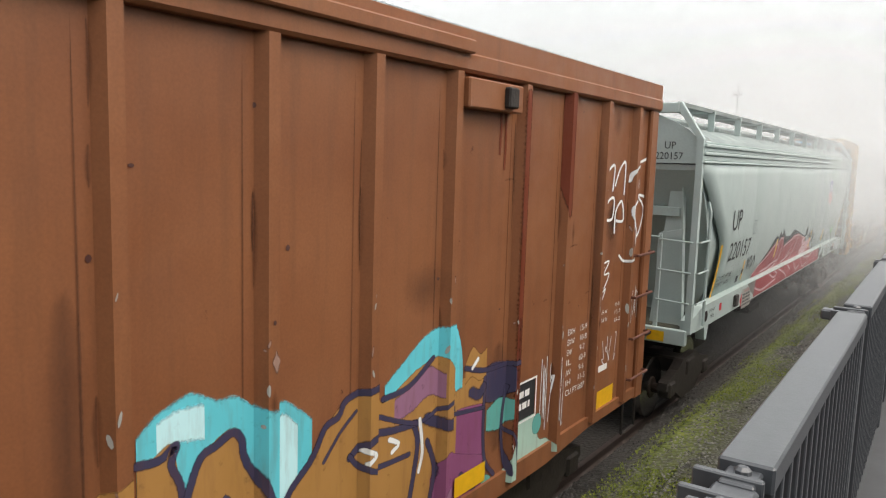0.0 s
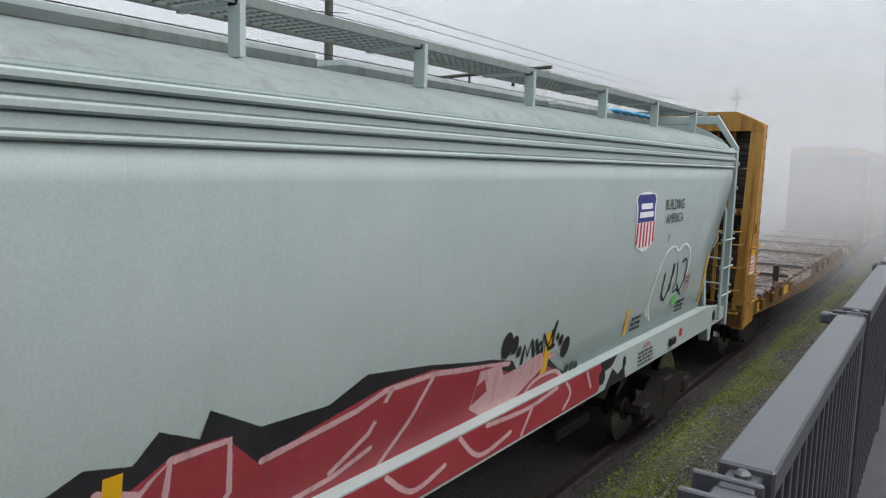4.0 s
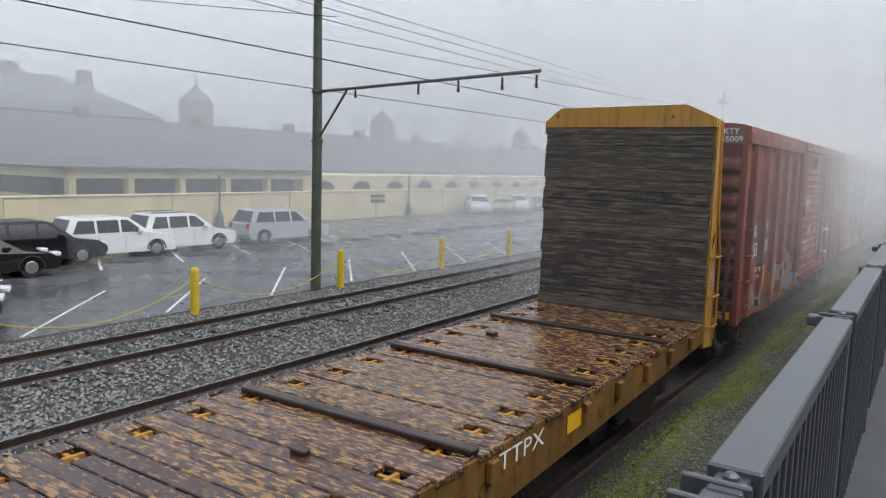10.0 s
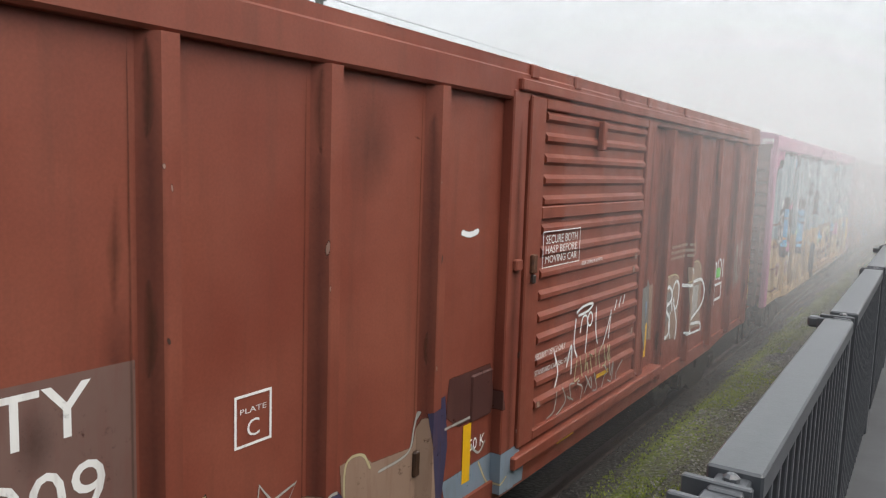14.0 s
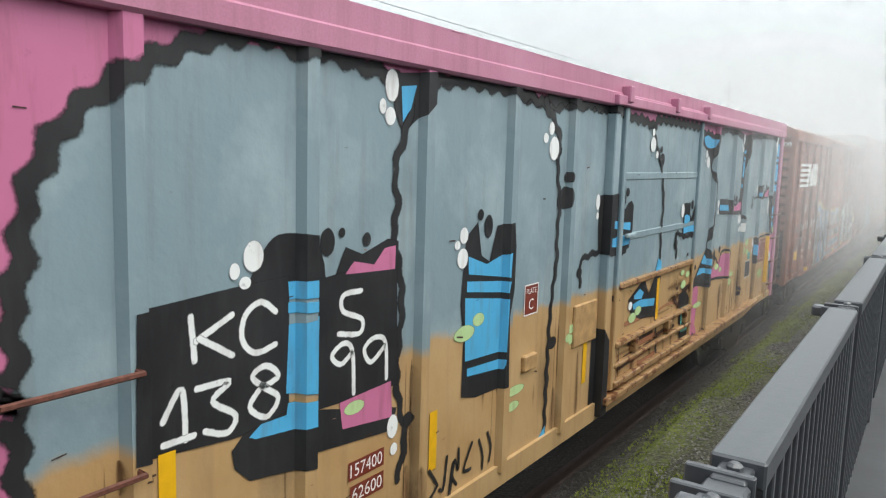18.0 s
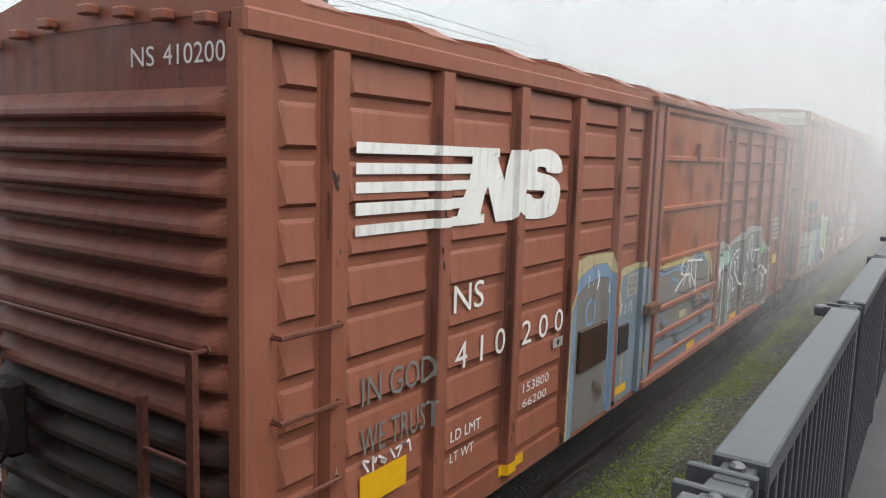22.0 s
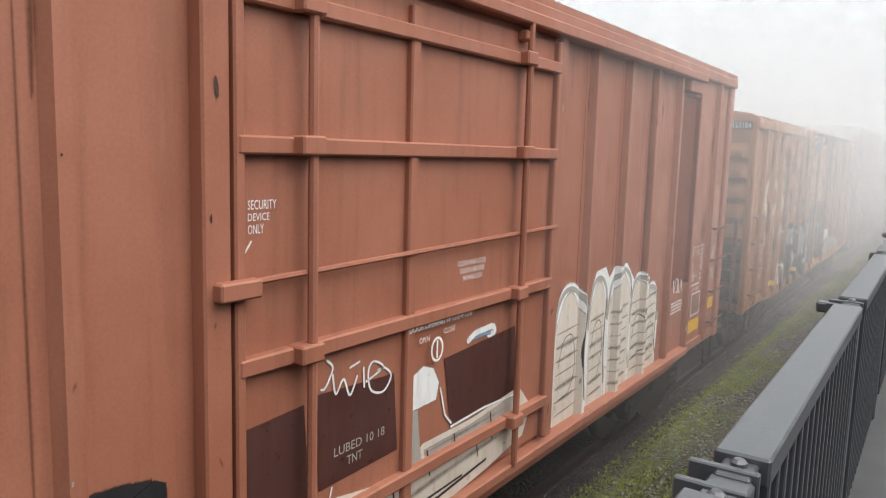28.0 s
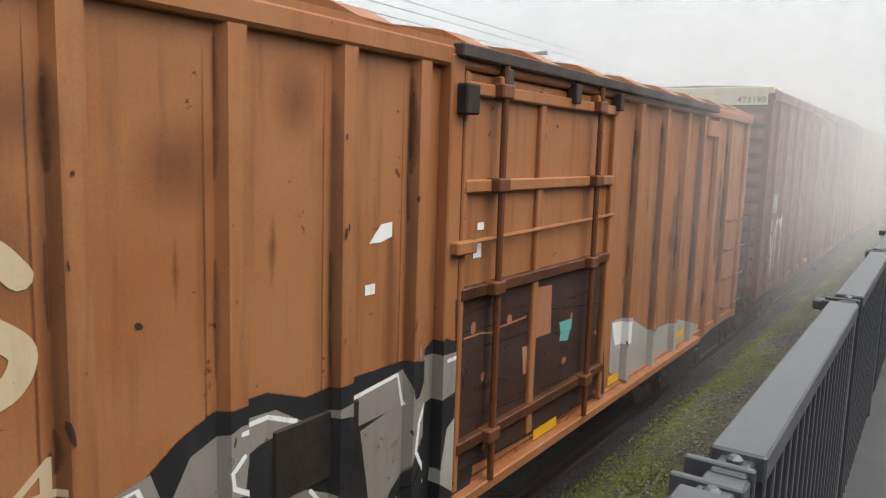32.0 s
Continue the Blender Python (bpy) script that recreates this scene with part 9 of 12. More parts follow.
    for q, w in (([(60.93, 1.9), (61.23, 1.94), (61.76, 1.94), (62.49, 1.92), (63.7, 1.9)], 0.12), ([(60.99, 1.49), (61.57, 1.5), (62.41, 1.44), (63.77, 1.45)], 0.05), ([(61, 1.34), (61.94, 1.26), (63.15, 1.24)], 0.06), ([(62.94, 1.7), (63.73, 1.71)], 0.12)):
        p.stroke(q, w, "rustrun", 3.4)
    for k, q in enumerate(([(62.27, 2.54), (62.11, 2.41), (62.09, 2.32), (62.3, 2.26), (62.04, 2.17), (61.88, 2.09)], [(62.24, 2.14), (62.44, 2.42), (62.52, 2.13)], [(62.27, 2.27), (62.52, 2.26)], [(62.58, 2.06), (62.57, 2.43), (62.74, 2.34), (62.59, 2.25), (62.81, 2.07)], [(62.38, 2.47), (63.12, 2.41)], [(62.8, 2.42), (62.85, 1.95)])):
        p.stroke(q, 0.04, "wspray", 6 + 0.1 * k, False)
    # straw rim, blue bands and rust breaking through on the door's foot
    p.stroke([(61.05, 2.53), (61.31, 2.51), (61.65, 2.5), (61.94, 2.5), (62.17, 2.5), (62.45, 2.49)], 0.1, "straw", 3.2)
    p.stroke([(62.58, 2.45), (62.72, 2.53), (63.1, 2.54), (63.34, 2.46), (63.54, 2.3), (63.58, 2.01)], 0.07, "straw", 3.25)
    p.stroke([(61.05, 2.47), (61.23, 2.42), (61.56, 2.46), (61.94, 2.44), (62.38, 2.38)], 0.06, "paleb", 3.4)
    p.stroke([(61.23, 2.39), (61.52, 2.39), (61.86, 2.4), (62.25, 2.34)], 0.05, "paleb", 3.45)
    p.stroke([(61.62, 2.21), (61.67, 2.28), (61.82, 2.27), (61.97, 2.2), (62.03, 2.1)], 0.055, "paleb", 3.5)
    p.stroke([(62.58, 2.41), (62.82, 2.5), (63.16, 2.48), (63.38, 2.36), (63.47, 2.21), (63.49, 2.04)], 0.06, "paleb", 3.5)
    p.stroke([(62.67, 2.35), (62.85, 2.43), (63.13, 2.42), (63.31, 2.32), (63.38, 2.13)], 0.07, "slate", 3.3)
    p.stroke([(62.79, 1.76), (62.77, 1.91), (62.83, 1.74)], 0.04, "paleb", 3.5)
    p.stroke([(62.91, 1.82), (62.99, 1.9), (63.2, 1.89), (63.36, 1.8), (63.56, 1.81), (63.54, 1.91)], 0.05, "paleb", 3.55)
    p.fill([(63.02, 1.98), (63.11, 2.04), (63.2, 1.98), (63.19, 1.83), (63.06, 1.85), (63.02, 1.91)], "creamless", 3.7, 0.03)
    p.fill([(62.13, 2.26), (62.21, 2.26), (62.22, 2.19), (62.15, 2.19)], "creamless", 3.7, 0.03)
    p.fill([(61.41, 2.34), (61.48, 2.33), (61.51, 2.27), (61.44, 2.28)], "creamless", 3.7, 0.03)
    p.fill([(63.08, 2.01), (63.17, 1.99), (63.17, 1.88), (63.09, 1.89)], "soot", 3.8, 0.03)
    p.stroke([(62.01, 2.06), (62.25, 2.02), (62.57, 2.04), (63.11, 2), (63.8, 2.02)], 0.018, "soot", 5.0, False)
    p.stroke([(62.21, 2.01), (62.57, 1.99), (63.08, 1.93), (63.81, 1.91)], 0.018, "soot", 5.1, False)
    p.stroke([(62.34, 1.93), (62.83, 1.8), (63.36, 1.77)], 0.018, "soot", 5.2, False)
    p.stroke([(61.21, 2.51), (61.25, 2.53), (61.32, 2.52)], 0.018, "soot", 5.3, False)
    p.stroke([(61.15, 2.46), (61.29, 2.43), (61.41, 2.42)], 0.018, "soot", 5.4, False)
    p.stroke([(62.85, 2.14), (63.1, 2.11), (63.42, 2.1)], 0.018, "soot", 5.5, False)
    # silver piece beyond the door
    p.fill([(63.91, 1.03), (63.93, 2.49), (64.1, 2.53), (64.28, 2.54), (64.52, 2.52), (64.7, 2.45), (64.88, 2.46), (65.19, 2.48), (65.78, 2.57), (66.19, 2.63), (66.58, 2.66), (66.93, 2.62), (67.47, 2.59), (67.54, 2.41), (67.89, 2.21), (68.4, 2.03), (68.52, 1.47), (68.02, 0.97), (67.37, 1.03)], "lgrey", 1, 0.1)
    p.fill([(63.92, 1.03), (63.93, 2.31), (64.06, 2.39), (64.28, 2.41), (64.57, 2.41), (64.7, 2.31), (64.88, 2.39), (65.3, 2.44), (65.78, 2.45), (66.27, 2.52), (66.76, 2.54), (67.22, 2.53), (67.49, 2.41), (67.84, 2.14), (68.38, 1.97), (68.44, 1.49), (67.9, 1.01), (67.37, 1.03)], "grey", 1.6, 0.05)
    p.fill([(64.87, 2.39), (65.2, 2.37), (65.11, 2.17), (65.05, 1.99), (64.82, 2.02), (64.87, 2.21)], "teal", 2, 0.03)
    p.fill([(64.32, 2.29), (64.74, 2.39), (64.83, 2.24), (64.57, 2.14), (64.36, 2.18)], "mintp", 2, 0.05)
    p.fill([(64.79, 1.03), (64.85, 1.89), (65.09, 1.89), (65.05, 1.03)], "teal", 2.1, 0.04)
    p.fill([(67.37, 1.03), (67.46, 0.97), (68.03, 0.88), (68.36, 0.68), (67.88, 0.62)], "mintp", 2.1, 0.04)
    for k, q in enumerate(([(64.01, 2.41), (64.32, 2.41), (64.52, 2.4), (64.59, 2.29), (64.53, 2.23)], [(64.01, 2.11), (64.2, 2.11), (64.48, 2.1), (64.63, 2.08), (64.64, 1.03)], [(64.17, 2.03), (64.23, 2.15), (64.33, 2.08)], [(65.1, 2.04), (65.21, 2.15), (65.33, 2.28), (65.67, 2.34)], [(65.58, 2.36), (65.76, 2.3), (65.6, 2.11), (65.5, 1.92), (65.4, 1.83)], [(65.3, 1.78), (65.44, 1.93), (65.83, 1.69)],
                           [(65.04, 1.69), (65.11, 1.82), (64.89, 1.91), (64.83, 1.81)], [(65.67, 1.99), (65.6, 2.22), (65.42, 2.06)], [(66.07, 2.26), (66.28, 2.48), (66.39, 2.55)], [(66.38, 2.05), (66.47, 2.4), (66.66, 2.52), (66.79, 2.34), (66.75, 2.15)], [(66.15, 1.67), (66.28, 1.85), (66.41, 1.74), (66.32, 1.62), (66.18, 1.68)], [(66.94, 2.21), (67.25, 2.2), (67.11, 2.04)], [(67.13, 2.44), (67.46, 2.56), (67.54, 2.39), (67.39, 2.28)],
                           [(67.33, 1.81), (67.7, 1.83), (68.09, 1.7), (67.98, 1.58), (67.72, 1.68)], [(67.34, 1.77), (67.43, 1.54), (67.55, 1.33)], [(68.15, 1.8), (68.35, 1.62), (68.31, 1.47)], [(66.65, 1.62), (66.81, 1.8), (67.18, 1.81)], [(65.1, 1.03), (65.26, 1.88), (65.38, 1.64), (65.56, 1.66)], [(67.74, 1.4), (67.95, 1.62), (67.87, 1.25)])):
        p.stroke(q, 0.045, "wspray" if k % 4 else "lgrey", 3 + 0.2 * (k % 4), seed=k)
    for k, q in enumerate(([(64.05, 2.36), (64.36, 2.36), (64.57, 2.32)], [(64.89, 1.98), (65.12, 2.14), (65.31, 2.21)], [(65.84, 2.34), (65.92, 2), (65.83, 1.69)], [(65.3, 2.25), (65.09, 1.97), (65.15, 1.8)], [(66.29, 2.26), (66.38, 1.97), (66.23, 1.83)], [(66.79, 2.11), (67.08, 1.84), (66.91, 1.64)], [(64.28, 2.2), (64.48, 2.04), (64.7, 2.07)], [(67.05, 2.29), (67.31, 2.04), (67.29, 1.74)])):
        p.stroke(q, 0.03, "black", 2.6 + 0.1 * k, seed=k)
    for k, (y, z, w) in enumerate(((61.3, 1.6, 0.2), (62.7, 1.75, 0.25), (63.1, 1.5, 0.2), (61.9, 1.35, 0.18), (63.6, 2.0, 0.2), (59.2, 1.3, 0.2))):
        p.stroke([(y, z + 0.15), (y + 0.15, z), (y + 0.3, z - 0.05)], w, "rustrun", 6, seed=k)
    for k, (a, b, top) in enumerate(((63.98, 64.62, 2.35), (64.9, 65.75, 2.4), (66.0, 67.0, 2.45), (67.25, 68.05, 2.3))):
        rnd = random.Random(210 + k)
        for j in range(9):
            yc, zc, r = rnd.uniform(a + 0.12, b - 0.1), rnd.uniform(1.4, top - 0.12), rnd.uniform(0.1, 0.24)
            a0, turn = rnd.uniform(0, 6.28), rnd.choice((-1, 1))
            q = [(min(b, max(a, yc + r * 0.8 * math.cos(a0 + turn * 0.75 * i))), zc + r * 1.3 * math.sin(a0 + turn * 0.75 * i) * (1 - 0.08 * i)) for i in range(5)]
            p.stroke(q, 0.036, ("wspray", "lgrey", "black")[j % 3], 4.2 + 0.1 * j, seed=j)
        for j in range(4):
            z = 1.15 + 0.1 * j
            p.stroke([(a, z), ((a + b) / 2, z + 0.01), (b, z)], 0.03, "rustrun", 5 + 0.1 * j)
    p.rect(67.55, 67.8, 2.1, 2.25, "green", 6)
    p.bars(68.6, 69.2, 2.25, 2.75, "lgrey", 5, 4, 5)
    finish(car, p)
    for k in range(7):
        x = -1.15 + k * 0.36 + (0.1 if k > 2 else 0)
        g = Geo()
        g.box(x, x + 0.12, 54.26, 54.34, 4.5 + 0.12 * (1 - abs(x)), 4.56 + 0.12 * (1 - abs(x)), 0.01)
        part("vent_louvre", g, M_N, car)
    end_text(car, "NS", 0.46, 0.68, 4.3, 4.41, 54.335, M_WHITE)
    end_text(car, "410200", 0.76, 1.28, 4.3, 4.41, 54.335, M_WHITE)


def plug_door(car, y0, y1, z0, z1, mat, rods, beams, mid, foot=None, rod=None):
    foot, rod = foot or mat, rod or mat
    door = slab(car, "plug_door", y0, y1, z0, z1, 0.04, mat, "plug door with upright locking rods")
    for y in rods:
        g = Geo()
        g.tube([(HW + 0.13, y, z0 - 0.05), (HW + 0.13, y, z1 + 0.08)], 0.03, 8)
        part("locking_rod", g, rod, door)
        for z in beams:
            slab(car, "rod_guide", y - 0.12, y + 0.06, z - 0.05, z + 0.06, 0.13, rod, x=HW + 0.05, parent=door)
    for z in beams:
        slab(car, "door_beam", y0 + 0.02, y1 - 0.02, z - 0.05, z + 0.05, 0.07, foot if z < 2.8 else mat, x=HW + 0.035, parent=door)
    for y in mid:
        slab(car, "door_stiffener", y - 0.05, y + 0.05, z0 + 0.1, z1 - 0.05, 0.05, mat, x=HW + 0.035, parent=door)
    g = Geo()
    g.tube([(HW + 0.1, y0 - 0.1, 3.14), (HW + 0.1, y1 + 0.02, 3.2)], 0.018, 6)
    part("cross_rod", g, mat, door)
    slab(car, "door_frame", y0, y0 + 0.07, z0, z1, 0.06, mat, x=HW + 0.035, parent=door)
    slab(car, "door_frame", y1 - 0.07, y1, z0, z1, 0.06, mat, x=HW + 0.035, parent=door)
    slab(car, "door_post", y0 - 0.2, y0 - 0.03, z0 - 0.1, z1 + 0.1, 0.1, mat)
    slab(car, "door_post", y1 + 0.03, y1 + 0.17, z0 - 0.1, z1 + 0.1, 0.07, mat)
    slab(car, "latch", y0 - 0.15, y0 + 0.12, 3.07, 3.17, 0.07, mat, x=HW + 0.1)
    for y in rods:
        slab(car, "rod_end", y - 0.07, y + 0.07, z1 - 0.08, z1 + 0.0, 0.08, mat, x=HW + 0.05)
    return door


# ---- tall salmon boxcar ----
def car_salmon():
    ribs = [72.78, 73.67, 74.58, 75.45, 76.5, 77.5, 82.95, 83.9, 84.78, 85.7, 86.62, 87.6]
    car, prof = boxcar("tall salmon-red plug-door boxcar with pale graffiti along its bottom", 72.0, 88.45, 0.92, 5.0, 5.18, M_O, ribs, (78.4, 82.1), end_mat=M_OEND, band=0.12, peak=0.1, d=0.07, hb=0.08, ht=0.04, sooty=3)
    plug_door(car, 78.35, 82.05, 1.2, 4.85, M_O, (78.87, 81.37), (3.86, 2.68, 4.62, 1.55), (79.88,))
    slab(car, "door_track", 78.3, 86.5, 4.9, 5.0, 0.16, M_O)
    slab(car, "lower_track", 78.3, 86.5, 1.05, 1.15, 0.13, M_O)
    slab(car, "lock_box", 85.92, 86.5, 4.74, 4.9, 0.1, M_O)
    prof = dip_profile([(y, 0.08, 0.04) for y in ribs], 0.07, [(78.15, 78.32, 0.1), (78.35, 82.05, 0.042), (82.08, 82.22, 0.07)])
    p = Paint(prof)
    weather(p, ribs, 1.2, 4.9, 104, 0.02, 0.4, 0.1, 0.15)
    chips(p, ribs + [78.25, 82.15], 1.3, 4.6, 304, 5, ("soot", "rustrun", "lgrey"))
    for a, b, z0, z1 in ((72.88, 73.77, 2.58, 2.92), (73.8, 74.62, 2.55, 2.92), (72.88, 73.77, 2.12, 2.52), (73.78, 74.65, 2.12, 2.48), (74.66, 75.46, 2.1, 2.48)):
        p.rect(a, b, z0, z1, "black", 1)
    p.text("NO", 72.93, 73.43, 2.63, 2.86, "white", 3)
    p.text("KL", 73.84, 74.31, 2.62, 2.86, "white", 3)
    p.text("57", 73.0, 73.35, 2.2, 2.45, "white", 3)
    p.text("11", 73.99, 74.17, 2.2, 2.44, "white", 3)
    p.text("13", 74.8, 75.1, 2.2, 2.44, "white", 3)
    p.frame_of(75.75, 76.0, 2.3, 2.55, 0.014, "white", 2)
    p.text("PLATE", 75.79, 75.96, 2.47, 2.51, "white", 2)
    p.text("F", 75.83, 75.91, 2.36, 2.44, "white", 2)
    # tags near the leading corner
    scribble(p, 72.25, 72.7, 3.5, 3.85, "wspray", 71, 5, 0.03, 2)
    scribble(p, 72.25, 72.65, 2.95, 3.4, "lgrey", 72, 7, 0.012, 2)
    scribble(p, 72.25, 72.65, 2.5, 2.9, "lgrey", 73, 7, 0.012, 2)
    # long pale piece
    p.band([72.2, 72.5, 72.9, 73.3, 73.7], [1.0] * 5, [1.9, 2.15, 2.1, 2.12, 1.95], "lgrey", 1, 0.02)
    p.band([73.7, 74.2, 74.7], [1.0] * 3, [1.95, 2.02, 2.1], "mintp", 1, 0.03)
    p.fill([(74.53, 1.03), (74.64, 2.1), (75.47, 2.08), (75.42, 2.27), (75.66, 2.28), (75.69, 1.03)], "paleb", 1.4, 0.02)
    p.fill([(74.66, 1.89), (74.8, 1.98), (75.09, 1.99), (75.15, 1.03), (74.66, 1.03)], "blue", 1.8, 0.1)
    p.fill([(75.17, 2.04), (75.36, 2.04), (75.47, 2.05), (75.49, 1.03), (75.17, 1.03)], "sky", 2, 0.06)
    p.fill([(75.56, 2.33), (75.72, 2.38), (75.87, 2.34), (75.93, 2.42), (76.15, 2.48), (76.3, 2.4), (76.45, 2.33), (76.58, 2.29), (76.68, 2.43), (76.79, 2.54), (76.96, 2.48), (77, 2.31), (77.33, 2.3), (77.38, 1.94), (77.29, 1.64), (76.97, 1.34), (76.47, 1.03), (75.6, 1.03)], "wspray", 1, 0.04)
    p.fill([(75.59, 2.2), (75.64, 2.34), (75.78, 2.33), (75.85, 2.13), (75.89, 1.48), (75.74, 1.03), (75.61, 1.03)], "cyanl", 2, 0.01)
    p.fill([(75.87, 2.17), (75.94, 2.33), (76.08, 2.32), (76.16, 2.09), (76.17, 1.6), (75.93, 1.63)], "cyanl", 2.1, 0.01)
    p.fill([(76.16, 2.09), (76.22, 2.31), (76.4, 2.3), (76.48, 2.23), (76.53, 1.49), (76.24, 1.35), (76.12, 1.62)], "mint", 2.2, 0.01)
    p.fill([(76.5, 2.23), (76.74, 2.27), (76.87, 2.35), (76.94, 1.9), (76.91, 1.65), (76.56, 1.52)], "mintp", 2.3, 0.01)
    p.fill([(76.99, 2.22), (77.14, 2.26), (77.33, 2.26), (77.39, 1.62), (77.03, 1.66)], "teal", 2.4, 0.01)
    p.fill([(75.67, 1.55), (75.74, 1.78), (75.86, 1.83), (76.03, 1.73), (76.12, 1.48), (76.05, 1.03), (75.67, 1.03)], "sky", 2.6, 0.01)
    p.fill([(76.58, 1.46), (76.79, 1.55), (77.01, 1.54), (77.06, 1.31), (76.91, 1.06), (76.62, 1.03)], "mintp", 2.7, 0.01)
    p.fill([(76.08, 1.03), (76.15, 1.38), (76.3, 1.4), (76.43, 1.28), (76.43, 1.03)], "board", 2.8, 0.01)
    for k, q in enumerate(([(75.61, 1.53), (75.65, 2.25), (75.7, 2.34), (75.81, 2.28), (75.86, 1.96), (75.86, 1.84)], [(75.85, 2.21), (75.94, 2.32), (76.08, 2.32), (76.16, 2.14), (76.17, 1.65), (76.1, 1.6)], [(76.16, 2.09), (76.19, 2.28), (76.29, 2.32), (76.48, 2.26)], [(75.61, 1.57), (75.66, 1.73), (75.76, 1.84), (75.92, 1.83), (76.05, 1.69), (76.1, 1.48), (76.05, 1.03)], [(76.57, 1.56), (76.86, 1.6), (77.02, 1.57), (77.05, 1.37), (76.89, 1.12), (76.72, 1.03)], [(76.56, 2.21), (76.74, 2.25), (76.88, 2.35), (76.92, 1.9), (76.9, 1.61)],
                           [(77.03, 1.66), (76.99, 2.08), (77.05, 2.24), (77.18, 2.27), (77.34, 2.24)], [(77.01, 1.69), (77.19, 1.6), (77.39, 1.59)], [(76.7, 1.71), (76.6, 1.83), (76.68, 1.9), (76.77, 1.81), (76.75, 1.73), (76.64, 1.71)], [(76.6, 1.86), (76.77, 1.87), (76.94, 1.9)], [(76.08, 1.03), (76.15, 1.38), (76.3, 1.4), (76.43, 1.28), (76.43, 1.03)], [(76.53, 1.48), (76.59, 1.32), (76.53, 1.19)],
                           [(75.18, 2.06), (75.18, 1.81)], [(75.33, 2.06), (75.33, 1.03)], [(75.09, 2.05), (75.09, 1.84), (74.84, 1.91), (74.82, 2.04)], [(74.87, 1.91), (75.09, 1.82), (75.21, 1.03)], [(74.75, 1.03), (74.9, 1.8), (75.13, 1.67)], [(75.5, 2.13), (75.56, 2.14), (75.65, 2.1)])):
        p.stroke(q, 0.034, "ink", 4 + 0.1 * k)
    for y, z in ((77.0, 2.4), (76.6, 2.42)):
        p.stroke([(y, z), (y + 0.02, z - 0.06), (y + 0.03, z - 0.15)], 0.05, "rustrun", 4.4)
    scribble(p, 77.5, 78.15, 1.06, 1.2, "wspray", 171, 6, 0.02, 5)
    for y, z in ((76.6, 1.7), (77.0, 1.35), (76.2, 1.9), (75.8, 1.6), (74.8, 1.6), (74.3, 1.4), (76.75, 1.9)):
        p.stroke([(y, z), (y + 0.12, z - 0.06)], 0.06, "rustrun", 6, False)
    for ym, zm, r in ((74.35, 1.9, 0.2), (77.64, 1.62, 0.33), (77.07, 1.16, 0.2)):
        for k in range(5):
            a0, a1, a2 = (k * math.tau / 5 + math.pi / 2 + d for d in (-0.63, 0, 0.63))
            p.poly([(ym, zm), (ym + 0.42 * r * math.cos(a0), zm + 0.42 * r * math.sin(a0)), (ym + r * math.cos(a1), zm + r * math.sin(a1)), (ym + 0.42 * r * math.cos(a2), zm + 0.42 * r * math.sin(a2))], "creams", p.lift(6))
    p.band([77.36, 77.6, 77.9], [1.6, 1.7, 1.7], [2.2, 2.24, 2.2], "black", 2.2, 0.03)
    p.fill([(77.34, 2.18), (77.5, 2.15), (77.7, 2.08), (77.65, 1.91), (77.53, 1.84), (77.38, 1.77), (77.31, 1.78)], "black", 3.5, 0.03)
    p.fill([(77.7, 2.05), (77.8, 2.15), (77.91, 2.2), (77.96, 2.18), (77.97, 1.8), (77.81, 1.77), (77.65, 1.89)], "black", 3.6, 0.03)
    p.fill([(77.72, 2), (77.86, 2.06), (77.92, 1.86), (77.8, 1.81)], "board", 3.9, 0.04)
    p.rect(75.7, 76.0, 1.08, 1.18, "refl", 7)
    # door words
    p.text("SECURITY", 78.47, 78.67, 3.52, 3.57, "white", 2)
    p.text("DEVICE", 78.47, 78.62, 3.46, 3.5, "white", 2)
    p.text("ONLY", 78.47, 78.58, 3.39, 3.44, "white", 2)
    p.stroke([(78.49, 3.35), (78.43, 3.27)], 0.012, "white", 2, False)
    p.text("CLOSE AND LOCK", 80.5, 80.91, 2.99, 3.03, "white", 2)
    p.text("DOORS BEFORE", 80.54, 80.89, 2.93, 2.97, "white", 2)
    p.text("MOVING CAR", 80.58, 80.86, 2.87, 2.91, "white", 2)
    p.text("DOOR OPENING W 12-0 H 12-0", 79.85, 80.65, 2.6, 2.645, "white", 24)
    p.text("OPEN", 79.98, 80.1, 2.5, 2.54, "white", 20)
    p.text("CLOSE", 80.28, 80.43, 2.52, 2.56, "white", 20)
    ring = [(80.2 + 0.07 * math.cos(k * math.tau / 16), 2.42 + 0.085 * math.sin(k * math.tau / 16)) for k in range(17)]
    p.stroke(ring, 0.02, "white", 20, False)
    p.stroke([(80.2, 2.48), (80.2, 2.36)], 0.02, "white", 20.3, False)
    p.fill([(78.39, 2.31), (78.88, 2.34), (78.93, 1.74), (78.41, 1.83)], "faded", 1, 0.012)
    p.fill([(78.98, 2.37), (79.74, 2.33), (79.79, 1.78), (79.02, 1.76)], "faded", 1.2, 0.012)
    p.fill([(80.36, 2.3), (81.44, 2.36), (81.52, 1.74), (80.47, 1.74)], "faded", 1.1, 0.012)
    p.fill([(78.32, 1.7), (78.75, 1.69), (78.78, 1.17), (78.31, 1.35)], "darkred", 0.6, 0.05)
    p.text("LUBED 10 18", 79.15, 79.65, 1.93, 1.99, "lgrey", 3)
    p.text("TNT", 79.27, 79.42, 1.84, 1.9, "lgrey", 3)
    p.stroke([(79.08, 2.57), (79.13, 2.52), (79.1, 2.45), (79.06, 2.4), (79.03, 2.4)], 0.018, "wspray", 4.0, True)
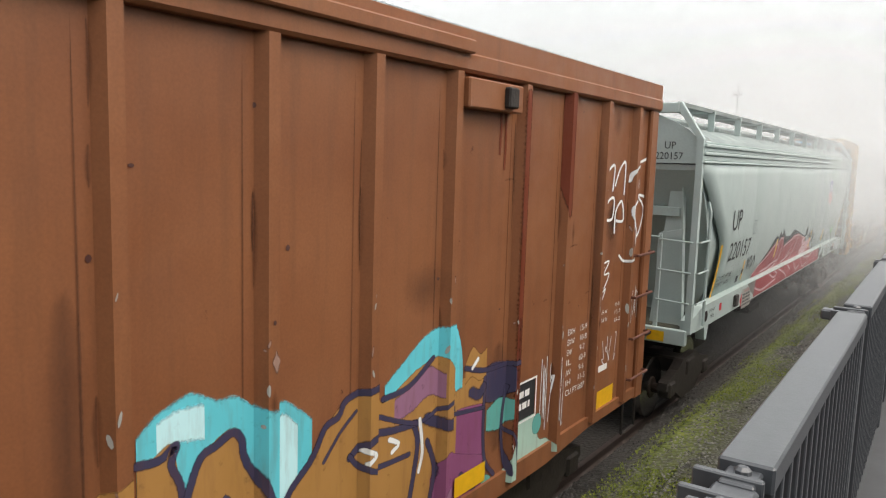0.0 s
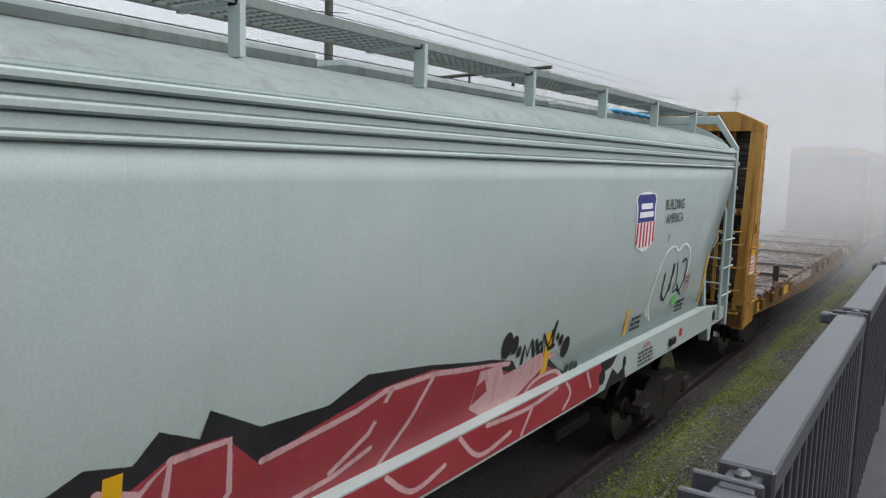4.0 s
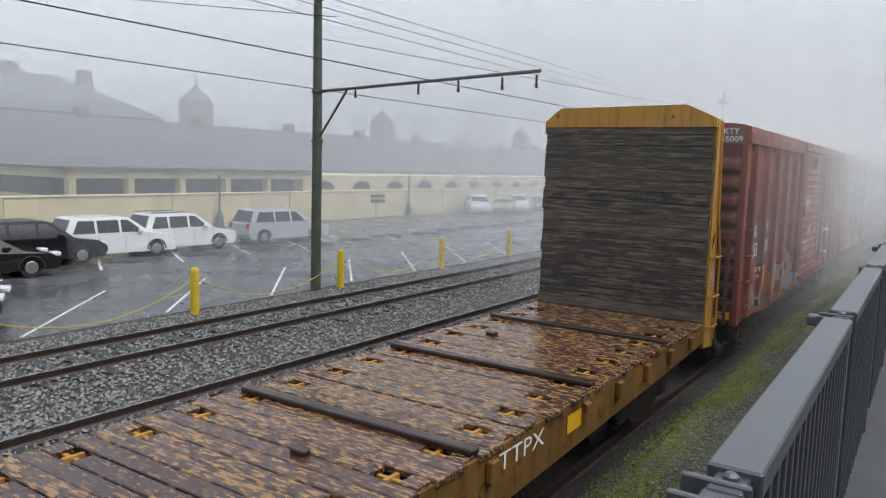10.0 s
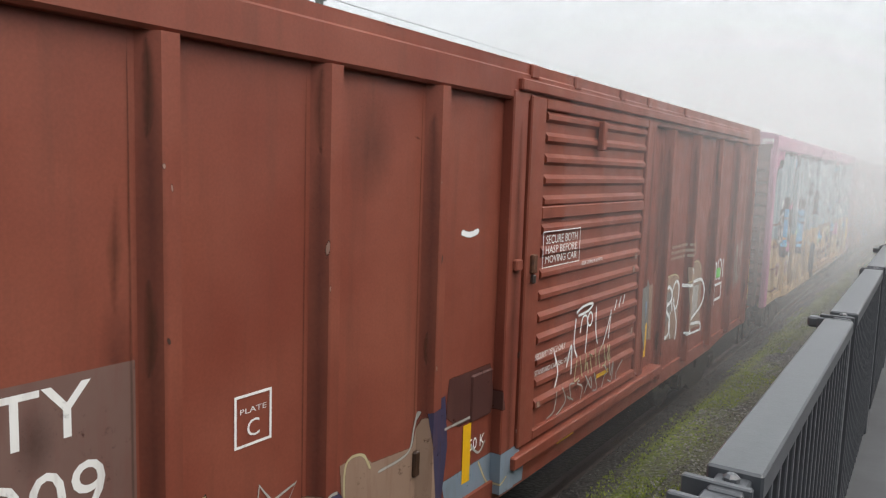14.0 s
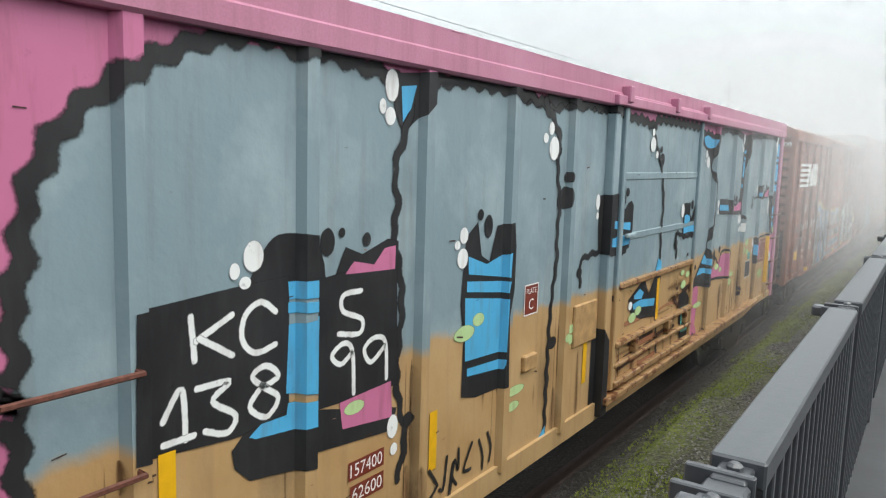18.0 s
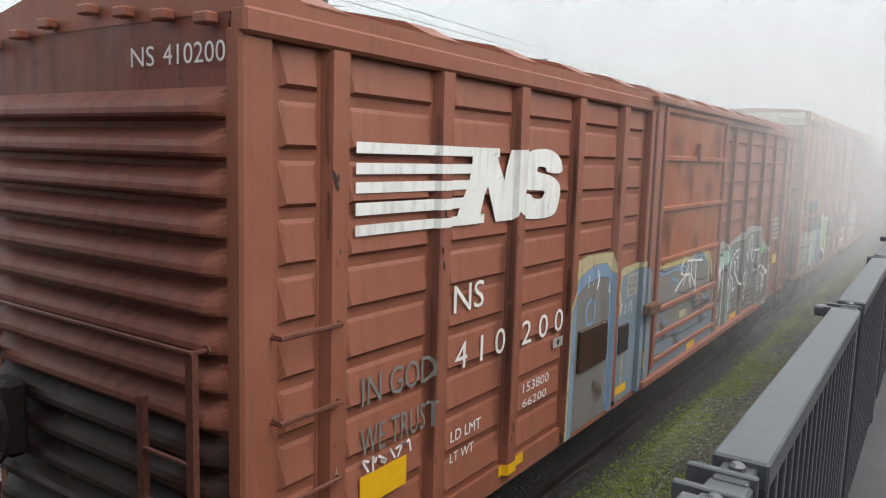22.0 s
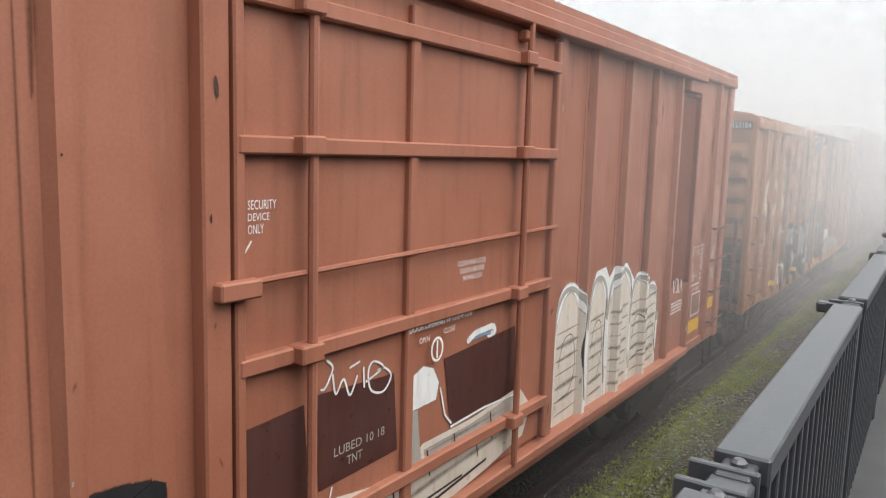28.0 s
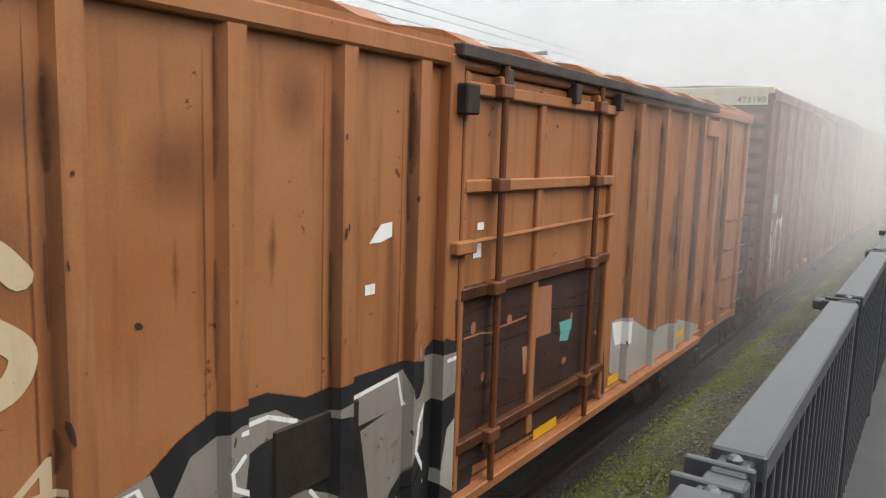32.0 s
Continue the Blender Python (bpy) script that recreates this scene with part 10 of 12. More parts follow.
    p.stroke([(79.13, 2.47), (79.16, 2.34), (79.23, 2.42), (79.29, 2.3), (79.36, 2.41)], 0.018, "wspray", 4.1, True)
    p.stroke([(79.42, 2.45), (79.43, 2.32)], 0.018, "wspray", 4.2, True)
    p.stroke([(79.29, 2.48), (79.38, 2.5)], 0.018, "wspray", 4.3, True)
    p.stroke([(79.45, 2.35), (79.62, 2.41), (79.52, 2.47), (79.47, 2.41), (79.5, 2.28), (79.63, 2.24), (79.71, 2.33), (79.64, 2.4), (79.57, 2.4)], 0.018, "wspray", 4.4, True)
    p.stroke([(80.69, 2.38), (80.79, 2.42), (80.94, 2.43), (81.06, 2.43), (81.09, 2.38), (81, 2.37)], 0.06, "wspray", 3)
    p.stroke([(80.79, 2.38), (80.92, 2.39), (81.02, 2.38)], 0.03, "paleb", 3.3)
    # peeled pale boards along the foot, with dark and rusty joints
    p.fill([(79.01, 1.61), (79.16, 1.64), (79.65, 1.56), (79.9, 1.58), (80.11, 1.7), (80.78, 1.7), (81.56, 1.77), (81.79, 1.54), (81.65, 1.32), (81.03, 1.22), (80.17, 1.12), (79.72, 1.05), (79.19, 1.09), (79.03, 1.23)], "bubble", 2, 0.03)
    p.fill([(80.12, 1.65), (80.79, 1.66), (81.51, 1.73), (81.5, 1.61), (80.85, 1.52), (80.17, 1.48)], "lgrey", 2.4, 0.02)
    p.fill([(79.04, 1.51), (79.42, 1.49), (79.66, 1.44), (79.65, 1.26), (79.24, 1.25), (79.06, 1.27)], "lgrey", 2.4, 0.02)
    p.fill([(79.86, 2.21), (80.09, 2.29), (80.2, 2.25), (80.27, 2.14), (80.25, 2.03), (79.9, 2.02)], "wspray", 3, 0.03)
    p.fill([(79.88, 2.02), (80.02, 1.99), (80.07, 1.6), (79.9, 1.59)], "lgrey", 3.1, 0.02)
    p.fill([(79.06, 1.5), (79.23, 1.49), (79.24, 1.36), (79.06, 1.37)], "sky", 3, 0.02)
    p.stroke([(79.01, 1.54), (79.65, 1.48), (80.17, 1.52), (80.85, 1.52), (81.61, 1.58)], 0.022, "black", 4.0, False)
    p.stroke([(79.02, 1.42), (79.67, 1.33), (80.22, 1.38), (80.91, 1.42), (81.63, 1.46)], 0.05, "rustrun", 4.1, False)
    p.stroke([(79.03, 1.3), (79.68, 1.2), (80.32, 1.22), (81.02, 1.29)], 0.025, "black", 4.2, False)
    p.stroke([(79.06, 1.18), (79.69, 1.08), (80.33, 1.12)], 0.05, "rustrun", 4.3, False)
    p.stroke([(79.97, 1.63), (80.61, 1.64), (81.52, 1.66)], 0.035, "rustrun", 4.4, False)
    p.stroke([(79.71, 1.24), (80.15, 1.26), (80.65, 1.28)], 0.02, "black", 4.5, False)
    p.stroke([(80.16, 1.64), (80.2, 1.44)], 0.02, "black", 4.6, False)
    p.stroke([(80.52, 1.66), (80.56, 1.47)], 0.018, "black", 4.7, False)
    p.stroke([(81.07, 1.68), (81.11, 1.45)], 0.018, "black", 4.8, False)
    p.stroke([(80.85, 1.52), (80.89, 1.36)], 0.015, "black", 4.9, False)
    p.stroke([(79.35, 1.48), (79.38, 1.33)], 0.018, "black", 5.0, False)
    p.stroke([(79.76, 1.46), (79.79, 1.27)], 0.02, "black", 5.1, False)
    p.stroke([(79.93, 1.22), (79.96, 1.08)], 0.015, "black", 5.2, False)
    p.stroke([(80.31, 2.09), (80.38, 1.86), (80.47, 1.77)], 0.02, "wspray", 5.3, False)
    p.stroke([(79.13, 1.6), (79.68, 1.55)], 0.025, "wspray", 5.4, False)
    p.stroke([(80.47, 1.74), (80.96, 1.76), (81.46, 1.74)], 0.022, "wspray", 5.5, False)
    p.stroke([(79.1, 1.64), (79.13, 1.74)], 0.015, "wspray", 5.6, False)
    # rounded pale letters
    p.fill([(83.14, 1.72), (83.16, 2.16), (83.23, 2.43), (83.33, 2.59), (83.55, 2.61), (83.67, 2.47), (83.84, 2.59), (84.2, 2.58), (84.54, 2.29), (84.62, 2.38), (84.86, 2.35), (85.04, 2.18), (85.23, 2.13), (85.41, 1.8), (85.38, 1.34), (85.11, 1.13), (84.37, 1.25)], "wspray", 0.6, 0.06)
    for k, (y, w, top) in enumerate(((82.65, 0.34, 2.5), (83.4, 0.26, 2.52), (84.05, 0.38, 2.55), (84.65, 0.26, 2.38), (85.15, 0.26, 2.2))):
        q = [y - w, y - w * 0.8, y - w * 0.35, y + w * 0.3, y + w * 0.8, y + w]
        up = [top - 0.5, top - 0.16, top, top, top - 0.14, top - 0.45]
        p.band(q, [1.12] * 6, up, "wspray", 1, soft=0.1)
        p.stroke(list(zip(q, up)), 0.05, "lgrey", 2, seed=k)
        p.band([y - w * 0.86, y - w * 0.3, y + w * 0.3, y + w * 0.86], [1.15] * 4, [top - 0.42, top - 0.12, top - 0.12, top - 0.4], "bubble", 3, soft=0.1)
        p.stroke([(y + w * 0.9, top - 0.25), (y + w * 0.75, top - 0.7), (y + w * 0.95, 1.3)], 0.022, "black", 4)
        p.stroke([(y - w * 0.6, top - 0.75), (y - w * 0.3, top - 0.5), (y + w * 0.3, top - 0.48), (y + w * 0.55, top - 0.8), (y + w * 0.2, 1.45), (y - w * 0.4, 1.4)], 0.014, "grey", 4)
        for j in range(7):
            z = 1.25 + 0.14 * j
            p.stroke([(y - w * 0.8, z), (y, z + 0.015), (y + w * 0.7, z + 0.03)], 0.02 + 0.02 * ((j + k) % 3), "rustrun", 4.5)
    # darker panel under the lock box, words, plate and pale ladder panel
    p.band([85.95, 86.1, 86.3, 86.5, 86.57], [2.2, 2.2, 2.2, 2.2, 2.2], [4.6] * 5, "darkred", 1, soft=0.15)
    p.band([86.0, 86.06, 86.12], [3.6, 3.5, 3.75], [4.5] * 3, "darkred", 1.6, soft=0.1)
    for k, (a, b, c) in enumerate((("EXH", "16-6", "W 8-2"), ("EXW", "10-8", "H 6-9"), ("EW", "9-7", "H 16-5"), ("IL", "", "50-6"), ("IW", "", "9-6"), ("IH", "", "12-8"), ("FLR H", "", "3-8"), ("EMPTY CG", "", "4-10"), ("CU FT", "", "6076"))):
        z = 2.53 - 0.062 * k
        p.text(a, 86.88, 86.88 + 0.036 * len(a), z, z + 0.042, "white", 2)
        if b:
            p.text(b, 87.06, 87.17, z, z + 0.042, "white", 2)
        p.text(c, 87.42 - 0.032 * len(c), 87.42, z, z + 0.042, "white", 2)
    p.bars(86.92, 87.32, 1.955, 2.0, "white", 1, 2)
    p.text("LOT 19200", 86.96, 87.3, 1.88, 1.93, "white", 2)
    p.frame_of(86.97, 87.42, 1.5, 1.85, 0.018, "white", 2)
    p.bars(87.02, 87.36, 1.54, 1.8, "grey", 2, 2)
    p.rect(86.88, 87.42, 1.25, 1.44, "refl", 5)
    scribble(p, 85.98, 86.45, 1.95, 2.2, "wspray", 75, 5, 0.018, 2.6)
    p.bars(86.0, 86.5, 1.68, 1.86, "white", 4, 2)
    p.rect(87.78, 88.2, 1.48, 1.66, "refl", 5)
    p.band([87.73, 87.9, 88.14], [1.7, 1.7, 1.7], [3.42, 3.46, 3.4], "salmonp", 1, soft=0.05)
    p.stroke([(87.72, 3.2), (87.9, 3.2), (88.12, 3.2)], 0.014, "stain", 2)
    scribble(p, 87.8, 88.1, 2.25, 2.5, "wspray", 76, 6, 0.01, 3)
    scribble(p, 87.8, 88.1, 1.95, 2.15, "wspray", 77, 6, 0.01, 3)
    p.stroke([(87.86, 2.8), (87.95, 2.62)], 0.01, "wspray", 3)
    finish(car, p)
    end_rect(car, -1.2, 1.28, 4.86, 5.16, 71.975, M_CREAM)
    for k, rows in enumerate((("SPRG 6 D5 OC", "SPRG 7 D5 IC", "SPRG 4 D6A IC"), ("SBE60DE CPLR", "AAR GROUP EOC-4B", "36 WHLS 1W CL C"))):
        for j, s in enumerate(rows):
            end_text(car, s, -0.02, 0.3, 3.72 - 0.47 * k - 0.06 * j, 3.76 - 0.47 * k - 0.06 * j, 71.89, M_WHITE)
    end_text(car, "571113", 0.7, 1.25, 4.9, 5.02, 71.97, M_BLACKT)


# ---- orange-brown boxcar ----
def car_orange():
    ribs = [91.2, 92.09, 92.94, 93.79, 94.65, 95.51, 96.28, 100.6, 101.55, 102.45, 103.25, 104.05, 104.85]
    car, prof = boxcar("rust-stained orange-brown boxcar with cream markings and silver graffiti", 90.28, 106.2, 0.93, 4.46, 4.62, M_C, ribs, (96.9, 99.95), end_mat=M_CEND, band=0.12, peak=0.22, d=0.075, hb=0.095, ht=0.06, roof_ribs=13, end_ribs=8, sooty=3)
    plug_door(car, 96.75, 99.75, 1.15, 4.42, M_C, (97.27, 99.2), (3.57, 2.74, 4.3, 1.5), (98.05,), foot=M_CFOOT, rod=M_CROD)
    slab(car, "door_track", 96.6, 103.6, 4.5, 4.6, 0.16, M_GRIME)
    slab(car, "lower_track", 96.6, 103.6, 1.0, 1.1, 0.13, M_C)
    slab(car, "lock_box", 103.3, 103.9, 4.15, 4.38, 0.1, M_C)
    slab(car, "lock_hasp", 96.62, 96.8, 4.1, 4.32, 0.09, M_DARK, x=HW + 0.1)
    for y in (97.3, 98.6, 99.7):
        slab(car, "rod_end", y - 0.05, y + 0.05, 4.3, 4.48, 0.1, M_GRIME, x=HW + 0.06)
    slab(car, "route_board", 94.95, 95.7, 1.75, 2.2, 0.02, M_DARK, "blackened route board")
    prof = dip_profile([(y, 0.095, 0.06) for y in ribs], 0.075, [(96.55, 96.72, 0.1), (96.75, 99.75, 0.042), (99.78, 99.92, 0.07)])
    p = Paint(prof)
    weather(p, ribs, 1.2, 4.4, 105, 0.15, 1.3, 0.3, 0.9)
    chips(p, ribs, 1.3, 4.2, 305, 6, ("soot", "rustrun"))
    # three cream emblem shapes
    p.rect(91.40, 91.55, 2.74, 3.45, "cream", 1)
    p.poly([(91.56, 3.08), (91.66, 3.02), (91.95, 3.45), (91.78, 3.45)], "cream", p.lift(1))
    p.poly([(91.60, 3.1), (91.70, 3.22), (91.97, 2.74), (91.80, 2.74)], "cream", p.lift(1.3))
    p.stroke([(92.74, 3.28), (92.62, 3.39), (92.46, 3.36), (92.41, 3.1), (92.46, 2.84), (92.62, 2.79), (92.74, 2.92)], 0.13, "cream", 1)
    p.stroke([(93.58, 3.28), (93.45, 3.4), (93.28, 3.35), (93.27, 3.2), (93.45, 3.08), (93.58, 2.96), (93.52, 2.82), (93.36, 2.79), (93.25, 2.9)], 0.12, "cream", 1)
    p.text("1 5", 91.5, 91.98, 2.15, 2.42, "cream", 1)
    p.text("3 1", 92.34, 92.82, 2.16, 2.44, "cream", 1)
    p.text("84", 93.2, 93.72, 2.2, 2.48, "cream", 1)
    for k, s in enumerate(("186000", "187100", "75900")):
        p.text(s, 92.34, 92.72, 1.86 - 0.16 * k, 1.95 - 0.16 * k, "cream", 1)
    for k, s in enumerate(("CAPY", "LD LMT", "LT WT")):
        p.text(s, 91.44, 91.8 + 0.06 * (k == 1), 1.82 - 0.16 * k, 1.91 - 0.16 * k, "cream", 1)
    p.text("XL", 93.2, 93.3, 1.9, 1.98, "cream", 1)
    p.text("NEW 4-82", 93.2, 93.6, 1.6, 1.67, "cream", 1)
    p.poly([(95.78, 3.22), (95.9, 3.22), (96.02, 3.25), (96.02, 3.35), (95.9, 3.34)], "wspray", p.lift(3))
    p.rect(95.75, 95.85, 2.88, 2.95, "wspray", 2)
    p.rect(97.0, 97.12, 3.0, 3.12, "wspray", 3)
    p.rect(97.05, 97.15, 3.22, 3.28, "wspray", 3)
    # silver piece outlined in black
    p.fill([(93.73, 1.03), (93.76, 2.12), (94.12, 2.18), (94.32, 2.32), (94.54, 2.41), (94.9, 2.42), (95.21, 2.31), (95.62, 2.33), (96.21, 2.32), (96.35, 2.3), (96.58, 2.42), (96.86, 2.32), (97.01, 2.01), (97.09, 1.21), (96.99, 0.79), (95.7, 1.03)], "black", 0.5, 0.04)
    p.fill([(93.79, 2.04), (93.93, 2.17), (94.15, 2.22), (94.29, 1.84), (94.37, 1.03), (93.84, 1.03)], "alum", 1.2, 0.01)
    p.fill([(94.27, 2.03), (94.39, 2.23), (94.66, 2.33), (94.97, 2.32), (95.2, 2.19), (94.86, 2.16), (94.7, 2.1), (94.68, 1.94), (94.34, 1.97)], "alum", 1.3, 0.01)
    p.fill([(94.86, 1.72), (95.2, 1.75), (95.44, 1.63), (95.41, 1.35), (95.09, 1.33), (94.87, 1.46)], "alum", 1.4, 0.01)
    p.fill([(95.25, 2.18), (95.63, 2.22), (96.18, 2.28), (96.25, 2.03), (95.69, 2.01), (95.6, 2.13)], "alum", 1.5, 0.01)
    p.fill([(95.73, 1.96), (96.29, 2.06), (96.42, 2.32), (96.84, 2.31), (96.91, 2.03), (96.47, 1.97), (96.37, 1.74), (96.11, 1.4), (96.32, 0.92), (95.89, 1.03), (95.8, 1.6)], "alum", 1.6, 0.01)
    p.fill([(96.54, 1.33), (96.63, 1.73), (96.73, 1.8), (96.83, 1.52), (96.79, 1.15)], "lgrey", 2.2, 0.02)
    p.stroke([(95.86, 1.93), (95.97, 1.66), (95.88, 1.39)], 0.1, "black", 2, seed=2)
    p.stroke([(96.41, 1.79), (96.22, 1.48), (96.08, 1.32), (96.34, 0.98)], 0.1, "black", 2.1, seed=3)
    p.fill([(94.56, 1.83), (94.86, 1.81), (94.93, 1.7), (94.88, 1.03), (94.45, 1.03)], "black", 2.2, 0.02)
    for k, q in enumerate(([(93.93, 2.14), (94.08, 2.17), (94.28, 1.69), (94.34, 1.03)], [(94.74, 1.92), (94.61, 2), (94.6, 2.09), (94.68, 2.16)], [(94.67, 2.29), (94.91, 2.3), (95.13, 2.21)], [(95.63, 2.21), (96.12, 2.26), (96.18, 2.03)], [(96.4, 2.11), (96.29, 1.87), (96.26, 1.66), (96.44, 1.35)], [(95.26, 1.72), (95.4, 1.55), (95.4, 1.36)], [(95.74, 1.19), (96.06, 1.17)], [(96.61, 2.27), (96.8, 2.27)])):
        p.stroke(q, 0.035, "wspray", 3 + 0.2 * (k % 3), smooth=False, seed=k)
    scribble(p, 93.4, 94.0, 1.05, 1.6, "wspray", 81, 7, 0.025, 3)
    scribble(p, 95.0, 96.6, 1.0, 1.2, "black", 82, 8, 0.03, 5)
    # soot and peeled paint on the door's foot
    p.fill([(96.75, 2.69), (97.41, 2.7), (98.13, 2.69), (99.59, 2.64), (99.84, 1.2), (98.4, 1.26), (97.52, 1.29), (96.81, 1.31)], "soot", 1, 0.1)
    p.fill([(96.77, 2.4), (97.44, 2.34), (97.94, 2.35), (99.58, 2.19), (99.72, 1.23), (98.4, 1.26), (97.52, 1.29), (96.81, 1.31)], "soot", 1.5, 0.08)
    p.fill([(97.26, 2.2), (97.96, 2.16), (98.06, 1.66), (97.3, 1.71)], "soot", 1.8, 0.1)
    p.fill([(98.3, 2.15), (99.43, 2.12), (99.52, 1.54), (98.36, 1.58)], "soot", 1.9, 0.1)
    p.fill([(98.05, 2.61), (98.44, 2.59), (98.46, 2.13), (98.07, 2.14)], "creamless", 3, 0.02)
    p.fill([(97.91, 2.09), (98.1, 2.08), (98.1, 1.84), (97.95, 1.84)], "salmonp", 3.2, 0.02)
    p.fill([(98.66, 2.18), (98.95, 2.17), (98.94, 2.08), (98.7, 2.09)], "teal", 3.4, 0.02)
    p.fill([(98.7, 2.07), (98.91, 2.06), (98.87, 1.98), (98.68, 2.01)], "teal", 3.4, 0.02)
    p.stroke([(96.85, 2.56), (97.15, 2.58), (97.61, 2.58)], 0.04, "rustrun", 4.0)
    p.stroke([(97.44, 2.34), (98, 2.34)], 0.07, "rustrun", 4.1)
    p.stroke([(98.76, 2.41), (99.17, 2.4), (99.47, 2.42)], 0.04, "rustrun", 4.2)
    p.stroke([(97.06, 1.92), (97.38, 1.88), (97.67, 1.85)], 0.07, "rustrun", 4.3)
    p.stroke([(98.24, 1.61), (98.61, 1.58), (99.01, 1.55)], 0.04, "rustrun", 4.4)
    p.stroke([(96.95, 1.71), (97.49, 1.68), (98.06, 1.66)], 0.07, "rustrun", 4.5)
    p.stroke([(97.14, 1.41), (97.71, 1.41), (98.38, 1.38)], 0.04, "rustrun", 4.6)
    p.stroke([(98.65, 1.74), (98.89, 1.73)], 0.07, "rustrun", 4.7)
    p.stroke([(97.67, 2.5), (97.93, 2.48)], 0.04, "rustrun", 4.8)
    p.stroke([(96.88, 2.12), (96.93, 1.95)], 0.07, "rustrun", 4.9)
    p.stroke([(96.91, 2.37), (97.16, 2.37), (97.39, 2.33)], 0.02, "creamless", 4.5, False)
    p.stroke([(97.43, 2.36), (97.94, 2.37)], 0.018, "creamless", 4.6, False)
    rnd = random.Random(15)
    for k in range(10):
        p.dot(rnd.uniform(97.0, 99.8), rnd.uniform(1.2, 2.6), rnd.uniform(0.02, 0.05), rnd.uniform(0.02, 0.06), "creamless", 2.5, 7, rnd.uniform(0, 3))
    for k in range(5):
        p.dot(rnd.uniform(91, 99.8), rnd.uniform(2.6, 4.2), rnd.uniform(0.01, 0.03), rnd.uniform(0.01, 0.03), "soot", 2.5, 6, rnd.uniform(0, 3))
    for y0, y1, z0, z1 in ((92.67, 93.16, 1.2, 1.31), (95.1, 95.55, 1.22, 1.32), (98.2, 98.7, 1.12, 1.22), (100.15, 100.5, 1.15, 1.26), (102.7, 103.1, 1.2, 1.3)):
        p.rect(y0, y1, z0, z1, "refl", 5)
    p.frame_of(103.3, 103.7, 1.6, 1.95, 0.015, "cream", 2)
    p.bars(103.35, 103.65, 1.63, 1.92, "cream", 4, 2)
    p.fill([(100.2, 1.9), (100.66, 1.87), (101.55, 1.52), (102.79, 1.46), (103.88, 1.19), (103.7, 1.04), (102.11, 1.05), (100.7, 1.1), (100.21, 1.34)], "lgrey", 1, 0.06)
    p.fill([(100.2, 1.88), (100.71, 1.83), (100.87, 1.58), (100.33, 1.63)], "wspray", 1.4, 0.04)
    finish(car, p)
    end_rect(car, 0.72, 1.29, 4.42, 4.56, 90.265, M_BLACKT)
    end_text(car, "153184", 0.95, 1.27, 4.44, 4.54, 90.26, M_WHITE)
    end_text(car, "KCS", 0.76, 0.93, 4.45, 4.53, 90.26, M_WHITE)
    end_rect(car, 0.3, 0.85, 1.35, 1.65, 90.13, M_LGREY, "patch")


def car_far(label, y0, y1, ze, mat, top, mark, seed):
    n = 13
    ribs = [y0 + 0.8 + k * (y1 - y0 - 1.6) / n for k in range(n + 1)]
    car, prof = boxcar(label, y0, y1, 0.93, ze, ze + 0.18, mat, ribs, (y0 + 6.5, y0 + 9.8), peak=0.1, d=0.065)
    plug_door(car, y0 + 6.5, y0 + 9.8, 1.2, ze - 0.15, mat, (y0 + 7.2, y0 + 9.2), (3.6, 2.6, 1.6), (y0 + 8.2,))
    prof = dip_profile([(y, 0.085, 0.05) for y in ribs], 0.065, [(y0 + 6.5, y0 + 9.8, 0.042)])
    p = Paint(prof)
    scribble(p, y0 + 1.0, y0 + 2.2, 1.3, 2.6, "wspray", seed, 6, 0.05, 2)
    scribble(p, y0 + 11, y0 + 14, 1.3, 2.4, "lgrey", seed + 1, 8, 0.06, 2)
    p.rect(y0 + 0.9, y0 + 1.6, 2.7, 3.1, "lgrey", 1)
    for y in (y0 + 3, y0 + 6, y0 + 11):
        p.rect(y, y + 0.4, 1.1, 1.2, "refl", 3)
    finish(car, p)
    if mark:
        end_rect(car, -1.2, 1.28, ze - 0.12, ze + 0.16, y0 - 0.025, top)
        end_text(car, mark, 0.7, 1.25, ze - 0.08, ze + 0.04, y0 - 0.03, M_BLACKT)
        g = Geo()
        g.box(-HW, HW + 0.06, y0 - 0.03, y0 + 0.5, ze + 0.1, ze + 0.24, 0.02)
        part("cream_cap", g, top, car)


M_WALK = plain("walkway_steel", (0.22, 0.25, 0.24), 0.5, 0.3, 0.15)
M_BATTEN = plain("wet_dark_timber", (0.030, 0.017, 0.012), 0.3, 0, 0.4, 9, 0.3)
M_YELSILL = steel_paint("dirty_yellow_sill", (0.11, 0.06, 0.018), (0.23, 0.125, 0.03), wear=0.44, streak=0.95, grime=(0.05, 0.026, 0.014))
# Darker copy of the yellow: shade inside the bulkhead, with rust streaks.
M_YELIN = steel_paint("shade_and_rust_yellow", (0.16, 0.072, 0.014), (0.36, 0.18, 0.035), wear=0.44, streak=1.0, grime=(0.045, 0.02, 0.01))
M_RUST = plain("rusty_iron", (0.10, 0.04, 0.02), 0.75, 0.1, 0.5, 25, 0.3)
M_TANBOARD = plain("tan_board", (0.40, 0.25, 0.11), 0.6, 0, 0.25, 9, 0.2)
M_GRIME = plain("grimy_steel", (0.05, 0.035, 0.03), 0.65, 0.1, 0.4, 6)
LETTER["soot"] = spray("soot", (0.035, 0.016, 0.011), 0.75)
LETTER["bubble"] = spray("scuffed_off_white_spray", (0.6, 0.55, 0.48), 0.6, (0.3, 0.17, 0.08))
NAMES["bubble"] = ("graffiti_fill", "scuffed off-white spray paint")
LETTER["salmonp"] = spray("faded_salmon_patch", (0.36, 0.17, 0.12), 0.3)
NAMES["salmonp"] = ("painted_panel", "paler faded panel")
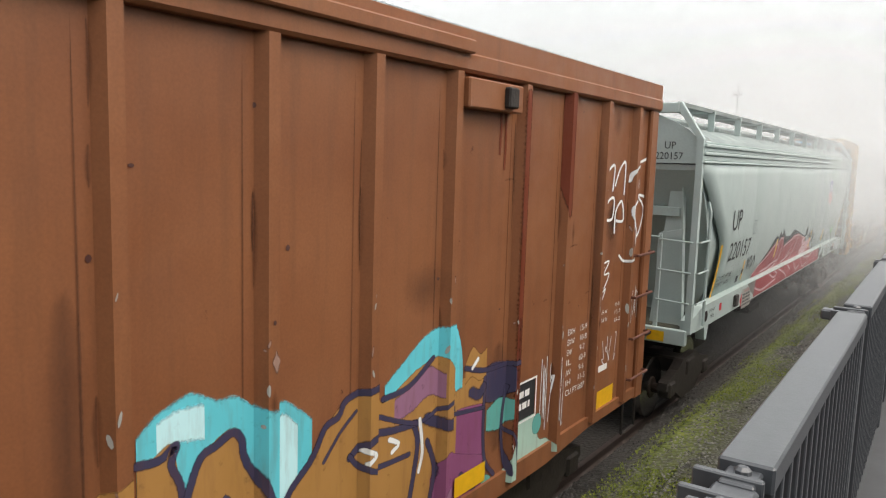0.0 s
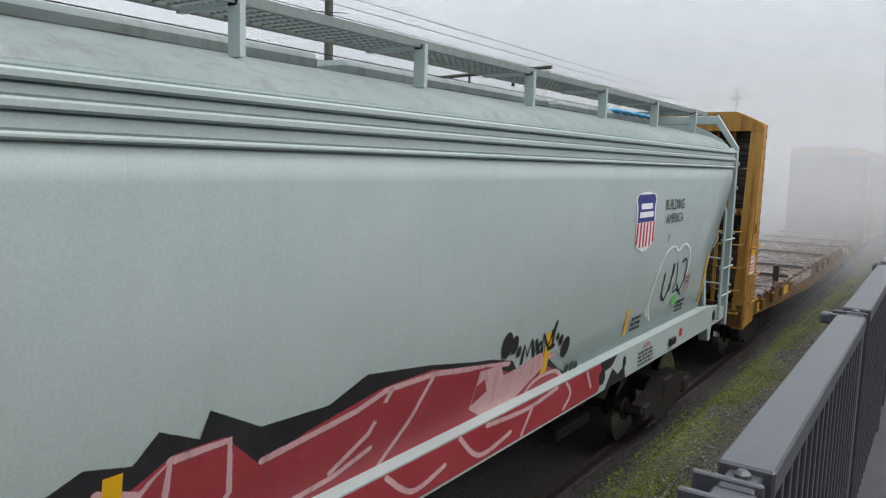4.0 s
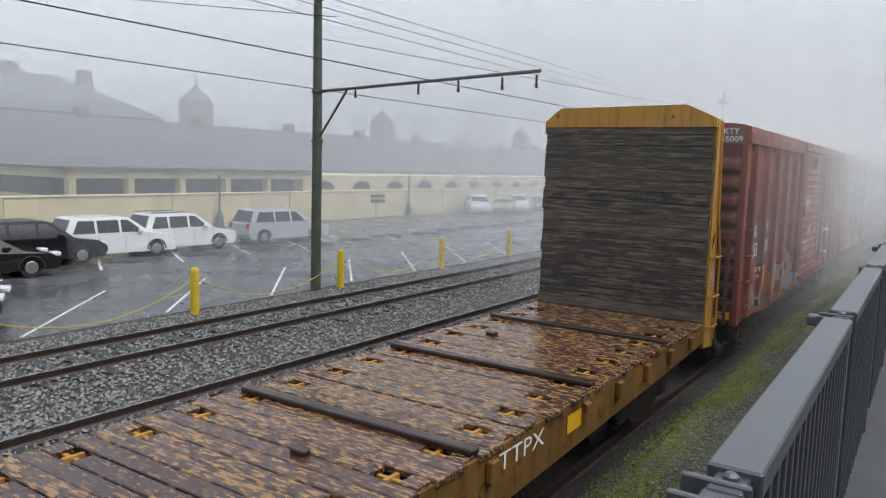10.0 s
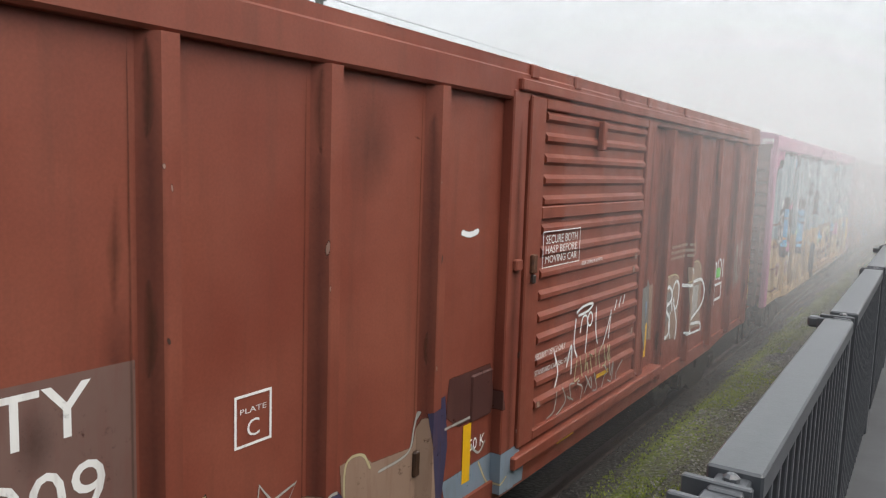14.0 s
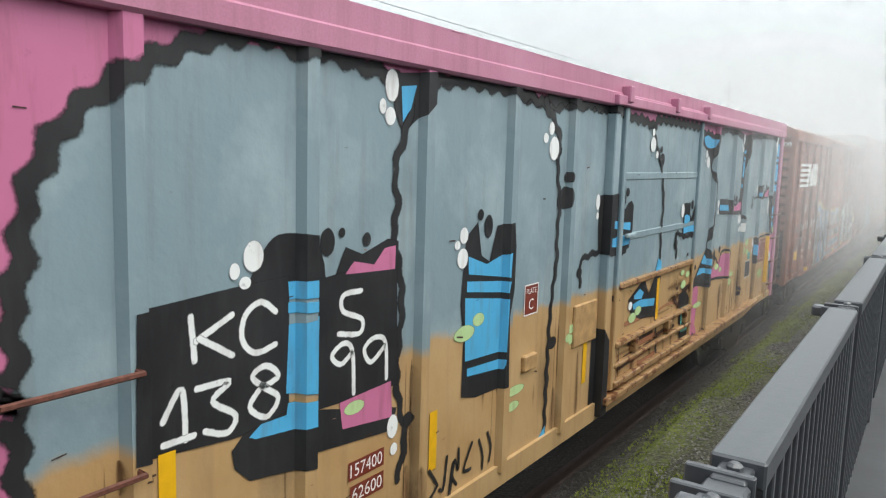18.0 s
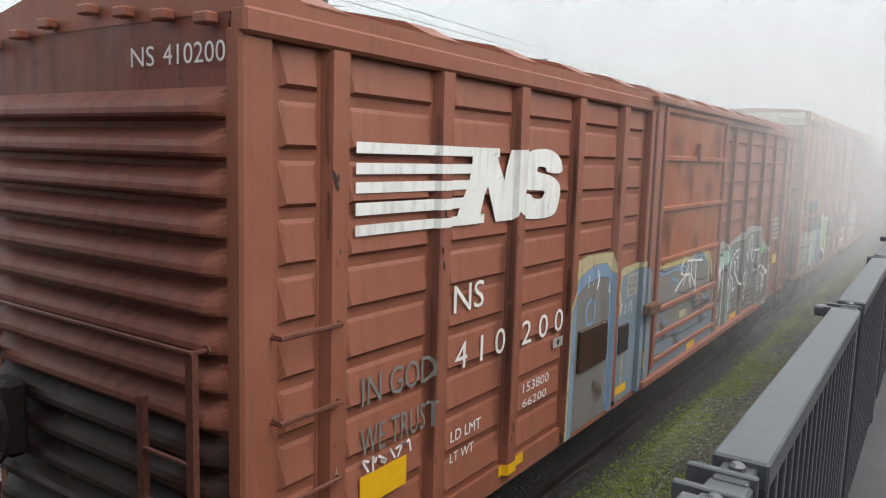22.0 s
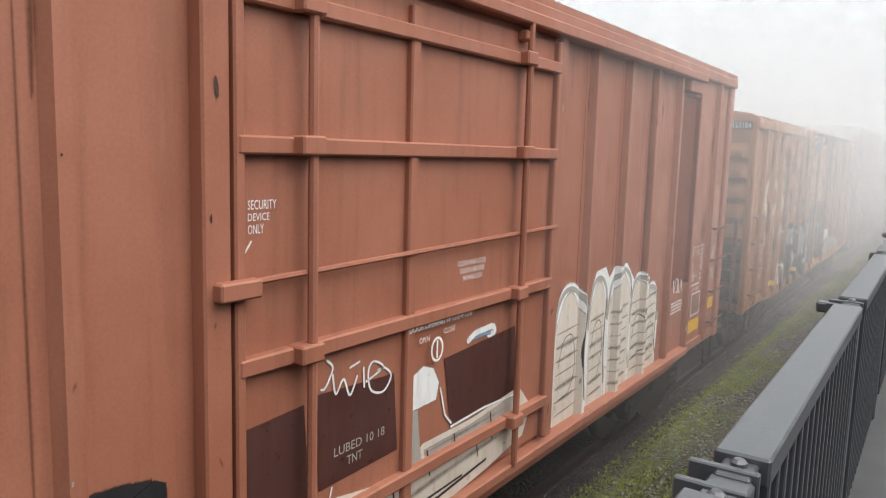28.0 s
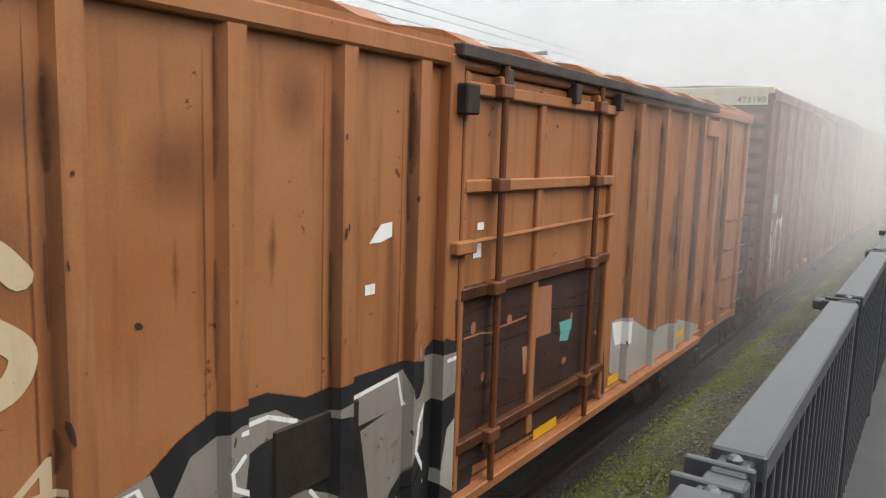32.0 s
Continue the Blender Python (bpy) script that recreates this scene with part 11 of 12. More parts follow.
LETTER["alum"] = spray("silver_spray", (0.22, 0.205, 0.185), 0.55, (0.15, 0.10, 0.07))
LETTER["blush"] = spray("pale_pink_spray", (0.56, 0.33, 0.34), 0.2)
LETTER["slate"] = spray("grey_blue_spray", (0.17, 0.22, 0.27), 0.5, (0.16, 0.12, 0.10))
LETTER["straw"] = spray("straw_spray", (0.52, 0.40, 0.15), 0.5, (0.3, 0.2, 0.1))
LETTER["sky"] = spray("pale_sky_spray", (0.28, 0.47, 0.58), 0.4, (0.35, 0.3, 0.25))
for key in ("alum", "blush", "slate", "sky", "straw"):
    NAMES[key] = ("graffiti", "")
LETTER["creamless"] = spray("peeled_paint", (0.33, 0.14, 0.07), 0.6)
NAMES["soot"] = ("dark_stain", "sooty stain")
NAMES["creamless"] = ("peeled_patch", "bare peeled patches")


def deck_material(lo=0.55, floor=0.37):
    """Brown plank paint worn through to ochre along the grain, wet."""
    m, nt, bsdf = nodes("worn_deck_planks")
    oi = nt.nodes.new("ShaderNodeObjectInfo")
    tc, mp = nt.nodes.new("ShaderNodeTexCoord"), nt.nodes.new("ShaderNodeMapping")
    mp.inputs["Scale"].default_value = (3.2, 13, 13)
    nt.links.new(tc.outputs["Object"], mp.inputs["Vector"])
    cm = nt.nodes.new("ShaderNodeVectorMath")
    cm.operation = "SCALE"
    nt.links.new(oi.outputs["Random"], cm.inputs["Scale"])
    cm.inputs[0].default_value = (37, 91, 13)
    nt.links.new(cm.outputs[0], mp.inputs["Location"])
    n = noise_at(nt, mp.outputs["Vector"], 2.2, 5, 0.58)
    worn = mul(nt, ramp(nt, n, lo, lo + 0.03), ramp(nt, noise_at(nt, tex_coord(nt, (1, 0.6, 1), "Generated"), 5, 3), floor, floor + 0.1))
    brown = mix(nt, oi.outputs["Random"], (0.034, 0.017, 0.014), (0.07, 0.033, 0.026))
    c = mix(nt, worn, brown, (0.27, 0.15, 0.05))
    nt.links.new(c, bsdf.inputs["Base Color"])
    nt.links.new(ramp(nt, n, 0.4, 0.65, 0.16, 0.34), bsdf.inputs["Roughness"])
    bump(nt, bsdf, n, 0.35, 0.004)
    return m


def lining_material():
    m, nt, bsdf = nodes("weathered_lining")
    oi = nt.nodes.new("ShaderNodeObjectInfo")
    v = tex_coord(nt, (0.8, 9, 9))
    n = noise_at(nt, v, 3.0, 9, 0.68)
    base = mix(nt, oi.outputs["Random"], (0.018, 0.015, 0.013), (0.085, 0.068, 0.054))
    c = mix(nt, ramp(nt, n, 0.47, 0.64), base, (0.16, 0.135, 0.108))
    c = mix(nt, ramp(nt, noise_at(nt, tex_coord(nt), 2.0, 4), 0.68, 0.74), c, (0.14, 0.09, 0.05))
    nt.links.new(c, bsdf.inputs["Base Color"])
    bsdf.inputs["Roughness"].default_value = 0.6
    bump(nt, bsdf, n, 0.6, 0.01)
    return m


M_DECK = deck_material(0.565)
M_DECKWORN = deck_material(0.515, 0.25)
M_DECKBARE = deck_material(0.525, 0.2)
M_LINING = lining_material()


# ---- ground, tracks, lot ----
def add_band(nt, x):
    """Moss between the darkened earth beside the rail and the gravel at the walkway's foot."""
    return mul(nt, ramp(nt, x, -3.22, -3.02), ramp(nt, x, -2.6, -2.3, 1.0, 0.3))


def ground_material():
    """Moss and grass on fine gravel by the train, ballast beyond."""
    m, nt, bsdf = nodes("mossy_gravel")
    v = tex_coord(nt)
    patch = noise_at(nt, tex_coord(nt, (1.6, 0.55, 1)), 1.1, 6, 0.6)
    fine = noise_at(nt, v, 45, 3)
    grass = mix(nt, ramp(nt, noise_at(nt, v, 9, 5), 0.3, 0.7), (0.045, 0.062, 0.005), (0.18, 0.21, 0.018))
    vor = nt.nodes.new("ShaderNodeTexVoronoi")
    vor.inputs["Scale"].default_value = 19
    nt.links.new(v, vor.inputs["Vector"])
    stone = mix(nt, ramp(nt, vor.outputs["Color"], 0.0, 1.0), (0.022, 0.02, 0.018), (0.17, 0.16, 0.148))
    stone = mix(nt, ramp(nt, vor.outputs["Distance"], 0.25, 0.6), stone, (0.04, 0.037, 0.03))
    sep = nt.nodes.new("ShaderNodeSeparateXYZ")
    nt.links.new(v, sep.inputs[0])
    # Dark earth beside the train, with the train's shade put into its colour.
    shade_dark = mul(nt, ramp(nt, sep.outputs["X"], -3.3, -2.98, 1.0, 0.0), ramp(nt, sep.outputs["X"], -6.4, -6.0))
    stone = mix(nt, mul(nt, shade_dark, ramp(nt, noise_at(nt, v, 3, 4), 0.3, 0.6, 0.8, 0.98)), stone, (0.02, 0.016, 0.013))
    strip = add_band(nt, sep.outputs["X"])
    veg = mul(nt, ramp(nt, patch, 0.36, 0.56), strip)
    veg = mul(nt, veg, ramp(nt, fine, 0.25, 0.5))
    c = mix(nt, veg, stone, grass)
    nt.links.new(c, bsdf.inputs["Base Color"])
    bsdf.inputs["Roughness"].default_value = 0.75
    bump(nt, bsdf, vor.outputs["Distance"], 0.8, 0.03)
    return m


def asphalt_material():
    m, nt, bsdf = nodes("wet_asphalt")
    v = tex_coord(nt)
    n = noise_at(nt, v, 0.35, 6)
    nt.links.new(mix(nt, ramp(nt, n, 0.35, 0.65), (0.045, 0.046, 0.05), (0.085, 0.086, 0.09)), bsdf.inputs["Base Color"])
    nt.links.new(ramp(nt, n, 0.35, 0.65, 0.12, 0.4), bsdf.inputs["Roughness"])
    bump(nt, bsdf, noise_at(nt, v, 70, 3), 0.15, 0.01)
    return m


M_GROUND = ground_material()
M_ASPHALT = asphalt_material()
M_TIE = plain("dark_sleeper", (0.045, 0.042, 0.042), 0.65, 0, 0.35, 7, 0.3)
M_RAIL = plain("rusty_rail", (0.055, 0.04, 0.034), 0.5, 0.4, 0.3, 10)
M_RAILTOP = plain("rail_head", (0.25, 0.24, 0.23), 0.25, 0.9, 0.15)
M_LOTPAINT = plain("white_lot_paint", (0.6, 0.62, 0.64), 0.5, 0, 0.3, 6)
M_BOLLARD = plain("bollard_yellow", (0.60, 0.42, 0.03), 0.45, 0, 0.15, 6)
M_ROPE = plain("yellow_rope", (0.45, 0.36, 0.05), 0.6)
M_POLE = plain("weathered_green_pole", (0.075, 0.085, 0.065), 0.6, 0.2, 0.25, 4)
M_WIRE = plain("overhead_wire", (0.03, 0.03, 0.03), 0.5, 0.6)
M_WALLY = plain("pale_yellow_wall", (0.62, 0.54, 0.33), 0.7, 0, 0.12, 0.8)
M_SHEDROOF = plain("dark_shed_roof", (0.11, 0.105, 0.11), 0.7, 0, 0.25, 0.5)
M_BRICKFAR = plain("far_brick", (0.16, 0.085, 0.07), 0.8, 0, 0.2, 0.6)
M_SLATE = plain("far_slate", (0.12, 0.125, 0.14), 0.6, 0, 0.2, 0.5)
M_HEDGE = plain("hedge_leaf", (0.05, 0.07, 0.035), 0.7, 0, 0.5, 20)
M_GUARD = plain("dark_grey_powder_coat", (0.058, 0.063, 0.071), 0.33, 0.0, 0.12, 30, 0.04, 1.0)
M_CONCRETE = plain("platform_concrete", (0.065, 0.068, 0.072), 0.6, 0, 0.2, 2.5, 0.1)
M_GLASS = plain("car_glass", (0.012, 0.014, 0.016), 0.06)
M_TYRE = plain("tyre", (0.02, 0.02, 0.02), 0.8)
M_RIM = plain("alloy_rim", (0.45, 0.46, 0.47), 0.3, 0.9)
M_LAMPRED = plain("tail_lamp", (0.35, 0.015, 0.012), 0.2)
M_LAMPW = plain("head_lamp", (0.7, 0.72, 0.74), 0.1)


def bank_height(x, y):
    """The ground rises from the train's track to the foot of the walkway."""
    if x <= -3.62 or x >= 4:
        return 0.0
    h = 0.16 * min(1.0, (x + 3.62) / 0.1) + 0.22 * max(0.0, min(1.0, (x + 3.5) / 1.1))
    return (h + 0.03 * noise.noise(Vector((x * 1.5, y * 0.4, 0)))) * (1.0 if x < 0.7 else 0.0)


def place():
    SHIFT[0] = 0.0
    g = Geo()
    cuts = [-400, -40, -5.6, -3.62, -3.52, -3.4, -3.25, -3.1, -2.8, -2.3, -1.4, -0.4, 0.6, 4, 400]
    rows = [-300, -40] + [-10 + 1.5 * k for k in range(60)] + [120, 500]
    vs = [(x, y, bank_height(x, y)) for y in rows for x in cuts]
    w = len(cuts)
    g.add(vs, [(j * w + i, j * w + i + 1, (j + 1) * w + i + 1, (j + 1) * w + i) for j in range(len(rows) - 1) for i in range(w - 1)])
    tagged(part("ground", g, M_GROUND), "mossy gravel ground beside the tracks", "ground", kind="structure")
    g = Geo()
    g.box(-35.6, -16.4, -60, 260, -0.2, 0.012)
    tagged(part("parking_lot", g, M_ASPHALT), "wet grey asphalt parking lot", "pavement", kind="structure")
    # loose stones: near strip and ballast round the tracks
    rnd = random.Random(3)
    def stones(name, count, xs, ys, size, mat, label, mound=None):
        g = Geo()
        for _ in range(count):
            x = rnd.uniform(*xs)
            y = ys[0] + (ys[1] - ys[0]) * rnd.random() ** 1.7
            z = mound(x) if mound else bank_height(x, y)
            s = size * rnd.uniform(0.6, 1.5)
            q = [Vector((rnd.uniform(-1, 1), rnd.uniform(-1, 1), rnd.uniform(-0.4, 0.9))).normalized() * s * rnd.uniform(0.7, 1.1) for _ in range(2)]
            a = rnd.uniform(0, 6)
            vs = [(x + s * math.cos(a + k * math.tau / 5) * rnd.uniform(0.7, 1.1), y + s * math.sin(a + k * math.tau / 5) * rnd.uniform(0.7, 1.1), z - 0.2 * s) for k in range(5)] + [(x + q[0].x * 0.3, y + q[0].y * 0.3, z + s * rnd.uniform(0.4, 0.8))]
            g.add(vs, [(0, 1, 5), (1, 2, 5), (2, 3, 5), (3, 4, 5), (4, 0, 5)])
        tagged(part(name, g, mat, fix=False), label, "stones", kind="stuff")
    m_st = bpy.data.materials.new("stone_chips")
    m_st.use_nodes = True
    nt = m_st.node_tree
    geo = nt.nodes.new("ShaderNodeNewGeometry")
    nt.links.new(mix(nt, geo.outputs["Random Per Island"], (0.03, 0.028, 0.025), (0.24, 0.23, 0.21)), nt.nodes["Principled BSDF"].inputs["Base Color"])
    nt.nodes["Principled BSDF"].inputs["Roughness"].default_value = 0.6
    m_bal = bpy.data.materials.new("ballast_chips")
    m_bal.use_nodes = True
    nt = m_bal.node_tree
    geo = nt.nodes.new("ShaderNodeNewGeometry")
    nt.links.new(mix(nt, geo.outputs["Random Per Island"], (0.05, 0.05, 0.05), (0.26, 0.255, 0.25)), nt.nodes["Principled BSDF"].inputs["Base Color"])
    nt.nodes["Principled BSDF"].inputs["Roughness"].default_value = 0.55
    stones("gravel", 24000, (-2.95, -0.9), (4.5, 45), 0.017, m_st, "pale fine gravel among the moss")
    # stones of that strip, coloured dark for the shade under the train
    m_shade = bpy.data.materials.new("shade_dark_ballast_chips")
    m_shade.use_nodes = True
    nt = m_shade.node_tree
    geo = nt.nodes.new("ShaderNodeNewGeometry")
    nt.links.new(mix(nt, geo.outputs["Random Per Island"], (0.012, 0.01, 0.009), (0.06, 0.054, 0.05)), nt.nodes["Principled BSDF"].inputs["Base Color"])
    nt.nodes["Principled BSDF"].inputs["Roughness"].default_value = 0.6
    stones("shade_dark_ballast", 7000, (-3.62, -3.0), (4.0, 45), 0.024, m_shade, "dark ballast beside the train's track, its shade in the colour")
    def bed(x):
        d = min(abs(x + 9.45), abs(x + 13.72))
        return max(0.0, min(0.05, 0.05 - (d - 1.6) * 0.05))
    stones("ballast", 60000, (-16.2, -6.2), (1.0, 62), 0.035, m_bal, "grey crushed-stone ballast between the tracks", bed)
    # grass tufts
    g = Geo()
    for _ in range(26000):
        y = 4.5 + 42 * rnd.random() ** 1.6
        x = rnd.uniform(-3.25, -1.6)
        if noise.noise(Vector((x * 1.3, y * 0.45, 3.0))) < (0.12 if x < -3.08 else -0.22 if x < -2.5 else 0.16):
            continue
        zb = bank_height(x, y)
        for k in range(4):
            a, h = rnd.uniform(0, 6.28), rnd.uniform(0.012, 0.035)
            dx, dy = math.cos(a) * 0.025, math.sin(a) * 0.025
            g.face([(x + dy * 0.3, y - dx * 0.3, zb), (x - dy * 0.3, y + dx * 0.3, zb), (x + dx, y + dy, zb + h)])
    m_gr = bpy.data.materials.new("grass_blades")
    m_gr.use_nodes = True
    nt = m_gr.node_tree
    geo = nt.nodes.new("ShaderNodeNewGeometry")
    nt.links.new(mix(nt, geo.outputs["Random Per Island"], (0.06, 0.085, 0.006), (0.235, 0.275, 0.022)), nt.nodes["Principled BSDF"].inputs["Base Color"])
    nt.nodes["Principled BSDF"].inputs["Roughness"].default_value = 0.7
    tagged(part("grass", g, m_gr, fix=False), "short yellow-green grass and moss", "grass", kind="stuff")
    # three tracks
    for xm, far in ((LINE, 230), (-9.45, 260), (-13.72, 260)):
        for sx in (-0.75, 0.75):
            g = Geo()
            x = xm + sx
            g.prism([(x - 0.07, 0.03), (x + 0.07, 0.03), (x + 0.03, 0.06), (x + 0.015, 0.08), (x + 0.015, 0.155), (x + 0.037, 0.165), (x + 0.037, 0.197), (x - 0.037, 0.197), (x - 0.037, 0.165), (x - 0.015, 0.155), (x - 0.015, 0.08), (x - 0.03, 0.06)], 1, -40, far)
            g.box(x - 0.03, x + 0.03, -40, far, 0.196, 0.2, 0, 1)
            # the train's own rails get dark heads: its shade is in their colour
            tagged(part("rail", g, [M_RAIL, M_RAILTOP if xm < -9 else M_RAIL]), "rusty steel running rail", "rail", "running rails")
        if xm < -9:
            h = Geo()
            h.box(-1.3, 1.3, -0.11, 0.11, -0.12, 0.05, 0.015)
            tie = h.mesh("sleeper", [M_TIE])
            row = tagged(empty("sleepers", pose(xm, 0, 0)), "row of dark weathered railway sleepers", "sleepers")
            for k in range(110):
                part("sleeper", tie, None, row, at=pose(random.uniform(-0.03, 0.03), -2 + 0.58 * k, random.uniform(-0.005, 0.01), 0, 0, random.uniform(-1, 1)))
    lot()
    buildings()
    overhead()
    platform()
    fog()


def lot():
    # stall lines
    for k in range(18):
        g = Geo()
        y = 8.2 + 3.68 * k
        g.add([(-16.6, y - 0.06, 0.016), (-16.6, y + 0.06, 0.016), (-20.6, y + 4.5, 0.016), (-20.6, y + 4.38, 0.016)], [(0, 1, 2, 3)])
        tagged(part("stall_line", g, M_LOTPAINT, fix=False), "slanting white parking line", "line", "stall lines", kind="structure")
        g = Geo()
        y = 8.0 + 3.4 * k
        g.add([(-24.4, y, 0.016), (-24.4, y + 0.12, 0.016), (-27.6, y + 1.9, 0.016), (-27.6, y + 1.78, 0.016)], [(0, 1, 2, 3)])
        tagged(part("stall_line", g, M_LOTPAINT, fix=False), "slanting white parking line", "line", "stall lines", kind="structure")
    h = Geo()
    h.prism([(-0.09, 0.0), (0.09, 0.0), (0.06, 0.12), (-0.06, 0.12)], 1, -0.9, 0.9)
    stop = tagged(part("wheel_stop", h, M_CONCRETE, at=pose(-25.8, 17.2, 0.012, 0, 0, -25)), "low grey concrete wheel stop", "wheel stop", "wheel stops in the lot")
    for k in range(1, 12):
        copy_thing(stop, pose(-25.2 - 0.25 * (k % 3), 17.2 + 3.1 * k, 0.012, 0, 0, -25 - 3 * (k % 4)))
    # bollards with a slack rope
    bol = [(-15.95, 12.28), (-16.1, 18.1), (-16.3, 24.3), (-16.4, 30.0), (-16.5, 35.8), (-16.6, 41.6), (-16.6, 47.5), (-15.9, 6.4)]
    h = Geo()
    h.lathe([(0.115, 0.0), (0.115, 1.14), (0.10, 1.2), (0.06, 1.23), (0.0, 1.24)], (0, 0, 0), 2, 16)
    first = None
    for x, y in bol:
        if first is None:
            first = tagged(part("bollard", h, M_BOLLARD, at=pose(x, y, 0)), "yellow steel bollard at the lot's edge", "bollard", "bollards along the lot")
        else:
            copy_thing(first, pose(x, y, 0))
    bol.sort(key=lambda q: q[1])
    for a, b in zip(bol, bol[1:]):
        g = Geo()
        g.tube([(a[0] + (b[0] - a[0]) * t, a[1] + (b[1] - a[1]) * t, 0.95 - 0.75 * 4 * t * (1 - t)) for t in [k / 10 for k in range(11)]], 0.014, 5)
        tagged(part("rope", g, M_ROPE), "slack yellow rope between bollards", "rope", "ropes")
    cars()


def vehicle(label, m, paint, suv=True, length=4.6, rack=False):
    """A parked car, nose towards +x: body, glass, wheels, lamps."""
    car = tagged(empty("parked_car", m), label, "car", "parked cars")
    L, W = length / 2, 0.92
    h = 1.66 if suv else 1.45
    hood = 1.02 if suv else 0.92
    low = [(-L, 0.45), (-L + 0.05, 0.95 if suv else 0.9), (-L + 0.25, hood + 0.02), (L - 1.35, hood), (L - 0.35, hood - 0.14), (L - 0.05, hood - 0.32), (L, 0.5), (L - 0.15, 0.25), (-L + 0.15, 0.25)]
    g = Geo()
    n = len(low)
    vs = [(x, -W + (0.05 if z > 0.85 else 0), z) for x, z in low] + [(x, W - (0.05 if z > 0.85 else 0), z) for x, z in low]
    g.add(vs, [tuple(range(n)), tuple(range(n, 2 * n))] + [(i, (i + 1) % n, n + (i + 1) % n, n + i) for i in range(n)])
    body = part("body", g, paint, car)
    rear = -L + (0.12 if suv else 0.7)
    top = [(rear, hood - 0.03), (L - 1.15, hood - 0.03), (L - 2.0, h - 0.05), (L - 2.4, h), (rear + 0.55, h - 0.01), (rear + (0.3 if suv else 0.6), h - 0.07)]
    if not suv:
        top[-2] = (rear + 1.15, h - 0.02)
        top[-1] = (rear + 0.85, h - 0.08)
    def yside(z):
        return W - 0.05 - 0.2 * max(0.0, (z - hood) / (h - hood))
    n = len(top)
    g = Geo()
    g.add([(x, -yside(z), z) for x, z in top] + [(x, yside(z), z) for x, z in top], [tuple(range(n)), tuple(range(n, 2 * n))] + [(i, (i + 1) % n, n + (i + 1) % n, n + i) for i in range(n)])
    cab = part("cabin", g, paint, car)
    zl, zh = hood + 0.04, h - 0.12
    xf0, xf1 = L - 1.42, L - 2.02
    cuts = (xf0, xf0 - 1.0, xf0 - 1.95, rear + 0.25)
    for sy in (-1, 1):
        for k in range(3):
            b0, b1 = cuts[k] - 0.05, cuts[k + 1] + 0.05
            if b0 - b1 < 0.25:
                continue
            t0 = b0 - (xf0 - xf1) if k == 0 else b0
            t1 = b1 + (0.25 if k == 2 else 0.0)
            g = Geo()
            q = [(b0, zl), (b1, zl), (t1, zh), (t0, zh)]
            g.add([(x, sy * (yside(z) + 0.004), z) for x, z in q] + [(x, sy * (yside(z) - 0.02), z) for x, z in q], [(0, 1, 2, 3), (4, 5, 6, 7), (0, 1, 5, 4), (1, 2, 6, 5), (2, 3, 7, 6), (3, 0, 4, 7)])
            part("side_window", g, M_GLASS, cab)
    for (xa, za), (xb, zb), o, nm in (((L - 1.2, hood + 0.02), (L - 1.95, h - 0.1), 0.012, "windscreen"), (top[0], top[-1], -0.012, "rear_window")):
        xa, za = xa + (xb - xa) * 0.1, za + (zb - za) * 0.1
        g = Geo()
        g.add([(xa + o, -yside(za) + 0.08, za + 0.01), (xa + o, yside(za) - 0.08, za + 0.01), (xb + o, yside(zb) - 0.06, zb), (xb + o, -yside(zb) + 0.06, zb)], [(0, 1, 2, 3)])
        part(nm, g, M_GLASS, cab, fix=False)
    if rack:
        g = Geo()
        for sy in (-0.6, 0.6):
            g.tube([(rear + 0.4, sy, h + 0.05), (L - 2.4, sy, h + 0.05)], 0.02, 6)
        part("roof_rail", g, M_TYRE, car)
    for x in (-L + 0.85, L - 0.95):
        for sy in (-1, 1):
            g = Geo()
            g.lathe([(0.2, -0.1), (0.33, -0.1), (0.345, -0.05), (0.345, 0.07), (0.32, 0.1), (0.2, 0.1)], (x, sy * (W - 0.1), 0.345), 1, 20)
            w = part("wheel", g, M_TYRE, car)
            g = Geo()
            g.lathe([(0.225, 0.085 * sy), (0.19, 0.11 * sy), (0.05, 0.105 * sy)], (x, sy * (W - 0.1), 0.345), 1, 16)
            part("rim", g, M_RIM, w)
            g = Geo()
            arch = [(x + 0.4 * math.cos(a * math.pi / 8), sy * (W + 0.005), 0.32 + 0.4 * math.sin(a * math.pi / 8)) for a in range(9)]
            g.tube(arch, 0.03, 5)
            part("wheel_arch", g, M_TYRE, car)
    for sy in (-1, 1):
        g = Geo()
        g.box(L - 0.28, L + 0.005, sy * 0.62 - 0.2, sy * 0.62 + 0.2, 0.66, 0.8, 0.03)
        part("headlight", g, M_LAMPW, car)
        g = Geo()
        g.box(-L - 0.01, -L + 0.15, sy * 0.74 - 0.12, sy * 0.74 + 0.12, 0.75, 1.0, 0.03)
        part("tail_light", g, M_LAMPRED, car)
        g = Geo()
        g.box(L - 1.75, L - 1.55, sy * (W + 0.02) - 0.06, sy * (W + 0.02) + 0.06, hood + 0.02, hood + 0.16, 0.03)
        part("mirror", g, paint, car)
        g = Geo()
        for x in (-0.95, 0.1, 1.05):
            g.box(x - 0.006, x + 0.006, sy * (W - 0.004), sy * (W + 0.003), 0.4, hood - 0.05)
        part("door_seam", g, M_TYRE, car)
    return car


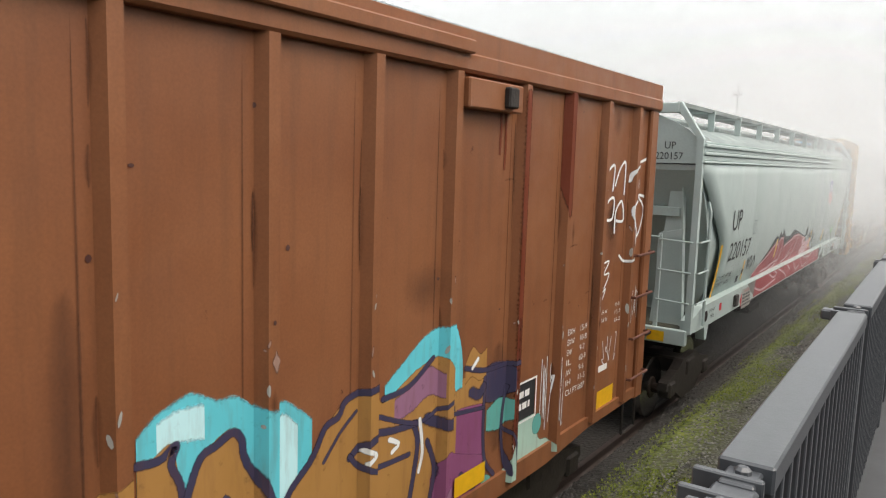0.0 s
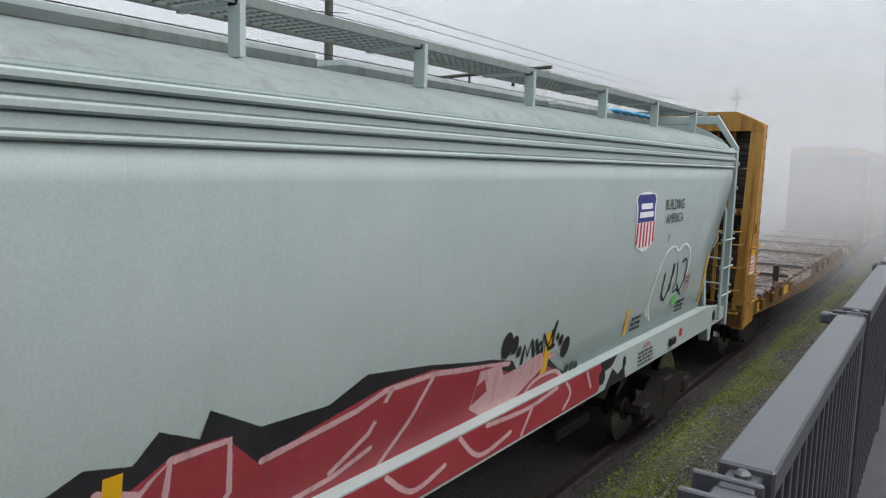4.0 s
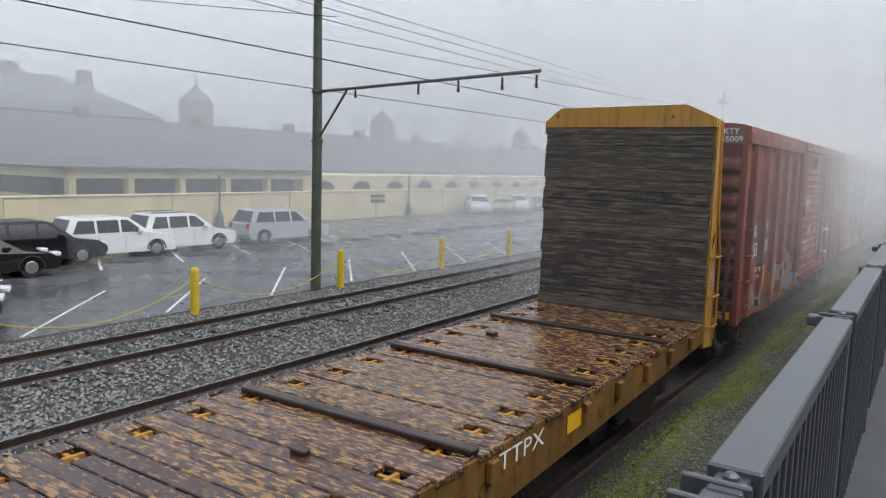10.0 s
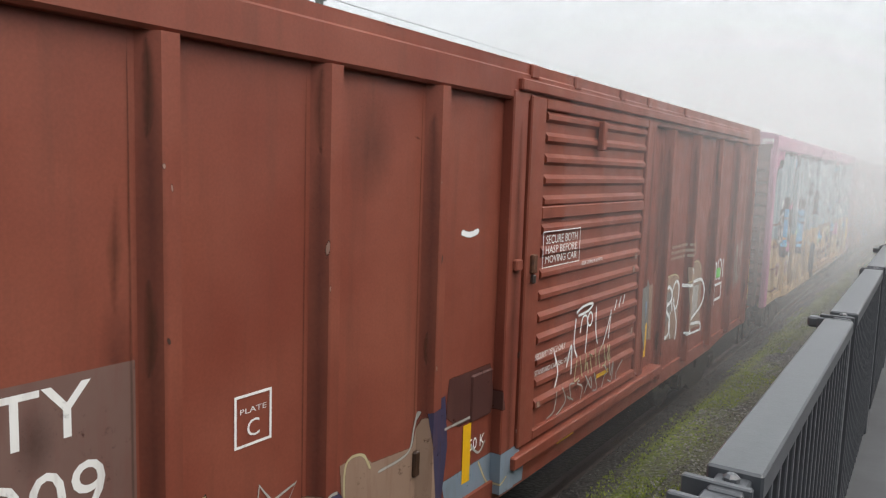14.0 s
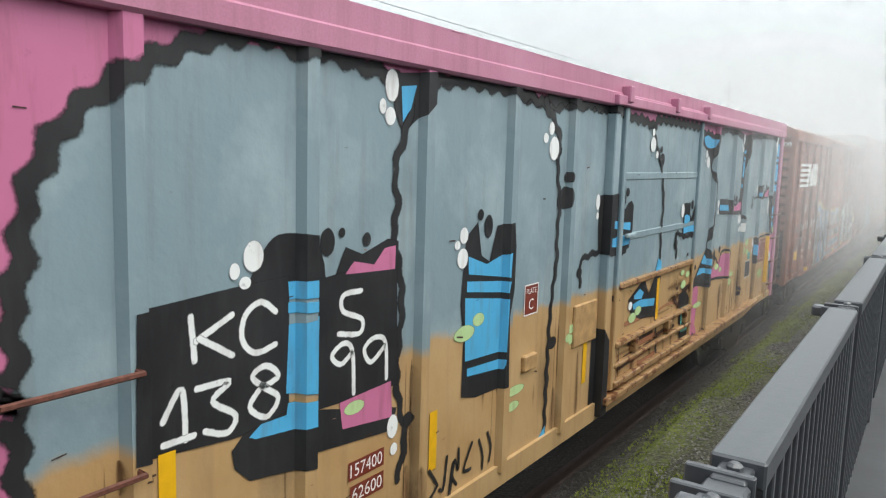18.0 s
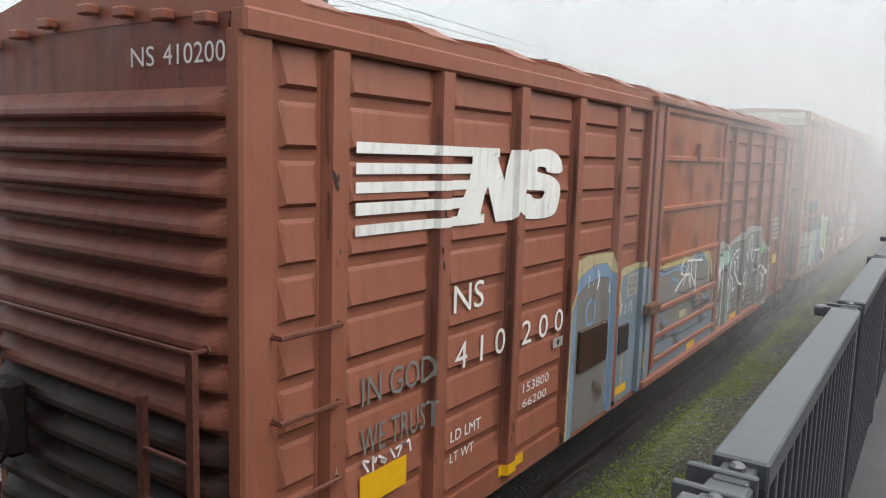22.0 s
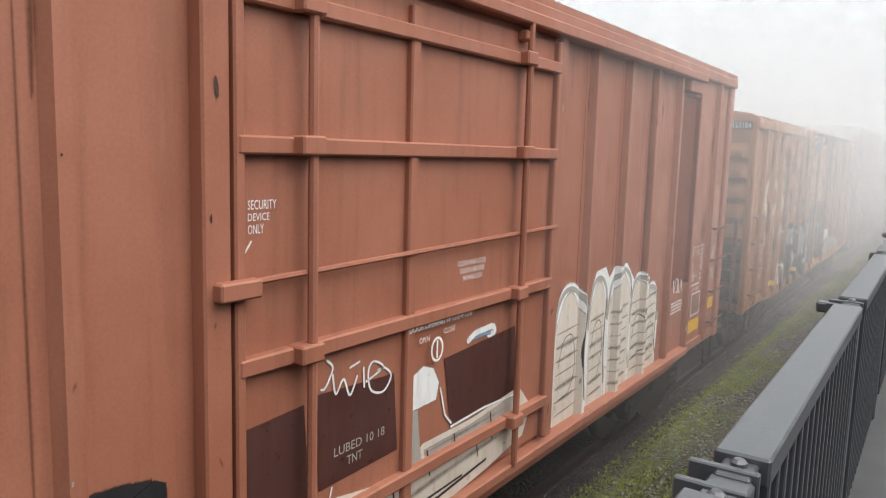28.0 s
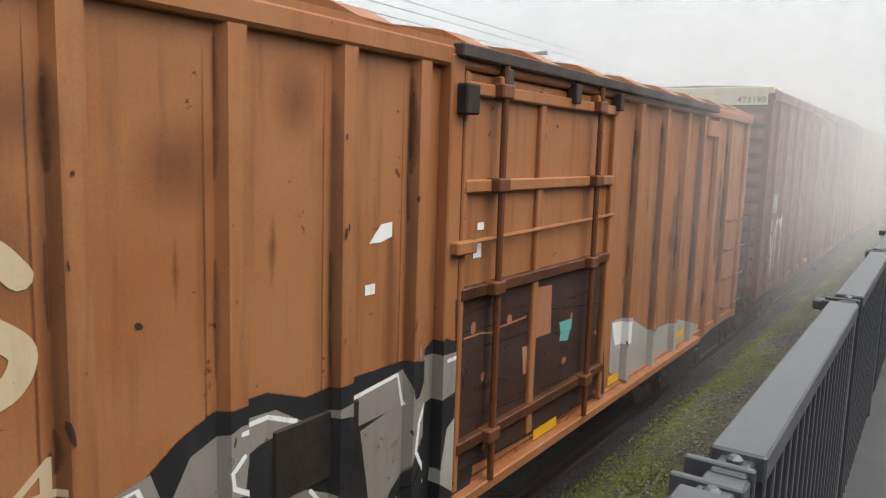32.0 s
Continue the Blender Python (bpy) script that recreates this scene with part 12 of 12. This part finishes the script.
def cars():
    def coat(name, c, rough=0.2):
        return plain(name, c, rough, 0.0, 0.03, 3)
    white, silver, black = coat("white_car_paint", (0.72, 0.74, 0.75)), coat("silver_car_paint", (0.42, 0.45, 0.48)), coat("black_car_paint", (0.012, 0.013, 0.014), 0.12)
    red, grey, yellow, green = coat("dark_red_car_paint", (0.2, 0.025, 0.03)), coat("grey_car_paint", (0.12, 0.13, 0.14)), coat("tan_car_paint", (0.4, 0.36, 0.2)), coat("dark_green_car_paint", (0.02, 0.03, 0.028), 0.12)
    vehicle("dark green hatchback on wet asphalt", pose(-19.4, 6.9, 0, 0, 0, 58), green, True, 4.3)
    vehicle("black sedan parked in a row", pose(-25.6, 11.2, 0, 0, 0, 80), black, False, 4.8)
    vehicle("black estate car parked in a row", pose(-27.45, 14.0, 0, 0, 0, 80), black, True, 4.8)
    vehicle("white crossover parked beside a white off-roader", pose(-27.6, 17.3, 0, 0, 0, 84), white, True, 4.7)
    vehicle("white off-road car with roof rails", pose(-27.95, 20.8, 0, 0, 0, 86), white, True, 4.6, True)
    vehicle("silver minivan parked alone", pose(-27.85, 26.7, 0, 0, 0, 82), silver, True, 4.9)
    rnd = random.Random(2)
    spec = [(-33.6, 55.5, white, True), (-32.6, 58.6, yellow, False), (-33.0, 61.5, white, True), (-31.6, 64, grey, False), (-31.0, 67, white, False), (-31.5, 70, silver, True), (-29.5, 66, grey, False), (-28.5, 69, red, False), (-28.0, 73, white, True), (-27.5, 77, white, True), (-27, 81, silver, False), (-26, 85, white, True), (-30, 75, grey, False), (-30, 80, silver, True),
            (-21, 66, white, False), (-20.5, 71, white, True), (-20.5, 76, silver, False)]
    words = {id(white): "white", id(yellow): "tan", id(grey): "grey", id(silver): "silver", id(red): "dark red"}
    for x, y, c, s in spec:
        vehicle(words[id(c)] + " car parked far back in the foggy lot", pose(x, y, 0, 0, 0, rnd.uniform(-65, -50)), c, s, rnd.uniform(4.3, 4.9))


def buildings():
    # long pale wall
    g = Geo()
    g.box(-36.1, -35.7, -40, 260, 0, 1.95, 0.02)
    g.box(-36.16, -35.64, -40, 260, 1.95, 2.05, 0.02)
    wall = tagged(part("boundary_wall", g, M_WALLY), "long pale yellow rendered boundary wall", "wall", kind="structure")
    for y in range(-10, 200, 9):
        g = Geo()
        g.box(-35.7, -35.62, y, y + 0.12, 0, 1.94)
        part("joint_cover", g, M_WALLY, wall)
    g = Geo()
    g.box(-35.68, -35.6, 43.4, 45.0, 1.12, 1.36, 0.01)
    g.box(-35.68, -35.6, 43.4, 45.0, 1.5, 1.72, 0.01)
    tagged(part("wall_sign", g, M_GRIME), "dark sign on the pale wall", "sign")
    # low pale building with a shaded gallery
    b = tagged(empty("market_building", pose(-44, 30, 0)), "low pale building with a dark open gallery", "building")
    def bp(name, x0, x1, y0, y1, z0, z1, mat, c=0.0):
        g = Geo()
        g.box(x0, x1, y0, y1, z0, z1, c)
        return part(name, g, mat, b)
    bp("wall", -6, 4, -7.5, 11, 0, 1.7, M_WALLY)
    bp("rear_wall", -6, 2.5, -7.5, 11, 1.7, 3.2, M_GRIME)
    bp("fascia", -6, 4.2, -7.8, 11.3, 2.75, 3.25, M_WALLY)
    bp("roof_edge", -6.2, 4.6, -8.1, 11.6, 3.25, 3.4, M_SHEDROOF)
    for k in range(6):
        bp("pier", 3.6, 4.1, -7.5 + k * 3.6, -7.1 + k * 3.6, 1.7, 2.75, M_WALLY)
    a = tagged(empty("arched_building", pose(-46, 70, 0)), "long pale building with a row of small arches", "building")
    g = Geo()
    g.box(-5, 5, -28, 60, 0, 3.0)
    part("wall", g, M_WALLY, a)
    for k in range(18):
        g = Geo()
        y = -26 + k * 4.6
        g.prism([(y - 1.1, 1.9)] + [(y + 1.1 * math.cos(math.pi * (8 - j) / 8), 2.0 + 0.55 * math.sin(math.pi * (8 - j) / 8)) for j in range(9)] + [(y + 1.1, 1.9)], 0, 5.0, 5.06)
        part("arch_opening", g, M_GRIME, a)
    # striped awning at the left
    s = tagged(empty("awning", pose(-42, 14, 0)), "green and white striped awning", "awning")
    for k in range(14):
        g = Geo()
        g.box(0, 0.1, -5 + k * 0.5, -4.5 + k * 0.5, 1.9, 2.9)
        part("stripe", g, M_WALLY if k % 2 else M_HEDGE, s)
    # long dark shed roof
    h = tagged(empty("shed", pose(-66, 60, 0)), "long dark-roofed shed behind the market", "shed")
    g = Geo()
    g.prism([(-12, 0), (-12, 4.0), (0, 7.6), (12, 3.2), (12, 0)], 1, -60, 90)
    part("roof", g, M_SHEDROOF, h)
    for k in range(8):
        g = Geo()
        g.box(-0.6, 0.6, -22 + k * 13, -21 + k * 13, 7.2, 8.4, 0.05)
        part("chimney", g, M_BRICKFAR, h)
    # brick building with hipped roofs
    q = tagged(empty("brick_building", pose(-82, 36, 0)), "old brick building with slate hipped roof", "building")
    g = Geo()
    g.box(-9, 9, -14, 16, 0, 8.2)
    part("wall", g, M_BRICKFAR, q)
    g = Geo()
    g.add([(-9.5, -14.5, 8.2), (9.5, -14.5, 8.2), (9.5, 16.5, 8.2), (-9.5, 16.5, 8.2), (0, -7, 12.6), (0, 9, 12.6)], [(0, 1, 4), (1, 2, 5, 4), (2, 3, 5), (3, 0, 4, 5), (0, 3, 2, 1)])
    part("roof", g, M_SLATE, q)
    for y in (-5, 3, 11):
        g = Geo()
        g.box(0.5, 1.6, y, y + 1.4, 10.5, 13.4, 0.05)
        part("chimney", g, M_BRICKFAR, q)
    for k in range(8):
        for z in (1.5, 5.0):
            g = Geo()
            g.box(8.98, 9.06, -12 + k * 3.5, -10.6 + k * 3.5, z, z + 2.0)
            part("window", g, M_GLASS, q)
    for x, y, hh in ((-80, 62, 11.2), (-80, 100, 11.0), (-80, 150, 11.0)):
        t = tagged(empty("cupola", pose(x, y, 0)), "small square cupola tower with a pointed roof", "tower", "cupolas")
        g = Geo()
        g.box(-6, 6, -9, 7, 0, 7.6)
        part("block", g, M_SLATE, t)
        g = Geo()
        g.box(-1.5, 1.5, -1.5, 1.5, 7.6, hh, 0.1)
        part("turret", g, M_BRICKFAR, t)
        g = Geo()
        g.lathe([(2.0, hh), (1.5, hh + 0.8), (0.5, hh + 1.5), (0.12, hh + 2.2), (0.02, hh + 3.4)], (0, 0, 0), 2, 8)
        part("spire", g, M_SLATE, t)


def overhead():
    for i, y in enumerate((17.1, 67.0, 117.0, -33.0)):
        m = tagged(empty("overhead_pole", pose(-16.25, y, 0)), "weathered green steel pole with an overhead line arm", "utility pole", "overhead line poles")
        g = Geo()
        g.tube([(0, 0, 0), (0.0, 0, 5), (-0.05, 0, 11.2)], [0.16, 0.15, 0.115], 12)
        part("mast", g, M_POLE, m)
        g = Geo()
        g.tube([(0, 0, 6.2), (8.1, -1.0, 6.35)], 0.045, 8)
        part("arm", g, M_POLE, m)
        g = Geo()
        g.tube([(0, 0, 4.7), (1.35, -0.17, 6.2)], 0.035, 8)
        part("brace", g, M_POLE, m)
        g = Geo()
        for z in (4.7, 6.2, 9.0):
            g.lathe([(0.185, -0.05), (0.19, 0.0), (0.185, 0.05)], (0, 0, z), 2, 12)
        part("clamp", g, M_POLE, m)
        for k, x in enumerate((1.7, 4.2, 5.6, 7.0, 8.0)):
            g = Geo()
            g.tube([(x, -x * 0.123, 6.25), (x, -x * 0.123, 5.95)], 0.03, 6)
            g.lathe([(0.02, 0.0), (0.06, 0.03), (0.02, 0.06), (0.06, 0.09), (0.02, 0.12)], (x, -x * 0.123, 5.95), 2, 8)
            part("insulator", g, M_WIRE, m)
    for x, z in ((-10.3, 6.05), (-14.6, 6.05), (-16.2, 8.75), (-16.0, 8.35), (-16.3, 9.1)):
        g = Geo()
        g.tube([(x, y, z) for y in range(-33, 150, 6)], 0.012, 5)
        tagged(part("overhead_wire", g, M_WIRE), "thin dark overhead line wire", "wire", "overhead wires")
    for a, b in (((-15.4, 17.0, 8.35), (-55, 8, 13.0)), ((-10.3, 32, 7.0), (-16.2, 17.1, 7.8))):
        g = Geo()
        g.tube([a, b], 0.012, 5)
        tagged(part("overhead_wire", g, M_WIRE), "thin dark cross-span wire", "wire", "overhead wires")
    # floodlight masts in the fog
    for x, y, h in ((-14.6, 60, 9.4), (-12.5, 95, 10.5), (-35.45, 29.1, 3.1), (-35.4, 47.8, 3.2)):
        m = tagged(empty("floodlight_mast", pose(x, y, 0)), "slim dark mast standing in the fog", "street lamp", "lamp masts")
        g = Geo()
        g.tube([(0, 0, 0), (0, 0, h)], 0.09 if h > 5 else 0.06, 8)
        g.lathe([(0.3, 0), (0.2, 0.7), (0.07, 1.0)], (0, 0, 0), 2, 10)
        part("mast", g, M_POLE, m)
        if h < 5:
            continue
        g = Geo()
        g.box(-0.4, 0.4, -0.2, 0.2, h, h + 0.35, 0.05)
        part("lamp_head", g, M_GRIME, m)


def platform():
    """Raised walkway with a metal railing beside the camera."""
    top = 4.05 - 0.55
    floor = top - 1.07
    g = Geo()
    g.box(-0.52, 3.2, -6, 40, floor - 0.35, floor, 0.02)
    tagged(part("walkway", g, M_CONCRETE), "wet grey raised concrete walkway", "platform", kind="structure")
    g = Geo()
    g.box(-0.5, 3.1, -5.5, 39.5, 0, floor - 0.35)
    tagged(part("wall_south", g, M_CONCRETE), "concrete retaining wall under the walkway", "wall", kind="structure")
    # Unseen wall, added to cut the low skylight on the train's lower sides.
    g = Geo()
    g.box(3.6, 4.0, -60, 90, 0, 5.4)
    tagged(part("sky_block_wall", g, M_CONCRETE), "unseen plain grey wall added behind the walkway to cut low skylight", "wall", kind="structure")
    wide, step = 0.104, 2.03
    first = None
    for k in range(14):
        y0 = 1.222 + (k - 2) * step
        m = pose(-0.334 - 0.0103 * (y0 - 1.43), y0, 0, 0, 0, 0.59)
        if first is None:
            SHIFT[0] = 0
            r = tagged(empty("railing_panel", m), "dark grey powder-coated metal railing panel", "railing", "railing panels")
            xc = wide / 2
            g = Geo()
            g.box(0, wide, 0.21, step + 0.005, top - 0.055, top, 0.005)
            part("top_rail", g, M_GUARD, r)
            g = Geo()
            g.box(0.02, wide - 0.02, 0.13, step + 0.05, top - 0.058, top - 0.014, 0.004)
            part("splice_bar", g, M_GUARD, r)
            g = Geo()
            g.box(0.03, wide - 0.03, 0.15, step + 0.05, floor + 0.08, floor + 0.13, 0.004)
            part("bottom_rail", g, M_GUARD, r)
            h = Geo()
            h.box(xc - 0.009, wide - 0.006, -0.012, 0.012, floor + 0.12, top - 0.05, 0.003)
            pk = h.mesh("picket", [M_GUARD])
            for j in range(18):
                part("picket", pk, None, r, at=pose(0, 0.26 + j * 0.1, 0))
            g = Geo()
            g.box(xc - 0.04, xc + 0.04, 0.06, 0.14, floor, top - 0.02, 0.006)
            part("post", g, M_GUARD, r)
            for dy in (0.06, 0.155):
                g = Geo()
                g.box(-0.03, wide - 0.008, dy - 0.009, dy + 0.009, top - 0.075, top - 0.008, 0.003)
                part("clamp_plate", g, M_GUARD, r)
            for yy in (0.185, 0.02):
                g = Geo()
                g.lathe([(0.016, 0), (0.016, 0.008), (0.009, 0.014), (0.0, 0.015)], (xc, yy, top - 0.014), 2, 8)
                part("bolt", g, M_GUARD, r)
            first = r
        else:
            copy_thing(first, m)
    # small lamp stubs on the outside of the railing
    for y in (3.55, 7.6):
        g = Geo()
        g.box(-0.41 - 0.01 * y, -0.34 - 0.01 * y, y - 0.03, y + 0.03, top - 0.09, top - 0.045, 0.008)
        tagged(part("lamp_stub", g, M_GUARD), "small dark fitting on the railing", "fitting")


def fog():
    """Thin drifting veils of fog across the view down the line; each scatters the sky's light and lets most pass."""
    m = bpy.data.materials.new("fog_veil")
    m.use_nodes = True
    nt = m.node_tree
    nt.nodes.clear()
    up = nt.nodes.new("ShaderNodeCombineXYZ")
    up.inputs[2].default_value = 1.0
    dn = nt.nodes.new("ShaderNodeCombineXYZ")
    dn.inputs[2].default_value = -1.0
    dif, trl = nt.nodes.new("ShaderNodeBsdfDiffuse"), nt.nodes.new("ShaderNodeBsdfTranslucent")
    for s, v in ((dif, up), (trl, dn)):
        s.inputs["Color"].default_value = (0.60, 0.612, 0.62, 1)
        nt.links.new(v.outputs[0], s.inputs["Normal"])
    add, tr, mx, out = nt.nodes.new("ShaderNodeAddShader"), nt.nodes.new("ShaderNodeBsdfTransparent"), nt.nodes.new("ShaderNodeMixShader"), nt.nodes.new("ShaderNodeOutputMaterial")
    nt.links.new(dif.outputs[0], add.inputs[0])
    nt.links.new(trl.outputs[0], add.inputs[1])
    at = tex_coord(nt, (1, 1, 1))
    high = nt.nodes.new("ShaderNodeSeparateXYZ")
    nt.links.new(at, high.inputs[0])
    nt.links.new(mul(nt, ramp(nt, noise_at(nt, at, 0.09, 3), 0.3, 0.7, 0.09, 0.16), ramp(nt, high.outputs["Z"], 9.0, 22.0, 1.0, 0.0)), mx.inputs[0])
    nt.links.new(tr.outputs[0], mx.inputs[1])
    nt.links.new(add.outputs[0], mx.inputs[2])
    nt.links.new(mx.outputs[0], out.inputs["Surface"])
    fx, fy = -math.sin(radians(34)), math.cos(radians(34))
    def veil(c, s, w, h, mat):
        g = Geo()
        g.face([(-w[0], 0, -0.2), (w[1], 0, -0.2), (w[1], 0, h), (-w[0], 0, h)])
        ob = part("fog_veil", g, mat, fix=False, at=Matrix.Translation(c) @ Matrix.Rotation(math.atan2(s.y, s.x), 4, "Z"))
        tagged(ob, "thin pale veil of drifting fog", "fog", "fog veils", kind="stuff")
    for k in range(13):
        d = 27 + k * 3.6 + k * k * 0.3
        veil(Vector((fx * d, fy * d, 0)), Vector((fy, -fx, 0)), (120, 120), 22, m)
    # a bank lies along the line itself, thinning out over the lot, and drifts nearer with time
    drift = tagged(empty("fog_bank"), "bank of pale fog drifting along the line", "fog", kind="stuff")
    DRIFT.append(drift)
    for y0, step, count, dense, low in ((6.0, 1.0, 8, 0.048, 0.05), (14.0, 0.8, 8, 0.10, 0.12), (20.5, 2.8, 8, 0.22, 0.35)):
        bank = m.copy()
        nb = bank.node_tree
        mr = [n for n in nb.nodes if n.bl_idname == "ShaderNodeMapRange" and abs(n.inputs["To Min"].default_value - 0.09) < 1e-4][0]
        mr.inputs["To Min"].default_value, mr.inputs["To Max"].default_value = dense * 0.7, dense * 1.3
        sep = nb.nodes.new("ShaderNodeSeparateXYZ")
        tcn = [n for n in nb.nodes if n.bl_idname == "ShaderNodeTexCoord"][0]
        nb.links.new(tcn.outputs["Object"], sep.inputs[0])
        thin = mul(nb, ramp(nb, sep.outputs["X"], -13, -5), mr.outputs["Result"])
        thin = mul(nb, thin, ramp(nb, sep.outputs["Z"], 0.2, 3.2, low, 1.0))
        thin = mul(nb, thin, ramp(nb, sep.outputs["Z"], 5.0, 9.0, 1.0, 0.0))
        thin = mul(nb, thin, ramp(nb, sep.outputs["X"], -2.9, -1.0, 1.0, 0.4))
        nb.links.new(thin, [n for n in nb.nodes if n.bl_idname == "ShaderNodeMixShader"][0].inputs[0])
        for n in nb.nodes:
            if n.bl_idname in ("ShaderNodeBsdfDiffuse", "ShaderNodeBsdfTranslucent"):
                n.inputs["Color"].default_value = (0.47, 0.475, 0.475, 1)
        g = Geo()
        g.face([(-14, 0, -0.2), (60, 0, -0.2), (60, 0, 9.0), (-14, 0, 9.0)])
        sheet = g.mesh("fog_veil", bank, False)
        for k in range(count):
            part("fog_veil", sheet, None, drift, at=pose(0, y0 + k * step, 0))


# ---- build ----
car_brown()
car_hopper()
car_flat()
car_maroon()
car_mural()
car_oxide()
car_salmon()
car_orange()
car_far("tall dull red boxcar with a cream top band", 107.95, 124.0, 5.02, M_Z, M_CREAM, "473198", 90)
car_far("yellowish boxcar fading into the fog", 125.8, 142.0, 5.02, M_YEL, M_YEL, "", 94)
place()


def motions():
    walk(DRIFT[0], [(0, pose(0, 7.0, 0)), (3, pose(0, 9.0, 0)), (5, pose(0, 12.0, 0)), (8, pose(0, 10.0, 0)), (12, pose(0, 5.0, 0)), (14, pose(0, 0.5, 0)), (15, pose(0, 0.0, 0)), (18, pose(0, 5.0, 0)), (20.5, pose(0, 5.0, 0)), (23, pose(0, 0.0, 0)), (29.5, pose(0, 0.0, 0)), (32, pose(0, 2.0, 0))])
    for car, y in MOVING:
        walk(car, rail_pose(y, -0.13 if car in FLAT else 0.0))
    ts = [0.15 * k for k in range(214)] + [32.0]
    xs, ys = [t for t, s in TRAIN], [s for t, s in TRAIN]
    roll = [(t, float(np.interp(t, xs, ys)) / 0.46) for t in ts]
    for w, dy in ROLLING:
        walk(w, [(t, Matrix.Translation((0, dy, 0.46)) @ Matrix.Rotation(a, 4, "X")) for t, a in roll])


motions()
